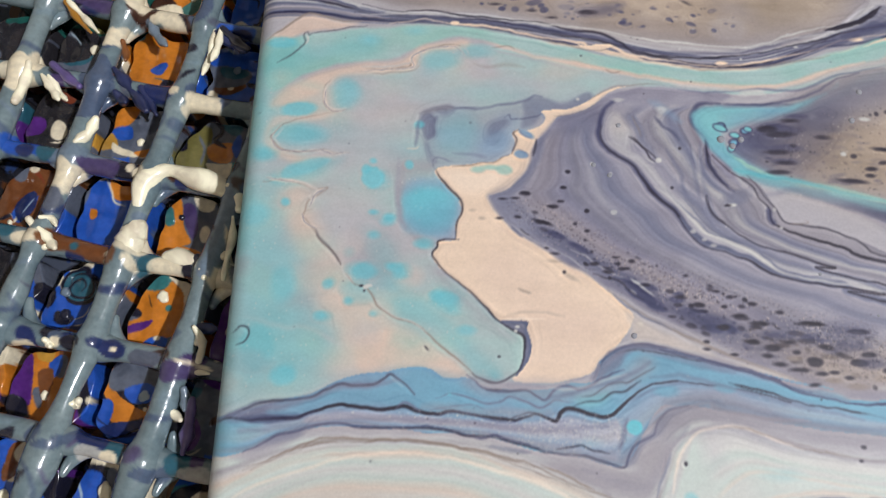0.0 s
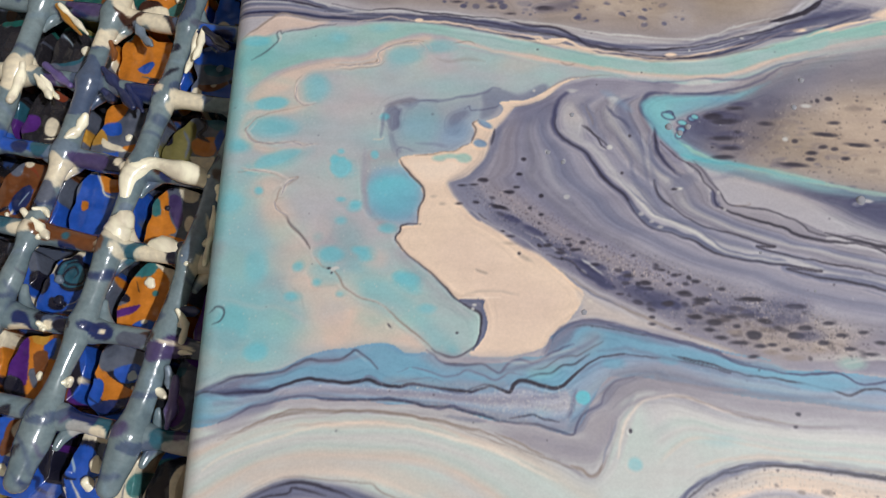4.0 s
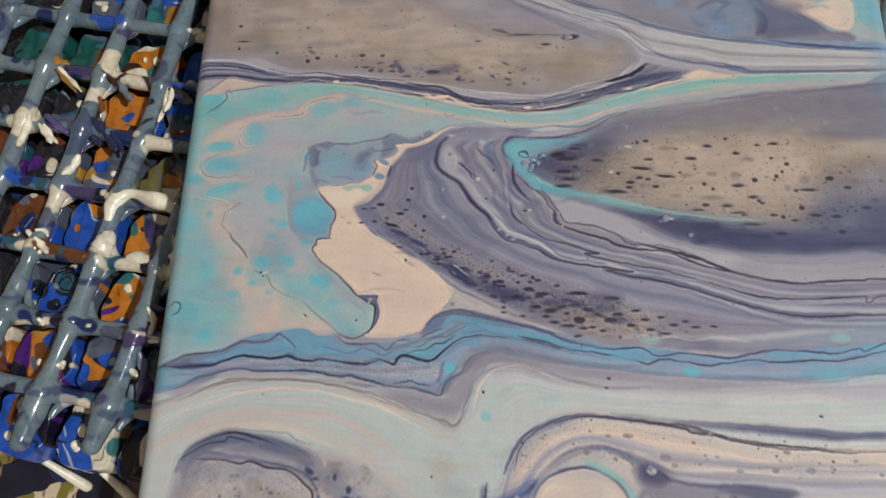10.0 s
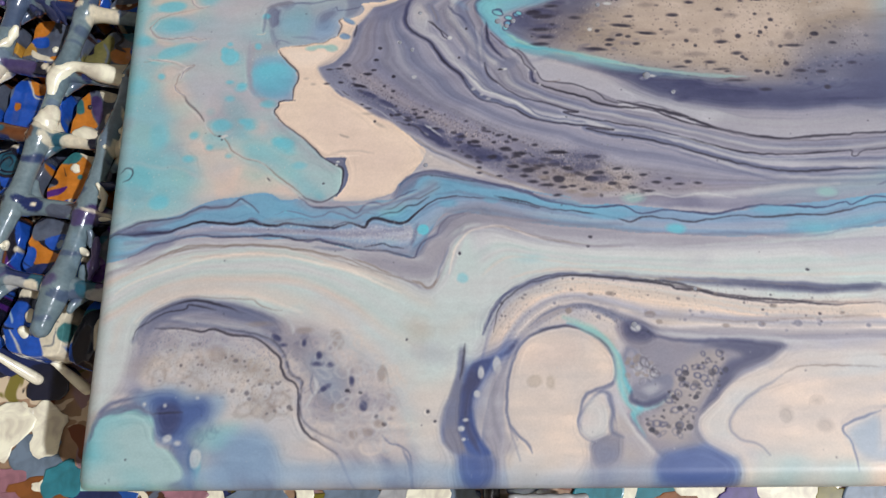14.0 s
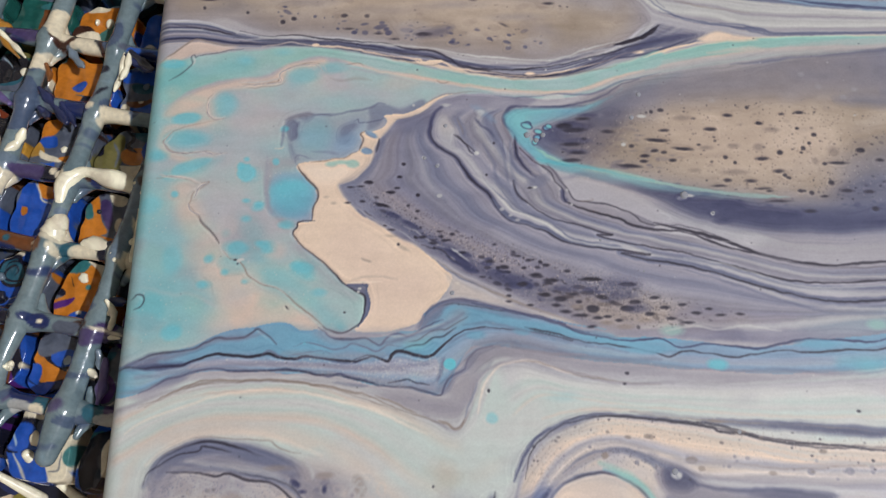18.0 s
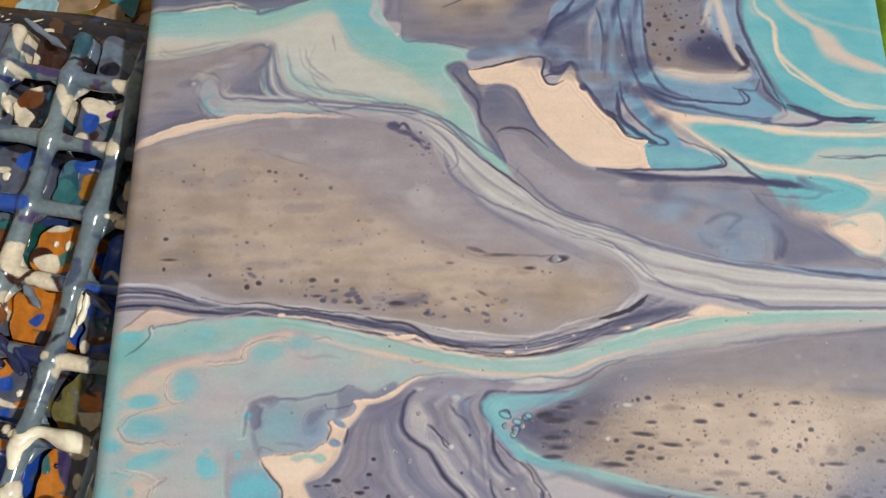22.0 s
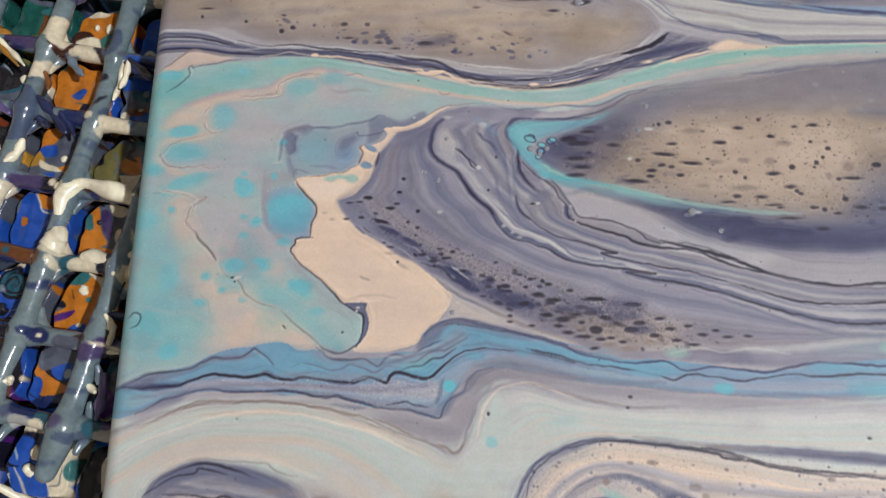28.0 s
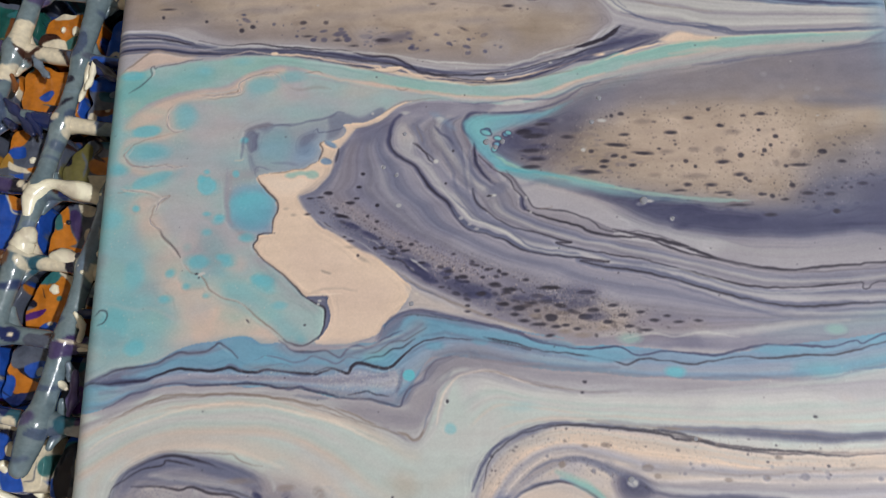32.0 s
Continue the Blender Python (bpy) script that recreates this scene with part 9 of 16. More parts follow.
for x, y, rx, ry in ((26.6, -52.7, 1.16, 0.39), (30.8, -52.0, 1.03, 0.39), (33.8, -54.1, 1.16, 0.39), (39.6, -54.6, 1.15, 0.32), (44.1, -54.5, 1.02, 0.32), (27.9, -55.4, 1.16, 0.39), (22.9, -54.3, 1.03, 0.52), (36.9, -53.1, 0.77, 0.32), (19.8, -51.3, 1.30, 0.52), (17.8, -52.9, 1.56, 0.65), (31.7, -56.4, 1.28, 0.32), (24.4, -50.3, 1.17, 0.39)):
    blob(DARK, x, y, rx, ry, soft=min(0.32, 2.0 * max(rx, ry)), alpha=0.8)
blob(NAVY, 20.4, -52.9, 2.59, 1.04, soft=1.04, alpha=0.5)
blob(NAVY, 17.3, -49.5, 2.35, 0.78, soft=1.04, alpha=0.5)
line(MIST, [26.4, -58.3, 32.9, -57.3, 38.0, -58.1, 45.7, -57.4, 53.2, -58.6], width=0.38, soft=0.19, alpha=0.6)
# pink veils, turquoise cells and the threads of the left bays
fill(WASH, [-84.2, 4.4, -73.4, 6.6, -61.2, 4.7, -53.9, 2.7, -64.7, 0.8, -69.3, -2.1, -70.7, -11.3, -71.4, -20.1, -77.2, -29.9, -84.2, -27.7, -82.5, -19.0, -87.8, -11.5, -78.6, -7.5, -81.3, -2.9], soft=2.68, alpha=0.5)
fill(PEACH, [-96.2, 2.3, -89.1, 4.4, -82.9, 3.1, -85.0, -1.0, -78.9, -2.9, -86.0, -3.7, -93.3, -2.4, -97.1, -1.1], soft=1.46, alpha=0.5)
fill(PEACH, [-92.0, -17.9, -86.0, -19.1, -88.5, -24.1, -86.3, -30.1, -91.1, -27.8, -93.4, -21.7], soft=1.64, alpha=0.5)
fill(WASH, [-87.2, -19.1, -77.7, -21.4, -71.8, -23.8, -72.6, -29.9, -81.6, -31.2, -86.7, -25.3], soft=2.34, alpha=0.5)
for x, y, rx, ry, a in ((-92.5, -1.5, 3.87, 1.57, 0.1), (-75.6, -16.9, 2.33, 2.33, 0.0), (-93.3, -22.6, 0.93, 0.82, 0.0), (-71.9, -25.5, 1.26, 0.80, 0.0), (-75.2, -24.5, 0.80, 0.46, 0.0), (-97.4, 14.7, 3.25, 1.37, 0.0), (-66.6, -4.7, 0.95, 0.83, 0.0), (-68.2, -14.0, 0.93, 0.93, 0.0), (-75.9, -13.3, 0.70, 0.59, 0.0), (-77.1, -15.2, 0.94, 1.05, 0.0)):
    blob(TURQ, x, y, rx, ry, soft=min(0.71, 2.0 * max(rx, ry)), alpha=0.72, turn=a)
for x, y, rx, ry in ((-76.4, -37.0, 2.47, 1.68), (-70.0, -36.1, 1.35, 1.01), (-69.1, -37.4, 1.34, 1.01), (-83.3, -39.8, 1.01, 1.01), (-79.1, -43.1, 0.78, 0.67), (-74.9, -29.3, 1.14, 0.80), (-59.8, -42.4, 2.20, 1.32), (-61.8, -41.5, 1.33, 0.88), (-72.2, -26.5, 1.37, 0.80), (-64.6, -30.9, 1.69, 1.02), (-74.0, -45.5, 0.55, 0.44), (-84.4, -46.3, 1.11, 0.89), (-90.5, -58.1, 2.61, 1.74), (-55.8, -48.5, 1.74, 0.98), (-71.2, -35.7, 0.90, 0.67)):
    blob(TURQ, x, y, rx, ry, soft=min(0.89, 2.0 * max(rx, ry)), alpha=0.55)
fill(TURQ, [-94.5, -16.1, -92.3, -14.1, -87.7, -12.5, -84.1, -12.7, -86.3, -14.7, -90.9, -16.7, -93.8, -17.3], soft=0.59, alpha=0.55)
fill(TURQ, [-84.3, 5.8, -81.6, 6.1, -79.3, 3.8, -79.7, 0.4, -83.2, -0.3, -85.0, 2.4], soft=1.1, alpha=0.4)
fill(TURQ, [-96.6, -6.4, -92.0, -4.4, -86.5, -5.6, -85.6, -8.9, -91.5, -10.0, -95.7, -9.0], soft=1.08, alpha=0.4)
fill(TURQ, [-65.7, 12.2, -60.2, 13.2, -58.3, 11.5, -61.3, 8.1, -65.5, 7.3, -66.4, 9.4], soft=1.22, alpha=0.4)
for x, y, rx, ry in ((-92.3, -39.7, 2.48, 3.83), (-99.7, -11.7, 2.15, 1.67), (-78.2, 15.6, 1.73, 1.11), (-99.4, -25.5, 2.79, 2.56), (-68.4, 17.8, 1.73, 0.74)):
    blob(TURQ, x, y, rx, ry, soft=min(1.67, 2.0 * max(rx, ry)), alpha=0.45)
fill(BLUE, [-69.3, -22.5, -67.4, -20.0, -62.2, -19.3, -58.3, -21.1, -58.5, -25.4, -60.2, -28.4, -65.8, -29.1, -68.7, -27.4], soft=0.69, alpha=0.5, second=TURQ)
line(CREAM_LIGHT, [-79.5, 7.7, -74.7, 8.2, -69.8, 8.4, -68.4, 9.4, -68.9, 11.0, -67.8, 12.3, -65.1, 13.4, -61.5, 14.0, -59.5, 14.0, -58.4, 13.2, -57.5, 12.1], width=0.49, soft=0.2, alpha=0.6)
line(SLATE, [-79.5, 7.7, -74.7, 8.2, -69.8, 8.4, -68.4, 9.4, -68.9, 11.0, -67.8, 12.3, -65.1, 13.4, -61.5, 14.0, -59.5, 14.0, -58.4, 13.2, -57.5, 12.1], width=0.22, soft=0.11, alpha=0.75)
line(CREAM_LIGHT, [-86.9, 3.3, -87.1, 1.0, -86.2, -1.0, -84.3, -1.9, -82.3, -1.4], width=0.49, soft=0.19, alpha=0.6)
line(SLATE, [-86.9, 3.3, -87.1, 1.0, -86.2, -1.0, -84.3, -1.9, -82.3, -1.4], width=0.22, soft=0.11, alpha=0.75)
line(CREAM_LIGHT, [-95.9, -5.4, -97.2, -7.2, -97.6, -8.4, -96.0, -10.6, -93.1, -11.3, -87.8, -10.9, -86.0, -11.2, -84.2, -11.7, -81.3, -11.4], width=0.48, soft=0.19, alpha=0.6)
line(SLATE, [-95.9, -5.4, -97.2, -7.2, -97.6, -8.4, -96.0, -10.6, -93.1, -11.3, -87.8, -10.9, -86.0, -11.2, -84.2, -11.7, -81.3, -11.4], width=0.22, soft=0.11, alpha=0.75)
line(CREAM_LIGHT, [-97.9, -17.4, -95.5, -17.7, -90.8, -18.3], width=0.47, soft=0.19, alpha=0.6)
line(SLATE, [-97.9, -17.4, -95.5, -17.7, -90.8, -18.3], width=0.21, soft=0.11, alpha=0.75)
line(CREAM_LIGHT, [-85.4, -19.5, -87.1, -20.6, -87.8, -22.3, -88.2, -23.6], width=0.47, soft=0.19, alpha=0.6)
line(SLATE, [-85.4, -19.5, -87.1, -20.6, -87.8, -22.3, -88.2, -23.6], width=0.21, soft=0.1, alpha=0.75)
line(CREAM_LIGHT, [-89.5, -25.1, -89.1, -26.5, -88.2, -27.5, -86.4, -28.3], width=0.46, soft=0.19, alpha=0.6)
line(SLATE, [-89.5, -25.1, -89.1, -26.5, -88.2, -27.5, -86.4, -28.3], width=0.21, soft=0.1, alpha=0.75)
line(DUSK, [-66.7, -2.1, -64.6, -1.4, -61.0, -0.7, -59.6, -0.7], width=1.19, soft=0.48, alpha=0.7)
line(SLATE, [-63.1, -2.7, -64.0, -4.7, -63.7, -6.7, -64.6, -8.0], width=1.07, soft=0.36, alpha=0.7)
line(SLATE, [-66.9, -4.1, -67.0, -7.3, -67.2, -9.7], width=0.59, soft=0.36, alpha=0.6)
line(SLATE, [-59.8, -1.4, -57.4, -0.7, -53.9, -0.4], width=0.29, soft=0.14, alpha=0.6)
line(VIOLET_PALE, [-70.6, -12.5, -70.5, -18.8, -69.7, -25.0, -68.6, -27.6], width=0.7, soft=0.47, alpha=0.6)
line(CREAM, [-68.7, -10.2, -67.2, -10.2, -66.6, -9.7], width=0.28, alpha=0.7)
line(SLATE, [-62.9, -15.0, -63.4, -13.1, -62.4, -12.2, -59.5, -12.9], width=0.23, soft=0.12, alpha=0.6)
# near edge: the arch with its dark blotch, and the turquoise corner
line(SAND, [-98.1, -95.1, -96.7, -88.8, -94.0, -85.3, -86.1, -81.4, -75.0, -79.8, -63.6, -80.7, -52.2, -84.4, -43.7, -89.5, -35.4, -96.5, -29.2, -102.7], width=2.51, soft=1.26, alpha=0.6)
fill(SAND, [-90.8, -98.0, -82.1, -94.6, -71.0, -95.7, -59.8, -97.6, -56.9, -102.4, -53.1, -109.1, -50.1, -117.0, -68.2, -114.2, -78.2, -107.6, -89.5, -104.1], soft=1.39, second=SILVER, alpha=0.8)
fill(LILAC, [-92.9, -95.2, -89.4, -91.0, -74.1, -91.2, -61.3, -95.5, -71.0, -95.4, -83.4, -95.3, -89.3, -98.7, -92.0, -103.4], soft=1.12, alpha=0.7)
fill(PEACH, [-86.9, -102.1, -81.9, -96.7, -73.6, -96.8, -70.5, -102.3, -75.7, -104.9], soft=1.93, alpha=0.4)
fill(WARM, [-62.6, -96.9, -57.8, -98.3, -55.4, -103.8, -59.4, -105.1, -67.7, -102.3], soft=1.92, alpha=0.35)
clouds((WARM, BRONZE, SAND, SILVER, LILAC), [-90.2, -96.6, -80.8, -93.2, -66.8, -96.2, -57.6, -101.7, -53.8, -110.4, -67.3, -109.0, -75.8, -104.3, -86.8, -103.5], 40, alpha=0.5, seed=193)
rings(SILVER, [-90.2, -96.6, -80.8, -93.2, -66.8, -96.2, -57.6, -101.7, -53.8, -110.4, -67.3, -109.0, -75.8, -104.3, -86.8, -103.5], 26, small=1.2, large=3.2, thick=0.5, alpha=0.45, seed=194)
rings(BRONZE, [-90.2, -96.6, -80.8, -93.2, -66.8, -96.2, -57.6, -101.7, -53.8, -110.4, -67.3, -109.0, -75.8, -104.3, -86.8, -103.5], 16, small=1.2, large=2.8, thick=0.4, alpha=0.3, seed=195)
specks(DARK, [-90.2, -96.6, -80.8, -93.2, -66.8, -96.2, -57.6, -101.7, -53.8, -110.4, -67.3, -109.0, -75.8, -104.3, -86.8, -103.5], 40, small=0.2, large=0.6, long=1.6, alpha=0.5, seed=241)
grit(BRONZE, [-90.2, -96.6, -80.8, -93.2, -66.8, -96.2, -57.6, -101.7, -53.8, -110.4, -67.3, -109.0, -75.8, -104.3, -86.8, -103.5], share=0.05, seed=242, alpha=0.5)
grit(SLATE, [-92.9, -95.2, -89.4, -91.0, -74.1, -90.5, -60.0, -94.2, -55.5, -102.4, -53.1, -109.1, -56.9, -102.4, -71.0, -95.4, -83.4, -95.3, -89.3, -98.7], share=0.06, seed=243, alpha=0.6)
line(SLATE, [-93.1, -93.1, -91.0, -88.9, -87.0, -86.8, -81.6, -85.2, -74.5, -85.9, -67.4, -87.1, -60.3, -89.7, -55.9, -93.5], width=2.24, soft=0.84, alpha=0.8)
line(DARK, [-93.2, -92.7, -92.6, -90.4, -90.5, -88.8, -86.8, -86.5, -81.5, -85.3, -80.5, -84.3, -76.5, -85.1, -73.9, -85.7], width=0.42, alpha=0.75)
line(SILVER, [-84.1, -87.7, -74.2, -89.1, -65.8, -90.2, -60.1, -92.8], width=1.26, soft=0.56, alpha=0.5)
line(DARK, [-88.1, -90.1, -81.1, -90.2, -76.9, -90.8, -74.1, -90.4, -69.9, -91.6, -65.4, -92.2, -62.6, -93.4, -59.2, -96.2, -57.8, -97.8, -57.5, -99.7, -56.3, -102.1, -54.1, -103.5, -53.2, -106.2, -53.1, -110.4, -51.4, -114.4, -48.2, -116.7, -43.8, -119.3], width=0.48, alpha=0.75)
fill(LILAC, [-57.7, -86.5, -46.4, -91.5, -38.1, -97.2, -32.5, -104.0, -29.5, -110.6, -27.1, -119.0, -40.2, -118.9, -47.5, -115.9, -51.7, -109.1, -50.7, -103.8, -55.8, -96.3], soft=1.67, second=SAND, alpha=0.65)
fill(DUSK, [-60.4, -88.6, -51.8, -93.6, -46.2, -97.1, -40.6, -102.6, -43.1, -109.2, -48.6, -106.5, -51.6, -98.4, -57.3, -94.2], soft=1.67, alpha=0.65)
fill(SKY, [-51.7, -97.0, -46.2, -97.1, -42.6, -103.9, -44.5, -107.9, -48.7, -103.8], soft=1.64, alpha=0.35)
for x, y, rx, ry, a in ((-59.0, -92.5, 1.24, 0.69, -0.5), (-52.4, -93.8, 0.55, 0.82, 0.0), (-48.7, -96.8, 0.68, 0.82, 0.0), (-48.9, -98.8, 1.36, 0.54, 0.0), (-47.3, -104.5, 1.48, 0.54, 0.5), (-41.0, -102.8, 0.54, 1.08, 0.0), (-38.2, -108.6, 0.93, 1.07, 0.0), (-46.1, -99.1, 0.81, 0.54, 0.0), (-57.3, -94.2, 0.82, 0.41, 0.0)):
    blob(NAVY, x, y, rx, ry, soft=min(0.54, 2.0 * max(rx, ry)), alpha=0.85, turn=a)
for x, y, rx, ry in ((-38.9, -105.6, 0.40, 0.34), (-41.9, -105.2, 0.54, 0.40), (-23.2, -110.1, 0.40, 0.40), (-21.6, -112.2, 0.39, 0.26), (-33.2, -112.7, 0.53, 0.53), (-35.1, -111.0, 0.53, 0.40), (-28.2, -93.3, 0.27, 0.27)):
    blob(DARK, x, y, rx, ry, soft=min(0.33, 2.0 * max(rx, ry)), alpha=0.8)
for x, y, rx, ry, a in ((-44.7, -93.0, 1.37, 2.47, 0.4), (-33.9, -101.3, 1.08, 1.88, 0.0), (-37.0, -114.5, 1.19, 0.92, 0.0), (-34.3, -112.5, 1.32, 1.06, 0.0), (-32.5, -106.4, 0.67, 0.80, 0.0), (-40.3, -115.1, 1.06, 1.06, 0.0), (-44.2, -109.2, 1.74, 1.20, 0.0), (-31.4, -109.3, 0.66, 0.66, 0.0), (-52.6, -90.8, 1.93, 0.83, 0.0), (-63.1, -89.2, 2.78, 0.69, 0.0)):
    blob(BRONZE, x, y, rx, ry, soft=min(0.67, 2.0 * max(rx, ry)), alpha=0.5, turn=a)
line(SILVER, [-49.6, -101.9, -48.9, -104.5, -50.4, -106.7, -51.7, -109.1], width=0.68, soft=0.27, alpha=0.8)
line(SLATE, [-50.1, -101.1, -50.6, -103.8, -49.7, -106.0], width=0.41, soft=0.2, alpha=0.6)
line(SILVER, [-57.0, -87.2, -55.4, -90.0, -55.2, -91.4], width=0.69, soft=0.35, alpha=0.7)
line(SLATE, [-33.7, -115.2, -31.8, -117.1, -29.2, -117.8, -27.3, -119.6, -26.8, -123.4], width=0.45, soft=0.18, alpha=0.8)
rings(SILVER, [-46.4, -91.5, -35.3, -98.5, -29.8, -110.6, -32.3, -117.1, -42.9, -115.7, -47.2, -107.8], 40, small=0.8, large=2.4, thick=0.3, alpha=0.5, seed=188)
fill(SKY, [-91.7, -105.9, -86.7, -104.6, -82.0, -103.8, -75.7, -105.5, -69.5, -106.1, -71.8, -111.6, -76.0, -114.2, -78.5, -116.5, -77.8, -124.7, -79.6, -124.7, -80.8, -116.8, -84.9, -116.1, -86.1, -110.7, -89.0, -108.8], soft=1.23, alpha=0.75)
fill(COBALT, [-87.9, -106.2, -82.5, -105.1, -79.6, -107.0, -74.9, -106.5, -73.2, -110.3, -77.7, -113.1, -78.8, -116.5, -79.0, -121.9, -80.7, -116.1, -84.3, -115.2, -85.6, -110.2], soft=1.23, alpha=0.8)
fill(NAVY, [-86.0, -108.9, -83.0, -107.5, -80.0, -109.2, -80.4, -113.1, -83.2, -115.2, -84.8, -112.2], soft=0.95, alpha=0.7)
line(DARK, [-86.7, -110.2, -84.1, -109.9, -80.0, -109.8], width=0.41, soft=0.2, alpha=0.6)
for x, y, rx, ry, a in ((-88.8, -107.9, 0.41, 0.41, 0.0), (-84.1, -108.3, 0.41, 0.41, 0.0), (-76.7, -106.5, 0.41, 0.34, 0.0), (-80.5, -116.8, 0.80, 0.54, 0.0), (-82.9, -115.7, 1.08, 0.81, 0.5), (-76.1, -120.0, 1.33, 2.13, 0.0)):
    blob(MIST, x, y, rx, ry, soft=min(0.54, 2.0 * max(rx, ry)), alpha=0.75, turn=a)
fill(SEA, [-101.7, -125.0, -100.6, -116.0, -99.0, -110.9, -93.0, -109.5, -87.4, -110.4, -85.8, -112.0, -85.7, -116.7, -81.3, -118.7, -79.4, -124.7], soft=0.53, second=PALE_AQUA)
fill(PALE_AQUA, [-97.2, -114.1, -91.2, -113.4, -87.3, -118.0, -86.0, -124.7, -95.3, -124.6], soft=1.36, alpha=0.55)
line(SLATE, [-100.9, -116.0, -99.8, -112.1, -98.3, -110.4, -94.3, -109.6, -90.9, -108.5, -88.4, -109.4, -86.1, -110.7], width=0.81, soft=0.34, alpha=0.85)
fill(SEA, [-77.8, -115.0, -72.4, -112.9, -65.0, -112.2, -67.8, -116.2, -70.6, -118.1, -74.7, -117.4], soft=1.34, alpha=0.5)
fill(SKY, [-69.5, -119.4, -67.1, -114.6, -61.6, -113.8, -57.6, -117.7, -57.8, -122.7, -69.0, -122.6], soft=1.73, alpha=0.8)
fill(SKY, [-74.3, -121.9, -58.5, -120.7, -32.3, -121.1, -16.7, -121.5, -17.4, -125.3, -74.1, -125.1], soft=1.19, alpha=0.45)
# navy wisp and the nested shells
fill(DUSK, [-14.8, -94.7, -14.1, -100.1, -14.6, -102.8, -13.9, -109.4, -11.9, -116.5, -9.9, -119.5, -15.4, -120.0, -19.2, -116.5, -18.5, -109.4, -17.2, -104.1, -15.8, -100.1], soft=0.54, second=SLATE)
fill(COBALT, [-14.1, -102.8, -12.4, -99.0, -9.7, -97.7, -5.7, -97.0, -1.8, -93.2, -3.5, -96.4, -7.6, -98.3, -10.4, -103.1, -12.3, -106.5, -12.4, -111.0, -10.9, -115.7, -8.6, -119.5, -12.8, -119.5, -15.1, -115.6, -15.9, -109.7, -15.2, -104.8], soft=0.4, second=NAVY)
line(NAVY, [-13.2, -102.8, -14.5, -109.4, -13.7, -115.2, -11.2, -119.5], width=1.33, soft=0.53, alpha=0.8)
for x, y, rx, ry, a in ((-14.6, -112.0, 0.66, 0.39, 0.0), (-15.6, -113.9, 0.79, 0.65, 0.0), (-15.1, -116.3, 0.52, 0.39, 0.0), (-10.9, -101.1, 0.80, 1.47, 0.0), (-7.1, -99.5, 0.93, 1.87, 0.0), (-11.9, -106.1, 0.79, 0.79, 0.6)):
    blob(MIST, x, y, rx, ry, soft=min(0.40, 2.0 * max(rx, ry)), alpha=0.8, turn=a)
line(DARK, [-14.5, -94.4, -14.9, -98.8, -15.7, -102.8], width=0.4, soft=0.2, alpha=0.6)
fill(LILAC, [-12.0, -109.4, -10.5, -104.2, -7.1, -100.2, -4.1, -97.5, -4.9, -105.5, -5.1, -113.4, -3.0, -118.5, -7.6, -119.5, -10.4, -115.3], soft=0.92, second=SILVER, alpha=0.7)
line(DUSK, [-7.5, -102.9, -8.4, -109.5, -6.9, -116.6], width=0.93, soft=0.53, alpha=0.5)
fill(SAND, [-2.4, -98.2, 1.1, -93.8, 6.6, -91.6, 13.2, -92.5, 18.4, -95.9, 19.6, -100.7, 15.1, -105.1, 11.2, -109.6, 11.3, -116.3, 14.3, -119.9, 1.4, -119.5, -2.3, -116.6, -4.2, -109.7], soft=0.8, second=CREAM, alpha=0.85)
fill(PEACH, [-1.7, -97.5, 6.5, -92.9, 13.2, -93.6, 11.5, -99.0, 2.2, -100.3], soft=1.87, alpha=0.5)
blob(WARM, 1.7, -103.3, 1.72, 1.45, soft=0.66, alpha=0.55)
blob(WARM, 5.2, -103.6, 0.92, 1.58, soft=0.66, alpha=0.55)
line(SLATE, [-3.0, -116.6, -4.6, -112.7, -5.0, -109.5, -4.6, -103.6, -3.4, -99.1, -1.6, -95.1, 1.2, -92.4, 5.3, -90.8, 9.6, -90.3, 14.6, -91.7, 18.4, -94.5, 20.3, -98.0, 20.6, -101.8, 19.4, -103.9, 16.5, -105.1, 13.2, -106.7, 11.7, -109.9, 11.0, -113.5, 12.4, -116.1, 14.7, -117.3], width=0.65, soft=0.26, alpha=0.85)
line(DARK, [0.5, -92.8, 5.2, -90.9, 9.6, -90.4, 14.6, -91.8, 18.2, -94.4, 20.1, -97.8], width=0.4, alpha=0.55)
line(SLATE, [-4.6, -112.9, -2.8, -115.3, -0.8, -117.2, 0.4, -119.5], width=0.44, soft=0.2, alpha=0.75)
fill(MIST, [12.8, -109.9, 14.8, -107.3, 17.7, -106.3, 18.5, -109.9, 17.7, -114.8, 15.2, -116.7, 12.2, -114.8], soft=0.52, second=SAND, alpha=0.8)
line(SLATE, [15.9, -105.7, 18.3, -106.3, 19.2, -109.7, 18.6, -114.6, 21.2, -116.1], width=0.78, soft=0.39, alpha=0.8)
fill(DUSK, [14.2, -117.1, 18.4, -115.5, 21.2, -115.9, 20.4, -120.2, 16.0, -122.4, 14.4, -121.1], soft=0.64, second=SLATE, alpha=0.85)
line(SILVER, [20.3, -103.1, 21.1, -109.7, 24.2, -114.9, 27.7, -119.3], width=1.31, soft=0.52, alpha=0.7)
line(SLATE, [22.6, -111.0, 24.9, -114.9, 28.4, -118.7, 30.1, -121.2], width=0.78, soft=0.39, alpha=0.7)
line(SILVER, [-12.4, -97.4, -9.9, -92.0, -7.5, -87.1, -4.7, -84.4, 0.2, -82.3, 8.4, -81.0], width=1.88, soft=0.94, alpha=0.6)
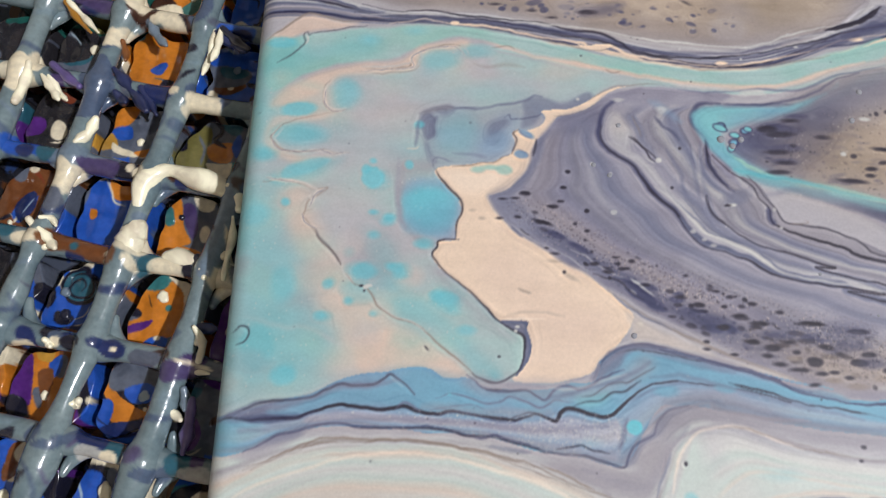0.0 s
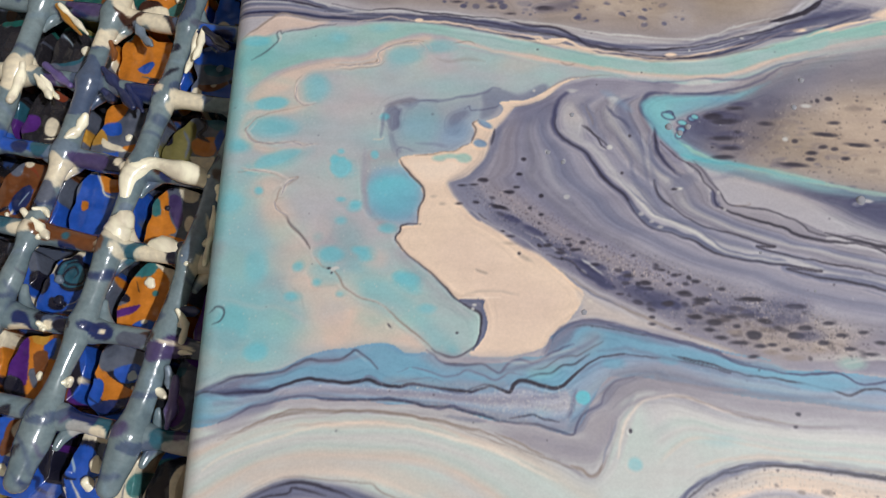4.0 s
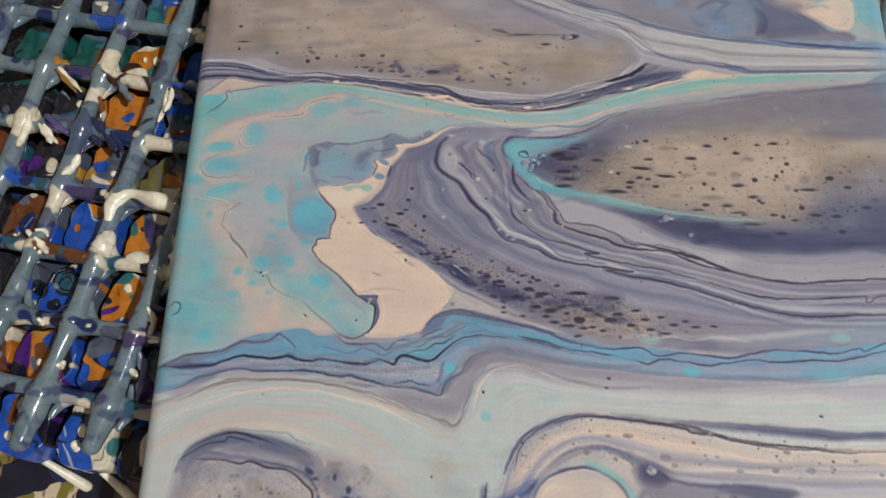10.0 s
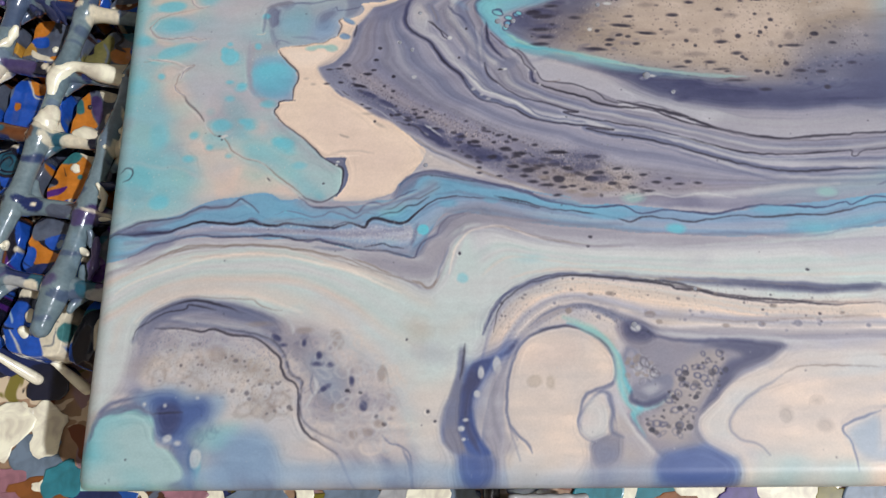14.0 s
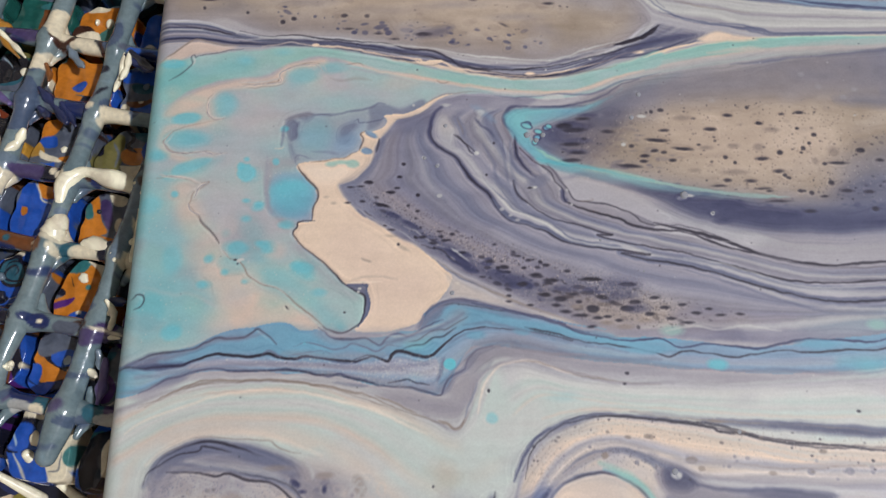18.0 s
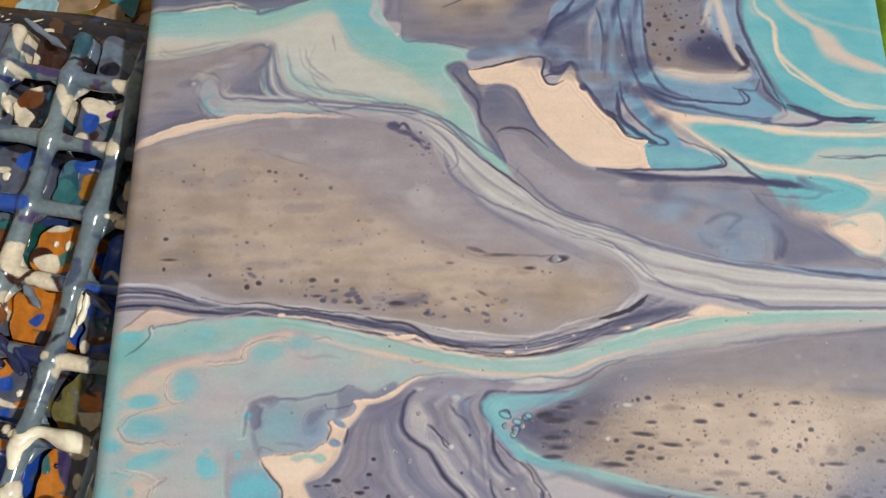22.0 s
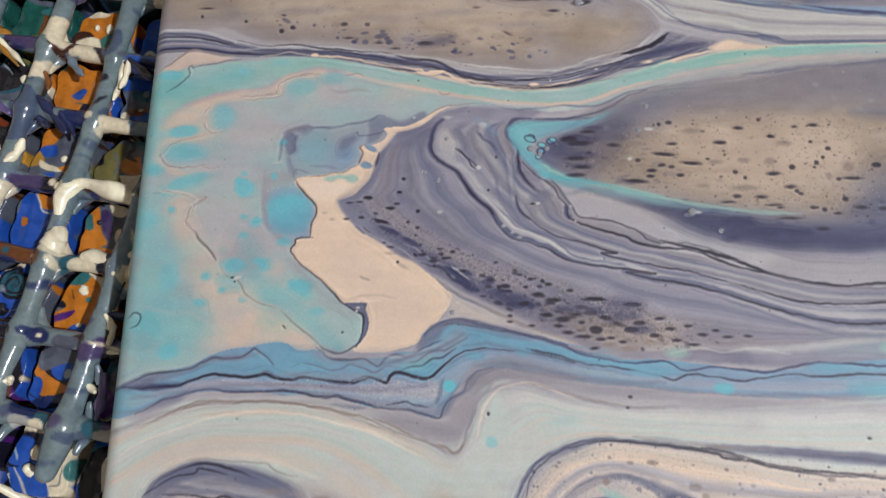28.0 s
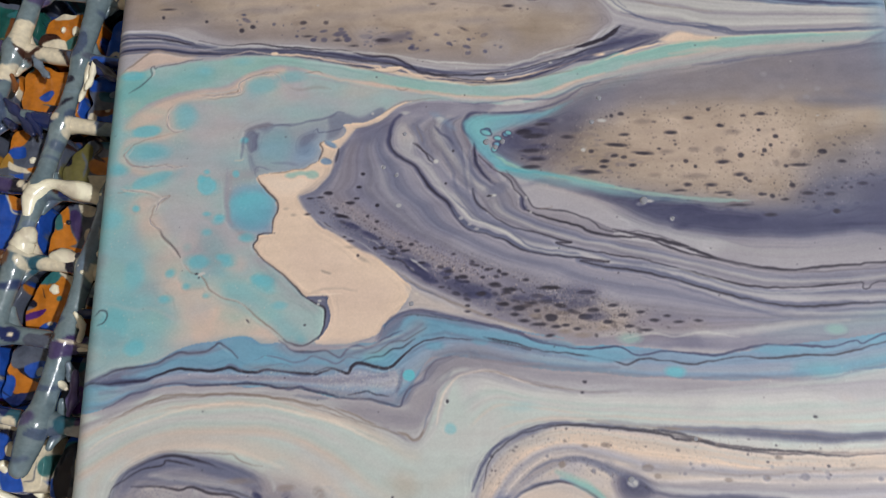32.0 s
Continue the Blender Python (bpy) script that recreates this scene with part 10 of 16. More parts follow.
line(SLATE, [-10.2, -92.0, -8.5, -88.1, -5.6, -83.6, -1.8, -80.9, 1.6, -79.8, 5.1, -78.7, 8.6, -77.7, 11.6, -77.5, 16.7, -78.1, 22.2, -78.5, 28.9, -79.4, 33.2, -80.2], width=0.81, soft=0.34, alpha=0.8)
line(NAVY, [-10.2, -92.2, -8.2, -87.8, -5.3, -83.4, -1.4, -80.7], width=0.41, soft=0.2, alpha=0.6)
fill(SAND, [0.1, -83.7, 8.4, -80.7, 22.0, -80.9, 35.4, -82.8, 48.6, -85.1, 61.7, -86.2, 83.7, -86.9, 84.1, -84.6, 62.0, -84.1, 48.8, -83.3, 35.6, -80.5, 22.1, -79.1, 11.3, -78.5], soft=0.82, alpha=0.7, second=CREAM)
line(DARK, [6.5, -78.1, 11.3, -77.9, 16.7, -78.3, 23.5, -78.7, 30.2, -79.6, 34.5, -80.5, 36.3, -81.5, 40.8, -81.9, 44.8, -82.9, 48.7, -83.8, 55.3, -84.2, 61.9, -84.6, 67.1, -85.3, 73.7, -85.8, 84.0, -85.3], width=0.41, alpha=0.8)
for x, y, rx, ry in ((40.9, -81.7, 1.21, 0.54), (45.4, -82.9, 0.54, 0.40), (20.1, -82.6, 0.81, 0.54), (58.8, -86.0, 0.93, 0.53), (10.4, -86.7, 0.81, 0.81), (74.7, -87.8, 0.52, 0.39), (55.9, -90.4, 0.53, 0.26), (29.6, -87.7, 1.34, 0.80)):
    blob(BRONZE, x, y, rx, ry, soft=min(0.40, 2.0 * max(rx, ry)), alpha=0.8)
line(DUSK, [16.8, -77.1, 29.0, -78.2, 38.4, -79.2, 47.8, -79.4, 54.4, -80.2], width=0.82, soft=0.41, alpha=0.6)
line(NAVY, [47.8, -79.9, 55.8, -80.3, 65.0, -81.4, 72.9, -81.9, 84.7, -81.2], width=1.61, soft=0.67, alpha=0.65)
line(SILVER, [62.1, -83.2, 67.4, -83.5, 72.7, -83.3, 84.4, -82.9], width=0.4, soft=0.2, alpha=0.6)
line(LILAC, [8.2, -84.5, 15.0, -84.3, 20.6, -86.0, 23.1, -88.2, 32.2, -88.1, 42.8, -89.2, 52.1, -89.4, 64.0, -88.7, 83.4, -89.3], width=1.22, soft=0.68, alpha=0.6)
line(SLATE, [10.9, -85.6, 16.3, -86.0, 20.2, -88.2, 22.2, -90.3], width=0.68, soft=0.34, alpha=0.6)
line(BRONZE, [38.9, -88.4, 50.7, -89.7, 61.3, -89.3, 71.9, -88.8, 83.4, -88.7], width=0.4, soft=0.27, alpha=0.5)
line(LILAC, [41.3, -91.5, 51.7, -92.2, 63.6, -91.7, 82.8, -92.5], width=1.32, soft=0.79, alpha=0.5)
line(SILVER, [25.4, -90.3, 33.2, -92.5, 42.4, -93.4, 51.6, -93.5, 60.7, -94.4, 70.9, -95.6], width=0.93, soft=0.4, alpha=0.7)
line(AQUA, [9.1, -88.3, 14.6, -91.0, 18.5, -93.8, 20.9, -98.0, 21.3, -103.1, 22.3, -107.3, 23.9, -110.0, 25.4, -111.0], width=1.75, soft=0.67, alpha=0.85)
line(SEA, [21.2, -101.1, 21.9, -106.4, 24.0, -109.7, 26.5, -110.0, 30.3, -108.7, 33.3, -106.1], width=1.18, soft=0.53, alpha=0.8)
fill(GRITTY, [21.4, -90.3, 26.7, -90.8, 30.5, -92.7, 38.3, -94.2, 42.3, -94.5, 51.5, -94.3, 60.1, -95.4, 55.2, -98.8, 50.8, -100.8, 46.4, -104.7, 41.0, -109.8, 38.6, -113.7, 39.0, -117.5, 29.9, -119.3, 26.4, -115.1, 25.2, -111.0, 29.2, -109.5, 32.9, -106.1, 31.1, -101.6, 27.6, -96.8, 22.7, -94.0], soft=0.67, second=DUSK)
fill(WARM, [32.9, -103.9, 39.4, -97.3, 46.0, -96.7, 45.4, -102.7, 41.2, -107.5, 38.0, -111.1, 35.9, -117.2, 28.0, -115.9, 26.6, -111.8, 30.7, -109.8], soft=1.17, alpha=0.5)
fill(NAVY, [40.9, -95.0, 48.9, -94.0, 55.7, -94.5, 60.3, -95.5, 55.1, -98.9, 49.7, -100.7, 46.5, -104.0, 39.3, -111.1, 44.0, -103.3, 46.4, -99.4, 51.1, -97.4, 45.4, -95.6], soft=0.79, alpha=0.75)
fill(NAVY, [23.0, -90.3, 26.1, -89.4, 30.0, -91.1, 30.5, -92.7, 27.8, -94.1, 24.1, -93.2], soft=0.8, alpha=0.85)
blob(MIST, 25.9, -91.0, 1.20, 0.80, soft=0.53, alpha=0.85)
line(NAVY, [30.5, -93.1, 38.3, -94.3, 46.3, -94.1, 52.8, -94.5], width=0.8, soft=0.4, alpha=0.6)
fill(SLATE, [23.4, -106.8, 25.6, -104.7, 28.3, -103.5, 32.7, -101.6, 33.8, -103.9, 31.6, -107.2, 28.2, -108.7, 25.3, -108.9, 23.5, -108.4], soft=0.52, second=DUSK)
line(NAVY, [23.7, -106.0, 23.8, -107.9, 26.6, -108.8, 30.1, -107.8, 32.6, -105.9], width=0.91, soft=0.39, alpha=0.75)
fill(SILVER, [26.6, -105.3, 29.1, -103.9, 31.4, -104.5, 28.4, -106.6], soft=0.78, alpha=0.6)
rings(NAVY, [32.9, -103.9, 39.4, -97.3, 46.0, -96.7, 45.4, -102.7, 41.2, -107.5, 38.0, -111.1, 35.9, -117.2, 28.0, -115.9, 26.6, -111.8, 30.7, -109.8], 34, small=0.35, large=0.9, thick=0.2, alpha=0.7, seed=190)
specks(DARK, [32.9, -103.9, 39.4, -97.3, 46.0, -96.7, 45.4, -102.7, 41.2, -107.5, 38.0, -111.1, 35.9, -117.2, 28.0, -115.9, 26.6, -111.8, 30.7, -109.8], 60, small=0.25, large=0.75, long=1.4, alpha=0.85, seed=191)
specks(BRONZE, [22.3, -96.4, 27.5, -97.8, 29.8, -101.2, 24.4, -103.8, 22.7, -100.5], 14, small=0.4, large=1.0, long=1.4, alpha=0.8, seed=192)
fill(COBALT, [29.3, -120.2, 37.3, -118.5, 44.2, -119.4, 45.2, -125.2, 29.8, -125.2], soft=1.02, alpha=0.75)
fill(COBALT, [-15.4, -119.5, -8.2, -119.7, -9.0, -125.4, -14.7, -125.4], soft=0.91, alpha=0.7)
fill(SAND, [46.0, -111.8, 48.8, -108.9, 56.7, -105.0, 65.9, -103.8, 81.0, -103.9, 78.3, -120.2, 57.4, -120.1, 49.1, -117.8, 45.6, -115.0], soft=1.15, second=CREAM, alpha=0.8)
fill(MIST, [60.6, -96.6, 56.9, -99.7, 50.6, -102.3, 44.9, -106.8, 39.9, -110.9, 39.4, -115.2, 41.9, -118.4, 46.3, -120.3, 48.7, -118.8, 45.5, -115.2, 46.2, -111.4, 51.3, -107.1, 59.6, -103.0, 81.3, -102.1, 82.1, -97.1, 70.8, -96.3], soft=0.78, second=SAND, alpha=0.8)
line(BRONZE, [58.3, -102.4, 61.4, -100.9, 65.1, -100.2, 71.6, -100.2, 81.5, -100.7], width=0.39, alpha=0.7)
line(SLATE, [58.6, -102.4, 54.1, -105.0, 50.0, -107.6, 46.5, -111.2, 45.4, -114.2, 47.4, -116.8, 51.3, -117.8, 53.6, -120.1], width=0.52, soft=0.32, alpha=0.55)
line(SLATE, [79.9, -110.7, 76.2, -111.9, 72.4, -113.3, 70.7, -114.9, 72.1, -117.1, 72.5, -119.6, 73.0, -123.9], width=0.5, soft=0.19, alpha=0.8)
fill(SKY, [72.2, -114.9, 76.0, -112.7, 79.7, -111.7, 78.3, -120.2, 74.2, -120.2, 72.8, -117.4], soft=1.01, alpha=0.6)
for x, y, rx, ry in ((65.9, -108.1, 1.27, 0.76), (67.0, -113.9, 1.77, 1.51), (58.5, -111.3, 1.53, 1.78)):
    blob(BRONZE, x, y, rx, ry, soft=min(1.14, 2.0 * max(rx, ry)), alpha=0.3)
# the striped rim under the taupe pool
line(SLATE, [-90.8, 25.6, -86.8, 23.5, -80.5, 23.0, -72.9, 21.3, -65.4, 20.8, -56.7, 20.0, -48.1, 19.6, -40.7, 18.0, -34.7, 17.6], width=0.89, soft=0.38, alpha=0.7)
line(DARK, [-80.6, 24.7, -73.0, 22.9, -65.5, 23.1, -56.7, 21.7, -48.1, 20.9, -40.7, 20.2, -35.9, 18.7, -28.6, 17.6, -24.1, 15.4, -21.5, 13.2, -15.6, 12.2, -8.5, 11.8, -0.2, 12.3, 5.8, 13.2, 11.9, 14.9, 17.9, 16.1, 24.1, 18.5, 32.3, 19.9], width=0.43, alpha=0.8)
line(NAVY, [-70.4, 21.9, -60.4, 20.8, -50.5, 20.0, -40.7, 18.7, -33.4, 17.6, -26.2, 16.0, -22.7, 14.0, -14.4, 13.0, -4.9, 12.9, 3.5, 13.7, 12.0, 16.2, 20.5, 18.4], width=1.0, soft=0.5, alpha=0.5)
line(MIST, [-51.8, 21.4, -45.6, 21.0, -40.5, 19.9, -35.8, 19.4, -29.8, 18.7, -23.8, 17.4, -16.6, 15.9, -7.1, 15.0, 0.0, 14.5, 4.8, 14.8, 12.1, 17.6, 18.2, 19.2, 23.1, 20.2], width=0.37, soft=0.15, alpha=0.85)
line(SILVER, [-80.4, 21.8, -72.9, 22.2, -65.4, 21.9, -55.5, 21.1], width=0.38, soft=0.15, alpha=0.7)
line(CREAM, [-74.1, 19.9, -70.3, 20.2, -66.4, 20.9, -61.6, 19.9, -54.2, 19.3, -48.1, 18.3, -42.0, 16.8, -35.9, 15.9, -32.3, 15.2, -30.4, 14.1, -26.3, 14.6, -23.2, 12.8, -18.0, 11.7, -12.1, 10.8, -6.2, 9.9, -0.3, 10.0, 5.6, 11.0, 11.6, 12.5, 17.7, 14.2, 23.8, 16.6, 32.0, 17.8], width=0.5, soft=0.16, alpha=0.9)
fill(CREAM, [-33.5, 15.3, -32.1, 14.0, -29.9, 13.6, -26.5, 14.0, -25.7, 14.8, -28.7, 15.1, -31.1, 14.5], soft=0.18)
for x, y, rx, ry in ((-3.1, 10.5, 1.42, 0.47), (-59.8, 20.0, 0.99, 0.49), (25.6, 16.6, 1.65, 0.47)):
    blob(CREAM, x, y, rx, ry, soft=min(0.24, 2.0 * max(rx, ry)))
line(BRONZE, [-42.0, 16.4, -35.9, 15.0, -32.3, 13.8, -28.7, 13.4, -25.7, 14.3], width=0.29, alpha=0.7)
line(BRONZE, [-13.3, 10.1, -6.3, 9.0, 0.8, 9.3, 7.9, 10.3, 13.9, 11.3, 19.8, 12.5], width=0.36, soft=0.18, alpha=0.5)
line(SLATE, [-20.4, 11.0, -14.5, 11.1, -7.4, 9.8], width=0.29, alpha=0.5)
line(SLATE, [-12.5, 4.4, -7.8, 3.6, -0.8, 3.9, 3.9, 4.5, 10.8, 4.1, 15.6, 5.4, 19.3, 7.5, 25.2, 8.9, 31.0, 10.3], width=0.47, soft=0.19, alpha=0.6)
line(NAVY, [-4.5, 1.0, 3.6, 0.8, 8.2, 1.4, 12.9, 2.5, 16.6, 4.4, 20.3, 6.8, 25.2, 8.5], width=0.46, soft=0.23, alpha=0.6)
line(MIST, [0.3, 3.2, 3.8, 3.7, 5.6, 3.0], width=0.93, soft=0.35, alpha=0.7)
fill(BLUE, [-9.8, -2.1, -8.1, -0.1, -4.0, 0.6, 4.7, 0.3, 12.8, 1.5, 18.9, 4.1, 21.4, 6.2, 17.6, 3.1, 10.3, -0.5, -1.2, -1.1, -4.2, -2.0, -3.9, -6.5, -2.0, -10.9, 1.1, -14.6, -1.2, -14.6, -4.8, -10.3, -7.9, -5.9], soft=0.58, second=SEA, alpha=0.85)
line(TEAL, [-2.2, -14.0, 3.3, -15.2, 8.8, -16.1, 14.2, -17.2, 19.6, -18.8, 26.8, -20.3], width=1.01, soft=0.34, alpha=0.85)
line(SLATE, [4.0, -19.5, 10.8, -18.1, 17.2, -19.9, 22.4, -22.2], width=0.89, soft=0.56, alpha=0.4)
# open bubbles at the corner of the eye
for x, y, rx, ry in ((-4.4, -4.6, 1.7, 0.9), (-1.6, -6.4, 1.2, 0.8), (1.3, -4.9, 1.0, 0.8), (-2.4, -9.3, 0.8, 1.0)):
    blob(NAVY, x, y, rx, ry, soft=0.2, alpha=0.65, turn=-0.4)
    blob(SEA, x, y, rx * 0.75, ry * 0.68, soft=0.25, turn=-0.4)
line(DARK, [21.7, 18.8, 27.5, 20.8, 30.5, 23.1, 32.1, 24.7], width=0.49, alpha=0.85)
line(NAVY, [9.3, 12.7, 17.4, 14.5, 24.0, 16.8, 29.0, 19.6, 34.8, 20.8, 40.5, 21.7], width=1.28, soft=0.64, alpha=0.6)
line(CREAM, [27.1, 14.9, 34.5, 17.5, 40.3, 18.8, 46.8, 18.9], width=0.48, soft=0.16, alpha=0.9)
fill(CREAM, [45.3, 20.2, 50.0, 21.7, 55.4, 20.8, 57.9, 19.9, 51.7, 19.4], soft=0.4, alpha=0.9)
line(SLATE, [46.5, 24.5, 52.1, 23.5, 58.6, 23.1, 61.7, 21.6, 69.8, 21.5, 79.5, 21.3, 90.8, 21.4, 100.6, 21.6], width=0.49, alpha=0.75)
line(SILVER, [-27.8, 18.1, -21.3, 16.0, -11.6, 14.4, -0.4, 13.4, 4.5, 14.5, 12.6, 16.6, 20.8, 18.1, 26.6, 20.1], width=0.65, soft=0.24, alpha=0.7)
line(SLATE, [49.4, 12.4, 57.5, 13.0, 65.6, 14.1, 75.3, 14.6, 85.1, 15.5, 99.8, 16.8], width=0.64, soft=0.32, alpha=0.6)
# dark cells of the eye
fill(SLATE, [12.5, -1.8, 20.0, 3.5, 30.6, 7.6, 29.2, -2.9, 21.3, -4.3, 14.4, -5.6], soft=1.83, alpha=0.6)
fill(BRONZE, [5.3, -5.1, 14.5, -4.4, 29.1, -3.5, 27.3, -17.3, 14.5, -15.0], soft=2.28, alpha=0.4)
for x, y, rx, ry, a in ((8.2, -4.8, 3.65, 1.03, -0.2), (8.9, -9.1, 3.17, 0.79, 0.0), (8.1, -12.0, 2.70, 0.68, 0.0), (11.4, -1.8, 2.29, 0.57, 0.0)):
    blob(NAVY, x, y, rx, ry, soft=min(0.57, 2.0 * max(rx, ry)), alpha=0.65, turn=a)
fill(TAUPE, [6.8, -9.7, 19.8, 0.2, 42.1, 2.8, 67.1, 0.1, 88.4, -4.2, 92.9, -14.6, 79.7, -20.7, 56.7, -21.5, 33.9, -19.9, 18.8, -16.8], soft=4.66, alpha=0.5, second=WARM)
for x, y, rx, ry in ((54.0, -11.4, 1.39, 0.93), (47.8, -10.9, 1.24, 0.62), (40.8, -11.3, 2.16, 0.46), (55.3, -6.7, 2.17, 0.47), (66.2, -6.8, 1.55, 0.47), (43.7, -13.6, 1.85, 0.46), (71.7, -12.1, 1.23, 0.77), (19.4, -6.7, 2.81, 0.62), (36.6, -5.7, 2.18, 0.47), (86.0, -9.2, 3.09, 0.62)):
    blob(BRONZE, x, y, rx, ry, soft=min(0.93, 2.0 * max(rx, ry)), alpha=0.6)
fill(TAN_LIGHT, [29.2, -1.1, 51.5, 1.6, 71.4, -2.7, 76.3, -12.3, 64.6, -19.3, 46.3, -18.7, 29.9, -13.1], soft=5.34, alpha=0.65)
fill(SLATE, [72.6, -16.3, 103.3, -8.2, 103.3, -32.9, 62.8, -33.3, 33.2, -28.8, 31.4, -23.6, 56.2, -26.1, 76.0, -24.7], soft=3.06, alpha=0.55)
fill(NAVY, [3.8, -6.2, 11.8, -1.6, 20.7, 2.2, 20.3, -4.2, 13.1, -13.3, 5.8, -14.0], soft=2.5, alpha=0.4)
fill(DUSK, [16.7, 2.0, 36.3, 9.3, 60.4, 11.0, 104.4, 15.7, 103.4, 1.4, 67.4, 2.7, 35.7, 1.7], soft=2.53, alpha=0.55)
line(SLATE, [75.1, 1.6, 87.6, 0.7, 103.0, -0.9], width=2.2, soft=1.41, alpha=0.5)
specks(DARK, [8.3, -9.7, 19.7, -0.7, 42.0, 1.9, 67.1, 0.1, 88.4, -4.2, 92.3, -17.9, 78.9, -25.6, 56.3, -24.8, 33.9, -19.9, 18.9, -16.0], 50, small=0.12, large=0.4, long=2, alpha=0.85, seed=221)
grit(DARK, [8.3, -9.7, 19.7, -0.7, 42.0, 1.9, 67.1, 0.1, 88.4, -4.2, 92.3, -17.9, 78.9, -25.6, 56.3, -24.8, 33.9, -19.9, 18.9, -16.0], share=0.01, seed=222, alpha=0.45)
grit(SAND, [8.3, -9.7, 19.7, -0.7, 42.0, 1.9, 67.1, 0.1, 88.4, -4.2, 92.3, -17.9, 78.9, -25.6, 56.3, -24.8, 33.9, -19.9, 18.9, -16.0], share=0.01, seed=223, alpha=0.45)
for x, y, rx, ry, a in ((28.3, -9.1, 2.48, 0.47, -0.1), (34.6, -11.6, 2.32, 0.46, -0.1), (21.2, -16.1, 2.77, 0.46, -0.1), (30.4, -6.3, 1.25, 0.39, 0.0), (32.0, -14.8, 0.92, 0.46, 0.0), (25.2, -13.4, 1.08, 0.46, 0.0), (24.8, -14.9, 0.92, 0.46, 0.0), (47.0, -2.3, 1.10, 0.47, 0.0), (42.1, -6.2, 1.40, 0.47, 0.0), (65.2, -1.9, 1.09, 0.47, 0.0), (54.6, -4.8, 0.93, 0.47, 0.0), (58.8, -13.0, 0.77, 0.62, 0.0), (68.0, -8.1, 0.62, 0.46, 0.0), (78.9, -12.7, 1.08, 0.61, 0.0), (83.2, -15.5, 0.92, 0.38, 0.0), (54.1, -14.6, 1.54, 0.46, 0.0), (72.7, -16.0, 2.14, 0.38, 0.0)):
    blob(DARK, x, y, rx, ry, soft=min(0.39, 2.0 * max(rx, ry)), alpha=0.8, turn=a)
for x, y, rx, ry in ((57.9, -18.1, 1.22, 0.46), (50.7, -20.5, 1.37, 0.46), (45.1, -20.3, 0.91, 0.46), (73.9, -23.5, 1.36, 0.45), (79.2, -23.8, 1.21, 0.45), (56.9, -26.1, 2.41, 0.30), (64.1, -28.9, 1.50, 0.45), (80.0, -28.4, 0.90, 0.60), (7.7, -6.0, 2.81, 0.63), (5.1, -4.8, 1.88, 0.78), (8.2, -12.3, 1.86, 0.46), (6.8, -10.0, 2.49, 0.47), (6.6, -14.4, 2.16, 0.46), (9.9, -2.8, 1.57, 0.47), (16.3, -6.6, 1.56, 0.47), (87.2, -21.5, 1.21, 0.45), (70.4, -21.2, 0.76, 0.61)):
    blob(DARK, x, y, rx, ry, soft=min(0.46, 2.0 * max(rx, ry)), alpha=0.75)
for x, y, rx, ry in ((53.7, -11.4, 1.23, 0.93), (47.4, -11.0, 1.39, 0.62), (40.5, -11.4, 1.39, 0.46), (57.6, -6.5, 1.86, 0.62), (17.6, -11.6, 1.24, 0.46), (37.2, -17.5, 1.22, 0.46), (67.4, -15.3, 0.77, 0.77), (72.3, -13.0, 1.23, 1.08), (47.1, -18.2, 3.06, 0.61), (79.6, -11.0, 1.85, 0.62), (19.4, -6.4, 2.18, 0.47), (35.3, -3.0, 2.19, 0.63)):
    blob(BRONZE, x, y, rx, ry, soft=min(0.62, 2.0 * max(rx, ry)), alpha=0.65)
for x, y, rx, ry in ((60.5, -2.3, 0.63, 0.31), (52.1, -0.2, 0.47, 0.47), (30.0, -0.6, 0.79, 0.47), (27.6, -1.0, 0.47, 0.47), (64.8, -11.8, 0.62, 0.62), (45.2, -14.1, 0.62, 0.46), (42.9, -21.8, 1.52, 0.30), (53.5, -22.7, 1.82, 0.30), (55.0, -23.4, 0.76, 0.30), (59.3, -19.2, 0.61, 0.46), (47.4, -15.7, 0.46, 0.46), (22.0, -10.6, 0.62, 0.46), (27.6, -12.1, 0.93, 0.46), (29.9, -12.6, 0.77, 0.46), (66.5, -10.5, 0.46, 0.46), (69.6, -16.2, 0.61, 0.46), (62.6, -23.4, 0.76, 0.45), (65.1, -24.0, 0.60, 0.60), (68.1, -24.9, 0.91, 0.30)):
    blob(DARK, x, y, rx, ry, soft=min(0.31, 2.0 * max(rx, ry)), alpha=0.7)
specks(DARK, [8.3, -9.7, 19.7, -0.7, 42.0, 1.9, 67.1, 0.1, 88.4, -4.2, 92.3, -17.9, 78.9, -25.6, 56.3, -24.8, 33.9, -19.9, 18.9, -16.0], 70, small=0.1, large=0.3, long=1.6, alpha=0.8, seed=231)
fill(NAVY, [31.4, -23.6, 42.6, -25.6, 56.0, -27.7, 70.7, -30.4, 93.4, -29.3, 101.2, -28.0, 101.8, -32.5, 85.3, -33.0, 62.8, -33.3, 45.0, -31.6, 34.8, -28.0], soft=1.52, alpha=0.5)
for x, y, rx, ry in ((44.7, -26.8, 3.92, 1.36), (42.8, -31.1, 2.10, 0.75), (51.3, -29.4, 4.50, 1.05), (82.5, -31.8, 5.96, 0.60), (58.8, -29.7, 3.00, 0.90)):
    blob(NAVY, x, y, rx, ry, soft=min(0.90, 2.0 * max(rx, ry)), alpha=0.75)
fill(NAVY, [78.0, -21.5, 87.4, -20.2, 101.3, -19.0, 99.5, -28.8, 90.6, -28.4, 83.8, -23.3], soft=2.73, alpha=0.5)
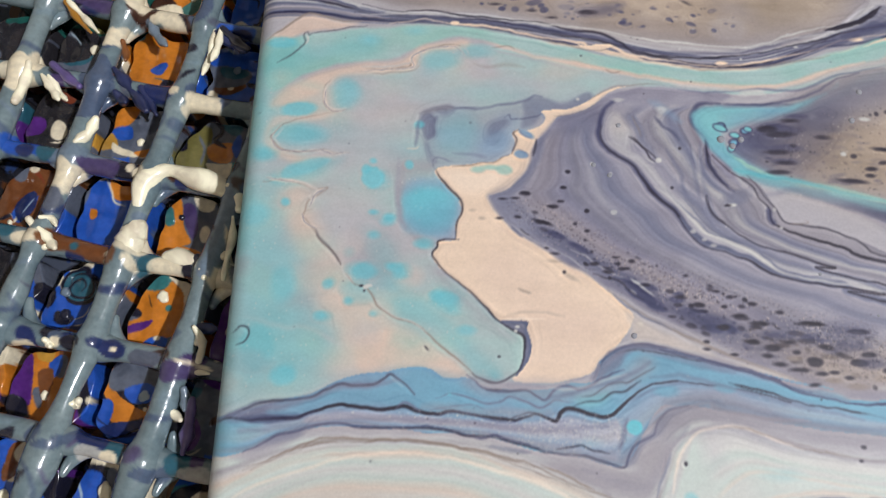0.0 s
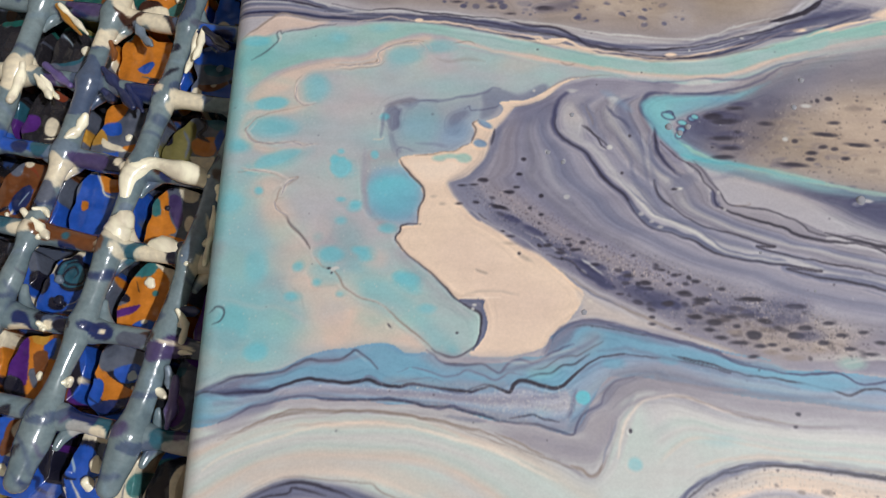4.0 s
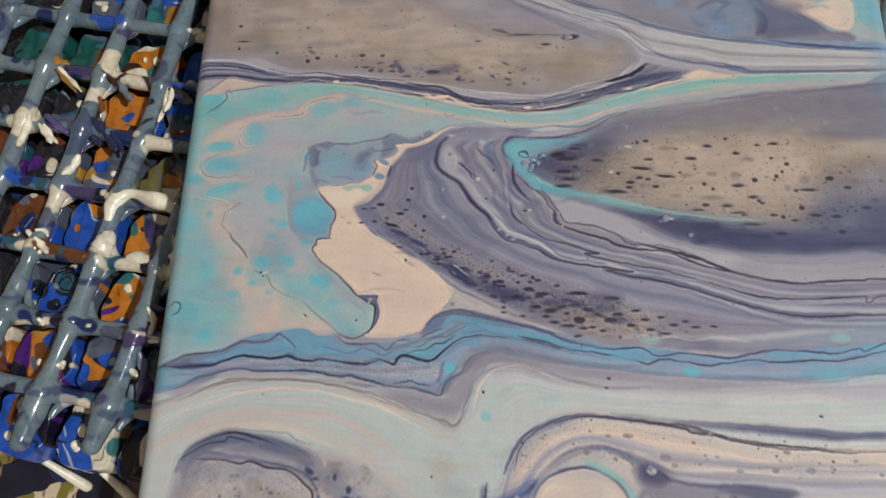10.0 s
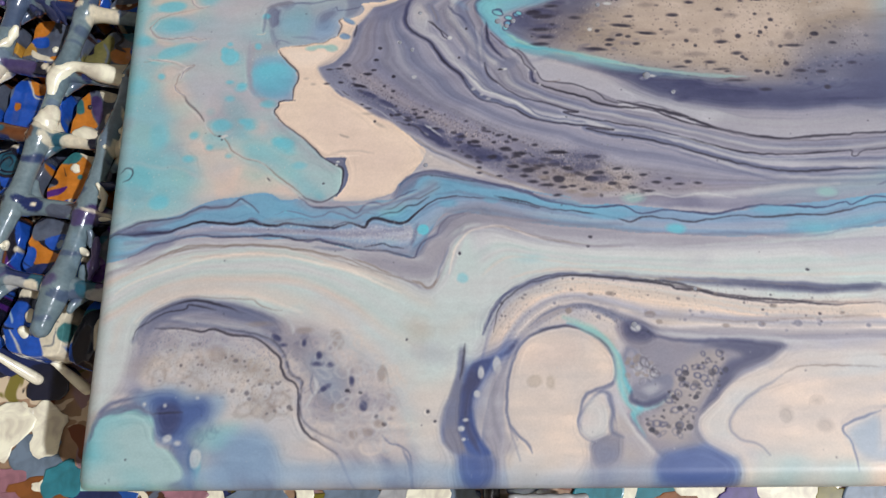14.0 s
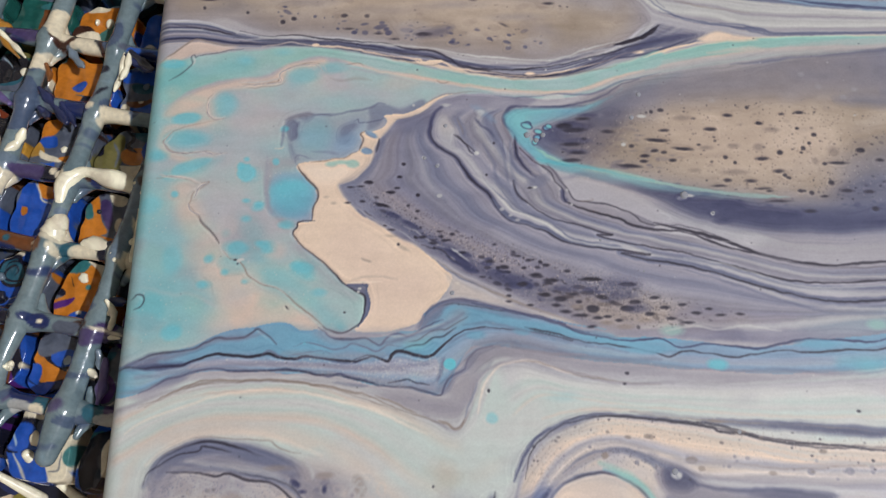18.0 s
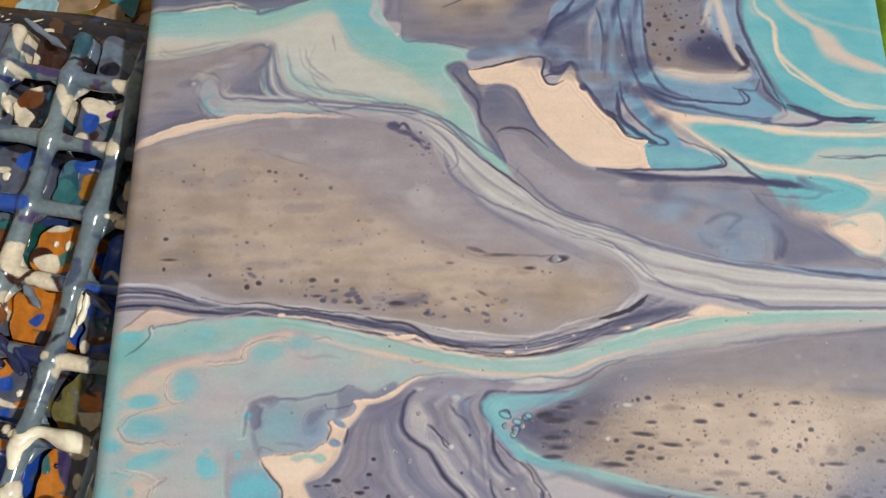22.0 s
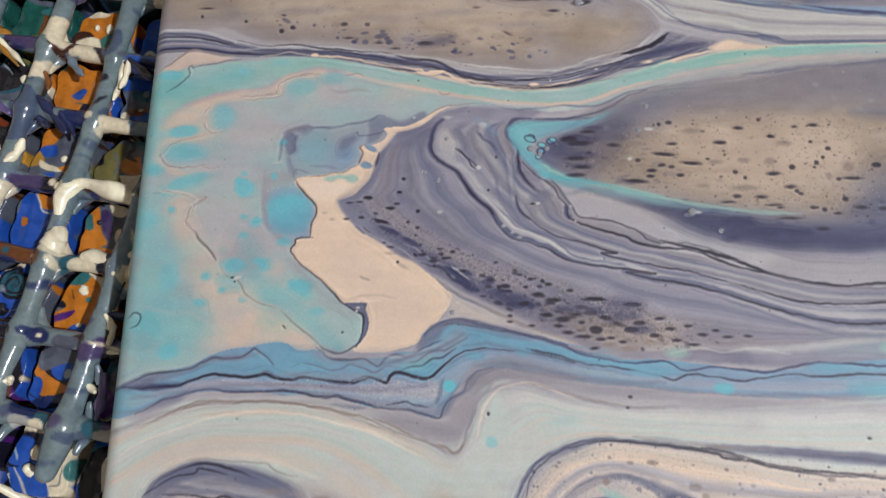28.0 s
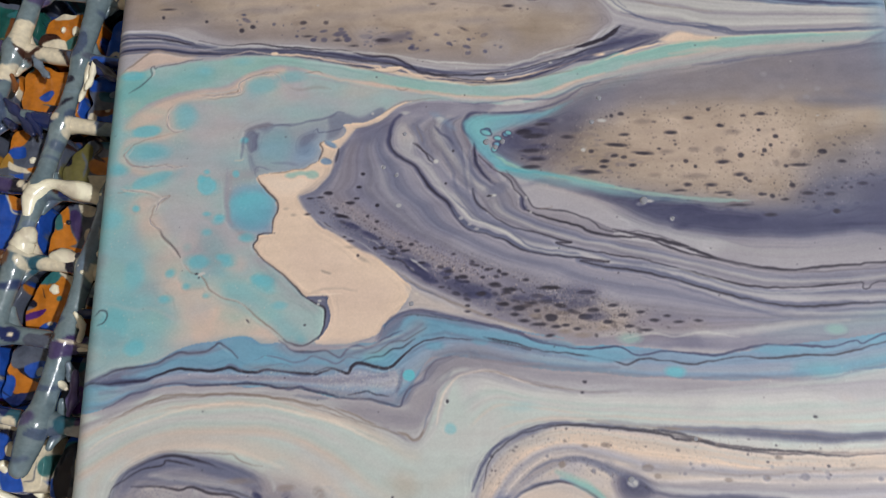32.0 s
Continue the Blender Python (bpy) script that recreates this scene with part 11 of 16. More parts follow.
for x, y, rx, ry in ((35.1, -24.3, 1.36, 0.45), (40.4, -29.2, 0.45, 0.45), (25.1, -2.3, 1.10, 0.47), (20.0, -10.2, 0.62, 0.47)):
    blob(MIST, x, y, rx, ry, soft=min(0.31, 2.0 * max(rx, ry)), alpha=0.8)
# grit and fine threads round the second arch
grit(BRONZE, [-8.0, -91.6, -6.6, -85.6, -2.8, -82.0, 4.9, -79.0, 18.7, -78.5, 43.3, -80.1, 61.4, -82.4, 75.5, -83.7, 74.4, -90.7, 42.6, -87.1, 24.5, -83.4, 10.9, -83.3, 0.8, -88.1, -1.9, -93.0], share=0.04, seed=261, alpha=0.55)
grit(MIST, [-8.0, -91.6, -6.6, -85.6, -2.8, -82.0, 4.9, -79.0, 18.7, -78.5, 43.3, -80.1, 61.4, -82.4, 75.5, -83.7, 74.4, -90.7, 42.6, -87.1, 24.5, -83.4, 10.9, -83.3, 0.8, -88.1, -1.9, -93.0], share=0.04, seed=262, alpha=0.55)
line(DARK, [-7.6, -91.4, -6.9, -88.0, -5.6, -85.0, -3.0, -82.6, 0.4, -80.3, 4.9, -78.9, 11.2, -78.0, 17.5, -78.2, 24.9, -79.1, 31.0, -80.0, 37.1, -81.0, 43.1, -82.3, 49.0, -83.9, 57.4, -85.0, 67.0, -85.5, 75.2, -85.8], width=0.32, soft=0.15, alpha=0.75)
line(BRONZE, [18.8, -77.5, 31.1, -78.8, 43.4, -79.6, 55.6, -80.2, 67.6, -81.2, 75.8, -82.0], width=0.3, soft=0.15, alpha=0.6)
line(MIST, [4.8, -80.2, 13.6, -79.6, 24.7, -80.7, 35.7, -82.5, 42.9, -83.8, 54.9, -86.2, 66.8, -87.0], width=0.5, soft=0.25, alpha=0.5)
line(SILVER, [42.8, -85.3, 54.7, -87.7, 66.6, -88.6, 74.7, -88.6], width=0.49, soft=0.24, alpha=0.5)
line(SLATE, [36.1, -78.6, 45.9, -79.4, 55.6, -80.2, 65.3, -80.7, 75.8, -81.9], width=0.87, soft=0.37, alpha=0.5)
for x, y, rx, ry in ((36.0, -79.2, 1.98, 0.37), (20.9, -82.7, 0.62, 0.62), (15.7, -82.7, 0.74, 0.50), (31.6, -89.6, 0.85, 0.61), (47.1, -90.6, 0.97, 0.48)):
    blob(BRONZE, x, y, rx, ry, soft=min(0.37, 2.0 * max(rx, ry)), alpha=0.65)
specks(DARK, [-8.0, -91.6, -6.6, -85.6, -2.8, -82.0, 4.9, -79.0, 18.7, -78.5, 43.3, -80.1, 61.4, -82.4, 75.5, -83.7, 74.4, -90.7, 42.6, -87.1, 24.5, -83.4, 10.9, -83.3, 0.8, -88.1, -1.9, -93.0], 40, small=0.15, large=0.35, long=1.5, alpha=0.7, seed=263)
line(SLATE, [0.7, -90.5, 3.9, -87.8, 8.3, -85.9, 13.3, -85.2, 18.2, -86.3, 22.9, -88.8, 26.4, -91.7], width=0.49, soft=0.25, alpha=0.6)
grit(DARK, [-1.8, -89.2, 3.9, -87.5, 13.3, -85.1, 22.9, -88.8, 26.3, -92.3, 21.5, -91.7, 13.2, -86.9, 4.4, -89.3], share=0.08, seed=264, alpha=0.6)
# far edge: torn border of the turquoise bank and the grey hook
fill(AQUA, [-102.0, 106.4, -78.3, 108.4, -70.7, 105.8, -57.1, 109.4, -43.5, 116.1, -40.1, 112.0, -38.7, 105.5, -34.0, 100.1, -24.4, 96.4, -17.2, 93.2, -19.5, 89.1, -22.7, 91.2, -33.8, 92.1, -43.4, 94.8, -50.5, 107.5, -60.1, 104.8, -69.6, 101.2, -82.3, 98.6, -98.8, 100.5], soft=0.83, second=TEAL, alpha=0.7)
fill(FAR_SLATE, [-104.3, 124.6, -68.1, 124.9, -41.4, 124.3, -44.4, 117.5, -60.5, 111.2, -71.8, 108.4, -83.5, 110.3, -99.8, 108.2], soft=2.03, alpha=0.6)
line(SLATE, [-102.1, 107.0, -93.1, 107.8, -85.0, 109.2, -78.8, 109.9, -78.0, 108.4, -75.1, 108.4, -71.7, 107.6, -71.1, 106.3, -66.8, 107.6, -60.4, 109.8, -52.4, 113.0, -44.4, 116.1, -42.8, 117.1], width=0.66, soft=0.26, alpha=0.8)
line(CREAM, [-93.0, 107.2, -84.9, 108.5, -79.2, 109.2, -76.6, 107.7, -72.0, 106.9], width=0.66, soft=0.26, alpha=0.8)
line(SILVER, [-42.4, 116.7, -40.3, 113.3, -38.5, 109.6, -39.4, 105.9, -37.3, 103.3, -34.1, 101.5, -32.0, 98.3], width=0.99, soft=0.41, alpha=0.8)
line(SLATE, [-30.6, 105.1, -30.1, 97.5, -24.4, 97.3, -18.0, 96.1, -10.1, 94.2], width=0.55, soft=0.26, alpha=0.75)
fill(SAND, [-98.6, 98.7, -85.6, 98.6, -76.0, 100.4, -63.0, 100.3, -56.8, 104.8, -50.4, 105.6, -48.2, 94.8, -36.8, 87.8, -33.5, 82.6, -49.2, 82.6, -59.3, 93.1, -74.1, 97.7, -89.9, 94.2, -98.8, 93.3], soft=1.63, alpha=0.55)
fill(DUSK, [-102.1, 90.7, -89.9, 93.6, -78.8, 95.9, -70.9, 97.3, -65.6, 96.7, -66.5, 93.2, -68.5, 87.9, -72.8, 82.4, -79.7, 80.7, -81.0, 85.4, -78.0, 87.6, -75.2, 91.4, -84.6, 89.4, -98.7, 86.7], soft=0.81, alpha=0.65)
fill(SLATE, [-75.0, 89.7, -70.7, 95.7, -65.6, 96.7, -66.6, 92.3, -69.1, 87.6, -72.0, 83.1, -76.8, 82.8, -76.3, 86.2], soft=0.8, alpha=0.7)
line(SLATE, [-100.8, 90.2, -91.3, 92.2, -81.9, 94.7, -74.1, 97.1, -69.3, 97.4], width=0.65, soft=0.32, alpha=0.7)
line(BRONZE, [-98.3, 96.0, -94.7, 93.7, -88.3, 94.0, -82.0, 95.9], width=0.49, soft=0.24, alpha=0.5)
fill(GREY, [-85.1, 81.8, -81.7, 84.1, -74.3, 81.4, -61.6, 80.5, -53.6, 78.6, -67.6, 76.6, -78.4, 74.6, -83.6, 76.6], soft=0.95, alpha=0.7, second=SILVER)
blob(NAVY, -88.3, 84.9, 2.55, 0.96, soft=0.96, alpha=0.6)
blob(NAVY, -96.4, 81.1, 3.18, 0.96, soft=0.96, alpha=0.6)
for x, y, rx, ry in ((-68.2, 96.4, 0.48, 0.48), (-87.6, 84.7, 0.64, 0.48), (-72.1, 122.7, 0.50, 0.33), (-70.0, 119.6, 0.50, 0.33), (-65.8, 121.1, 0.50, 0.33), (-42.1, 121.2, 0.50, 0.50), (-32.1, 99.2, 0.64, 0.48)):
    blob(MIST, x, y, rx, ry, soft=min(0.33, 2.0 * max(rx, ry)), alpha=0.85)
fill(SLATE, [-102.5, 81.1, -90.3, 82.8, -85.1, 79.4, -89.4, 75.1, -101.8, 73.5], soft=2.23, alpha=0.5)
line(SLATE, [-84.4, 87.6, -80.3, 86.2, -80.4, 82.8, -78.6, 80.2, -74.2, 80.3, -67.8, 79.3, -58.3, 78.9, -55.2, 79.3, -51.6, 76.5, -45.7, 76.7, -39.5, 77.5, -30.2, 76.6, -24.0, 75.0, -17.8, 72.5, -10.2, 66.5, -2.7, 61.1], width=0.64, soft=0.24, alpha=0.8)
line(SLATE, [-4.2, 62.0, 1.7, 57.0, 6.0, 51.7, 11.7, 47.1, 20.3, 43.9, 26.0, 41.7, 32.9, 38.1, 39.9, 35.8, 46.8, 33.8, 53.7, 32.7, 60.7, 32.1, 70.2, 30.2, 81.1, 28.8, 90.6, 29.1], width=0.68, soft=0.24, alpha=0.8)
line(SILVER, [-78.8, 78.7, -67.7, 77.6, -55.1, 77.6, -42.5, 74.8, -30.2, 74.8, -20.9, 70.0, -13.2, 64.3, -5.7, 57.9, 3.0, 48.6, 11.5, 41.8, 20.0, 38.1, 26.9, 33.7, 33.7, 29.1], width=0.79, soft=0.32, alpha=0.6)
line(SLATE, [-66.1, 94.0, -65.0, 87.5, -61.8, 83.0, -56.6, 81.0, -51.3, 78.9], width=0.48, soft=0.26, alpha=0.6)
line(SLATE, [-61.8, 92.8, -60.8, 87.0, -56.7, 83.4, -52.2, 80.6], width=0.48, soft=0.26, alpha=0.6)
line(SLATE, [-57.5, 95.2, -56.2, 90.5, -52.5, 87.0, -49.9, 85.0], width=0.48, soft=0.26, alpha=0.6)
line(SLATE, [-50.0, 99.3, -49.1, 93.9], width=0.48, soft=0.26, alpha=0.6)
line(SLATE, [-86.2, 81.4, -84.3, 77.7, -81.2, 74.9, -78.0, 74.3], width=0.48, soft=0.25, alpha=0.6)
line(SLATE, [-49.2, 82.6, -41.2, 80.9, -34.9, 78.3], width=0.47, soft=0.25, alpha=0.6)
line(SLATE, [-33.3, 75.8, -23.9, 72.1, -17.8, 66.7, -15.5, 61.1, -17.7, 57.9], width=0.46, soft=0.25, alpha=0.6)
line(SLATE, [-1.9, 61.9, 0.6, 59.2, -0.4, 57.0], width=0.45, soft=0.24, alpha=0.6)
line(SILVER, [-64.2, 94.0, -63.0, 87.5, -58.6, 83.4, -50.6, 80.9], width=0.8, soft=0.4, alpha=0.6)
line(SILVER, [-59.7, 94.0, -58.1, 87.5, -53.1, 83.0], width=0.8, soft=0.4, alpha=0.6)
line(SILVER, [-77.7, 84.5, -78.2, 81.4, -71.1, 80.7, -58.4, 80.3], width=0.79, soft=0.4, alpha=0.6)
line(SILVER, [-83.7, 81.1, -82.1, 77.3, -76.9, 75.3, -64.4, 76.6], width=0.79, soft=0.4, alpha=0.6)
fill(CREAM, [-103.6, 65.7, -98.1, 68.8, -90.6, 72.1, -79.9, 74.4, -69.0, 75.4, -61.2, 75.7, -53.4, 74.7, -64.3, 74.4, -76.7, 73.1, -87.3, 70.5, -96.3, 67.5], soft=0.39)
line(SLATE, [-18.5, 57.9, -13.2, 52.9, -8.5, 48.3, -0.1, 43.1, 8.5, 38.0, 18.4, 33.4], width=0.9, soft=0.45, alpha=0.5)
line(SLATE, [5.8, 44.0, 14.4, 40.1, 22.9, 38.7, 28.6, 33.7, 33.7, 29.1, 41.8, 25.2, 52.8, 24.4, 59.5, 22.3, 69.0, 21.1, 89.3, 21.3], width=0.5, soft=0.22, alpha=0.7)
line(MIST, [4.3, 44.3, 12.9, 40.7, 21.5, 38.7, 27.0, 35.2], width=0.44, soft=0.17, alpha=0.8)
line(SILVER, [23.0, 39.6, 32.7, 35.2, 43.7, 31.6, 56.3, 30.2, 69.9, 28.2, 90.2, 26.8], width=1.01, soft=0.58, alpha=0.6)
line(BRONZE, [36.7, 32.3, 45.0, 29.7, 56.0, 28.1], width=0.42, soft=0.28, alpha=0.5)
fill(LILAC, [-48.6, 72.5, -34.7, 73.3, -25.3, 65.1, -17.7, 57.9, -8.8, 47.8, 5.7, 39.5, 22.6, 33.7, 22.3, 27.9, 8.3, 32.9, -3.1, 35.1, -13.2, 36.8, -26.4, 43.9, -32.5, 50.1, -44.8, 57.9, -54.2, 62.7, -66.7, 66.0, -60.9, 70.9], soft=2.48, alpha=0.45, second=GREY)
fill(GREY, [-54.6, 69.2, -36.1, 67.6, -28.3, 59.5, -34.2, 55.5, -48.0, 60.3, -58.9, 64.3], soft=2.78, alpha=0.4)
line(SLATE, [-17.7, 57.1, -11.7, 50.9, -5.9, 46.3, 5.7, 41.0, 17.0, 35.1], width=2.1, soft=1.35, alpha=0.35)
line(SILVER, [-42.0, 62.7, -29.7, 57.9, -20.6, 51.6, -13.2, 44.0, -3.0, 38.8], width=1.52, soft=1.07, alpha=0.3)
fill(WARM, [-29.1, 33.5, -20.4, 32.8, -6.0, 30.7, 2.5, 26.4, -14.6, 24.9, -27.5, 27.7], soft=2.9, alpha=0.4)
for x, y, rx, ry in ((-68.9, 37.8, 7.39, 1.77), (-53.6, 53.2, 9.04, 1.51), (-35.0, 36.4, 5.84, 1.46), (-84.5, 31.8, 5.89, 1.18), (-40.6, 30.5, 8.69, 1.16)):
    blob(DUSK, x, y, rx, ry, soft=min(2.06, 2.0 * max(rx, ry)), alpha=0.3)
for x, y, rx, ry in ((-54.6, 45.4, 1.04, 0.74), (-67.7, 41.6, 0.74, 0.59), (-50.9, 33.4, 0.88, 0.58), (-54.3, 29.0, 1.31, 0.73), (-31.9, 29.1, 0.86, 0.58), (-72.9, 40.8, 0.74, 0.45), (-38.2, 44.7, 1.18, 0.74), (-67.1, 51.6, 0.91, 0.60), (-83.5, 56.3, 0.92, 0.46), (-69.7, 64.8, 1.54, 0.46), (1.1, 30.7, 1.43, 0.57), (-20.3, 23.1, 1.14, 0.57)):
    blob(BRONZE, x, y, rx, ry, soft=min(0.59, 2.0 * max(rx, ry)), alpha=0.6)
for x, y, rx, ry in ((-65.2, 58.7, 0.61, 0.46), (-63.5, 58.4, 0.46, 0.46), (-56.7, 57.4, 0.61, 0.46), (-48.7, 53.9, 0.60, 0.60), (-91.0, 40.0, 0.60, 0.45), (-90.6, 32.0, 0.44, 0.44), (-78.8, 30.3, 0.44, 0.44), (-66.1, 28.3, 0.73, 0.58), (-69.0, 27.3, 0.73, 0.73), (-52.5, 29.0, 0.87, 0.58), (-46.3, 28.7, 0.72, 0.58), (-89.5, 34.4, 1.78, 0.30), (-51.1, 24.9, 1.15, 0.29), (-43.1, 23.3, 1.00, 0.29), (-38.8, 21.6, 1.14, 0.29), (-41.2, 44.7, 0.30, 0.30), (-24.6, 39.0, 0.44, 0.44)):
    blob(DARK, x, y, rx, ry, soft=min(0.37, 2.0 * max(rx, ry)), alpha=0.75)
line(BRONZE, [-33.9, 48.8, -26.4, 42.4, -19.0, 38.7, -13.2, 36.0, -7.4, 35.0, -1.6, 35.4], width=1.04, soft=0.59, alpha=0.75)
line(BRONZE, [-69.0, 65.2, -63.4, 62.7, -58.7, 61.4], width=0.46, soft=0.23, alpha=0.7)
for x, y, rx, ry, a in ((-4.8, 35.3, 3.46, 0.43, 0.0), (-10.9, 36.8, 2.32, 0.58, -0.3), (9.8, 34.1, 2.29, 0.72, 0.0), (-17.5, 33.5, 0.87, 0.29, 0.0), (-9.6, 25.5, 1.14, 0.28, -0.5), (-31.0, 23.0, 2.00, 0.57, 0.0), (2.6, 31.9, 1.43, 0.43, 0.0)):
    blob(DARK, x, y, rx, ry, soft=min(0.43, 2.0 * max(rx, ry)), alpha=0.8, turn=a)
for x, y, rx, ry in ((9.8, 34.1, 1.00, 0.43), (-26.2, 55.1, 0.45, 0.30), (-23.4, 55.5, 0.45, 0.30)):
    blob(MIST, x, y, rx, ry, soft=min(0.30, 2.0 * max(rx, ry)), alpha=0.9)
for x, y, rx, ry, a in ((-32.7, 71.5, 1.84, 1.23, 0.0), (-29.7, 69.5, 2.76, 0.77, -0.3), (-26.2, 67.5, 1.83, 0.61, -0.3), (-23.8, 65.1, 0.91, 0.61, 0.0)):
    blob(NAVY, x, y, rx, ry, soft=min(0.61, 2.0 * max(rx, ry)), alpha=0.8, turn=a)
# cream island, its violet shore and the blue pockets
fill(SLATE, [-18.0, 89.7, -13.2, 90.4, -10.1, 83.3, -7.1, 74.1, -5.3, 68.3, -2.1, 60.4, -5.7, 64.0, -8.7, 68.8, -10.5, 76.6, -13.2, 82.2, -16.4, 85.6], soft=0.47, second=DUSK)
fill(CREAM, [-12.0, 88.0, -5.4, 89.3, 0.9, 91.0, 6.3, 91.3, 8.0, 90.0, 7.3, 86.7, 8.8, 83.8, 11.2, 83.1, 13.1, 84.9, 14.5, 88.4, 16.4, 89.2, 18.1, 84.8, 20.9, 80.3, 24.3, 75.3, 26.6, 72.8, 29.3, 68.1, 34.9, 66.5, 33.5, 63.9, 36.1, 58.5, 27.0, 58.5, 22.6, 59.2, 16.7, 60.3, 12.4, 64.3, 8.7, 68.3, 5.1, 73.2, 2.9, 77.7, 0.4, 82.4, -3.9, 84.0, -9.2, 83.8], soft=0.28, mottle=3)
fill(SLATE, [-8.6, 77.1, -7.0, 82.5, -2.4, 83.8, 0.7, 80.8, 4.4, 74.1, 6.8, 69.5, 2.0, 70.3, -2.6, 70.4, -5.3, 69.0, -7.9, 72.1], soft=0.46, second=DUSK)
fill(LILAC, [-4.9, 68.8, 1.2, 70.1, 6.5, 68.8, 12.3, 62.7, 19.6, 59.2, 12.1, 57.9, 1.8, 59.5, -2.7, 62.7], soft=0.76, alpha=0.7)
fill(DUSK, [1.2, 69.1, 6.5, 68.8, 13.0, 62.3, 21.0, 58.2, 29.8, 56.7, 18.0, 56.3, 8.5, 61.1], soft=0.91, alpha=0.7)
line(NAVY, [-16.7, 87.3, -13.2, 82.5, -10.1, 78.8, -9.2, 73.1, -6.2, 68.2, -2.7, 61.1], width=0.78, soft=0.31, alpha=0.75)
line(DARK, [-12.0, 88.0, -5.4, 89.3, 0.9, 91.0, 6.4, 91.7, 8.2, 91.0, 7.5, 87.2, 8.8, 84.1, 10.9, 83.4, 13.4, 84.6], width=0.47, alpha=0.85)
line(NAVY, [8.4, 91.7, 9.9, 89.9, 10.7, 87.2, 12.9, 87.2, 14.9, 89.6, 16.4, 89.2, 17.8, 84.8, 20.1, 81.4, 22.0, 78.0, 24.3, 74.7, 26.6, 72.5], width=0.94, soft=0.28, alpha=0.85)
line(DARK, [24.3, 74.7, 26.6, 72.5, 28.8, 68.6, 31.7, 67.3, 35.3, 67.1], width=0.45, alpha=0.85)
blob(NAVY, 11.1, 88.0, 1.86, 0.93, soft=0.46, alpha=0.85, turn=0.4)
blob(NAVY, 18.6, 82.4, 1.23, 0.77, soft=0.46, alpha=0.85, turn=-0.8)
blob(MIST, 9.6, 91.3, 0.62, 0.62, soft=0.31, alpha=0.8)
blob(MIST, 21.9, 69.1, 0.45, 0.45, soft=0.31, alpha=0.8)
line(DARK, [-5.0, 69.3, -2.6, 70.6, 2.0, 70.4, 5.0, 68.6, 8.6, 64.9], width=0.46, alpha=0.75)
fill(BLUE, [34.5, 64.9, 39.6, 65.5, 46.6, 64.2, 52.3, 61.7, 53.5, 59.2, 46.1, 58.4, 36.6, 58.4, 34.6, 61.7], soft=0.37, second=SEA)
fill(BLUE, [28.6, 81.0, 31.8, 75.6, 35.2, 70.7, 39.4, 66.5, 44.0, 64.9, 41.5, 70.7, 37.0, 74.0, 34.0, 79.3], soft=0.46, second=SKY)
line(NAVY, [28.5, 84.0, 29.3, 77.6, 32.1, 73.2, 36.3, 68.7, 40.2, 65.8, 34.8, 64.9], width=0.69, soft=0.28, alpha=0.8)
line(NAVY, [21.1, 58.9, 27.0, 58.4, 35.8, 58.4, 44.6, 58.4, 50.9, 58.9, 53.9, 59.8, 51.2, 63.0], width=0.59, soft=0.24, alpha=0.8)
line(CREAM, [33.4, 84.3, 35.8, 78.9, 40.0, 74.8, 47.4, 73.0, 56.3, 71.8, 63.5, 70.2, 72.2, 68.5, 96.8, 67.2], width=1.38, soft=0.46, alpha=0.85)
line(LILAC, [33.8, 80.6, 37.0, 74.8, 42.6, 69.9, 49.7, 65.0, 55.2, 61.4], width=1.37, soft=0.61, alpha=0.7)
line(NAVY, [29.3, 110.5, 30.1, 100.5, 31.4, 90.9, 34.5, 82.3, 40.6, 77.9, 47.7, 76.3, 56.5, 73.9, 65.3, 72.6, 70.1, 72.9, 71.9, 75.4, 69.5, 80.5], width=0.8, soft=0.35, alpha=0.75)
line(NAVY, [70.5, 78.5, 67.1, 87.9, 64.3, 95.9, 62.4, 104.7, 64.0, 113.8, 70.5, 123.4], width=0.75, soft=0.33, alpha=0.75)
line(NAVY, [36.2, 112.2, 36.1, 101.4, 36.6, 90.8, 40.0, 82.3, 46.7, 78.9, 54.1, 77.4, 59.8, 76.9, 61.4, 78.2, 60.3, 81.2, 64.8, 81.0, 66.0, 84.2], width=0.64, soft=0.35, alpha=0.75)
line(NAVY, [23.5, 106.9, 24.9, 97.9, 23.8, 87.5], width=0.79, soft=0.35, alpha=0.75)
line(NAVY, [21.5, 116.1, 15.5, 106.9, 11.4, 103.3, 8.6, 97.1], width=0.97, soft=0.35, alpha=0.75)
line(NAVY, [65.2, 71.3, 72.5, 70.8, 78.5, 70.9, 81.9, 72.2, 87.5, 72.2, 92.0, 72.5, 94.6, 71.9], width=0.89, soft=0.33, alpha=0.75)
line(NAVY, [70.1, 77.5, 74.8, 74.5, 80.5, 72.9, 86.3, 71.7, 97.4, 71.2], width=0.6, soft=0.33, alpha=0.75)
line(SKY, [26.2, 112.3, 27.0, 97.9, 25.2, 85.7], width=1.44, soft=0.64, alpha=0.6)
line(SKY, [33.5, 114.1, 33.2, 99.6, 34.3, 88.3], width=1.12, soft=0.64, alpha=0.6)
line(SKY, [27.6, 117.9, 30.8, 123.5], width=1.29, soft=0.64, alpha=0.6)
fill(SILVER, [71.9, 75.2, 75.9, 74.2, 80.2, 72.6, 75.6, 71.3, 68.2, 71.9], soft=0.45, alpha=0.7)
fill(NAVY, [47.2, 92.2, 54.2, 97.7, 58.7, 95.6, 60.3, 90.7, 52.9, 91.1], soft=1.23, alpha=0.7)
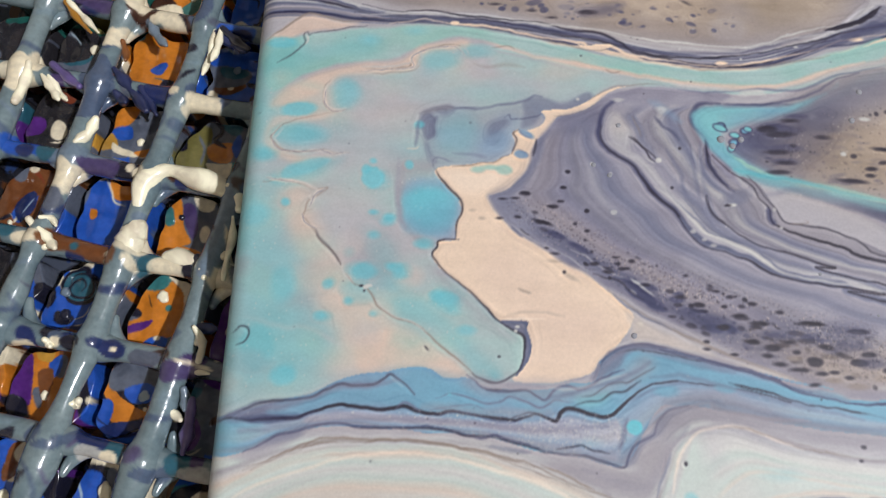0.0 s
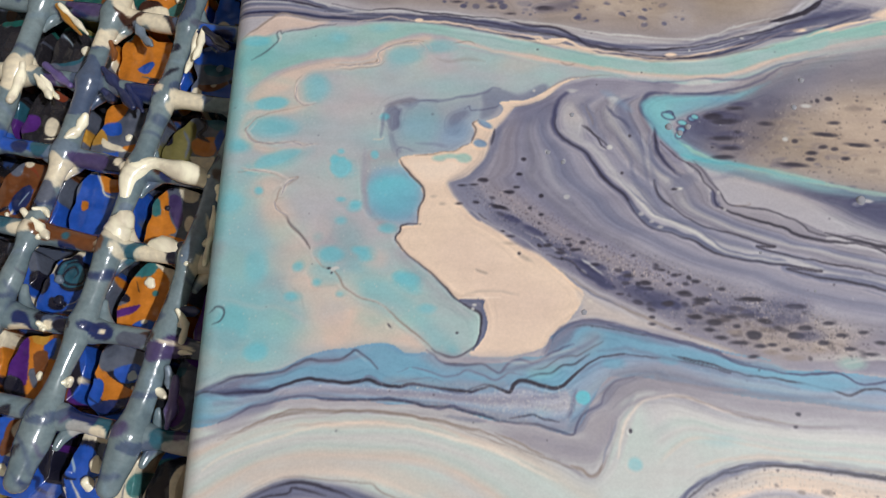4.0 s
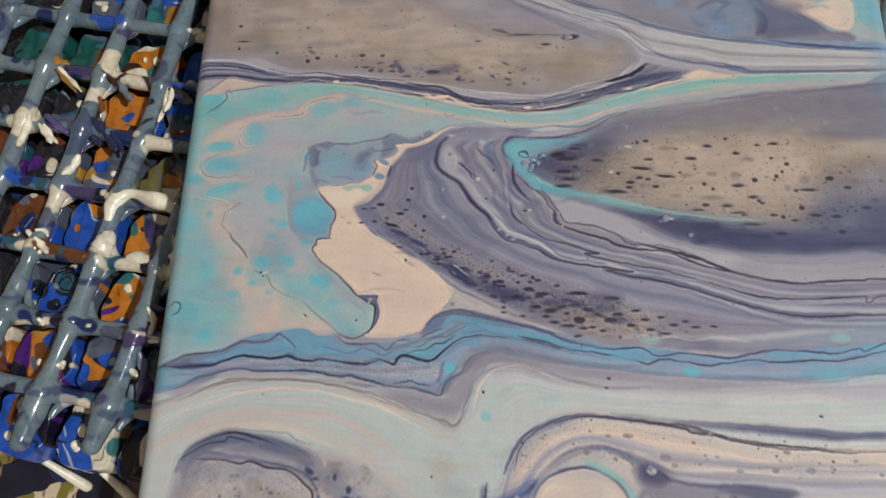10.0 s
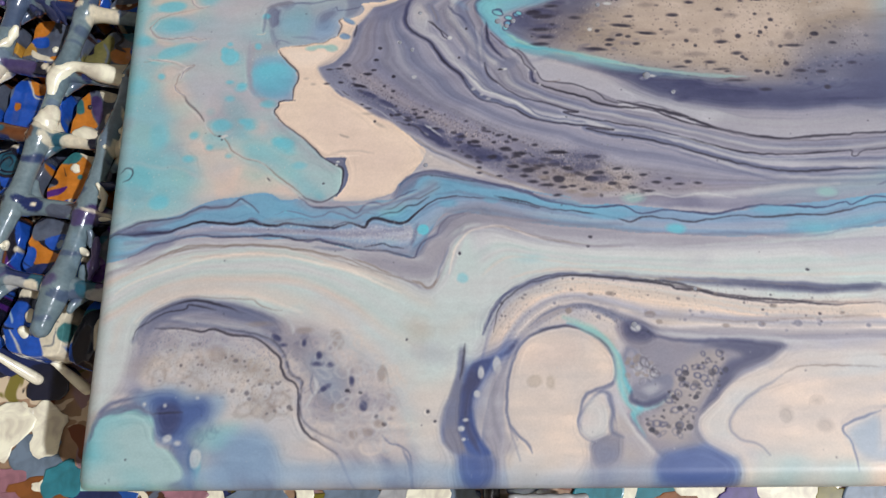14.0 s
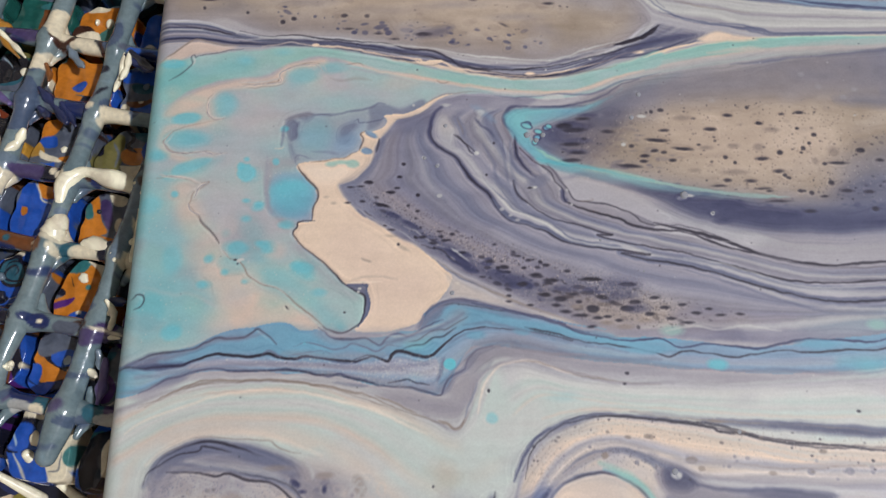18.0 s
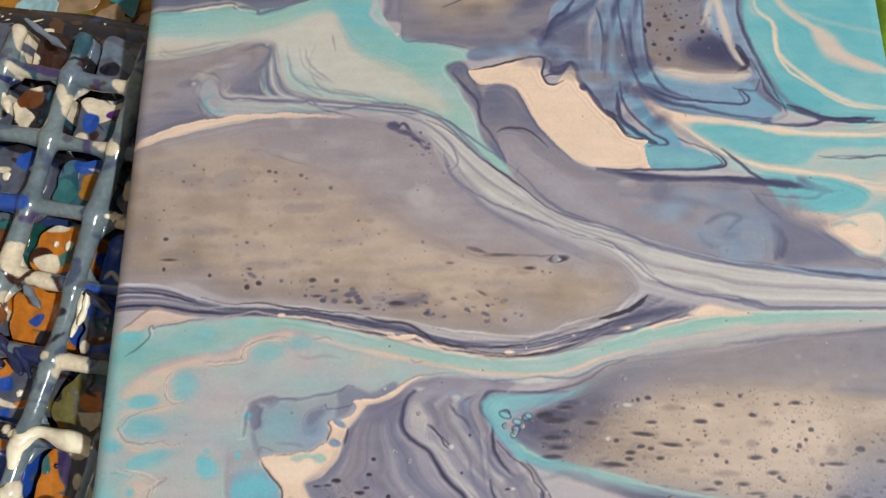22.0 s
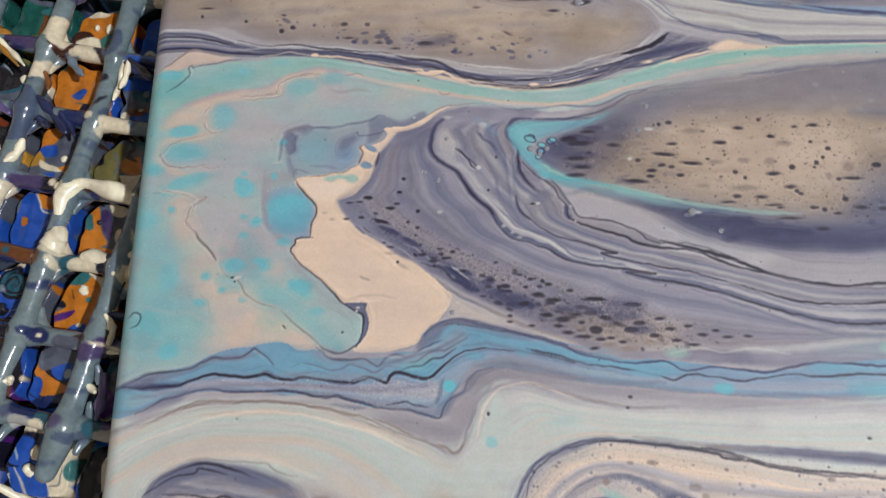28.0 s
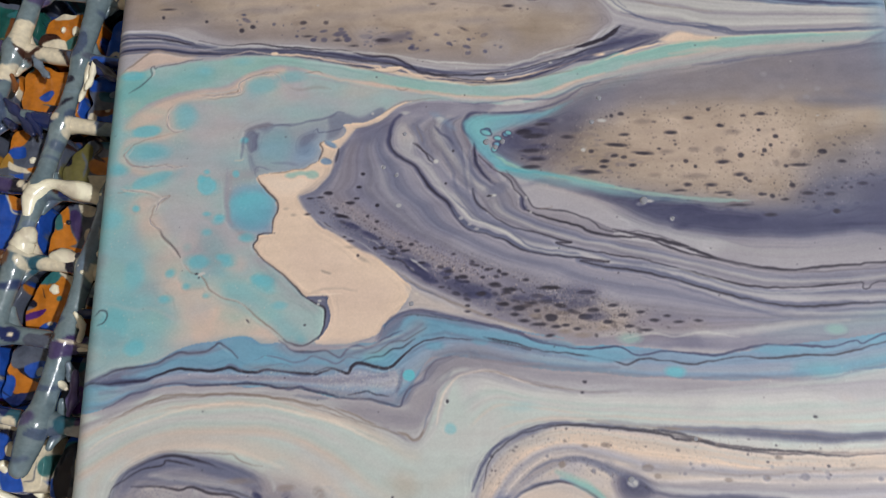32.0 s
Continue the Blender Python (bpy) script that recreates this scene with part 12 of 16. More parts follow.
line(SAND, [61.6, 124.1, 57.1, 113.9, 57.3, 104.8, 58.3, 97.7, 59.9, 92.1, 63.4, 87.6], width=1.45, soft=0.64, alpha=0.8)
line(SAND, [57.2, 112.0, 54.8, 106.6, 53.9, 100.4], width=1.27, soft=0.63, alpha=0.6)
line(DARK, [60.4, 93.8, 62.3, 91.4, 63.2, 88.6, 59.9, 86.3], width=0.92, soft=0.39, alpha=0.75)
fill(SAND, [38.0, 87.7, 53.2, 86.6, 62.4, 86.9, 64.0, 85.2, 54.4, 83.2, 42.3, 85.0], soft=0.92, alpha=0.75)
for x, y, rx, ry in ((46.5, 109.9, 0.63, 0.79), (49.5, 110.6, 0.48, 0.79), (37.7, 101.4, 0.63, 0.78), (43.3, 96.9, 0.78, 0.62), (36.5, 99.6, 0.47, 0.78), (52.0, 99.1, 0.62, 0.62), (42.3, 104.0, 0.63, 0.47), (46.7, 100.4, 0.62, 0.47), (38.5, 95.2, 0.62, 0.47)):
    blob(DARK, x, y, rx, ry, soft=min(0.39, 2.0 * max(rx, ry)), alpha=0.85)
# turquoise corner and tongues
line(CREAM, [71.7, 101.5, 71.5, 96.5, 72.1, 90.6, 74.8, 86.2, 80.0, 82.1, 84.3, 78.6, 89.9, 76.1, 98.0, 75.0], width=0.78, soft=0.31, alpha=0.85)
line(SAND, [78.8, 123.3, 74.1, 113.7, 74.8, 106.4, 79.6, 101.9, 84.6, 98.9], width=1.44, soft=0.64, alpha=0.65)
fill(SAND, [82.5, 100.7, 88.5, 97.5, 91.1, 92.3, 100.0, 87.4, 99.7, 85.4, 89.9, 88.5, 84.6, 91.3], soft=0.93, alpha=0.75)
line(SEA, [88.2, 97.5, 93.7, 93.1, 100.5, 90.5], width=1.23, soft=0.77, alpha=0.5)
line(SAND, [67.8, 113.8, 66.1, 106.5, 68.1, 103.8], width=1.26, soft=0.63, alpha=0.5)
line(CREAM, [42.8, 72.3, 48.4, 67.3, 55.3, 62.5, 63.8, 59.3, 73.8, 57.4, 85.1, 55.4, 94.6, 53.9], width=0.9, soft=0.33, alpha=0.8)
line(NAVY, [54.0, 64.2, 58.3, 60.1, 63.6, 55.4, 72.0, 53.1, 76.0, 52.7], width=0.66, soft=0.27, alpha=0.8)
line(NAVY, [26.2, 57.9, 35.7, 56.3, 44.4, 55.4, 54.6, 55.6, 63.2, 54.5, 70.3, 53.4], width=1.03, soft=0.37, alpha=0.8)
line(SLATE, [70.0, 50.8, 75.7, 50.2, 79.1, 51.7, 83.1, 52.1], width=0.58, soft=0.23, alpha=0.7)
fill(TEAL, [72.4, 52.7, 80.6, 54.2, 89.2, 52.7, 87.8, 48.7, 79.4, 46.3, 73.9, 47.8], soft=0.87, alpha=0.6)
fill(CREAM, [69.4, 45.7, 76.3, 44.2, 83.5, 45.0, 93.3, 45.7, 91.6, 35.1, 85.1, 36.6, 78.7, 40.9, 72.0, 43.9], soft=0.57, alpha=0.85)
line(TEAL, [79.6, 42.7, 83.3, 43.5, 86.0, 42.7], width=0.85, soft=0.43, alpha=0.6)
fill(SLATE, [63.7, 46.0, 72.1, 44.8, 78.7, 40.9, 85.2, 35.7, 79.0, 33.6, 67.8, 33.0, 66.1, 39.7], soft=0.86, alpha=0.7)
line(NAVY, [65.0, 42.7, 67.4, 38.8, 66.0, 34.5], width=1.28, soft=0.57, alpha=0.7)
line(NAVY, [60.7, 51.7, 62.9, 48.7, 67.1, 44.9], width=0.72, soft=0.43, alpha=0.6)
blob(NAVY, 53.9, 40.0, 2.85, 0.85, soft=0.71, alpha=0.7, turn=0.2)
blob(NAVY, 49.7, 37.6, 1.70, 0.85, soft=0.71, alpha=0.7)
fill(SKY, [54.9, 44.1, 62.1, 44.9, 65.1, 39.7, 63.0, 33.9, 55.3, 34.6, 52.9, 38.2], soft=1.43, alpha=0.5)
blob(SILVER, 28.5, 54.5, 2.35, 1.17, soft=0.59, alpha=0.6)
line(SLATE, [78.6, 61.0, 86.0, 61.7, 95.8, 61.4], width=0.35, alpha=0.6)
# greyer, mottled ground behind the hook, and stains below the cream island
fill(GREY, [-102.0, 91.5, -90.5, 94.0, -75.0, 97.3, -67.1, 97.2, -68.3, 91.1, -72.6, 85.9, -78.6, 82.6, -86.1, 79.2, -93.6, 76.8, -101.8, 74.3], soft=1.9, alpha=0.55, second=WARM)
fill(GREEN, [-67.0, 96.3, -54.6, 99.7, -41.8, 94.3, -32.3, 87.2, -23.0, 79.4, -32.2, 80.3, -44.5, 81.3, -56.9, 82.3, -63.3, 85.8], soft=2.84, alpha=0.45)
fill(GREEN, [-97.9, 103.9, -80.4, 105.5, -69.1, 103.9, -54.9, 105.1, -48.3, 99.7, -67.2, 98.5, -87.6, 96.6, -100.4, 97.7], soft=2.24, alpha=0.4)
line(TEAL, [-81.6, 81.7, -84.5, 79.2, -82.4, 76.5, -78.1, 76.1], width=0.78, soft=0.39, alpha=0.7)
line(SLATE, [-74.8, 94.7, -69.9, 96.4, -67.3, 94.9, -68.3, 91.4, -70.9, 88.0], width=1.1, soft=0.47, alpha=0.7)
line(BRONZE, [-79.4, 93.0, -73.2, 94.7, -71.4, 91.1, -74.3, 87.7], width=1.26, soft=0.79, alpha=0.5)
line(SILVER, [-88.2, 86.1, -82.3, 89.5, -76.1, 90.8], width=0.94, soft=0.63, alpha=0.5)
for x, y, rx, ry, a in ((-94.7, 87.9, 4.71, 1.26, 0.1), (-82.4, 91.2, 3.77, 1.10, 0.2), (-95.2, 77.6, 4.03, 1.08, 0.0)):
    blob(DUSK, x, y, rx, ry, soft=min(1.56, 2.0 * max(rx, ry)), alpha=0.4, turn=a)
fill(DUSTY, [-65.6, 73.1, -47.3, 74.1, -33.6, 72.0, -22.9, 64.5, -19.3, 54.1, -19.3, 37.0, -27.1, 40.2, -37.5, 47.9, -48.1, 55.9, -58.9, 62.4, -71.2, 65.4, -77.5, 69.1], soft=2.45, alpha=0.55)
fill(DUSTY, [-19.3, 54.1, -2.5, 43.1, 11.7, 36.8, -19.3, 37.0], soft=2.36, alpha=0.45)
clouds((DUSTY, LILAC, GREY, DUSK, SILVER), [-65.6, 73.1, -33.6, 72.0, -19.3, 58.8, -2.5, 40.0, -19.3, 37.0, -31.5, 43.3, -46.6, 55.9, -71.2, 65.4], 40, alpha=0.4, seed=271)
fill(DUSK, [24.2, 53.7, 38.9, 55.2, 56.2, 53.5, 70.4, 50.2, 78.0, 42.5, 75.7, 36.4, 47.4, 36.6, 29.3, 42.9, 15.4, 53.8], soft=2.34, alpha=0.4, second=SLATE)
clouds((DUSK, SLATE, LILAC, SKY, DUSTY), [24.2, 53.7, 38.9, 55.2, 56.2, 53.5, 70.4, 50.2, 78.0, 42.5, 75.7, 36.4, 47.4, 36.6, 29.3, 42.9, 15.4, 53.8], 50, alpha=0.55, seed=272)
line(SLATE, [27.0, 51.4, 38.5, 50.5, 49.9, 48.1, 61.0, 44.2], width=1.46, soft=0.87, alpha=0.45)
line(DUSTY, [12.7, 58.6, 21.2, 52.2, 30.9, 44.4, 40.6, 39.8], width=2.95, soft=1.77, alpha=0.5)
line(NAVY, [48.0, 43.5, 52.6, 45.8, 56.8, 45.0, 53.6, 41.9], width=1.15, soft=0.57, alpha=0.6)
fill(SKY, [46.7, 45.0, 55.9, 50.4, 65.7, 47.2, 66.2, 39.6, 57.3, 36.5, 47.5, 37.5], soft=2.01, alpha=0.4)
clouds((SLATE, DUSK, SKY, NAVY, BRONZE), [-4.4, 92.0, 8.0, 95.4, 29.9, 98.6, 38.1, 83.0, 40.2, 71.2, 28.4, 74.7, 22.9, 83.1, 7.9, 90.2], 40, alpha=0.5, seed=273)
fill(TAN_LIGHT, [-74.8, 53.1, -60.0, 57.9, -47.7, 55.5, -33.8, 45.4, -20.5, 37.9, -3.1, 32.9, 5.3, 27.8, -6.1, 24.2, -23.2, 25.5, -40.4, 27.6, -58.2, 33.4, -70.5, 39.3], soft=6.07, alpha=0.45)
fill(DUSTY, [-97.1, 61.1, -75.8, 64.3, -53.9, 57.9, -35.4, 47.0, -53.1, 45.4, -77.3, 48.4, -91.3, 39.2, -97.0, 48.4], soft=6.19, alpha=0.3)
for x, y, rx, ry, a in ((-43.9, 39.4, 7.35, 1.18, 0.2), (-64.1, 33.3, 7.33, 1.03, 0.0), (-23.3, 32.0, 5.77, 0.87, 0.0), (-82.7, 42.3, 5.98, 1.20, 0.0), (-56.3, 48.5, 5.99, 1.05, 0.0), (-6.0, 27.8, 5.70, 0.86, 0.0)):
    blob(DUSK, x, y, rx, ry, soft=min(1.76, 2.0 * max(rx, ry)), alpha=0.35, turn=a)
for x, y, rx, ry in ((-52.7, 39.3, 4.42, 0.88), (-37.8, 33.4, 4.36, 0.87), (-71.0, 45.4, 4.49, 0.90), (-17.5, 29.1, 4.30, 0.86), (-85.1, 50.0, 4.54, 0.91)):
    blob(TAUPE, x, y, rx, ry, soft=min(1.77, 2.0 * max(rx, ry)), alpha=0.5)
# bubbles, their glints put in as pale specks, and dark grains all over the skin
specks(SILVER, [-135.7, 126.9, 128.7, 115.2, 85.7, -119.0, -101.6, -121.6], 260, small=0.08, large=0.26, long=1.2, alpha=0.8, seed=62)
specks(DARK, [-135.7, 126.9, 128.7, 115.2, 85.7, -119.0, -101.6, -121.6], 200, small=0.07, large=0.22, long=1.4, alpha=0.7, seed=63)


def mesh_of(name, verts, faces, material, smooth=True):
    me = bpy.data.meshes.new(name)
    me.from_pydata(verts, [], faces)
    me.materials.append(material)
    if smooth:
        me.shade_smooth()
    return me


def painted_canvas():
    """A stretched canvas: the face rolls over rounded edges into the sides, all under one skin of poured paint."""
    global pigment
    # the paint creeps a little after the pour: a gentle drift of everything
    strata(1.6, 9.0, 8.0, 0.16, 91)
    strata(0.7, 14.0, 8.0, 0.14, 95)
    dx = (smooth_noise(6, 6, 81) * 0.1 + smooth_noise(2.2, 2.2, 82) * 0.1) / PX
    dy = (smooth_noise(6, 6, 83) * 0.1 + smooth_noise(2.2, 2.2, 84) * 0.1) / PX
    jj, ii = np.mgrid[0:NY, 0:NX]
    u, w = np.clip(ii + dx, 0, NX - 1.01), np.clip(jj + dy, 0, NY - 1.01)
    i0, j0 = u.astype(int), w.astype(int)
    fu, fw = (u - i0)[..., None], (w - j0)[..., None]
    pigment = (pigment[j0, i0] * (1 - fu) + pigment[j0, i0 + 1] * fu) * (1 - fw) + (pigment[j0 + 1, i0] * (1 - fu) + pigment[j0 + 1, i0 + 1] * fu) * fw
    pigment = pigment + (2.6 * FINE + 1.5 * STREAK + 2.5 * BROAD)[..., None]
    # sharpening is put into the colours: paler beside dark threads, darker in them
    pigment = pigment + 0.4 * np.stack([pigment[..., i] - blurred(pigment[..., i], 0.5) for i in range(3)], -1)
    half_w, half_h, radius, depth, top, mid = 0.10290, 0.1270, 0.0042, 0.0185, 0.050, -0.00050
    thing = tagged(new("painted_canvas"), "stretched canvas with poured acrylic swirls of turquoise, slate and cream", "painting")

    def skin(name, xs, ys, z):
        """A sheet of paint over a grid of places, coloured by the pigment above it."""
        nx, ny = len(xs[0]), len(xs)
        co = np.stack([xs, ys, z], -1).reshape(-1, 3)
        i = np.arange(nx * ny).reshape(ny, nx)
        quads = np.stack([i[:-1, :-1], i[:-1, 1:], i[1:, 1:], i[1:, :-1]], -1).reshape(-1)
        n = len(quads) // 4
        me = bpy.data.meshes.new(name)
        me.vertices.add(nx * ny)
        me.vertices.foreach_set("co", co.ravel().astype(np.float32))
        me.loops.add(n * 4)
        me.loops.foreach_set("vertex_index", quads.astype(np.int32))
        me.polygons.add(n)
        me.polygons.foreach_set("loop_start", (np.arange(n) * 4).astype(np.int32))
        me.update(calc_edges=True)
        fx, fy = np.clip((xs * 1000 + HW) / PX, 0, NX - 1.01), np.clip((ys * 1000 + HH) / PX, 0, NY - 1.01)
        gi, gj = fx.astype(int), fy.astype(int)
        fx, fy = (fx - gi)[..., None], (fy - gj)[..., None]
        shade = (pigment[gj, gi] * (1 - fx) + pigment[gj, gi + 1] * fx) * (1 - fy) + (pigment[gj + 1, gi] * (1 - fx) + pigment[gj + 1, gi + 1] * fx) * fy
        c = np.clip(shade / 255, 0.01, 1)
        c = np.where(c > 0.04045, ((c + 0.055) / 1.055) ** 2.4, c / 12.92)
        at = me.color_attributes.new("pigment", "FLOAT_COLOR", "POINT")
        at.data.foreach_set("color", np.concatenate([c, np.ones((ny, nx, 1))], -1).ravel().astype(np.float32))
        me.materials.append(POURED)
        me.shade_smooth()
        return part(name, me, thing)

    def profile(half):
        flat = np.arange(-(half - radius), half - radius + 1e-6, PX / 1000)
        bend = np.linspace(0, math.pi / 2, 15)[1:]
        pos, low = half - radius + radius * np.sin(bend), radius * (np.cos(bend) - 1)
        return np.concatenate([-pos[::-1], flat, pos]), np.concatenate([low[::-1], np.zeros(len(flat)), low])

    (xs, zx), (ys, zy) = profile(half_w), profile(half_h)
    x, y = np.meshgrid(xs + mid, ys)
    sag = -0.0004 * np.cos(x / half_w * math.pi / 2) * np.cos(y / half_h * math.pi / 2)
    skin("painted_face", x, y, top + np.maximum(zx[None] + zy[:, None], -radius) + sag)
    down = np.linspace(0, 1, 12)[:, None]
    for sx in (-1, 1):
        run = np.broadcast_to(np.linspace(-half_h + radius / 2, half_h - radius / 2, 700) * sx, (12, 700))
        skin("painted_side", mid + sx * half_w + 0 * run, run, top - radius - (depth - radius) * down + 0 * run)
    for sy in (-1, 1):
        run = np.broadcast_to(np.linspace(-half_w + radius / 2, half_w - radius / 2, 560) * -sy + mid, (12, 560))
        skin("painted_side", run, sy * half_h + 0 * run, top - radius - (depth - radius) * down + 0 * run)
    for name, dims in (("stretcher_bar", (-0.1005, -0.070, -0.1255, 0.1255)), ("stretcher_bar", (0.070, 0.1005, -0.1255, 0.1255)),
                       ("stretcher_bar", (-0.070, 0.070, -0.1255, -0.095)), ("stretcher_bar", (-0.070, 0.070, 0.095, 0.1255))):
        part(name, mesh_from(slab(*dims, 0.0312, 0.0445, 0.001), name, BOARDS, False), thing, "bare wooden stretcher bar behind the cloth")
    return thing


def bubbles(thing):
    """Small bubbles and pinholes that dried in the skin of the paint."""
    glass = flat_paint("bubble_skin", (150, 152, 160), 0.1, 1.0)
    places = [(33.9, -24.1, 1.07), (40.6, -28.9, 0.53), (67.1, -80.4, 0.72), (64.0, -38.5, 0.52), (-27.3, -15.6, 0.56), (-30.5, -13.3, 0.56),
           (22.5, -2.6, 0.69), (24.8, 4.0, 0.70), (-4.4, -7.2, 0.84), (-2.1, -8.7, 0.70), (-0.3, -7.2, 0.70), (-25.2, -4.3, 0.57),
           (40.8, -81.6, 0.73), (-23.7, -48.7, 0.66), (12.5, -35.7, 0.40), (38.6, -66.6, 0.38), (22.5, -43.7, 0.39), (42.9, -47.9, 0.39),
           (9.1, 34.4, 1.15), (-87.8, 84.7, 0.64), (-71.2, 121.7, 0.50), (-77.8, 120.8, 0.50), (-36.6, 108.8, 0.65), (-31.6, 99.0, 0.64),
           (-23.7, 55.5, 0.45), (-25.9, 53.2, 0.45), (-15.9, -111.8, 0.65), (-15.0, -113.7, 0.65), (-14.4, -116.5, 0.52), (25.6, -90.2, 0.93),
           (-81.6, -115.2, 0.67), (-85.5, -109.3, 0.54), (-1.5, -78.6, 0.41)]
    r = random.Random(4)
    places += [(r.uniform(-95, 95), r.uniform(-118, 118), r.uniform(0.12, 0.3)) for _ in range(70)]
    v, f = clot(1.0, 1.0, 0.45, 0.08, 2)
    v = [(a, b, c * (1.0 if a * a + b * b < 4e-7 else 0.7)) for a, b, c in v]
    me = mesh_of("bubble", v, f, glass)
    for x, y, size in places:
        ob = part("bubble", me, thing)
        ob.location, ob.scale = (x / 1000, y / 1000, 0.04955), (size, size, size)


canvas = painted_canvas()


# ---- shapes for clotted paint ----
chance = random.Random(5)


def tube(points, radii, sides=10, squash=1.0, cap=True):
    """A round rope through points in mm, with a radius at each; its ends are domed. Vertices and faces, in metres."""
    p = np.array(points, float)
    r = np.array(radii, float)
    d = np.gradient(p, axis=0)
    d /= np.linalg.norm(d, axis=1)[:, None] + 1e-9
    if cap:
        extra_a = [(p[0] - d[0] * r[0] * k, r[0] * math.sqrt(max(0, 1 - k * k)) + 1e-3) for k in (0.98, 0.75, 0.4)]
        extra_b = [(p[-1] + d[-1] * r[-1] * k, r[-1] * math.sqrt(max(0, 1 - k * k)) + 1e-3) for k in (0.4, 0.75, 0.98)]
        p = np.concatenate([[e[0] for e in extra_a], p, [e[0] for e in extra_b]])
        d = np.concatenate([np.repeat(d[:1], 3, 0), d, np.repeat(d[-1:], 3, 0)])
        r = np.concatenate([[e[1] for e in extra_a], r, [e[1] for e in extra_b]])
    side = np.cross(d, (0, 0, 1.0))
    side /= np.linalg.norm(side, axis=1)[:, None] + 1e-9
    up = np.cross(side, d)
    a = np.linspace(0, 2 * math.pi, sides, endpoint=False)
    v = p[:, None] + r[:, None, None] * (np.cos(a)[None, :, None] * side[:, None] + squash * np.sin(a)[None, :, None] * up[:, None])
    n = len(p)
    i = np.arange(n * sides).reshape(n, sides)
    j = np.roll(i, -1, 1)
    f = np.stack([i[:-1], j[:-1], j[1:], i[1:]], -1).reshape(-1, 4).tolist()
    f += [list(i[0][::-1]), list(i[-1])]
    return (v.reshape(-1, 3) / 1000).tolist(), f


def clot(rx, ry, thick, wobble=0.18, seed=0, square=2.0):
    """A flat clot of paint in mm with a wandering outline and a rounded lip, standing on z = 0."""
    r = random.Random(seed)
    n = 26
    ph = [r.uniform(0, 6.28) for _ in range(4)]
    out = []
    for k in range(n):
        a = 2 * math.pi * k / n
        w = 1 + wobble * (0.5 * math.sin(2 * a + ph[0]) + 0.35 * math.sin(3 * a + ph[1]) + 0.3 * math.sin(5 * a + ph[2]) + 0.15 * math.sin(9 * a + ph[3]))
        q = (abs(math.cos(a)) ** square + abs(math.sin(a)) ** square) ** (-1 / square)
        out.append((rx * w * q * math.cos(a), ry * w * q * math.sin(a)))
    lip = min(thick, 0.12 * min(rx, ry) + 0.3)
    levels = [(1.0, 0.0), (1.0, max(0.0, thick - lip)), (1 - 0.25 * lip / min(rx, ry), thick - 0.35 * lip), (1 - lip / min(rx, ry), thick), (0.94 * (1 - lip / min(rx, ry)), thick * 1.005), (0.45, thick * 1.03)]
    v, f = [], []
    for s, z in levels:
        v += [(x * s / 1000, y * s / 1000, z / 1000) for x, y in out]
    v.append((0, 0, thick * 1.04 / 1000))
    for l in range(len(levels) - 1):
        for k in range(n):
            a, b = l * n + k, l * n + (k + 1) % n
            f.append((a, b, b + n, a + n))
    top = (len(levels) - 1) * n
    f += [(top + k, top + (k + 1) % n, len(v) - 1) for k in range(n)]
    return v, f


bubbles(canvas)


# ---- the wire rack under the canvas ----
RACK_AT, RACK_TURN, PITCH, FIRST = (-134.5, -26.5), math.radians(-10), 21.0, -2.0
rack = tagged(new("wire_rack"), "wire grid rack thickly clotted with blue-grey and cream paint", "rack")


def rack_point(u, v, z):
    """World millimetres of a place on the rack: u across, v along the long bars."""
    c, s = math.cos(RACK_TURN), math.sin(RACK_TURN)
    return (RACK_AT[0] + u * c - v * s, RACK_AT[1] + u * s + v * c, z)


# dripped paint is laid on two grids of its own over the rack, shifted so that the rack's near side lies in the middle
SHIFT = 150.0
DB, DK, TLB, TG, TLD, RD, SLB, SLD, PE, OC2, BRD, VID = (34, 46, 92), (44, 42, 46), (74, 112, 128), (36, 92, 84), (46, 92, 108), (122, 56, 34), (112, 128, 144), (78, 92, 116), (176, 176, 172), (172, 118, 36), (66, 42, 34), (74, 60, 102)
hue = random.Random(11)


def cell_ground(colour, x, y, seed):
    """The paint of one opening: its main colour with a few stray runs of the others."""
    fill(colour, [x - 11, y - 10, x + 8, y - 12.5, x + 12, y + 9, x - 7, y + 12.5], soft=0.3, wob=0.015, mottle=5)
    r = random.Random(seed)
    for _ in range(3):
        blob(r.choice((SL, IN, TLD, BRD, SL)), x + r.uniform(-10, 10), y + r.uniform(-10, 10), r.uniform(0.5, 2.2), r.uniform(0.5, 1.6), soft=0.15, alpha=0.95, turn=r.uniform(0, 3))
    for _ in range(3):
        x0, y0, d = x + r.uniform(-9, 9), y + r.uniform(-9, 9), r.uniform(0, 6.28)
        line(r.choice((IN, CR, SL, DB)), [x0, y0, x0 + 3 * math.cos(d), y0 + 3 * math.sin(d), x0 + 6 * math.cos(d + 0.8), y0 + 6 * math.sin(d + 0.8)], width=r.uniform(0.3, 0.9), soft=0.1, wob=0.05)


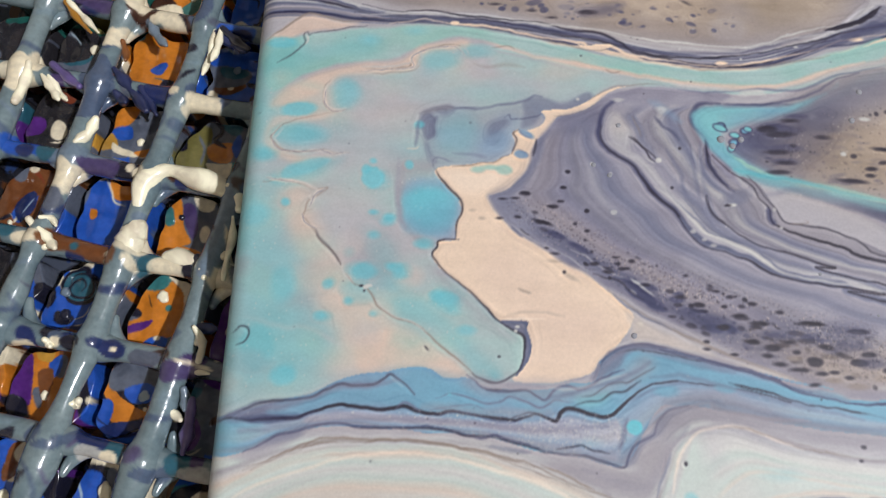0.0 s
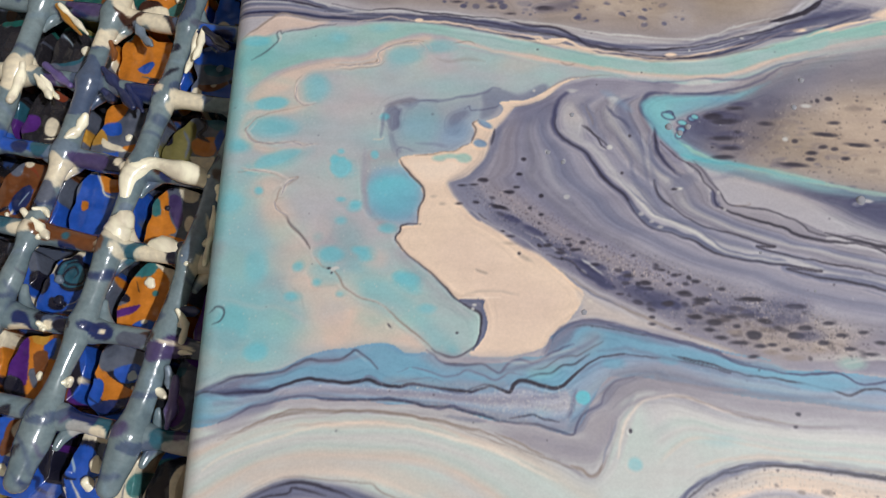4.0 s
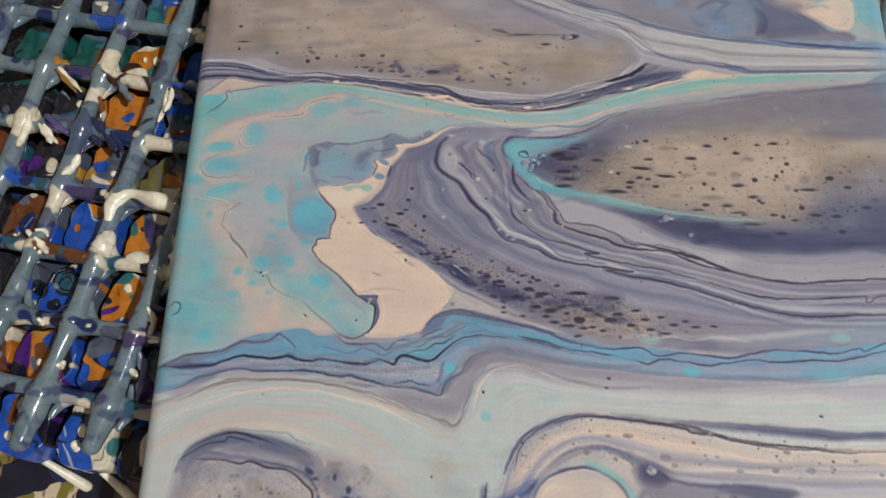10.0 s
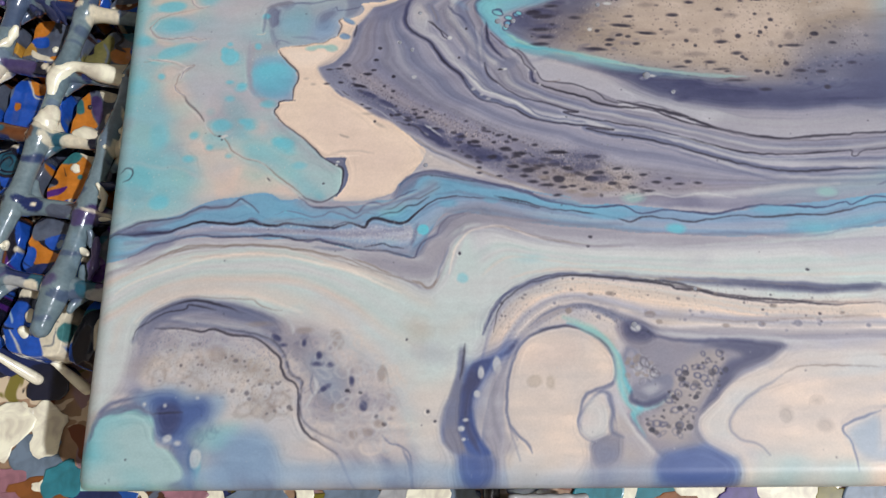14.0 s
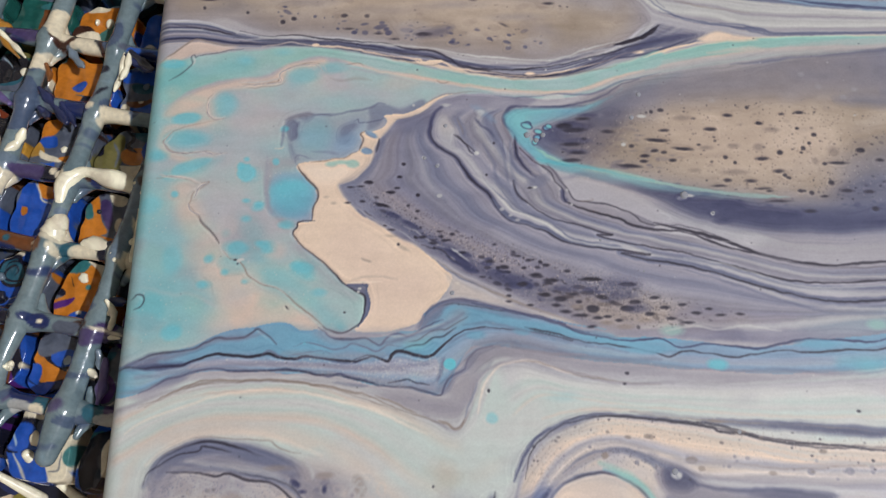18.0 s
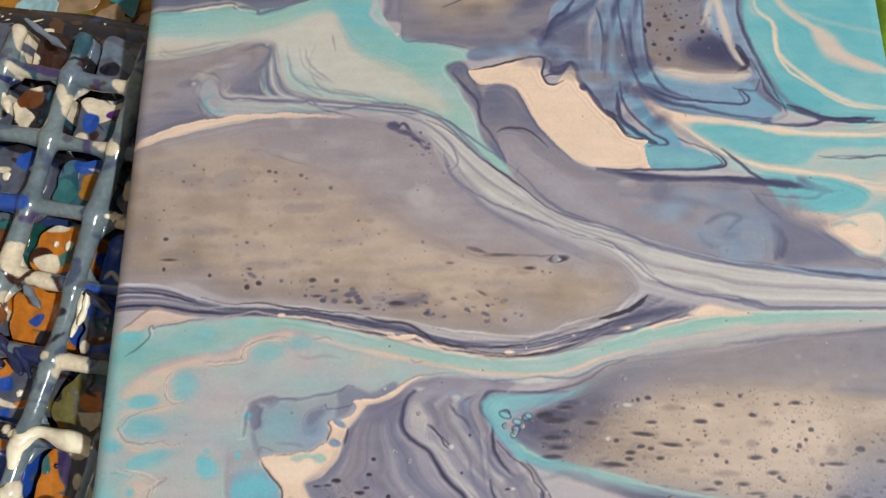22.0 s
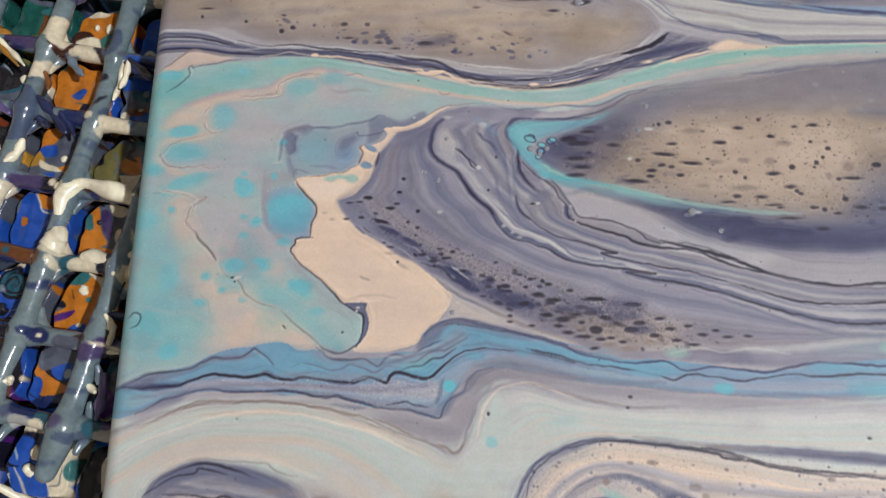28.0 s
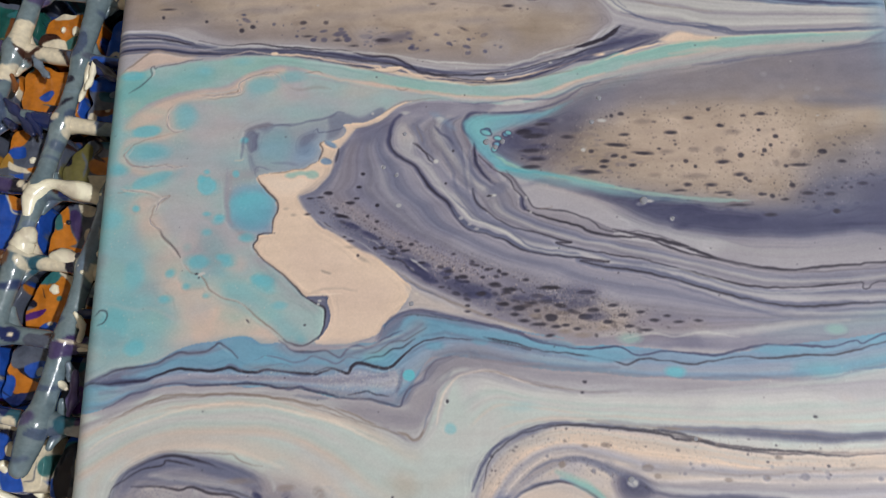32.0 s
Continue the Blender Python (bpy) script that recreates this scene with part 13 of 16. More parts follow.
EDGE = 1.6 * smooth_noise(4.5, 4.5, 21) + 1.0 * smooth_noise(2.2, 2.2, 22)
pigment = np.zeros((NY, NX, 3)) + np.array(IN) + (18 * BROAD + 8 * FINE)[..., None]
cell_ground(OR, 13.9, 25.1, 19)
cell_ground(SL, 10.3, 4.4, 6)
cell_ground(BL, 6.6, -16.3, 90)
cell_ground(SL, 27.3, -20.0, 0)
cell_ground(DB, 3.0, -37.0, 77)
cell_ground(OR, 23.7, -40.6, 84)
cell_ground(BR, -0.7, -57.7, 64)
cell_ground(BL, 20.0, -61.3, 71)
cell_ground(SL, 40.7, -65.0, 78)
cell_ground(VI, 44.4, -44.3, 91)
cell_ground(OV, 31.0, 0.7, 13)
cell_ground(BL, 34.6, 21.4, 26)
cell_ground(SL, 51.6, -2.9, 20)
cell_ground(SL, 48.0, -23.6, 7)
cell_ground(SL, -6.8, 28.7, 12)
cell_ground(DK, -10.4, 8.0, 96)
cell_ground(BR, -14.0, -12.7, 83)
cell_ground(DK, -17.7, -33.3, 70)
cell_ground(BR, -21.3, -54.0, 57)
cell_ground(OR, 17.6, 45.7, 32)
cell_ground(BL, 38.3, 42.1, 39)
cell_ground(TLB, 21.2, 66.4, 45)
cell_ground(SL, 41.9, 62.8, 52)
cell_ground(SL, 24.9, 87.1, 58)
cell_ground(SL, 45.5, 83.5, 65)
cell_ground(TG, -3.1, 49.4, 25)
cell_ground(SL, 0.5, 70.1, 38)
cell_ground(DK, 4.2, 90.7, 51)
cell_ground(BL, -4.3, -78.3, 51)
cell_ground(CR, 16.4, -82.0, 58)
cell_ground(DK, -25.0, -74.7, 44)
cell_ground(BL, 37.1, -85.6, 65)
cell_ground(TG, -23.8, 53.0, 18)
cell_ground(DK, -27.4, 32.3, 5)
cell_ground(BR, -31.1, 11.7, 89)
cell_ground(DK, -34.7, -9.0, 76)
cell_ground(BR, -38.4, -29.7, 63)
cell_ground(VI, -42.0, -50.4, 50)
cell_ground(DK, -20.1, 73.7, 31)
cell_ground(SL, -16.5, 94.4, 44)
cell_ground(SL, 55.3, 17.8, 33)
cell_ground(SL, 58.9, 38.4, 46)
cell_ground(SL, 62.6, 59.1, 59)
cell_ground(SL, 66.2, 79.8, 72)
cell_ground(DK, -45.7, -71.1, 37)
cell_ground(SL, 28.5, 107.8, 71)
cell_ground(TLB, 49.2, 104.1, 78)
cell_ground(DK, 7.8, 111.4, 64)
cell_ground(SL, -12.8, 115.1, 57)
cell_ground(DK, 69.9, 100.5, 85)
# what ran into each of them
blob(TL, 6.5, 31.6, 1.7, 1.6, soft=.15)
fill(BL, [13.9, 21.8, 16.6, 23.9, 18.1, 23.0, 15.9, 20.5], soft=0.12, wob=0.015)
blob(BL, 11.4, 34.9, 1.5, 0.7, soft=.15)
fill(OR, [0.4, 3.2, 0.8, 7.6, 4.3, 11.6, 8.5, 12.8, 8.8, 8.7, 6.0, 4.7, 2.9, 2.3], soft=0.12, wob=0.015)
fill(BL, [2.5, 1.3, 6.5, 4.7, 9.9, 1.4, 6.2, -0.6], soft=0.12, wob=0.015)
fill(CR, [-3.1, 3.2, -0.9, 7.6, 1.7, 7.3, 0.8, 4.0, -2.1, 0.7], soft=0.12, wob=0.015)
blob(CR, 11.2, 0.6, 1.4, 0.8, soft=.15)
fill(OR, [5.2, -7.3, 11.9, -6.0, 11.9, -13.4, 9.0, -14.8, 5.1, -11.6], soft=0.12, wob=0.015)
blob(OR, 1.7, -17.8, 1.2, 1.2, soft=.15)
fill(SL, [-5.8, -12.1, -2.3, -11.5, 0.2, -13.9, -2.8, -15.1, -5.2, -14.5], soft=0.12, wob=0.015)
fill(SL, [4.2, -16.3, 6.7, -14.5, 8.7, -16.3, 6.2, -18.1], soft=0.12, wob=0.015)
blob(CR, 3.3, -7.1, 1.7, 1.6, soft=.15)
fill(SL, [-6.3, -7.8, -0.8, -6.7, 0.6, -8.5, -3.7, -9.7], soft=0.12, wob=0.015)
line(CR, [1.2, -8.3, 4.7, -9.1, 6.3, -11.6], width=0.5, soft=.1, wob=.02)
fill(OR, [17.0, -14.4, 22.0, -13.2, 25.6, -18.2, 27.0, -25.4, 20.4, -25.7, 18.1, -20.7], soft=0.12, wob=0.015)
blob(TL, 21.1, -16.8, 1.1, 3.1, soft=.15)
blob(CR, 29.5, -22.9, 1.0, 1.9, soft=.15)
fill(CR, [26.7, -12.6, 31.5, -10.2, 33.1, -12.6, 30.0, -16.5, 28.3, -15.9], soft=0.12, wob=0.015)
blob(SL, 20.3, -22.8, 0.9, 1.4, soft=.15)
fill(IN, [-11.7, -39.1, -6.4, -38.0, -1.1, -42.9, -6.2, -45.1, -10.7, -44.0], soft=0.12, wob=0.015)
fill(SL, [-12.5, -29.5, -7.6, -29.0, -6.0, -34.1, -8.8, -36.9, -12.0, -34.6], soft=0.12, wob=0.015)
blob(IN, 0.7, -36.3, 4.6, 4.9, soft=.15)
blob(TLD, 0.9, -36.1, 3.7, 4.0, soft=.15)
line(IN, [-1.6, -34.1, 0.4, -33.0, 2.9, -34.7, 2.4, -38.0, -0.3, -38.3, -1.6, -35.8], width=1, soft=.1, wob=.02)
line(CR, [-3.5, -33.0, -1.8, -30.0, 2.7, -30.5, 4.0, -31.9], width=2.2, soft=.1, wob=.02)
blob(CR, -4.5, -35.2, 1.4, 1.5, soft=.15)
blob(CR, -3.4, -30.5, 1.1, 0.9, soft=.15)
line(CR, [4.8, -33.0, 5.3, -37.5, 3.1, -42.4, 1.1, -43.2], width=0.8, soft=.1, wob=.02)
blob(CR, -7.9, -44.6, 2.0, 1.5, soft=.15)
blob(IN, 3.0, -29.0, 1.6, 1.2, soft=.15)
blob(TLD, 19.4, -33.7, 3.7, 3.4, soft=.15)
fill(BL, [12.2, -31.3, 15.0, -31.9, 16.4, -37.5, 14.4, -39.7, 12.3, -35.2], soft=0.12, wob=0.015)
fill(CR, [23.5, -31.9, 27.6, -31.5, 27.0, -36.6, 25.0, -34.7], soft=0.12, wob=0.015)
blob(VI, 16.4, -45.7, 1.9, 0.9, soft=.15)
blob(TL, 24.1, -41.7, 1.1, 1.2, soft=.15)
fill(SL, [10.4, -39.1, 14.7, -38.8, 15.0, -41.9, 11.3, -42.4], soft=0.12, wob=0.015)
fill(CR, [10.3, -42.4, 12.5, -43.2, 15.1, -46.4, 12.1, -45.8], soft=0.12, wob=0.015)
blob(BL, 23.2, -46.4, 2.4, 1.3, soft=.15)
blob(VI, 18.8, -38.8, 1.1, 0.7, soft=.15)
blob(VI, -9.0, -59.5, 4.0, 6.5, soft=.15)
fill(BL, [-6.6, -51.6, -1.4, -50.5, -1.6, -55.3, -4.0, -56.3], soft=0.12, wob=0.015)
fill(OR, [-4.6, -56.3, -0.4, -52.6, 1.8, -58.9, 0.2, -64.6, -2.2, -66.1, -4.0, -61.0], soft=0.12, wob=0.015)
fill(SL, [-1.3, -51.0, 1.8, -50.5, 1.9, -54.7, 0.0, -55.3], soft=0.12, wob=0.015)
blob(BL, -7.8, -53.7, 1.3, 1.5, soft=.15)
fill(OR, [9.7, -52.8, 13.2, -54.2, 14.7, -57.3, 21.1, -59.7, 19.7, -62.4, 19.1, -67.0, 15.8, -66.0, 12.3, -62.0, 7.7, -59.4, 9.4, -57.3], soft=0.12, wob=0.015)
blob(TL, 15.8, -54.2, 1.5, 1.1, soft=.15)
blob(VI, 8.0, -64.5, 2.7, 3.1, soft=.15)
fill(IN, [16.4, -54.7, 22.2, -54.1, 22.2, -58.3, 19.5, -57.3], soft=0.12, wob=0.015)
line(IN, [10.1, -64.5, 15.6, -66.0, 21.0, -67.5], width=1, soft=.1, wob=.02)
blob(CR, 11.0, -63.5, 0.5, 0.5, soft=.15)
fill(BL, [16.7, -59.9, 19.3, -59.4, 19.0, -61.1, 17.2, -61.4], soft=0.12, wob=0.015)
line(IN, [7.6, -68.1, 13.0, -69.2, 19.3, -69.5], width=1.2, soft=.1, wob=.02)
blob(VI, 33.2, -67.4, 2.3, 5.0, soft=.15)
blob(CR, 28.7, -63.4, 1.5, 0.9, soft=.15)
blob(TLD, 31.0, -58.8, 2.1, 2.9, soft=.15)
fill(OV, [27.5, -66.0, 30.5, -64.9, 30.9, -71.9, 28.5, -72.9], soft=0.12, wob=0.015)
blob(CR, 26.2, -51.5, 3.2, 0.6, soft=.15)
blob(CR, 30.4, -40.8, 1.3, 3.5, soft=.15)
blob(SL, 32.5, -36.4, 2.2, 4.4, soft=.15)
blob(CR, 33.7, -49.4, 1.3, 2.7, soft=.15)
blob(BR, 31.0, -1.8, 2.3, 2.5, soft=.15)
fill(SL, [23.7, 4.1, 28.4, 5.3, 28.5, -0.3, 25.3, -1.5], soft=0.12, wob=0.015)
blob(IN, 21.5, 3.3, 1.8, 2.0, soft=.15)
fill(CR, [21.5, 9.2, 26.3, 7.9, 27.2, 5.3, 23.8, 5.0], soft=0.12, wob=0.015)
blob(CR, 29.6, 9.7, 1.2, 1.0, soft=.15)
blob(TL, 34.6, 0.9, 1.6, 4.9, soft=.15)
fill(SL, [29.3, 7.2, 32.8, 6.5, 32.4, 0.9, 30.6, 1.6], soft=0.12, wob=0.015)
fill(SL, [25.9, 23.3, 33.2, 23.2, 35.5, 18.6, 26.7, 18.5], soft=0.12, wob=0.015)
line(CR, [28.1, 26.6, 29.9, 28.9, 32.8, 27.1, 34.4, 28.0], width=1.6, soft=.1, wob=.02)
blob(TLD, 31.2, 20.6, 3.5, 1.6, soft=.15)
blob(TG, -27.7, 45.5, 5.6, 7.2, soft=.15)
blob(TLD, -10.8, 30.6, 4.9, 4.8, soft=.15)
blob(BR, -19.6, 12.9, 4.2, 3.9, soft=.15)
line(CR, [-17.6, 20.1, -14.3, 16.8, -12.1, 14.1], width=2, soft=.1, wob=.02)
blob(CR, -11.4, 5.8, 2.3, 2.1, soft=.15)
fill(RD, [-20.3, -7.1, -15.2, -3.5, -12.2, -7.2, -13.8, -10.8, -18.3, -11.4], soft=0.12, wob=0.015)
blob(CR, -15.0, -3.5, 1.4, 1.3, soft=.15)
fill(BL, [-18.6, -15.5, -15.9, -12.0, -12.7, -10.8, -14.0, -15.6, -16.4, -17.9], soft=0.12, wob=0.015)
line(CR, [-18.1, -17.9, -15.1, -13.2], width=0.8, soft=.1, wob=.02)
fill(SL, [-17.2, -22.6, -14.0, -21.5, -11.2, -27.3, -13.1, -31.8, -15.4, -31.8], soft=0.12, wob=0.015)
blob(BL, -12.8, -36.3, 2.0, 1.6, soft=.15)
blob(CR, -9.8, -47.8, 3.3, 1.3, soft=.15)
blob(CR, -5.6, -75.6, 2.6, 2.8, soft=.15)
blob(VI, 4.4, -76.1, 1.9, 3.2, soft=.15)
fill(IN, [-0.5, -75.1, 6.6, -74.1, 9.3, -83.8, 4.4, -84.8], soft=0.12, wob=0.015)
blob(CR, 4.4, -81.9, 0.6, 0.8, soft=.15)
fill(BL, [7.8, -78.0, 15.3, -76.9, 18.2, -85.6, 20.1, -94.0, 13.1, -94.1, 8.6, -85.7], soft=0.12, wob=0.015)
line(CR, [9.3, -78.0, 9.2, -82.8, 12.7, -88.5, 14.7, -91.3], width=0.5, soft=.1, wob=.02)
line(CR, [15.1, -78.9, 15.7, -85.6], width=0.7, soft=.1, wob=.02)
line(TL, [24.3, -86.0, 28.3, -82.2, 34.5, -79.2], width=4.5, soft=.1, wob=.02)
line(CR, [25.1, -87.9, 29.7, -84.5, 34.8, -81.6], width=2, soft=.1, wob=.02)
fill(BL, [29.2, -88.3, 35.4, -82.6, 37.5, -91.0, 30.9, -93.4], soft=0.12, wob=0.015)
line(CR, [29.1, -87.8, 33.3, -89.2, 33.3, -92.4], width=2, soft=.1, wob=.02)
blob(TLD, 20.1, 65.8, 8.4, 6.3, soft=.15)
blob(TL, 15.0, 64.5, 3.4, 4.3, soft=.15)
blob(CR, 23.1, 68.3, 4.6, 4.8, soft=.15)
blob(SL, 22.7, 67.6, 4.2, 4.8, soft=.15)
blob(OC2, 23.2, 66.1, 3.8, 4.5, soft=.15)
line(BL, [17.6, 73.3, 23.7, 72.7, 29.8, 72.0], width=4, soft=.1, wob=.02)
line(CR, [21.6, 72.0, 25.4, 70.8, 27.1, 67.0], width=1, soft=.1, wob=.02)
fill(OR, [9.7, 52.3, 24.7, 52.9, 25.8, 47.5, 23.5, 36.6, 9.9, 38.1, 9.9, 45.7], soft=0.12, wob=0.015)
line(TL, [16.0, 42.4, 19.4, 44.8, 23.4, 47.8], width=3, soft=.1, wob=.02)
blob(BRD, 10.6, 44.5, 3.3, 2.4, soft=.15)
blob(CR, 14.6, 52.9, 4.3, 1.1, soft=.15)
fill(SL, [23.6, 52.3, 25.9, 52.3, 25.7, 45.7, 24.5, 48.1], soft=0.12, wob=0.015)
blob(TLD, 12.9, 25.5, 4.3, 4.1, soft=.15)
fill(IN, [14.8, 22.1, 20.4, 22.7, 20.3, 16.0, 13.7, 14.9], soft=0.12, wob=0.015)
fill(BL, [4.3, 10.6, 7.8, 9.5, 8.9, -3.3, 7.0, -4.8], soft=0.12, wob=0.015)
blob(CR, 9.4, 8.2, 3.4, 3.5, soft=.15)
fill(CR, [23.9, 5.4, 28.1, 5.0, 33.4, 2.6, 34.8, -3.7, 32.0, -6.8, 29.5, -4.7, 27.9, -1.1, 24.1, 2.0], soft=0.12, wob=0.015)
blob(OC2, 23.7, -6.3, 3.1, 2.3, soft=.15)
blob(CR, 27.4, 17.2, 1.6, 2.2, soft=.15)
blob(BR, 31.0, 19.9, 4.5, 2.5, soft=.15)
blob(CR, 31.9, 19.6, 1.0, 0.8, soft=.15)
fill(BL, [30.0, 48.1, 34.1, 48.6, 35.7, 37.5, 31.5, 36.9, 32.6, 42.1], soft=0.12, wob=0.015)
line(CR, [30.4, 36.9, 32.4, 39.2, 35.1, 36.3], width=1.5, soft=.1, wob=.02)
blob(CR, 34.4, 53.4, 2.6, 1.7, soft=.15)
blob(CR, 34.4, 64.5, 1.4, 3.2, soft=.15)
fill(CR, [17.0, 96.2, 21.7, 95.9, 27.0, 93.4, 33.0, 95.0, 32.4, 90.1, 27.6, 88.8, 23.2, 86.9, 19.3, 90.8, 17.4, 92.9], soft=0.12, wob=0.015)
blob(VI, 28.7, 90.1, 3.7, 1.6, soft=.15)
blob(TLD, 28.9, 84.2, 3.4, 3.3, soft=.15)
blob(CR, 18.1, 82.3, 2.2, 1.8, soft=.15)
blob(CR, 30.0, 99.4, 2.5, 1.9, soft=.15)
blob(BL, 20.5, 86.9, 2.7, 3.7, soft=.15)
fill(CR, [-9.5, 95.8, -5.4, 97.5, -0.9, 93.0, 2.2, 89.7, 0.4, 85.1, -2.4, 87.1, -5.5, 91.0, -8.9, 92.4], soft=0.12, wob=0.015)
blob(BR, -0.2, 96.4, 3.8, 3.4, soft=.15)
blob(TLD, 7.5, 90.9, 2.5, 6.7, soft=.15)
blob(CR, 7.0, 84.8, 2.5, 1.6, soft=.15)
blob(CR, 13.5, 92.9, 2.7, 4.0, soft=.15)
blob(VI, 5.4, 104.7, 4.8, 1.9, soft=.15)
blob(CR, -3.0, 117.8, 2.8, 2.6, soft=.15)
blob(CR, -2.4, 109.8, 3.1, 3.1, soft=.15)
fill(CR, [-5.6, 102.5, -3.0, 105.9, 2.1, 101.7, 3.9, 98.3, -0.6, 99.1], soft=0.12, wob=0.015)
blob(BRD, 6.0, 109.3, 5.7, 2.8, soft=.15)
blob(BL, 4.1, 74.1, 4.3, 3.9, soft=.15)
blob(SL, 0.5, 66.5, 4.2, 5.7, soft=.15)
blob(BR, 0.0, 48.1, 3.5, 6.6, soft=.15)
blob(CR, -4.7, 71.8, 2.4, 1.0, soft=.15)
blob(TL, -1.0, 54.2, 3.6, 1.5, soft=.15)
blob(CR, 3.8, 26.6, 2.1, 2.9, soft=.15)
blob(CR, -3.0, 117.8, 3.1, 2.6, soft=.15)
blob(BRD, 3.8, 114.9, 5.1, 3.4, soft=.15)
fill(SLB, [15.0, 112.7, 17.5, 117.5, 28.3, 113.2, 34.2, 105.5, 30.6, 104.2, 23.5, 110.5, 18.6, 109.8], soft=0.12, wob=0.015)
blob(IN, 24.1, 106.3, 3.3, 2.5, soft=.15)
# the nearest openings once more: pools, tongues and marbling as they dried
fill(OR, [2.9, 38.2, 13.0, 40.3, 21.1, 39.2, 21.5, 28.9, 18.8, 21.9, 5.5, 24.3, 2.7, 32.2], soft=0.15, wob=0.02)
fill(BL, [10.4, 24.5, 13.4, 26.9, 15.1, 25.7, 13.4, 22.9], soft=0.15, wob=0.02)
blob(TL, 6.3, 34.4, 1.37, 1.21, soft=0.3)
blob(TL, 15.3, 37.4, 2.13, 1.06, soft=0.3)
fill(CR, [8.8, 43.5, 15.2, 44.7, 16.2, 39.1, 11.6, 39.8], soft=0.15, wob=0.02)
fill(BL, [16.6, 38.8, 20.0, 39.5, 20.3, 37.1, 18.1, 36.7], soft=0.15, wob=0.02)
fill(SL, [-5.4, 13.8, 15.1, 14.9, 17.5, 7.7, 14.2, 0.6, -1.8, 1.2], soft=0.15, wob=0.02)
fill(OR, [1.6, 11.5, 8.5, 14.8, 9.8, 12.4, 6.4, 8.8, 1.3, 7.2], soft=0.15, wob=0.02)
fill(BL, [2.1, 6.9, 7.2, 8.8, 8.6, 5.2, 4.1, 4.9], soft=0.15, wob=0.02)
fill(OC, [-3.7, 5.5, 2.3, 7.0, 5.5, 2.5, 0.2, 2.0], soft=0.15, wob=0.02)
fill(CR, [4.0, 3.8, 6.0, 2.5, 10.9, 0.6, 9.3, -0.2, 4.7, 1.1], soft=0.15, wob=0.02)
fill(OR, [9.8, 1.0, 13.9, 2.6, 15.1, 1.7, 12.1, -0.0], soft=0.14, wob=0.02)
fill(BL, [-6.6, -18.8, -4.6, -9.6, 3.6, -5.4, 11.2, -7.8, 11.9, -18.5, 8.6, -22.3, 0.8, -22.5, -6.1, -20.0], soft=0.14, wob=0.02)
fill(OR, [5.2, -6.1, 11.9, -4.9, 12.6, -10.8, 6.7, -11.2], soft=0.14, wob=0.02)
fill(OR, [0.8, -14.0, 2.6, -14.2, 3.0, -16.3, 1.4, -16.6], soft=0.14, wob=0.02)
fill(SL, [-7.7, -8.1, -0.3, -7.7, -0.6, -12.5, -5.1, -14.4], soft=0.14, wob=0.02)
line(CR, [3.6, -5.4, 5.3, -9.4, 6.2, -11.8, 9.4, -13.2], width=0.43, soft=0.11, wob=0.03)
blob(CR, 2.5, -5.4, 1.72, 1.00, soft=0.22)
fill(SL, [17.5, -7.7, 31.3, -5.7, 34.2, -17.8, 32.0, -24.7, 17.5, -24.2, 16.9, -12.2], soft=0.14, wob=0.02)
fill(OR, [17.9, -10.0, 22.9, -10.6, 24.7, -18.0, 26.7, -22.3, 19.5, -22.4, 18.1, -16.6], soft=0.14, wob=0.02)
fill(TL, [19.6, -12.9, 21.3, -13.3, 22.3, -17.3, 20.0, -17.5], soft=0.14, wob=0.02)
fill(VID, [24.0, -12.1, 26.9, -12.8, 28.3, -17.9, 27.2, -21.1, 24.9, -17.2], soft=0.14, wob=0.02)
fill(CR, [26.2, -9.1, 31.4, -9.7, 31.6, -13.6, 28.3, -13.9], soft=0.14, wob=0.02)
blob(CR, 30.0, -20.0, 1.25, 2.08, soft=0.21)
fill(OR, [16.1, -21.7, 28.1, -23.7, 29.1, -26.1, 17.9, -24.9], soft=0.14, wob=0.02)
fill(IN, [19.6, -6.9, 22.5, -7.6, 25.0, -10.3, 23.2, -10.6], soft=0.14, wob=0.02)
fill(BL, [-7.1, -26.9, 7.2, -25.8, 9.1, -32.5, 5.7, -41.1, -1.0, -43.5, -8.5, -41.5, -11.5, -33.0], soft=0.14, wob=0.02)
fill(SL, [-11.5, -25.6, -4.0, -27.1, -4.3, -32.8, -9.8, -33.2], soft=0.14, wob=0.02)
fill(IN, [-9.8, -32.9, -4.9, -33.5, -3.6, -37.0, -5.9, -39.1, -9.0, -37.1], soft=0.14, wob=0.02)
blob(CR, -3.6, -27.9, 1.25, 1.67, soft=0.21)
blob(CR, -4.2, -32.1, 1.38, 1.38, soft=0.21)
fill(CR, [-2.6, -27.1, 3.8, -27.1, 3.5, -29.3, -1.2, -30.1], soft=0.14, wob=0.02)
blob(IN, 1.3, -33.4, 4.67, 4.12, soft=0.21)
blob(TLD, 1.3, -33.4, 3.84, 3.29, soft=0.21)
line(IN, [-1.3, -32.7, 0.1, -30.5, 3.1, -30.8, 4.9, -33.3, 3.9, -35.8, 1.1, -36.3, -1.1, -34.8, -0.5, -32.7, 1.7, -31.8, 3.0, -33.4, 1.8, -34.6], width=0.55, soft=0.11, wob=0.03)
line(CR, [4.4, -37.9, 3.3, -40.4, 0.9, -41.8, -2.0, -42.7], width=0.41, soft=0.11, wob=0.03)
blob(CR, -9.0, -40.9, 2.45, 1.77, soft=0.2, turn=-0.6)
line(CR, [-4.0, -32.8, -2.5, -35.0], width=0.34, soft=0.11, wob=0.03)
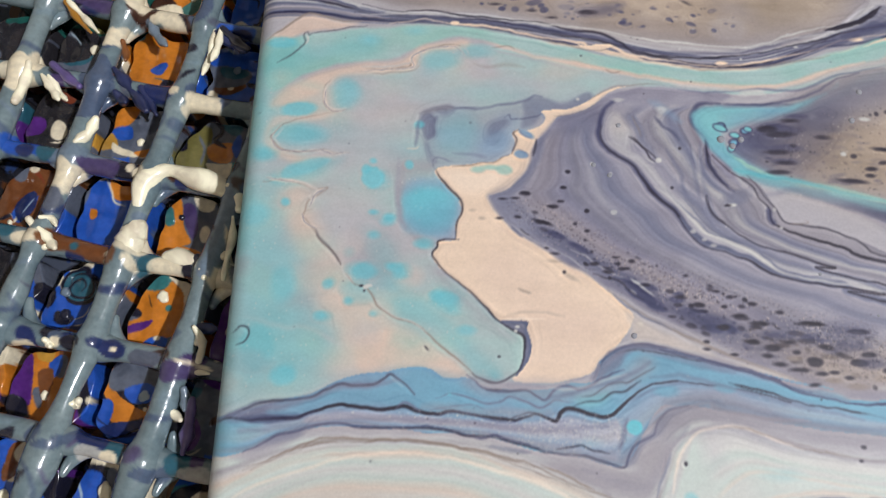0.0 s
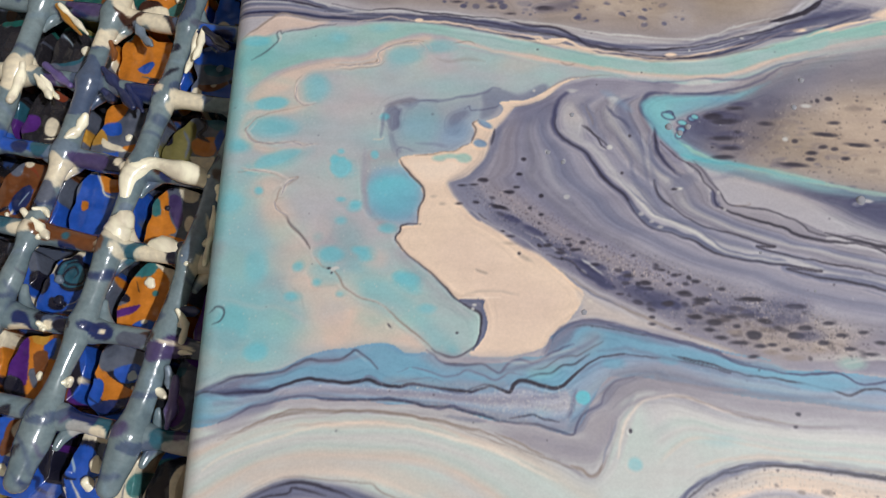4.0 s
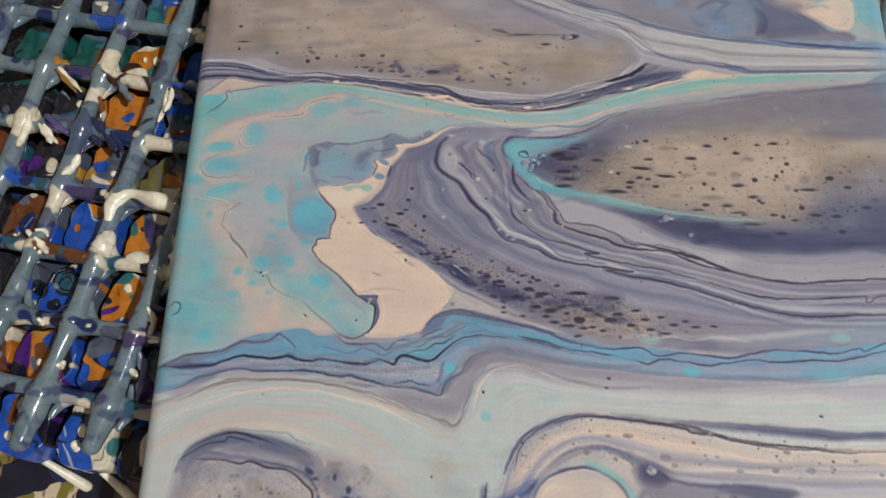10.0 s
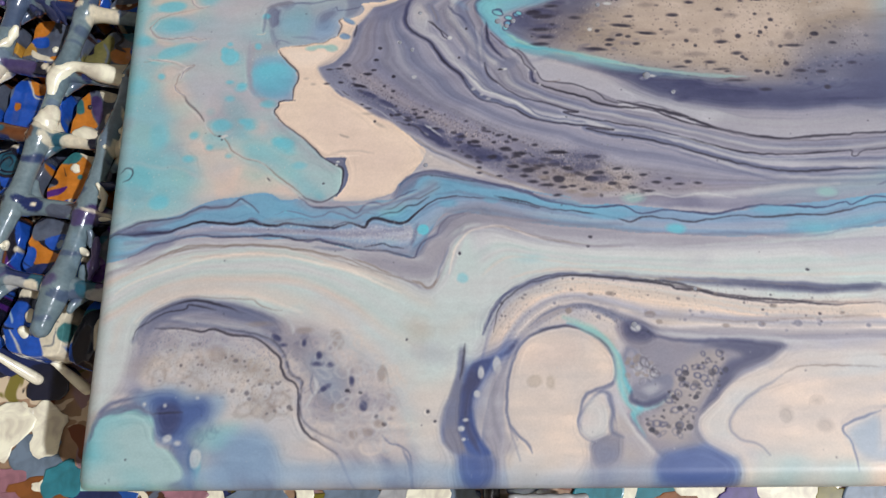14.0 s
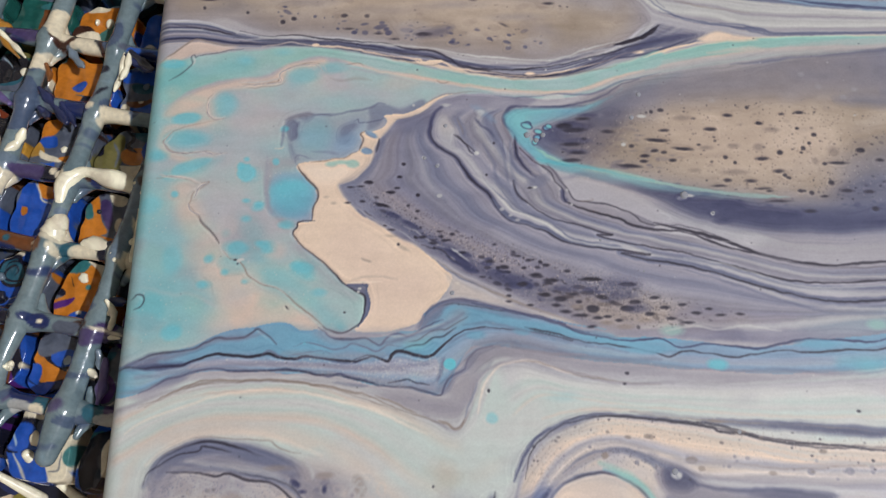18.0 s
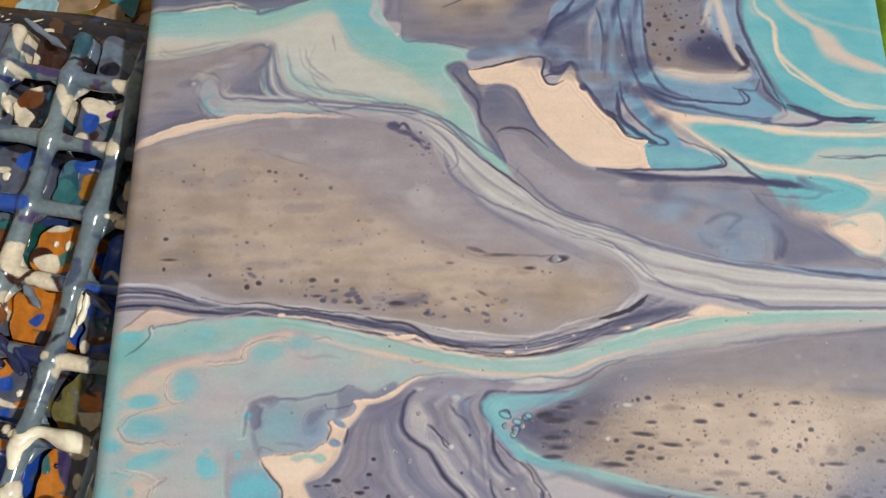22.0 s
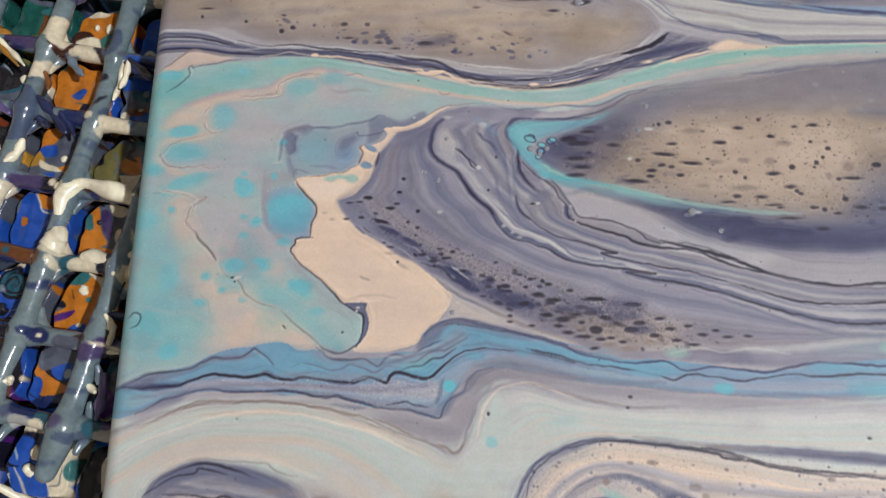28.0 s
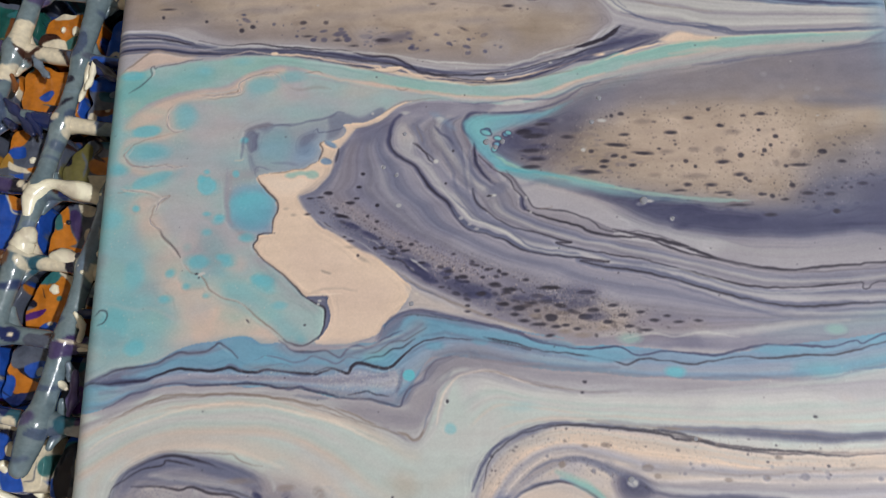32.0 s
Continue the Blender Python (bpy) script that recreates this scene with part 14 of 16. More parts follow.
fill(IN, [-3.1, -39.7, 1.3, -41.0, 0.3, -43.0, -3.1, -42.4], soft=0.14, wob=0.02)
fill(SL, [9.6, -29.4, 28.8, -29.0, 30.7, -36.2, 28.9, -45.7, 18.8, -49.3, 11.0, -46.8], soft=0.14, wob=0.02)
fill(OR, [12.7, -32.2, 19.0, -32.3, 23.0, -31.5, 27.0, -34.9, 28.3, -39.0, 26.3, -44.7, 21.0, -46.0, 18.6, -48.1, 11.4, -46.4, 11.7, -43.4, 17.5, -40.6, 16.6, -39.0, 13.4, -37.0], soft=0.14, wob=0.02)
fill(TL, [13.5, -29.6, 22.9, -29.3, 22.1, -33.8, 17.9, -34.1, 15.4, -32.4], soft=0.14, wob=0.02)
fill(CR, [22.9, -30.7, 26.5, -31.3, 30.0, -34.9, 29.9, -40.6, 27.6, -39.8, 27.0, -34.9], soft=0.14, wob=0.02)
blob(TL, 23.7, -38.4, 0.81, 0.81, soft=0.27)
fill(VI, [13.1, -44.2, 16.4, -42.2, 20.6, -41.5, 18.7, -43.4, 14.9, -44.8], soft=0.13, wob=0.02)
fill(BL, [12.1, -30.2, 14.1, -30.9, 13.9, -34.0, 12.4, -33.3], soft=0.14, wob=0.02)
fill(IN, [13.6, -38.0, 17.1, -39.0, 17.6, -40.6, 14.9, -40.4], soft=0.14, wob=0.02)
fill(CR, [11.1, -44.8, 12.3, -46.1, 16.2, -48.0, 14.2, -48.7, 11.2, -46.9], soft=0.13, wob=0.02)
fill(BL, [18.8, -46.7, 21.5, -45.2, 24.6, -45.8, 23.5, -48.5, 19.7, -48.6], soft=0.13, wob=0.02)
blob(CR, 21.7, -45.6, 0.67, 0.53, soft=0.13)
line(IN, [18.3, -35.1, 19.1, -37.2, 19.9, -38.5], width=0.34, soft=0.11, wob=0.03)
fill(OR, [-13.9, -52.1, -7.2, -47.9, -0.8, -48.8, -0.2, -56.9, -0.8, -64.9, -4.6, -67.0, -10.7, -63.9], soft=0.13, wob=0.02)
fill(VI, [-11.8, -50.7, -8.8, -48.9, -5.9, -51.9, -5.1, -59.6, -6.4, -63.1, -9.7, -62.6, -11.3, -55.9], soft=0.13, wob=0.02)
fill(BL, [-2.2, -51.8, 0.5, -50.2, 0.6, -54.3, -1.3, -55.3], soft=0.13, wob=0.02)
fill(CR, [-15.4, -49.4, -13.0, -48.2, -12.9, -52.0, -14.6, -52.9], soft=0.13, wob=0.02)
fill(SL, [-4.9, -58.3, -2.7, -58.0, -2.6, -62.4, -4.1, -61.5], soft=0.13, wob=0.02)
fill(BR, [-4.3, -54.4, -1.1, -53.7, -1.0, -59.5, -2.7, -60.2], soft=0.13, wob=0.02)
fill(OC, [-5.9, -49.2, -1.9, -49.0, -2.0, -51.8, -4.9, -51.3], soft=0.13, wob=0.02)
fill(IN, [5.8, -51.6, 25.4, -51.1, 26.8, -66.3, 23.6, -71.4, 10.5, -71.1, 6.7, -64.4], soft=0.13, wob=0.02)
fill(OR, [8.4, -52.8, 12.4, -51.3, 14.3, -57.8, 19.3, -61.5, 23.1, -63.4, 14.7, -65.1, 12.3, -59.2, 9.1, -56.9], soft=0.13, wob=0.02)
fill(SL, [12.2, -54.0, 16.4, -51.2, 22.0, -53.0, 25.1, -54.3, 24.9, -57.7, 17.4, -57.9, 13.5, -57.9], soft=0.13, wob=0.02)
fill(BL, [16.5, -57.8, 21.1, -56.2, 23.6, -57.6, 22.7, -60.4, 18.5, -60.7], soft=0.13, wob=0.02)
fill(ICE, [19.6, -59.0, 21.1, -57.7, 22.4, -59.5, 20.5, -60.5], soft=0.13, wob=0.02)
fill(BL, [6.6, -65.2, 8.8, -61.0, 14.0, -60.3, 14.1, -64.9, 12.6, -67.6, 8.5, -67.1], soft=0.13, wob=0.02)
fill(DB, [8.7, -68.3, 14.7, -65.4, 21.3, -64.6, 25.7, -63.1, 23.8, -69.1, 16.9, -71.2, 10.2, -70.8], soft=0.13, wob=0.02)
line(BL, [7.5, -64.6, 11.2, -67.8, 17.2, -69.1, 22.6, -67.9], width=0.91, soft=0.1, wob=0.03)
line(IN, [8.4, -66.9, 14.0, -68.9, 21.4, -66.5, 24.9, -63.9], width=0.65, soft=0.1, wob=0.03)
line(IN, [9.8, -61.1, 10.9, -64.3, 13.5, -66.1], width=0.39, soft=0.1, wob=0.03)
blob(CR, 21.7, -62.1, 0.52, 0.52, soft=0.13)
blob(CR, 8.1, -60.3, 0.65, 0.79, soft=0.13)
fill(BL, [7.1, -52.8, 9.4, -52.1, 10.3, -57.9, 8.5, -59.5], soft=0.13, wob=0.02)
line(SL, [14.6, -52.6, 16.1, -55.9, 15.9, -57.8], width=0.66, soft=0.11, wob=0.03)
fill(IN, [2.9, -75.4, 15.6, -75.0, 18.1, -82.3, 3.0, -82.8], soft=0.13, wob=0.02)
fill(BL, [8.5, -76.2, 14.2, -76.5, 15.9, -82.4, 8.4, -82.6], soft=0.13, wob=0.02)
line(ICE, [8.4, -77.6, 10.1, -81.9], width=0.64, soft=0.1, wob=0.03)
fill(VI, [3.5, -75.6, 5.8, -75.5, 5.4, -77.5], soft=0.13, wob=0.02)
fill(SL, [15.1, -75.5, 17.9, -75.8, 17.9, -81.2, 16.0, -80.0], soft=0.13, wob=0.02)
fill(SL, [27.0, -57.5, 35.4, -57.0, 36.9, -71.0, 34.1, -74.9, 29.5, -71.4], soft=0.13, wob=0.02)
fill(VI, [30.1, -66.2, 33.3, -63.4, 35.3, -67.3, 33.6, -70.7, 30.6, -70.2], soft=0.13, wob=0.02)
line(CR, [30.0, -70.6, 33.0, -71.8, 35.6, -70.3], width=0.38, soft=0.1, wob=0.03)
fill(CR, [27.1, -62.3, 30.5, -63.5, 29.6, -64.6, 27.5, -64.2], soft=0.13, wob=0.02)
fill(TLD, [29.8, -57.4, 34.4, -57.1, 33.6, -59.2, 30.8, -59.9], soft=0.13, wob=0.02)
fill(BR, [29.7, -59.3, 32.8, -60.1, 31.9, -63.1, 30.1, -62.5], soft=0.13, wob=0.02)
fill(SL, [22.7, 12.9, 36.2, 14.6, 38.0, 3.3, 34.6, -1.1, 25.2, 0.3], soft=0.15, wob=0.02)
fill(RD, [25.4, 14.2, 29.4, 12.6, 29.0, 9.9, 25.8, 11.6], soft=0.15, wob=0.02)
fill(OV, [23.0, 8.6, 28.6, 7.9, 28.3, -1.8, 24.3, -1.8], soft=0.15, wob=0.02)
fill(OR, [28.3, 3.2, 34.2, 4.0, 34.1, -0.9, 29.3, -0.5], soft=0.14, wob=0.02)
fill(TLD, [29.4, 12.6, 36.2, 11.9, 36.1, 6.1, 32.1, 7.6], soft=0.15, wob=0.02)
blob(CR, 23.5, 10.2, 1.16, 2.04, soft=0.22, turn=-0.4)
blob(CR, 29.3, 12.6, 0.87, 0.73, soft=0.22)
line(IN, [27.9, 11.8, 31.3, 7.6, 29.8, 4.7, 32.6, 2.9], width=1.02, soft=0.12, wob=0.03)
fill(BL, [34.3, 2.9, 36.0, 6.4, 36.8, 3.6, 35.8, 0.2], soft=0.14, wob=0.02)
line(SL, [25.3, 6.2, 27.2, 2.4, 26.7, -1.8], width=0.87, soft=0.12, wob=0.03)
fill(BL, [26.6, 32.4, 36.5, 31.1, 36.4, 25.4, 30.0, 25.3, 27.2, 28.0], soft=0.15, wob=0.02)
line(ICE, [27.2, 30.5, 29.3, 31.5, 31.9, 29.2], width=0.75, soft=0.12, wob=0.03)
fill(SL, [25.5, 25.6, 36.3, 24.7, 36.0, 20.5, 25.9, 20.4], soft=0.15, wob=0.02)
fill(TLD, [29.3, 25.3, 36.0, 24.7, 35.7, 22.4, 30.3, 22.7], soft=0.15, wob=0.02)
fill(DK, [-21.1, 36.8, -6.2, 36.2, -7.1, 28.0, -17.6, 27.9], soft=0.15, wob=0.02)
fill(TG, [-19.0, 45.6, -7.5, 45.7, -7.9, 38.6, -17.5, 37.5], soft=0.16, wob=0.02)
fill(OV, [-8.4, 44.6, -2.4, 45.0, -3.0, 36.9, -7.0, 36.9], soft=0.16, wob=0.02)
line(SL, [-19.4, 32.8, -16.1, 35.5, -11.4, 35.1], width=1.07, soft=0.12, wob=0.03)
line(ICE, [-13.2, 36.3, -10.4, 33.4, -9.8, 32.1], width=0.46, soft=0.12, wob=0.03)
fill(DK, [-21.8, 21.5, -8.4, 20.7, -6.5, 6.1, -19.3, 5.3], soft=0.15, wob=0.02)
fill(BR, [-20.5, 21.0, -17.5, 20.2, -17.4, 15.0, -20.0, 15.0], soft=0.15, wob=0.02)
fill(RD, [-12.0, 19.5, -7.6, 19.5, -8.5, 15.1, -11.8, 16.0], soft=0.15, wob=0.02)
fill(VI, [-23.7, 9.7, -15.7, 10.8, -15.6, 6.2, -21.9, 5.3], soft=0.15, wob=0.02)
blob(CR, -11.2, 7.3, 2.06, 2.65, soft=0.22, turn=0.3)
fill(TLD, [-24.9, 14.4, -21.4, 15.3, -19.8, 11.2, -23.4, 10.4], soft=0.15, wob=0.02)
fill(BR, [-24.0, -4.6, -16.9, -3.7, -11.7, -8.2, -14.0, -11.2, -22.8, -10.6], soft=0.15, wob=0.02)
fill(SL, [-20.9, -2.2, -16.5, -2.1, -17.0, -6.7, -19.3, -6.5], soft=0.15, wob=0.02)
fill(DB, [-18.0, -12.8, -13.6, -9.7, -13.0, -15.0, -16.4, -17.5], soft=0.14, wob=0.02)
line(ICE, [-15.7, -15.7, -13.7, -11.5], width=0.57, soft=0.11, wob=0.03)
fill(BR, [-7.7, -71.0, -4.0, -69.7, -3.5, -75.8, -8.1, -78.4], soft=0.13, wob=0.02)
blob(CR, -5.1, -72.2, 1.68, 2.07, soft=0.19)
fill(SL, [-11.4, -65.5, -3.6, -65.3, -3.4, -69.7, -9.4, -69.2], soft=0.13, wob=0.02)
fill(IN, [-12.6, -59.8, -7.2, -60.3, -4.9, -65.3, -11.3, -66.2], soft=0.13, wob=0.02)
fill(IN, [30.6, -79.7, 50.2, -78.1, 52.6, -93.7, 30.3, -93.9], soft=0.15, wob=0.02)
fill(CR, [33.6, -82.8, 36.7, -79.4, 40.8, -79.3, 38.9, -83.9, 35.9, -88.5, 34.0, -89.9], soft=0.15, wob=0.02)
fill(TL, [37.0, -82.8, 49.1, -79.3, 50.4, -84.2, 42.9, -87.1, 37.2, -91.6], soft=0.15, wob=0.02)
fill(BL, [41.6, -88.5, 49.6, -84.2, 51.0, -92.3, 39.4, -92.4], soft=0.15, wob=0.02)
line(CR, [40.1, -86.2, 44.5, -87.6, 49.8, -84.5], width=0.9, soft=0.12, wob=0.03)
line(CR, [37.4, -91.0, 39.3, -88.5, 41.7, -87.5], width=0.75, soft=0.12, wob=0.03)
pool_paint = pigment + (3 * FINE)[..., None]

pigment = np.zeros((NY, NX, 3)) + np.array((114, 131, 136)) + (16 * BROAD + 4 * FINE)[..., None] * np.array((1.1, 1.0, 0.8))
for k in range(420):
    x0, y0, d = hue.uniform(-50, 60), hue.uniform(-95, 120), hue.uniform(-0.4, 0.4) + (1.4 if k % 2 else -0.17)
    tone = hue.choice((SLD, SLD, SLB, SL, (122, 142, 152), (122, 142, 152), DB, VID, BRD)) if k % 4 else hue.choice((SL, DB, IN, SLD))
    n = hue.uniform(1.5, 6)
    line(tone, [x0, y0, x0 + n * math.cos(d), y0 + n * math.sin(d), x0 + 2 * n * math.cos(d + 0.3), y0 + 2 * n * math.sin(d + 0.3)], width=hue.uniform(0.5, 2.6), soft=0.35 if k % 4 else 0.12, alpha=0.75 if k % 4 else 0.9, wob=0.1)
for j in range(-2, 7):
    for k in range(26):
        u = hue.uniform(-95, 50)
        x0, y0 = RACK_AT[0] + u * math.cos(RACK_TURN) - (j * PITCH + FIRST) * math.sin(RACK_TURN) + SHIFT, RACK_AT[1] + u * math.sin(RACK_TURN) + (j * PITCH + FIRST) * math.cos(RACK_TURN)
        if abs((u / PITCH + 0.5) % 1 - 0.5) > 0.17:
            blob(hue.choice((DB, SL, SLD, IN, VID, BRD, SL, DB, TLD)), x0, y0 + hue.uniform(-2, 2), hue.uniform(1, 3.6), hue.uniform(1, 3.2), soft=0.25, turn=hue.uniform(0, 3))
line(CR, [14.3, -24.4, 18.2, -26.1], width=4.6, soft=.12, wob=.04, taper=False)
line(CR, [-1.7, -7.9, -3.2, -11.7], width=5.1, soft=.12, wob=.04, taper=False)
line(CR, [23.4, -31.3, 29.2, -32.4], width=4.2, soft=.12, wob=.04, taper=False)
line(CR, [2.4, 27.6, 7.5, 29.0], width=4.0, soft=.12, wob=.04, taper=False)
line(CR, [15.4, 35.7, 18.2, 33.3], width=4.6, soft=.12, wob=.04, taper=False)
line(CR, [6.4, 42.8, 10.8, 40.4], width=4.2, soft=.12, wob=.04, taper=False)
line(CR, [25.5, 8.4, 29.8, 12.5], width=4.2, soft=.12, wob=.04, taper=False)
line(CR, [-21.2, 19.5, -18.0, 16.9], width=4.9, soft=.12, wob=.04, taper=False)
line(CR, [37.8, -33.7, 38.9, -36.0], width=3.8, soft=.12, wob=.04, taper=False)
line(BR, [-2.1, -24.7, 5.1, -26.5, 11.6, -28.6], width=4.0, soft=.12, wob=.04, taper=False)
line(BL, [-17.2, -0.2, -12.1, -1.6, -6.7, -3.0], width=4.2, soft=.12, wob=.04, taper=False)
line(SLB, [-5.4, -3.1, 2.8, -4.5, 11.4, -6.3], width=3.8, soft=.12, wob=.04, taper=False)
line(VID, [-7.2, 40.4, 0.6, 38.3], width=3.4, soft=.12, wob=.04, taper=False)
line(SLB, [11.5, 33.5, 14.1, 29.6, 16.4, 26.2], width=3.6, soft=.12, wob=.04, taper=False)
line(BL, [30.8, 32.1, 38.1, 30.7], width=3.8, soft=.12, wob=.04, taper=False)
line(SLB, [37.1, -12.9, 38.2, -22.7, 34.9, -32.1], width=4.2, soft=.12, wob=.04, taper=False)
line(PE, [35.1, -76.3, 39.1, -76.6], width=4.0, soft=.12, wob=.04, taper=False)
line(PE, [12.8, -72.7, 18.9, -73.7], width=4.2, soft=.12, wob=.04, taper=False)
line(VID, [29.8, -54.9, 35.0, -54.0], width=3.4, soft=.12, wob=.04, taper=False)
line(DB, [11.9, -48.8, 17.3, -50.3], width=3.4, soft=.12, wob=.04, taper=False)
line(CR, [-1.9, 116.6, 0.7, 109.6], width=3.8, soft=.12, wob=.04, taper=False)
line(CR, [-2.1, 102.1, 1.9, 99.3], width=4.2, soft=.12, wob=.04, taper=False)
line(CR, [14.6, 93.9, 16.8, 89.1], width=4.4, soft=.12, wob=.04, taper=False)
line(CR, [20.3, 93.5, 25.9, 91.5, 32.0, 92.3], width=3.8, soft=.12, wob=.04, taper=False)
line(VID, [2.7, 103.2, 11.6, 101.2], width=3.4, soft=.12, wob=.04, taper=False)
line(CR, [30.6, 98.4, 33.9, 97.6], width=3.8, soft=.12, wob=.04, taper=False)
line(CR, [6.0, 84.5, 10.0, 83.3], width=3.8, soft=.12, wob=.04, taper=False)
line(BL, [-1.7, 60.6, 7.1, 58.9], width=3.8, soft=.12, wob=.04, taper=False)
line(CR, [5.2, 41.8, 9.9, 38.9], width=3.8, soft=.12, wob=.04, taper=False)
line(CR, [12.8, 34.6, 17.1, 35.3], width=3.4, soft=.12, wob=.04, taper=False)
line(CR, [27.3, 76.7, 31.3, 75.9], width=4.0, soft=.12, wob=.04, taper=False)
line(SLB, [17.6, 99.6, 25.7, 99.2, 29.4, 98.0], width=4.2, soft=.12, wob=.04, taper=False)
line(TLD, [18.0, 108.4, 20.5, 113.8, 27.9, 108.4], width=4.2, soft=.12, wob=.04, taper=False)
blob(CR, 16.6, -24.4, 2.4, 2.3, soft=.15)
blob(SLB, 17.6, -19.3, 1.9, 1.4, soft=.15)
blob(CR, 10.7, -29.9, 0.9, 1.0, soft=.15)
line(CR, [16.2, -28.8, 17.5, -31.6], width=1.6, soft=.1, wob=.02)
blob(CR, -3.1, -8.8, 2.9, 3.6, soft=.15)
blob(CR, 3.8, 28.3, 3.5, 2.4, soft=.15)
line(CR, [29.5, 29.8, 28.7, 21.4], width=2.2, soft=.1, wob=.02)
blob(CR, 27.1, 11.4, 2.9, 3.0, soft=.15)
blob(CR, 16.4, 35.3, 2.8, 2.7, soft=.15)
blob(CR, 7.6, 42.9, 3.1, 2.8, soft=.15)
blob(IN, 13.2, -6.8, 2.9, 2.6, soft=.15)
blob(CR, 13.1, -6.4, 0.9, 1.1, soft=.15)
blob(CR, 2.4, -48.6, 1.6, 1.5, soft=.15)
blob(CR, 39.3, -49.1, 1.2, 3.1, soft=.15)
blob(CR, 37.8, -34.9, 1.3, 1.5, soft=.15)
blob(DB, 3.2, -29.9, 2.1, 3.3, soft=.15)
blob(VID, 34.9, -52.2, 2.6, 1.4, soft=.15)
line(CR, [30.3, -52.4, 34.5, -53.0, 38.7, -54.4], width=1, soft=.1, wob=.02)
blob(IN, 30.1, -31.6, 1.3, 1.8, soft=.15)
blob(CR, 25.7, -30.5, 3.4, 2.0, soft=.15)
line(CR, [38.3, -21.2, 39.4, -27.8, 38.9, -35.4], width=1.4, soft=.1, wob=.02)
fill(SLD, [-2.8, 20.7, 3.1, 23.1, 6.2, 14.8, 4.0, 7.4, -1.5, 6.2, -2.8, 13.7], soft=0.12, wob=0.015)
fill(SLD, [21.7, 39.2, 28.0, 40.4, 27.7, 33.8, 23.2, 32.5], soft=0.12, wob=0.015)
blob(CR, -19.2, 18.4, 3.3, 5.2, soft=.15)
blob(CR, -14.7, 22.2, 1.6, 2.9, soft=.15)
blob(PE, 13.8, -73.0, 2.8, 1.9, soft=.15)
blob(CR, 18.4, -73.4, 1.8, 1.5, soft=.15)
blob(PE, 37.7, -77.1, 2.3, 1.9, soft=.15)
blob(CR, -7.5, -24.3, 4.3, 1.6, soft=.15)
blob(SL, -3.8, -15.2, 2.0, 3.3, soft=.15)
blob(IN, -6.9, -19.2, 2.2, 1.2, soft=.15)
line(BR, [-4.8, -24.3, 3.0, -25.7, 11.6, -28.6], width=5.5, soft=.1, wob=.02)
blob(TLD, 3.1, -26.3, 1.0, 0.9, soft=.15)
blob(CR, 11.2, -28.3, 0.9, 0.9, soft=.15)
line(BL, [-17.2, -0.3, -11.4, -1.2, -6.7, -2.2], width=5, soft=.1, wob=.02)
blob(TLD, -8.4, -2.0, 2.5, 2.4, soft=.15)
line(VID, [0.5, -5.3, 6.3, -6.5, 10.1, -6.2], width=3.4, soft=.1, wob=.02)
blob(DB, -13.5, -2.1, 2.5, 1.7, soft=.15)
blob(DB, 15.6, -50.1, 2.5, 2.1, soft=.15)
blob(SL, 23.1, -52.2, 4.1, 2.3, soft=.15)
blob(CR, 16.1, -50.1, 0.8, 0.6, soft=.15)
blob(CR, -5.3, -49.6, 2.5, 1.1, soft=.15)
blob(IN, 6.0, -48.6, 3.1, 1.7, soft=.15)
blob(CR, 18.3, 88.8, 2.6, 4.4, soft=.15)
blob(CR, 32.3, 96.5, 2.9, 2.4, soft=.15)
blob(CR, 9.3, 38.8, 3.4, 2.7, soft=.15)
blob(CR, 18.0, 32.6, 3.1, 2.5, soft=.15)
blob(CR, 30.5, 9.4, 3.0, 2.3, soft=.15)
blob(CR, 1.7, 113.5, 2.5, 2.5, soft=.15)
blob(CR, 37.9, 62.0, 1.4, 3.1, soft=.15)
blob(CR, 37.9, 50.8, 2.7, 1.9, soft=.15)
line(CR, [30.9, 27.6, 29.7, 18.9], width=2.2, soft=.1, wob=.02)
blob(CR, 15.6, -8.0, 1.7, 1.4, soft=.15)
blob(CR, 32.9, 73.6, 2.3, 2.0, soft=.15)
blob(CR, 29.2, 75.1, 2.1, 1.3, soft=.15)
blob(DB, 19.1, 13.1, 4.4, 2.1, soft=.15)
line(BL, [0.3, 58.0, 6.1, 58.0, 10.3, 56.8], width=5, soft=.1, wob=.02)
blob(DB, 35.3, 29.8, 4.4, 2.0, soft=.15)
blob(CR, 21.8, 13.1, 1.5, 1.3, soft=.15)
bar_paint = pigment + (2 * FINE)[..., None]


def stained_paint():
    """Glossy dried acrylic whose colours lie in the mesh, a little uneven in its skin."""
    m, nt, b = nodes_of("stained_paint", 0.22, coat=0.5)
    at = nt.nodes.new("ShaderNodeAttribute")
    at.attribute_name = "pigment"
    grain = noise_node(nt, 700, 3)
    tone = ramp_node(nt, grain.outputs["Fac"], [(0.3, (228, 228, 230)), (0.7, (255, 255, 255))])
    nt.links.new(mixed(nt, at.outputs["Color"], tone.outputs[0], 1.0, "MULTIPLY"), b.inputs["Base Color"])
    bumped(nt, b, noise_node(nt, 260, 3).outputs["Fac"], 0.22, 0.0012)
    return m


STAINED = stained_paint()


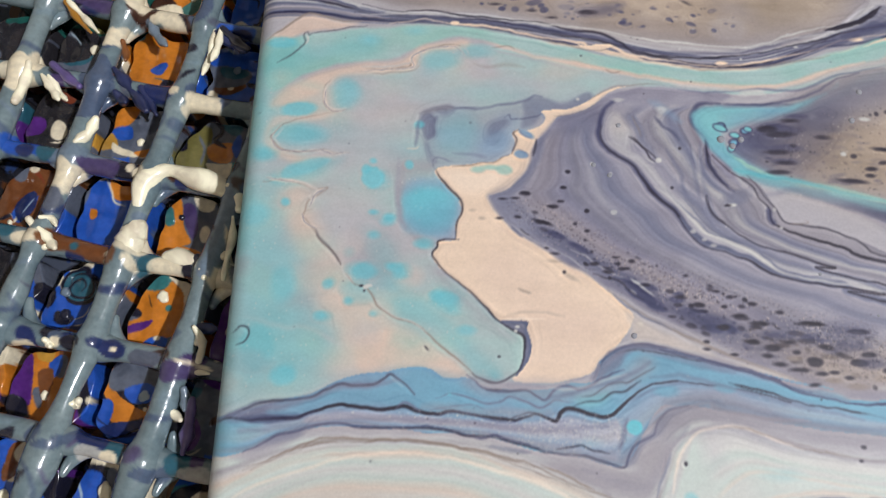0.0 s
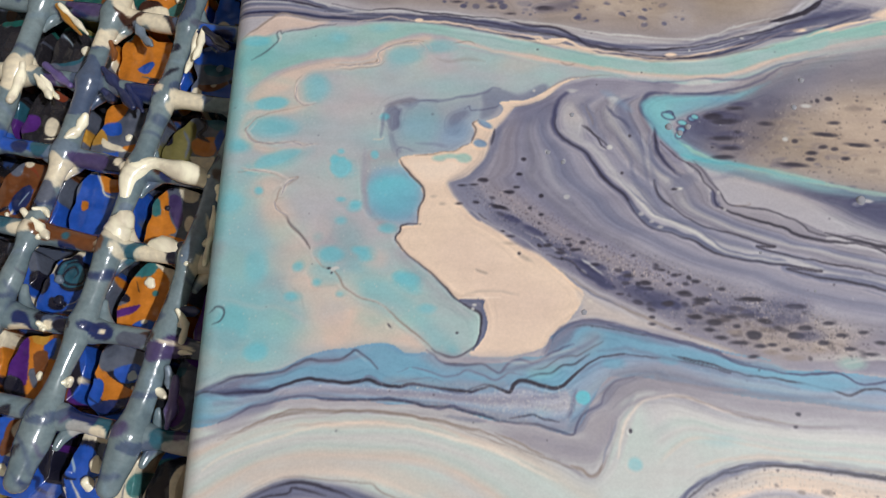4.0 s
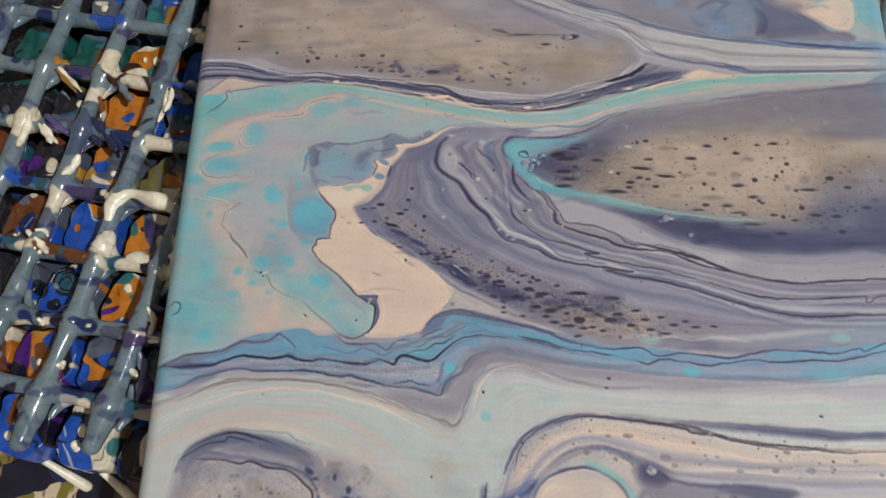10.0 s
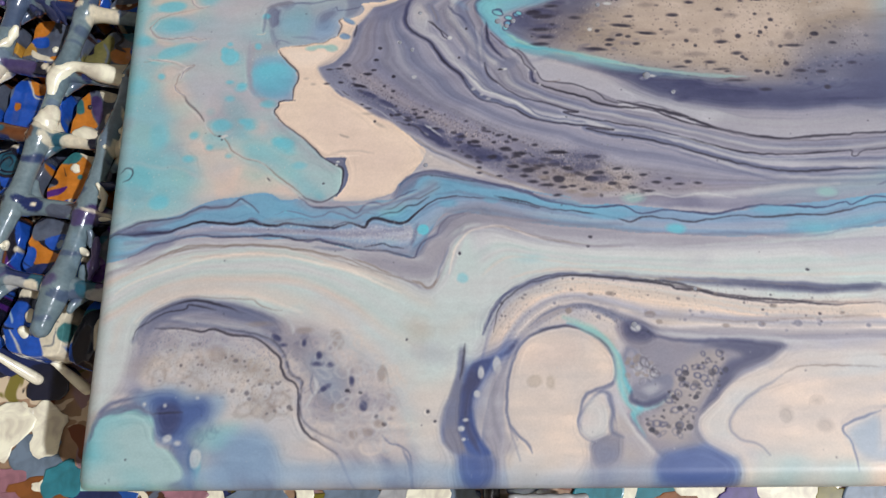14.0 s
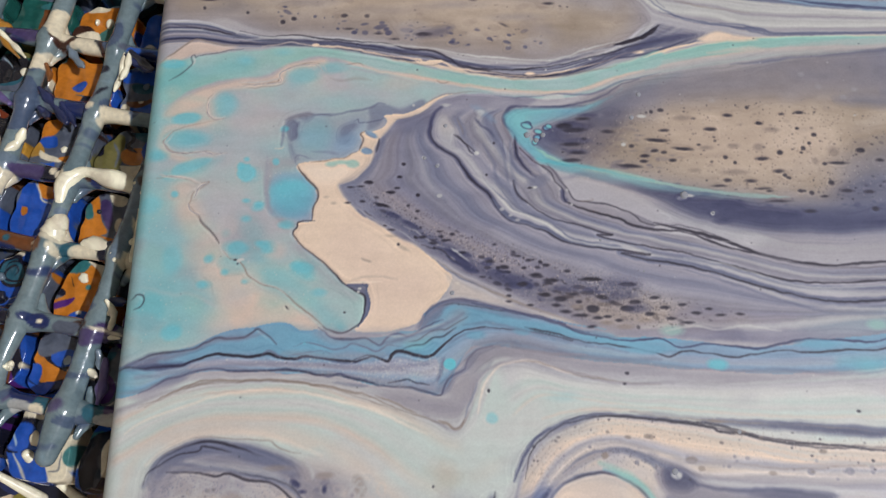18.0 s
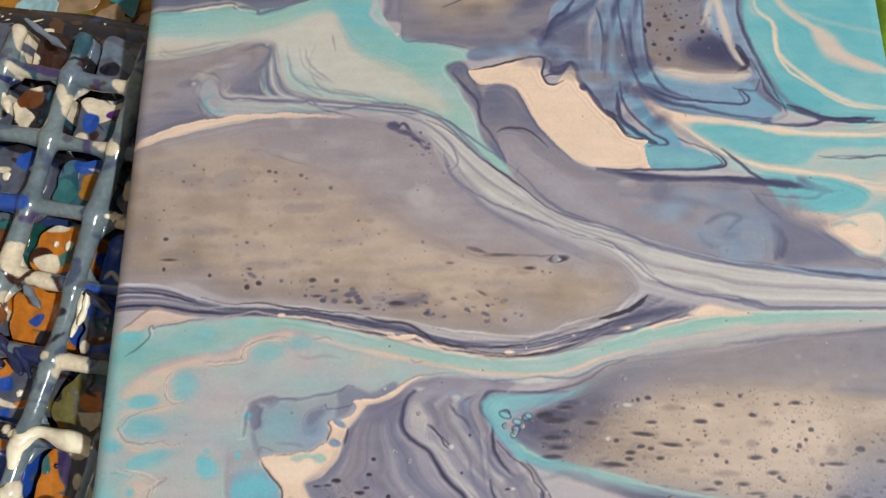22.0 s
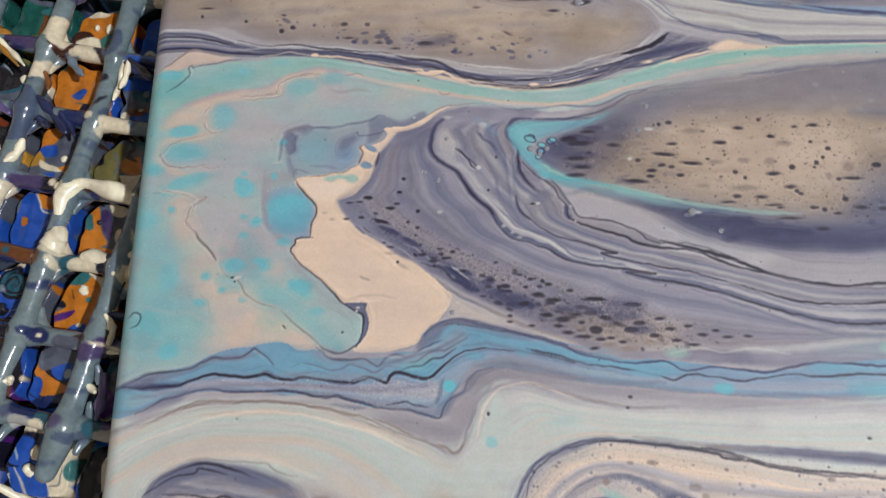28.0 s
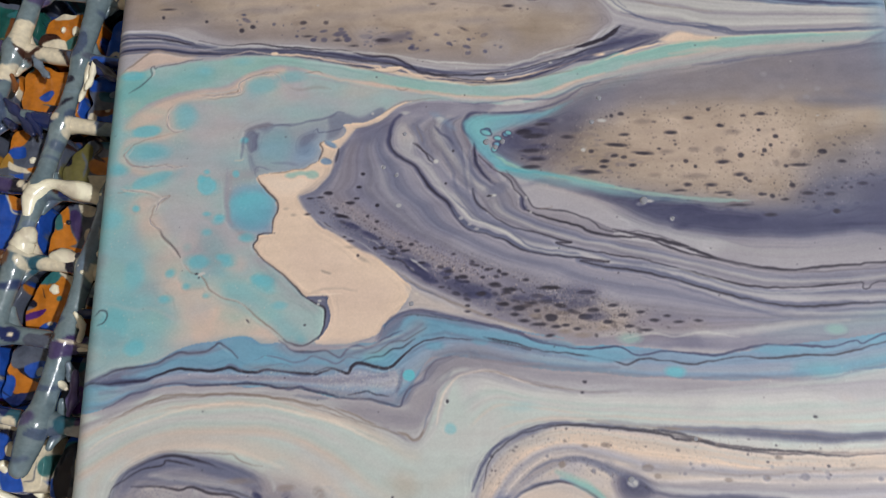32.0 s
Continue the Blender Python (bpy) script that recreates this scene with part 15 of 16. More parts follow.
def stain(me, grid, moved=None):
    """Colours a mesh by the paint that fell on the place where it lies."""
    co = np.empty(len(me.vertices) * 3)
    me.vertices.foreach_get("co", co)
    co = co.reshape(-1, 3)
    if moved is not None:
        w = np.array(moved)
        co = co @ w[:3, :3].T + w[:3, 3]
    fx, fy = np.clip((co[:, 0] * 1000 + SHIFT + HW) / PX, 0, NX - 1.01), np.clip((co[:, 1] * 1000 + HH) / PX, 0, NY - 1.01)
    gi, gj = fx.astype(int), fy.astype(int)
    fx, fy = (fx - gi)[:, None], (fy - gj)[:, None]
    mix = (grid[gj, gi] * (1 - fx) + grid[gj, gi + 1] * fx) * (1 - fy) + (grid[gj + 1, gi] * (1 - fx) + grid[gj + 1, gi + 1] * fx) * fy
    c = np.clip(mix / 255, 0.01, 1)
    c = np.where(c > 0.04045, ((c + 0.055) / 1.055) ** 2.4, c / 12.92)
    at = me.color_attributes.new("pigment", "FLOAT_COLOR", "POINT")
    at.data.foreach_set("color", np.concatenate([c, np.ones((len(c), 1))], 1).ravel().astype(np.float32))
    return me


def rack_bar(name, a, b, z, base, seed, bulb=False):
    """A wire under a lumpy coat; paint gathers where bars cross and in a bulb at a free end."""
    r = random.Random(seed)
    length = math.dist(a, b)
    near_side = length * min(1.0, (45 - a[0]) / max(1e-6, b[0] - a[0])) if b[0] > a[0] else (length if a[0] < 45 else 0.0)
    stations = np.concatenate([np.arange(0, near_side, 0.4), np.arange(near_side, length, 1.6), [length]])
    pts, rad = [], []
    ph = [r.uniform(0, 6.28) for _ in range(6)]
    for s in stations:
        t = s / length
        w = 0.5 * math.sin(s / 7 + ph[0]) + 0.3 * math.sin(s / 3.1 + ph[1]) + 0.35 * math.sin(s / 17 + ph[2]) + 0.18 * math.sin(s / 1.7 + ph[5])
        u, v = a[0] + (b[0] - a[0]) * t, a[1] + (b[1] - a[1]) * t
        near = min(abs(((u if name == "cross_bar" else v - FIRST) / PITCH + 0.5) % 1 - 0.5) * PITCH, 8)
        rr = base * (1 + 0.17 * w) + 0.95 * math.exp(-(near / 3.0) ** 2)
        if bulb:
            rr += 1.25 * math.exp(-((s - 9) / 6.5) ** 2)
        if bulb:
            u -= 3.6 * max(0.0, 1 - s / 75) ** 1.2
        x, y, zz = rack_point(u + 0.35 * math.sin(s / 11 + ph[3]), v + 0.3 * math.sin(s / 9 + ph[4]), z - 0.25 * w)
        pts.append((x, y, zz))
        rad.append(rr)
    v, f = tube(pts, rad, 32 if near_side > 0 else 14)
    return part(name, stain(mesh_of(name, v, f, STAINED), bar_paint), rack)


for k in range(-5, 12):
    rack_bar("long_bar", (k * PITCH, -59 + (k % 2) * 2.5), (k * PITCH, 6.5 * PITCH), 28.2, 2.6, 100 + k, True)
for j in range(-2, 7):
    rack_bar("cross_bar", (-5 * PITCH - 6, j * PITCH + FIRST), (11 * PITCH + 4, j * PITCH + FIRST), 26.8, 2.35, 200 + j)
# webs of paint that dried in the corners where bars cross
for k in range(-4, 3):
    for j in range(-2, 7):
        for sx, sy in ((1, 1), (1, -1), (-1, 1), (-1, -1)):
            if hue.random() < 0.55:
                reach = hue.uniform(3.2, 6.0)
                t = np.linspace(0, 1, 9)
                arc = [rack_point(k * PITCH + sx * (1.6 + reach * (1 - q) ** 2), j * PITCH + FIRST + sy * (1.4 + reach * q ** 2), 26.6 - 1.0 * math.sin(3.1 * q)) for q in t]
                v, f = tube(arc, 0.9 + 0.7 * np.sin(t * 3.1), 12)
                part("paint_web", stain(mesh_of("paint_web", v, f, STAINED), bar_paint), rack)


def coat(material, xy, radius, z, end=None):
    """A coat of another colour: a sleeve round one bar, or a thread that spans from bar to bar."""
    c = spline(xy, False, 1.2)
    n = len(c)
    t = np.linspace(0, 1, n)
    k = len(rack.children)
    end = radius if end is None else end
    zz = np.full(n, z + 0.9)
    rad = (radius + (end - radius) * t) * (1 + 0.25 * np.sin(t * 11 + 3 * k))
    sleeve = radius > 1.9
    if not sleeve:
        rad = rad * 0.82
    if radius > 1.75 and len(xy) <= 6:
        co, si = math.cos(RACK_TURN), math.sin(RACK_TURN)
        d = c - np.array(RACK_AT)
        u, v = d[:, 0] * co + d[:, 1] * si, -d[:, 0] * si + d[:, 1] * co
        along = abs(v[-1] - v[0]) > abs(u[-1] - u[0])
        w = u if along else v
        line_at = round(float(w.mean()) / PITCH) * PITCH
        if abs(float(w.mean()) - line_at) < 6:
            w = np.full(n, line_at) + 0.3 * np.sin(t * 6 + k)
            u, v = (w, v) if along else (u, w)
            c = np.stack([RACK_AT[0] + u * co - v * si, RACK_AT[1] + u * si + v * co], 1)
            near = np.abs(((v if along else u) / PITCH + 0.5) % 1 - 0.5) * PITCH
            zz, rad = np.full(n, 28.3 if along else 26.9), (3.0 if along else 2.65) + 0.75 * np.exp(-(near / 2.6) ** 2)
    rad = rad * (1 + 0.08 * np.sin(t * 7 + k) + 0.06 * np.sin(t * 17 + 2 * k)) * ((0.8 if sleeve else 0.55) + (0.2 if sleeve else 0.45) * np.minimum(1, np.minimum(t, 1 - t) * 4))
    v, f = tube(np.concatenate([c, zz[:, None] - (0 if sleeve else 1.2) * np.sin(t * 3.1)[:, None]], 1), rad, 12)
    return part("paint_coat", mesh_of("paint_coat", v, f, material), rack)


def foot(p):
    """A splayed wire foot of the rack under cream paint."""
    q = np.array(p).reshape(-1, 3)
    t = np.linspace(0, 1, 24)
    pts = np.stack([np.interp(t, (0, 0.5, 1), q[:, i]) for i in range(3)], 1)
    v, f = tube(pts, 1.4 + 0.3 * np.sin(t * 8), 10)
    return part("foot", mesh_of("foot", v, f, CREAM_PAINT), rack, "wire foot coated in cream paint")


crust = tagged(new("paint_crust", mesh_of("paint_crust", *clot(118, 108, 9.5, 0.03, 3, 7.0), CRUST)), "thick crust of dried drips under the rack, shade in its dark colour", "dried paint")
crust.matrix_world = pose(-0.205, 0.038, 0.0003, 0, 0, -10)


def sheet(rx, ry, thick, wobble, seed, square, lumps):
    """A clot with an uneven top, finely meshed: rings from its foot over the lip to its middle."""
    r = random.Random(seed)
    n, m = 150, 36
    a = np.linspace(0, 2 * math.pi, n, endpoint=False)
    ph = [r.uniform(0, 6.28) for _ in range(8)]
    w = 1 + wobble * (0.5 * np.sin(2 * a + ph[0]) + 0.4 * np.sin(3 * a + ph[1]) + 0.35 * np.sin(5 * a + ph[2]) + 0.2 * np.sin(9 * a + ph[3]))
    q = (np.abs(np.cos(a)) ** square + np.abs(np.sin(a)) ** square) ** (-1 / square)
    x, y = rx * w * q * np.cos(a), ry * w * q * np.sin(a)
    k = np.concatenate([[1.0, 1.0], 1 - 0.08 * (np.arange(4) + 1) / 4, np.linspace(0.90, 0.01, m)])
    up = np.concatenate([[0.0, 0.5], 0.5 + 0.5 * np.sin((np.arange(4) + 1) / 4 * math.pi / 2), np.ones(m)])
    px, py = k[:, None] * x[None], k[:, None] * y[None]
    bump = np.sin(px / 2.9 + ph[4]) * np.sin(py / 2.3 + ph[5]) + 0.6 * np.sin((px + py) / 1.6 + ph[6]) * np.sin((px - py) / 1.9 + ph[7])
    pz = up[:, None] * (thick + lumps * bump)
    i = np.arange(len(k) * n).reshape(len(k), n)
    j = np.roll(i, -1, 1)
    f = np.stack([i[:-1], j[:-1], j[1:], i[1:]], -1).reshape(-1, 4).tolist() + [list(i[-1])]
    return (np.stack([px, py, pz], -1).reshape(-1, 3) / 1000).tolist(), f


HUES = {"OR": "orange", "SL": "slate grey", "BL": "bright blue", "DB": "navy blue", "BR": "brown", "VI": "violet", "OV": "olive", "DK": "near-black", "TLB": "blue-green", "TG": "dark green", "CR": "cream"}
CELLS = {(-1, 2): "OR", (-1, 1): "SL", (-1, 0): "BL", (0, 0): "SL", (-1, -1): "DB", (0, -1): "OR", (-1, -2): "BR", (0, -2): "BL", (1, -2): "SL", (1, -1): "VI", (0, 1): "OV", (0, 2): "BL", (1, 1): "SL", (1, 0): "SL", (-2, 2): "SL", (-2, 1): "DK", (-2, 0): "BR", (-2, -1): "DK", (-2, -2): "BR", (-1, 3): "OR", (0, 3): "BL", (-1, 4): "TLB", (0, 4): "SL", (-1, 5): "SL", (0, 5): "SL", (-2, 3): "TG", (-2, 4): "SL", (-2, 5): "DK", (-1, -3): "BL", (0, -3): "CR", (-2, -3): "DK", (1, -3): "BL", (-3, 3): "TG", (-3, 2): "DK", (-3, 1): "BR", (-3, 0): "DK", (-3, -1): "BR", (-3, -2): "VI", (-3, 4): "DK", (-3, 5): "SL", (1, 2): "SL", (1, 3): "SL", (1, 4): "SL", (1, 5): "SL", (-3, -3): "DK", (-1, 6): "SL", (0, 6): "TLB", (-2, 6): "DK", (-3, 6): "SL", (1, 6): "DK"}
for (i, j), hue_name in CELLS.items():
    x, y, z = rack_point((i + 0.5 if i < 1 else 1.24) * PITCH, (j + 0.5) * PITCH + FIRST, 9.6)
    r = hue.random()
    where = pose(x / 1000, y / 1000, z / 1000, 0, 0, -10 + 8 * (r - 0.5))
    me = stain(mesh_of("paint_pool", *sheet(9.3 + 0.5 * r if i < 1 else 3.6 + r, 9.3 + 0.5 * r, 10.2 + 1.2 * r, 0.13, i * 17 + j * 5 + 300, 3.4, 0.5), STAINED), pool_paint, where)
    ob = new("paint_pool", me)
    ob.matrix_world = where
    tagged(ob, f"dried pool of {HUES[hue_name]} and other paints under the rack", "dried paint", "pools under the rack")


def blot(material, x, y, rx, ry, z=1.0):
    """A round blot of dried paint on the table."""
    r = chance.random()
    if x > 112 and material is CREAM_PAINT:
        rx, ry = rx * (0.5 + 0.4 * r), ry * (0.5 + 0.4 * r)
    ob = new("paint_blot", mesh_of("paint_blot", *clot(rx * 1.15, ry * 1.15, 0.14 + 0.2 * r, 0.34, int(r * 9999)), material))
    ob.matrix_world = pose(x / 1000, y / 1000, 0.0002 + 0.0008 * max(0, z - 1) + (0.0003 + 0.0006 * r if z >= 1 else 0.0002 * r), 0, 0, 0)
    return tagged(ob, f"glossy blot of dried {material.name.split('_')[0]} paint on the table", "dried paint", "blots on the table")


# older, half-covered blots all over the table round the canvas
OLD = [GREY_PAINT, SLATE_PAINT, TAN_PAINT, MAUVE_PAINT, OLIVE_PAINT, NAVY_PAINT, RUST_MIX, GREY_PAINT, TEAL_PAINT, VIOLET_PAINT, INK_PAINT, BROWN_PAINT, CREAM_PAINT, MAUVE_PAINT, TAN_PAINT]
for n in range(190):
    zone = n % 3
    if zone == 0:
        x, y = chance.uniform(118, 185), chance.uniform(-120, 110)
    elif zone == 1:
        x, y = chance.uniform(-170, 125), chance.uniform(-162, -124)
    else:
        x, y = chance.uniform(112, 150), chance.uniform(-120, 70)
    blot(OLD[n * 5 % len(OLD)], x, y, chance.uniform(1.4, 5.0), chance.uniform(1.4, 5.0), 0.9)

# coats and threads of paint hanging on the bars
coat(CREAM_PAINT, [-133.1, -16.0, -132.5, -10.5, -127.8, -7.2, -121.2, -9.0, -115.5, -10.7, -112.1, -12.9], 2.3, 28.5)
coat(CREAM_PAINT, [-158.8, -20.0, -153.7, -26.8], 1.6, 28.5)
coat(CREAM_PAINT, [-121.1, -53.6, -116.0, -54.2, -111.8, -55.0], 0.8, 28.5)
coat(CREAM_PAINT, [-117.1, -40.7, -115.5, -45.0, -115.3, -48.3], 1.3, 28.5)
coat(CREAM_PAINT, [-120.9, 31.0, -122.4, 18.6], 1, 28.5)
coat(VIOLET_PAINT, [-160.5, 20.9, -152.8, 14.9], 1.6, 28.5)
coat(NAVY_PAINT, [-144.8, 19.9, -139.8, 14.3, -135.0, 8.5], 1.7, 28.5)
coat(BROWN_PAINT, [-143.9, 27.7, -142.4, 22.4], 1.1, 28.5)
coat(CREAM_PAINT, [-162.8, 18.0, -157.5, 11.3], 1.3, 28.5)
coat(CREAM_PAINT, [-149.7, -48.3, -148.2, -49.8], 1.2, 28.5)
coat(NAVY_PAINT, [-120.5, 30.6, -115.1, 27.1, -112.5, 25.2], 1.5, 28.5)
coat(NAVY_PAINT, [-116.6, -44.5, -111.6, -45.0], 1.6, 28.5)
coat(CREAM_PAINT, [-112.8, -25.1, -111.8, -28.3], 1.4, 28.5)
coat(SLATE_PAINT, [-116.9, -58.5, -116.1, -62.8], 1.5, 28.5)
coat(CREAM_PAINT, [-120.0, -62.8, -116.8, -65.0], 1.2, 28.5)
coat(VIOLET_PAINT, [-114.7, -60.7, -115.2, -65.7, -115.4, -71.9], 1.6, 28.5)
coat(CREAM_PAINT, [-141.3, -62.2, -139.6, -61.5], 1.5, 28.5)
coat(OCHRE_PAINT, [-165.0, 41.4, -160.3, 39.4], 3.6, 31.0)
coat(OCHRE_PAINT, [-160.4, 39.1, -156.5, 34.2, -152.4, 30.1], 1.6, 28.5, 0.5)
coat(CREAM_PAINT, [-157.1, 96.5, -153.6, 92.6, -150.9, 87.2], 1.6, 28.5)
coat(CREAM_PAINT, [-116.8, 53.6, -112.9, 53.3], 1.7, 28.5)
coat(SLATE_PAINT, [-150.2, 118.8, -136.5, 108.5], 1.2, 28.5)
coat(CREAM_PAINT, [-111.9, -11.5, -109.8, -13.7, -108.9, -17.3], 1.7, 30.0)
coat(CREAM_PAINT, [-125.4, -30.5, -122.3, -31.2, -118.9, -31.8], 2.6, 30.0)
coat(CREAM_PAINT, [-131.3, -21.9, -131.6, -26.0], 2.6, 30.0)
coat(SLATE_PAINT, [-137.7, 32.8, -135.4, 29.5, -132.9, 27.0], 1.7, 28.0, 1.2)
coat(INK_PAINT, [-118.3, 30.6, -115.2, 28.1, -111.3, 24.9], 1.4, 30.0)
coat(CREAM_PAINT, [-118.8, 30.6, -119.4, 26.1, -120.1, 21.6], 1.1, 30.0)
coat(NAVY_PAINT, [-137.5, 14.9, -135.1, 11.1, -132.6, 7.6], 1.7, 28.0, 1.0)
coat(CREAM_PAINT, [-161.4, 18.1, -159.1, 14.7, -155.6, 11.3], 1.3, 28.0, 0.8)
coat(CREAM_PAINT, [-167.2, 9.9, -166.7, 14.6, -165.9, 20.6], 1.7, 30.0)
coat(CREAM_PAINT, [-150.3, -0.7, -148.0, 2.3, -146.4, 5.3], 1.7, 30.0)
coat(CREAM_PAINT, [-159.5, 39.0, -155.1, 34.8, -150.3, 29.9], 1.2, 29.0, 0.7)
coat(CREAM_PAINT, [-155.1, -22.7, -152.6, -25.4, -150.5, -27.4], 1.4, 30.0)
coat(CREAM_PAINT, [-155.3, -20.0, -153.2, -19.8, -151.2, -22.0], 0.9, 30.0)
coat(CREAM_PAINT, [-110.1, -19.2, -110.0, -24.0, -110.7, -28.7, -110.6, -34.0], 1.0, 30.0)
coat(NAVY_PAINT, [-142.7, 12.5, -139.9, 9.9], 1.5, 30.0)
coat(CREAM_PAINT, [-115.8, -45.1, -114.0, -48.2, -113.9, -52.5], 1.2, 30.0)
coat(INK_PAINT, [-118.5, -30.6, -116.6, -31.3], 2.7, 30.0)
coat(CREAM_PAINT, [-116.0, -31.9, -115.0, -33.7], 1.5, 30.0)
# cream-coated feet of the rack, splayed to the table
foot([-136.6, -84.0, 20.0, -133.3, -89.2, 13.0, -125.0, -98.0, 2.0])
foot([-157.6, -81.5, 20.0, -152.1, -86.8, 13.0, -140.0, -95.0, 2.0])
# blots on the table beside the near corner
blot(INK_PAINT, -160.0, -92.0, 9.0, 6.0, 1.0)
blot(NAVY_PAINT, -147.5, -86.5, 7.5, 7.0, 1.0)
blot(INK_PAINT, -137.0, -95.0, 8.0, 4.5, 1.0)
blot(CREAM_PAINT, -149.5, -109.7, 6.8, 8.3, 1.0)
blot(CREAM_PAINT, -136.2, -109.0, 5.5, 6.3, 1.0)
blot(SLATE_PAINT, -137.2, -117.6, 7.1, 6.2, 1.0)
blot(TEAL_PAINT, -128.8, -123.6, 5.0, 5.1, 1.0)
blot(MAUVE_PAINT, -147.1, -125.1, 9.2, 4.8, 1.0)
blot(BROWN_PAINT, -135.8, -127.5, 7.5, 4.4, 1.0)
blot(NAVY_PAINT, -120.0, -127.9, 7.5, 5.5, 1.0)
blot(BLUE_PAINT, -113.1, -129.9, 6.6, 3.1, 1.0)
blot(RUST_MIX, -101.6, -129.5, 9.9, 4.4, 1.0)
blot(MAUVE_PAINT, -93.6, -127.6, 5.8, 2.8, 1.0)
blot(CREAM_PAINT, -85.3, -127.7, 2.3, 6.2, 1.0)
blot(SLATE_PAINT, -73.0, -128.5, 7.3, 6.2, 1.0)
blot(CREAM_PAINT, -59.3, -125.6, 2.9, 3.7, 1.0)
blot(OLIVE_PAINT, -54.1, -131.7, 6.5, 3.1, 1.0)
blot(SLATE_PAINT, -46.2, -127.8, 8.1, 6.2, 1.0)
blot(PEARL_PAINT, -33.2, -127.9, 5.6, 4.6, 1.0)
blot(CREAM_PAINT, -25.1, -127.9, 4.8, 4.6, 1.0)
blot(SLATE_PAINT, -17.1, -127.9, 6.4, 5.4, 1.0)
blot(TEAL_PAINT, 22.8, -128.1, 6.3, 6.1, 1.0)
blot(CREAM_PAINT, 32.4, -127.4, 4.4, 4.6, 1.0)
blot(TEAL_PAINT, 40.4, -126.6, 5.5, 4.3, 1.0)
blot(CREAM_PAINT, 53.0, -126.4, 6.3, 4.3, 1.0)
blot(BROWN_PAINT, 46.3, -130.5, 6.3, 3.3, 1.0)
blot(VIOLET_PAINT, 62.1, -129.8, 5.5, 5.3, 1.0)
blot(CREAM_PAINT, 78.0, -127.6, 10.9, 6.9, 1.0)
blot(OLIVE_PAINT, 88.5, -130.6, 4.6, 4.5, 1.0)
blot(SLATE_PAINT, 97.3, -128.4, 5.4, 6.1, 1.0)
blot(CREAM_PAINT, -143.5, -103.9, 2.4, 2.0, 1.0)
blot(SLATE_PAINT, -138.2, -110.6, 1.7, 2.0, 1.0)
blot(CREAM_PAINT, -135.3, -125.1, 2.3, 1.4, 1.0)
blot(MAUVE_PAINT, -147.9, -130.6, 8.3, 3.9, 1.0)
# blots on the table along the far side
blot(CREAM_PAINT, 157.1, 71.4, 4.8, 4.3, 1.0)
blot(CREAM_PAINT, 167.1, 70.3, 4.2, 8.5, 1.0)
blot(SLATE_PAINT, 151.2, 55.5, 7.0, 8.3, 1.0)
blot(TAN_PAINT, 154.2, 39.9, 8.1, 9.3, 1.0)
blot(INK_PAINT, 153.8, 31.4, 6.3, 5.9, 1.0)
blot(CREAM_PAINT, 144.7, 22.7, 6.8, 5.1, 1.0)
blot(CREAM_PAINT, 144.3, 13.8, 7.3, 8.1, 1.0)
blot(GREY_PAINT, 141.5, 1.6, 7.2, 6.1, 1.0)
blot(BLUE_PAINT, 141.3, -5.6, 6.6, 6.0, 1.0)
blot(VIOLET_PAINT, 157.2, 19.7, 4.5, 5.1, 1.0)
blot(CREAM_PAINT, 141.2, -15.1, 4.9, 5.3, 1.0)
blot(MAUVE_PAINT, 133.2, -20.6, 5.4, 6.9, 1.0)
blot(CREAM_PAINT, 132.3, -28.6, 6.9, 5.7, 1.0)
blot(TAN_PAINT, 153.9, 2.4, 5.5, 7.3, 1.0)
blot(OLIVE_PAINT, 147.6, -18.8, 4.8, 5.2, 1.0)
blot(CREAM_PAINT, 145.8, -33.5, 5.3, 5.6, 1.0)
blot(OLIVE_PAINT, 138.9, -42.1, 7.3, 3.9, 1.0)
blot(CREAM_PAINT, 129.6, -47.3, 4.7, 5.4, 1.0)
blot(SLATE_PAINT, 137.1, -51.8, 5.2, 5.4, 1.0)
blot(OLIVE_PAINT, 142.9, -54.1, 3.1, 6.4, 1.0)
blot(CREAM_PAINT, 128.1, -55.8, 6.2, 6.4, 1.0)
blot(NAVY_PAINT, 131.9, -63.2, 7.1, 4.7, 1.0)
blot(CREAM_PAINT, 131.0, -73.4, 4.5, 4.6, 1.0)
blot(CREAM_PAINT, 140.5, -61.3, 4.1, 6.3, 1.0)
blot(SLATE_PAINT, 138.1, -68.5, 4.1, 5.1, 1.0)
blot(OLIVE_PAINT, 130.9, -79.4, 7.0, 3.5, 1.0)
blot(SLATE_PAINT, 134.3, -88.3, 5.9, 5.9, 1.0)
blot(TAN_PAINT, 138.5, -76.6, 3.0, 4.0, 1.0)
blot(TAN_PAINT, 126.5, -87.2, 4.0, 4.9, 1.0)
blot(SLATE_PAINT, 126.3, -93.9, 4.9, 3.9, 1.0)
blot(SLATE_PAINT, 128.8, -36.3, 4.2, 4.5, 1.0)
blot(OCHRE_PAINT, 139.5, 31.9, 2.9, 2.9, 1.0)
blot(VIOLET_PAINT, 145.2, -25.6, 3.2, 4.6, 1.0)
blot(OLIVE_PAINT, 157.5, 51.2, 7.0, 5.5, 1.0)
blot(MAUVE_PAINT, 142.6, 39.7, 4.6, 4.0, 1.0)
blot(BLUE_PAINT, 131.2, -6.5, 3.3, 4.8, 1.0)
blot(VIOLET_PAINT, 133.5, -12.5, 3.3, 3.0, 1.0)
blot(TAN_PAINT, 132.1, -33.1, 2.1, 2.3, 1.0)
blot(TAN_PAINT, 151.3, 62.5, 5.9, 5.6, 1.0)
blot(RUST_MIX, 158.1, 60.8, 7.1, 5.6, 1.0)
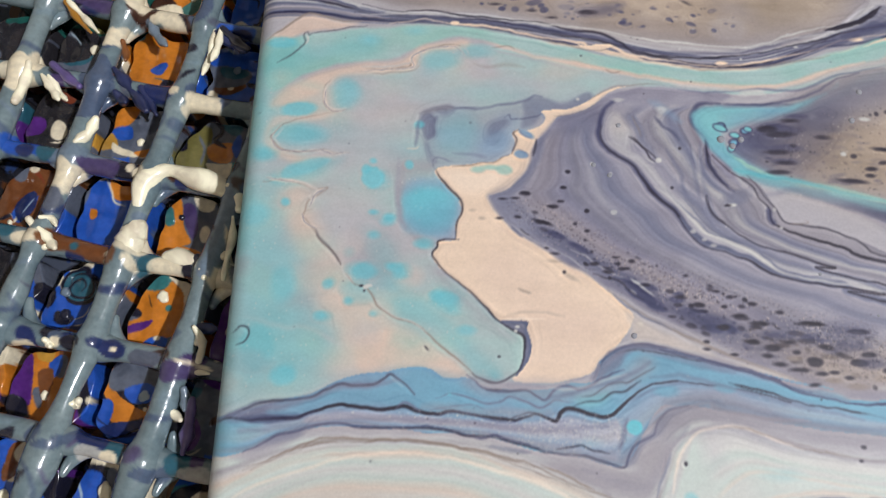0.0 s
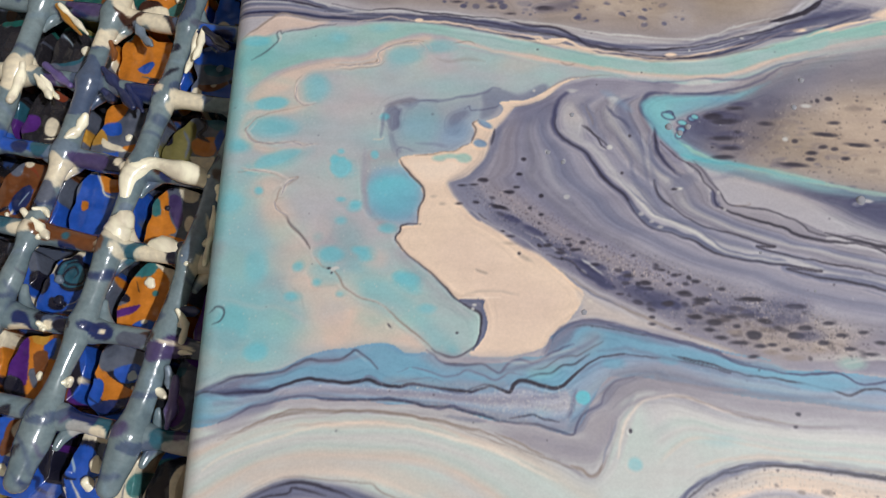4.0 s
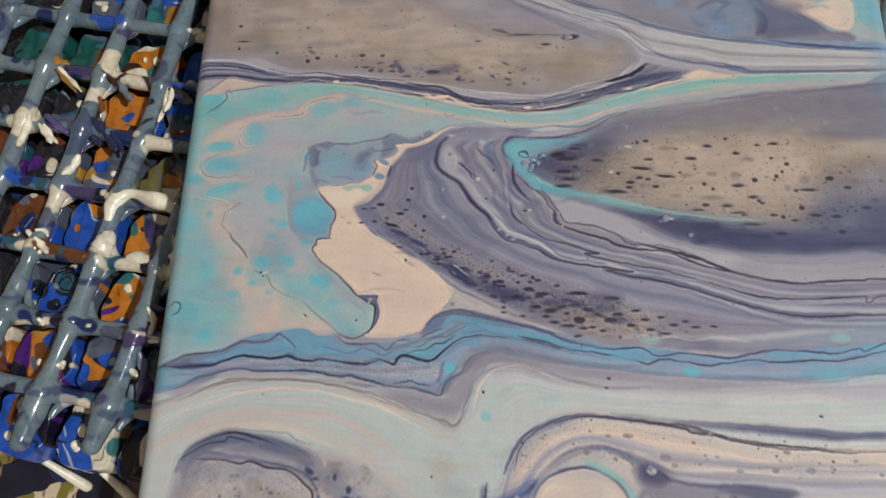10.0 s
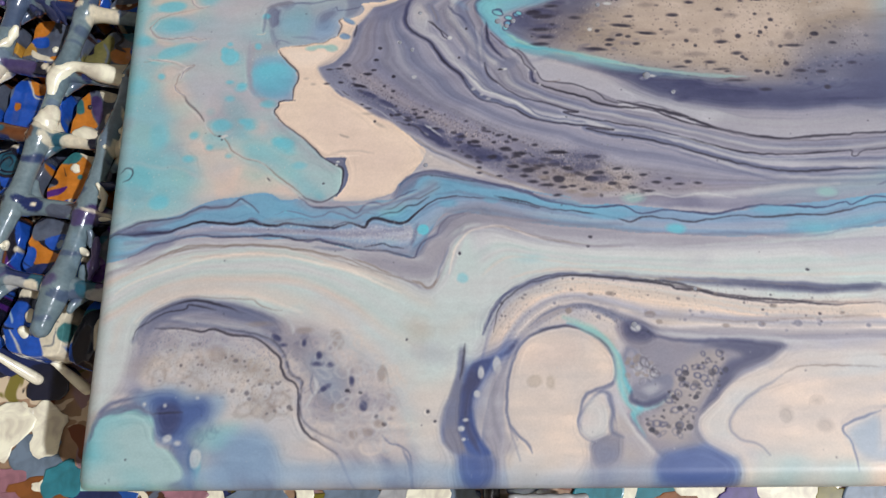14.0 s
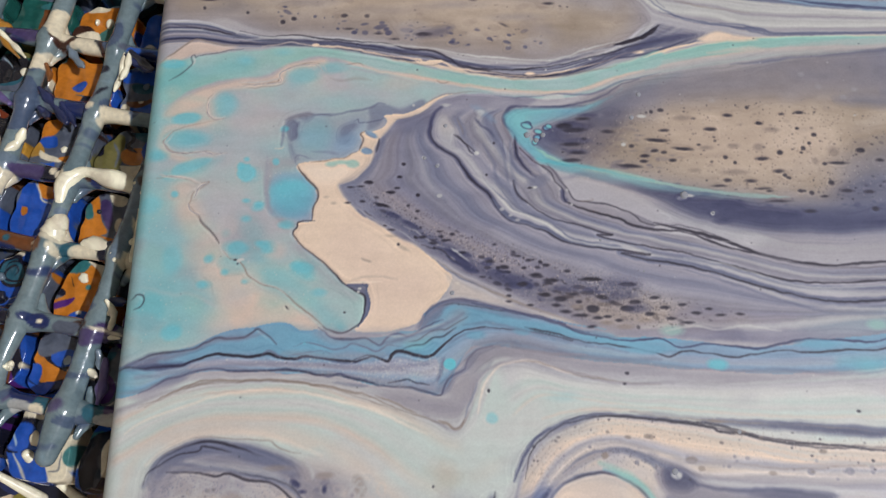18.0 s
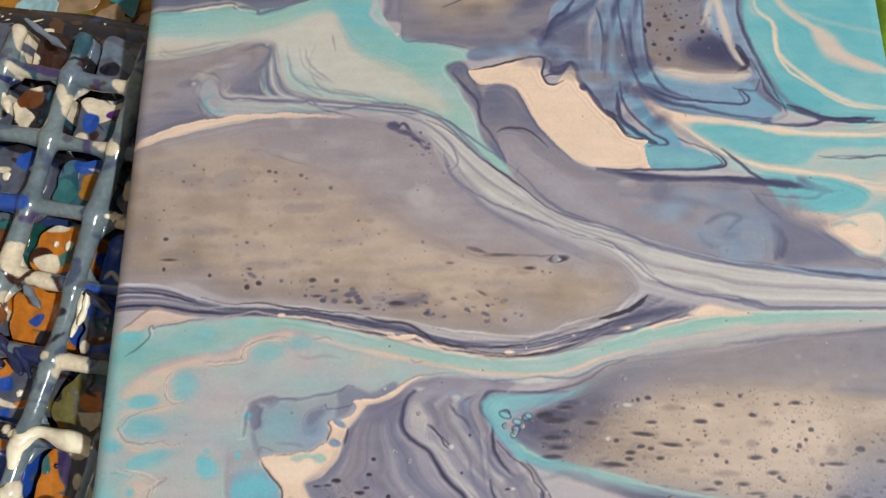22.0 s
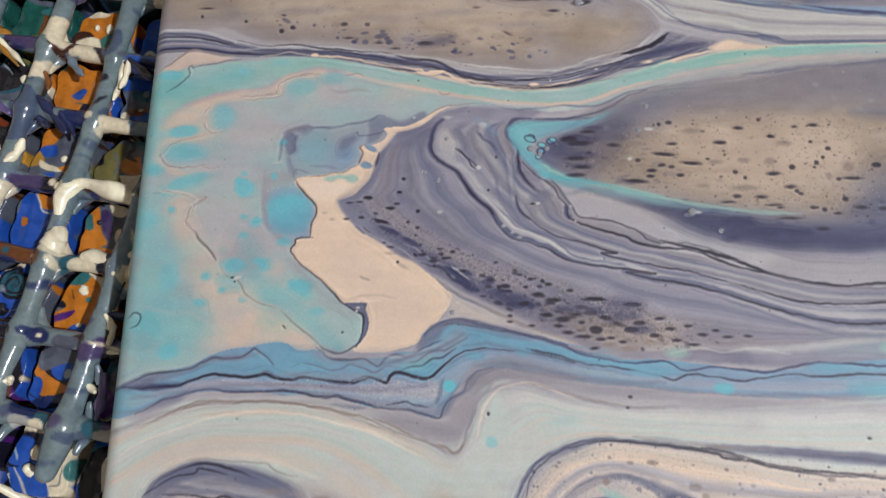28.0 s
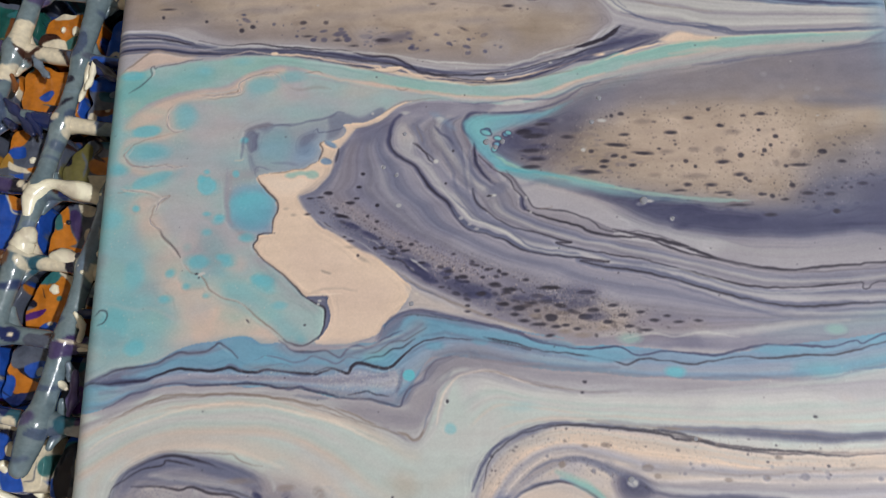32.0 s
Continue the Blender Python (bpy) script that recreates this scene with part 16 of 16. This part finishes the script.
blot(TAN_PAINT, 161.2, 31.1, 3.4, 6.5, 1.0)
blot(CREAM_PAINT, 143.5, -45.5, 3.1, 3.3, 1.0)
blot(SLATE_PAINT, 141.6, -33.3, 2.1, 2.8, 1.0)
coat(BLUE_PAINT, [118.0, 37.1, 116.3, 29.8], 2.6, 24.0)
coat(INK_PAINT, [124.2, 35.7, 120.1, 23.7], 2.6, 24.0)
coat(VIOLET_PAINT, [124.6, 48.2, 124.5, 44.4], 2.4, 24.0)
coat(CREAM_PAINT, [114.8, 20.3, 120.2, 21.3], 2, 24.0)
coat(CREAM_PAINT, [115.2, 19.1, 114.8, 13.2], 1.4, 24.0)
coat(BLUE_PAINT, [119.1, 14.2, 115.8, 1.7], 2.6, 24.0)
coat(CREAM_PAINT, [114.0, -1.6, 123.2, -4.2], 2, 24.0)
coat(VIOLET_PAINT, [116.6, -7.3, 116.9, -15.0], 2.2, 24.0)
coat(CREAM_PAINT, [113.4, -24.0, 118.5, -26.2], 1.8, 24.0)
coat(CREAM_PAINT, [128.0, 39.2, 131.5, 37.8], 1.6, 24.0)
coat(CREAM_PAINT, [117.1, 18.4, 124.3, 17.3], 1.4, 24.0)
coat(INK_PAINT, [119.8, -6.3, 114.3, -21.3], 1.6, 24.0)
# blots beyond the far edge
blot(ICE_PAINT, -144.3, 158.5, 4.2, 3.2, 2.2)
blot(ICE_PAINT, -164.0, 140.4, 5.8, 7.5, 2.2)
blot(TEAL_PAINT, -137.3, 150.5, 7.5, 7.1, 2.2)
blot(TEAL_PAINT, -131.7, 142.9, 3.1, 4.7, 2.2)
blot(TAN_PAINT, -154.9, 145.5, 9.4, 7.1, 2.2)
blot(OCHRE_PAINT, -176.5, 149.2, 12.6, 7.2, 2.2)
blot(INK_PAINT, -183.0, 161.4, 3.0, 3.0, 2.2)
blot(OLIVE_PAINT, -151.0, 133.9, 8.2, 5.8, 2.2)
blot(BROWN_PAINT, -175.0, 141.0, 10.4, 5.9, 2.2)
blot(OCHRE_PAINT, -163.1, 157.5, 10.6, 7.3, 2.2)
blot(TAN_PAINT, -136.9, 136.0, 6.2, 4.6, 2.2)
blot(GREY_PAINT, -160.3, 166.0, 6.4, 7.4, 2.2)
blot(OCHRE_PAINT, -141.2, 167.0, 6.4, 7.4, 2.2)
blot(SLATE_PAINT, -175.9, 169.9, 8.6, 7.5, 2.2)
blot(OCHRE_PAINT, -137.5, 150.0, 1.6, 1.3, 3.0)


# round drops that fell on the pools and stuck
for n in range(30):
    u, v = chance.uniform(-3, 1), chance.uniform(-3, 6)
    r = chance.uniform(0.5, 1.5)
    ob = new("paint_drop", mesh_of("paint_drop", *clot(r, r * chance.uniform(0.8, 1.5), 1.2, 0.2, n), chance.choice([CREAM_PAINT, CREAM_PAINT, CREAM_PAINT, SLATE_PAINT, INK_PAINT])))
    x, y, z = rack_point((math.floor(u) + 0.5 + chance.uniform(-0.3, 0.3)) * PITCH, (math.floor(v) + 0.5 + chance.uniform(-0.3, 0.3)) * PITCH + FIRST, 19.9)
    ob.matrix_world = pose(x / 1000, y / 1000, z / 1000)
    tagged(ob, "small round drop of dried paint stuck on a pool", "dried paint", "drops on the pools")

# ---- tools and cloth beyond the far edge ----
STEEL = nodes_of("steel", 0.28, 1.0)[0]
STEEL.node_tree.nodes["Principled BSDF"].inputs["Base Color"].default_value = (0.62, 0.60, 0.57, 1)
LACQUER = flat_paint("lacquer", (178, 92, 30), 0.2, 0.8)
BLACK_LACQUER = flat_paint("black_lacquer", (26, 24, 26), 0.25, 0.8)
YELLOW_HANDLE = flat_paint("yellow_handle", (190, 160, 40), 0.3, 0.5)
BRISTLE = paint_skin("bristle", (120, 104, 80), [((70, 60, 50), 300, 0.4), ((176, 160, 130), 400, 0.4)], 0.6, 0.5, 0.0)


def paint_brush(x, y, turn, length, radius, lacquer, label):
    """A round brush lying on the table: lacquered handle, crimped metal ferrule, clotted bristles."""
    thing = tagged(new("paint_brush"), label, "brush", "brushes behind the canvas")
    t = np.linspace(0, 1, 26)
    body = radius * (0.55 + 0.6 * np.exp(-((t - 0.85) / 0.2) ** 2) + 0.1 * np.sin(t * 3))
    v, f = tube(np.stack([t * length * 0.66, 0 * t, 0 * t], 1), body, 14)
    part("handle", mesh_of("handle", v, f, lacquer), thing)
    t = np.linspace(0, 1, 18)
    v, f = tube(np.stack([length * (0.655 + 0.17 * t), 0 * t, 0 * t], 1), radius * (1.0 + 0.1 * t + 0.05 * (np.sin(t * 25) > 0.6)), 14)
    part("ferrule", mesh_of("ferrule", v, f, STEEL), thing, "crimped silver metal ferrule")
    t = np.linspace(0, 1, 12)
    v, f = tube(np.stack([length * (0.82 + 0.18 * t), 0 * t, 0 * t], 1), radius * (1.15 + 0.25 * np.sin(t * 3.1) - 0.9 * t ** 3), 14)
    part("bristles", mesh_of("bristles", v, f, BRISTLE), thing)
    thing.matrix_world = pose(x / 1000, y / 1000, radius * 1.25 / 1000 + 0.001, 0, 0, turn)
    return thing


paint_brush(-34, 146, 152, 150, 3.2, YELLOW_HANDLE, "round brush with an ochre handle and clotted bristles")
paint_brush(-58, 161, -2, 62, 2.4, LACQUER, "slim brush with an orange lacquered handle")
paint_brush(-108, 190, -76, 70, 3.4, BLACK_LACQUER, "black brush resting beside the canvas")


def smear(x, y, half_w, half_l, turn, material, word):
    """A long scraped smear of paint, thicker along its rims."""
    v, f = clot(half_w, half_l, 0.5, 0.16, int(abs(x * 31 + y)), 3.0)
    ob = new("paint_smear", mesh_of("paint_smear", v, f, material))
    ob.matrix_world = pose(x / 1000, y / 1000, 0.0003, 0, 0, turn)
    return tagged(ob, f"long scraped smear of {word} paint on the table", "dried paint", "smears beyond the canvas")


for x, y, a, b, turn, mat, word in ((-160, 158, 52, 24, 3, OCHRE_WASH, "brown and ochre"), (-110, 160, 7, 26, 8, BROWN_PAINT, "brown"), (-96, 158, 4, 26, 12, CREAM_PAINT, "cream"),
                                    (-86, 160, 4, 24, -6, GREY_PAINT, "grey"), (-76, 158, 7, 26, 4, INK_PAINT, "near-black"), (-66, 160, 3, 22, 10, OLIVE_PAINT, "olive"),
                                    (-56, 158, 2, 22, -14, VIOLET_PAINT, "violet"), (-120, 165, 4, 22, -4, SLATE_PAINT, "slate"), (-62, 150, 6, 14, 60, INK_PAINT, "near-black"),
                                    (-132, 168, 4, 18, 3, GREY_PAINT, "grey"), (-148, 170, 4, 16, -6, OCHRE_PAINT, "ochre"), (-165, 172, 4, 16, 6, SLATE_PAINT, "slate"), (-40, 166, 10, 18, 20, TAN_PAINT, "tan")):
    smear(x, y, a, b, turn, mat, word)


def stir_stick():
    """A flat wooden stick under blue-grey paint, rounded at its end."""
    thing = tagged(new("stir_stick"), "flat wooden stir stick coated in blue-grey paint", "stick")
    bm = slab(-0.0098, 0.0098, -0.012, 0.11, 0.0, 0.0022, 0.0008)
    part("blade", mesh_from(bm, "blade", SLATE_PAINT), thing)
    v, f = tube([(-9.6, y, 1.4) for y in np.linspace(-10, 108, 20)], [0.55 + 0.15 * math.sin(i) for i in range(20)], 8)
    part("drip_bead", mesh_of("drip_bead", v, f, SLATE_PAINT), thing)
    thing.matrix_world = pose(-0.0015, 0.155, 0.0075, 0, 0, -2)
    return thing


stir_stick()


def cloth(name, x0, x1, y0, y1, height, material, label, seed, folds):
    """A rumpled sheet lying on the table, thick, with soft folds and a turned edge."""
    r = random.Random(seed)
    ph = [r.uniform(0, 6.28) for _ in range(6)]
    nx, ny = 60, 30
    v, f = [], []
    for layer in (1, 0):
        for j in range(ny + 1):
            for i in range(nx + 1):
                a, b = i / nx, j / ny
                edge = min(a, 1 - a, b, 1 - b)
                lift = height * (0.45 + 0.3 * math.sin(a * folds + 2.2 * b + ph[0]) + 0.2 * math.sin(b * 7 + a * 4 + ph[1]) + 0.08 * math.sin(a * 31 + b * 9 + ph[2]))
                z = max(0.0008, lift * min(1, 0.35 + edge * 9)) * layer + 0.0004
                x = x0 + (x1 - x0) * a + 0.0015 * math.sin(b * 11 + ph[3])
                y = y0 + (y1 - y0) * b + 0.0018 * math.sin(a * 13 + ph[4]) + 0.001 * math.sin(a * 37 + ph[5])
                v.append((x, y, z))
    m = (nx + 1) * (ny + 1)
    for j in range(ny):
        for i in range(nx):
            a = j * (nx + 1) + i
            f.append((a, a + 1, a + nx + 2, a + nx + 1))
            f.append((m + a, m + a + nx + 1, m + a + nx + 2, m + a + 1))
    rim = [i for i in range(nx + 1)] + [j * (nx + 1) + nx for j in range(1, ny + 1)] + [ny * (nx + 1) + i for i in range(nx - 1, -1, -1)] + [j * (nx + 1) for j in range(ny - 1, 0, -1)]
    f += [(b, a, a + m, b + m) for a, b in zip(rim, rim[1:] + rim[:1])]
    return tagged(new(name, mesh_of(name, v, f, material)), label, "cloth")


YELLOW_CLOTH = paint_skin("yellow_cloth", (222, 198, 146), [((196, 168, 62), 22, 0.5), ((176, 150, 50), 30, 0.3), ((170, 130, 90), 50, 0.2)], 0.8, 0.4, 0.0, 0.1)
GREEN_CLOTH = paint_skin("green_cloth", (112, 152, 26), [((80, 114, 20), 40, 0.45), ((134, 172, 50), 60, 0.3)], 0.8, 0.4, 0.0, 0.1)
cloth("paint_rag", 0.010, 0.128, 0.136, 0.205, 0.012, YELLOW_CLOTH, "rumpled cream and yellow paint-stained rag on the table", 3, 9)
cloth("green_rag", 0.122, 0.185, 0.105, 0.200, 0.010, GREEN_CLOTH, "rumpled bright green rag beside the yellow one", 8, 7)


def plastic_tub():
    """A small clear tub with a pearly label band under the near edge of the canvas."""
    thing = tagged(new("plastic_tub"), "small translucent plastic tub smeared with pearl paint", "tub")
    film = paint_skin("tub_plastic", (186, 188, 184), [((206, 206, 200), 120, 0.4), ((150, 156, 164), 90, 0.3)], 0.2, 0.15, 0.6, 0.2)
    body = slab(-0.0100, 0.0100, -0.020, 0.006, 0.0, 0.020, 0.0022)
    part("body", mesh_from(body, "body", film), thing, "translucent pale plastic body")
    v, f = tube([(-9.4 + 18.8 * i / 16, 5.4, 20.0) for i in range(17)], [0.9 + 0.15 * math.sin(i * 1.7) for i in range(17)], 8)
    part("rim", mesh_of("rim", v, f, PEARL_PAINT), thing, "thick rim smeared with pearl paint")
    for sx in (-9.4, 9.4):
        v, f = tube([(sx, 5.0 - 24 * i / 14, 20.0) for i in range(15)], [0.8 + 0.12 * math.sin(i * 2.1) for i in range(15)], 8)
        part("rim", mesh_of("rim", v, f, PEARL_PAINT), thing)
    thing.matrix_world = pose(0.0065, -0.1345, 0.0018)
    return thing


plastic_tub()
pen = tagged(new("marker_pen"), "slim black marker pen lying on the table", "pen")
v, f = tube([(0, 2 * i, 0) for i in range(40)], [2.1 if i < 30 else 2.4 for i in range(40)], 12)
part("barrel", mesh_of("barrel", v, f, BLACK_LACQUER), pen)
pen.matrix_world = pose(-0.0072, -0.196, 0.0042)
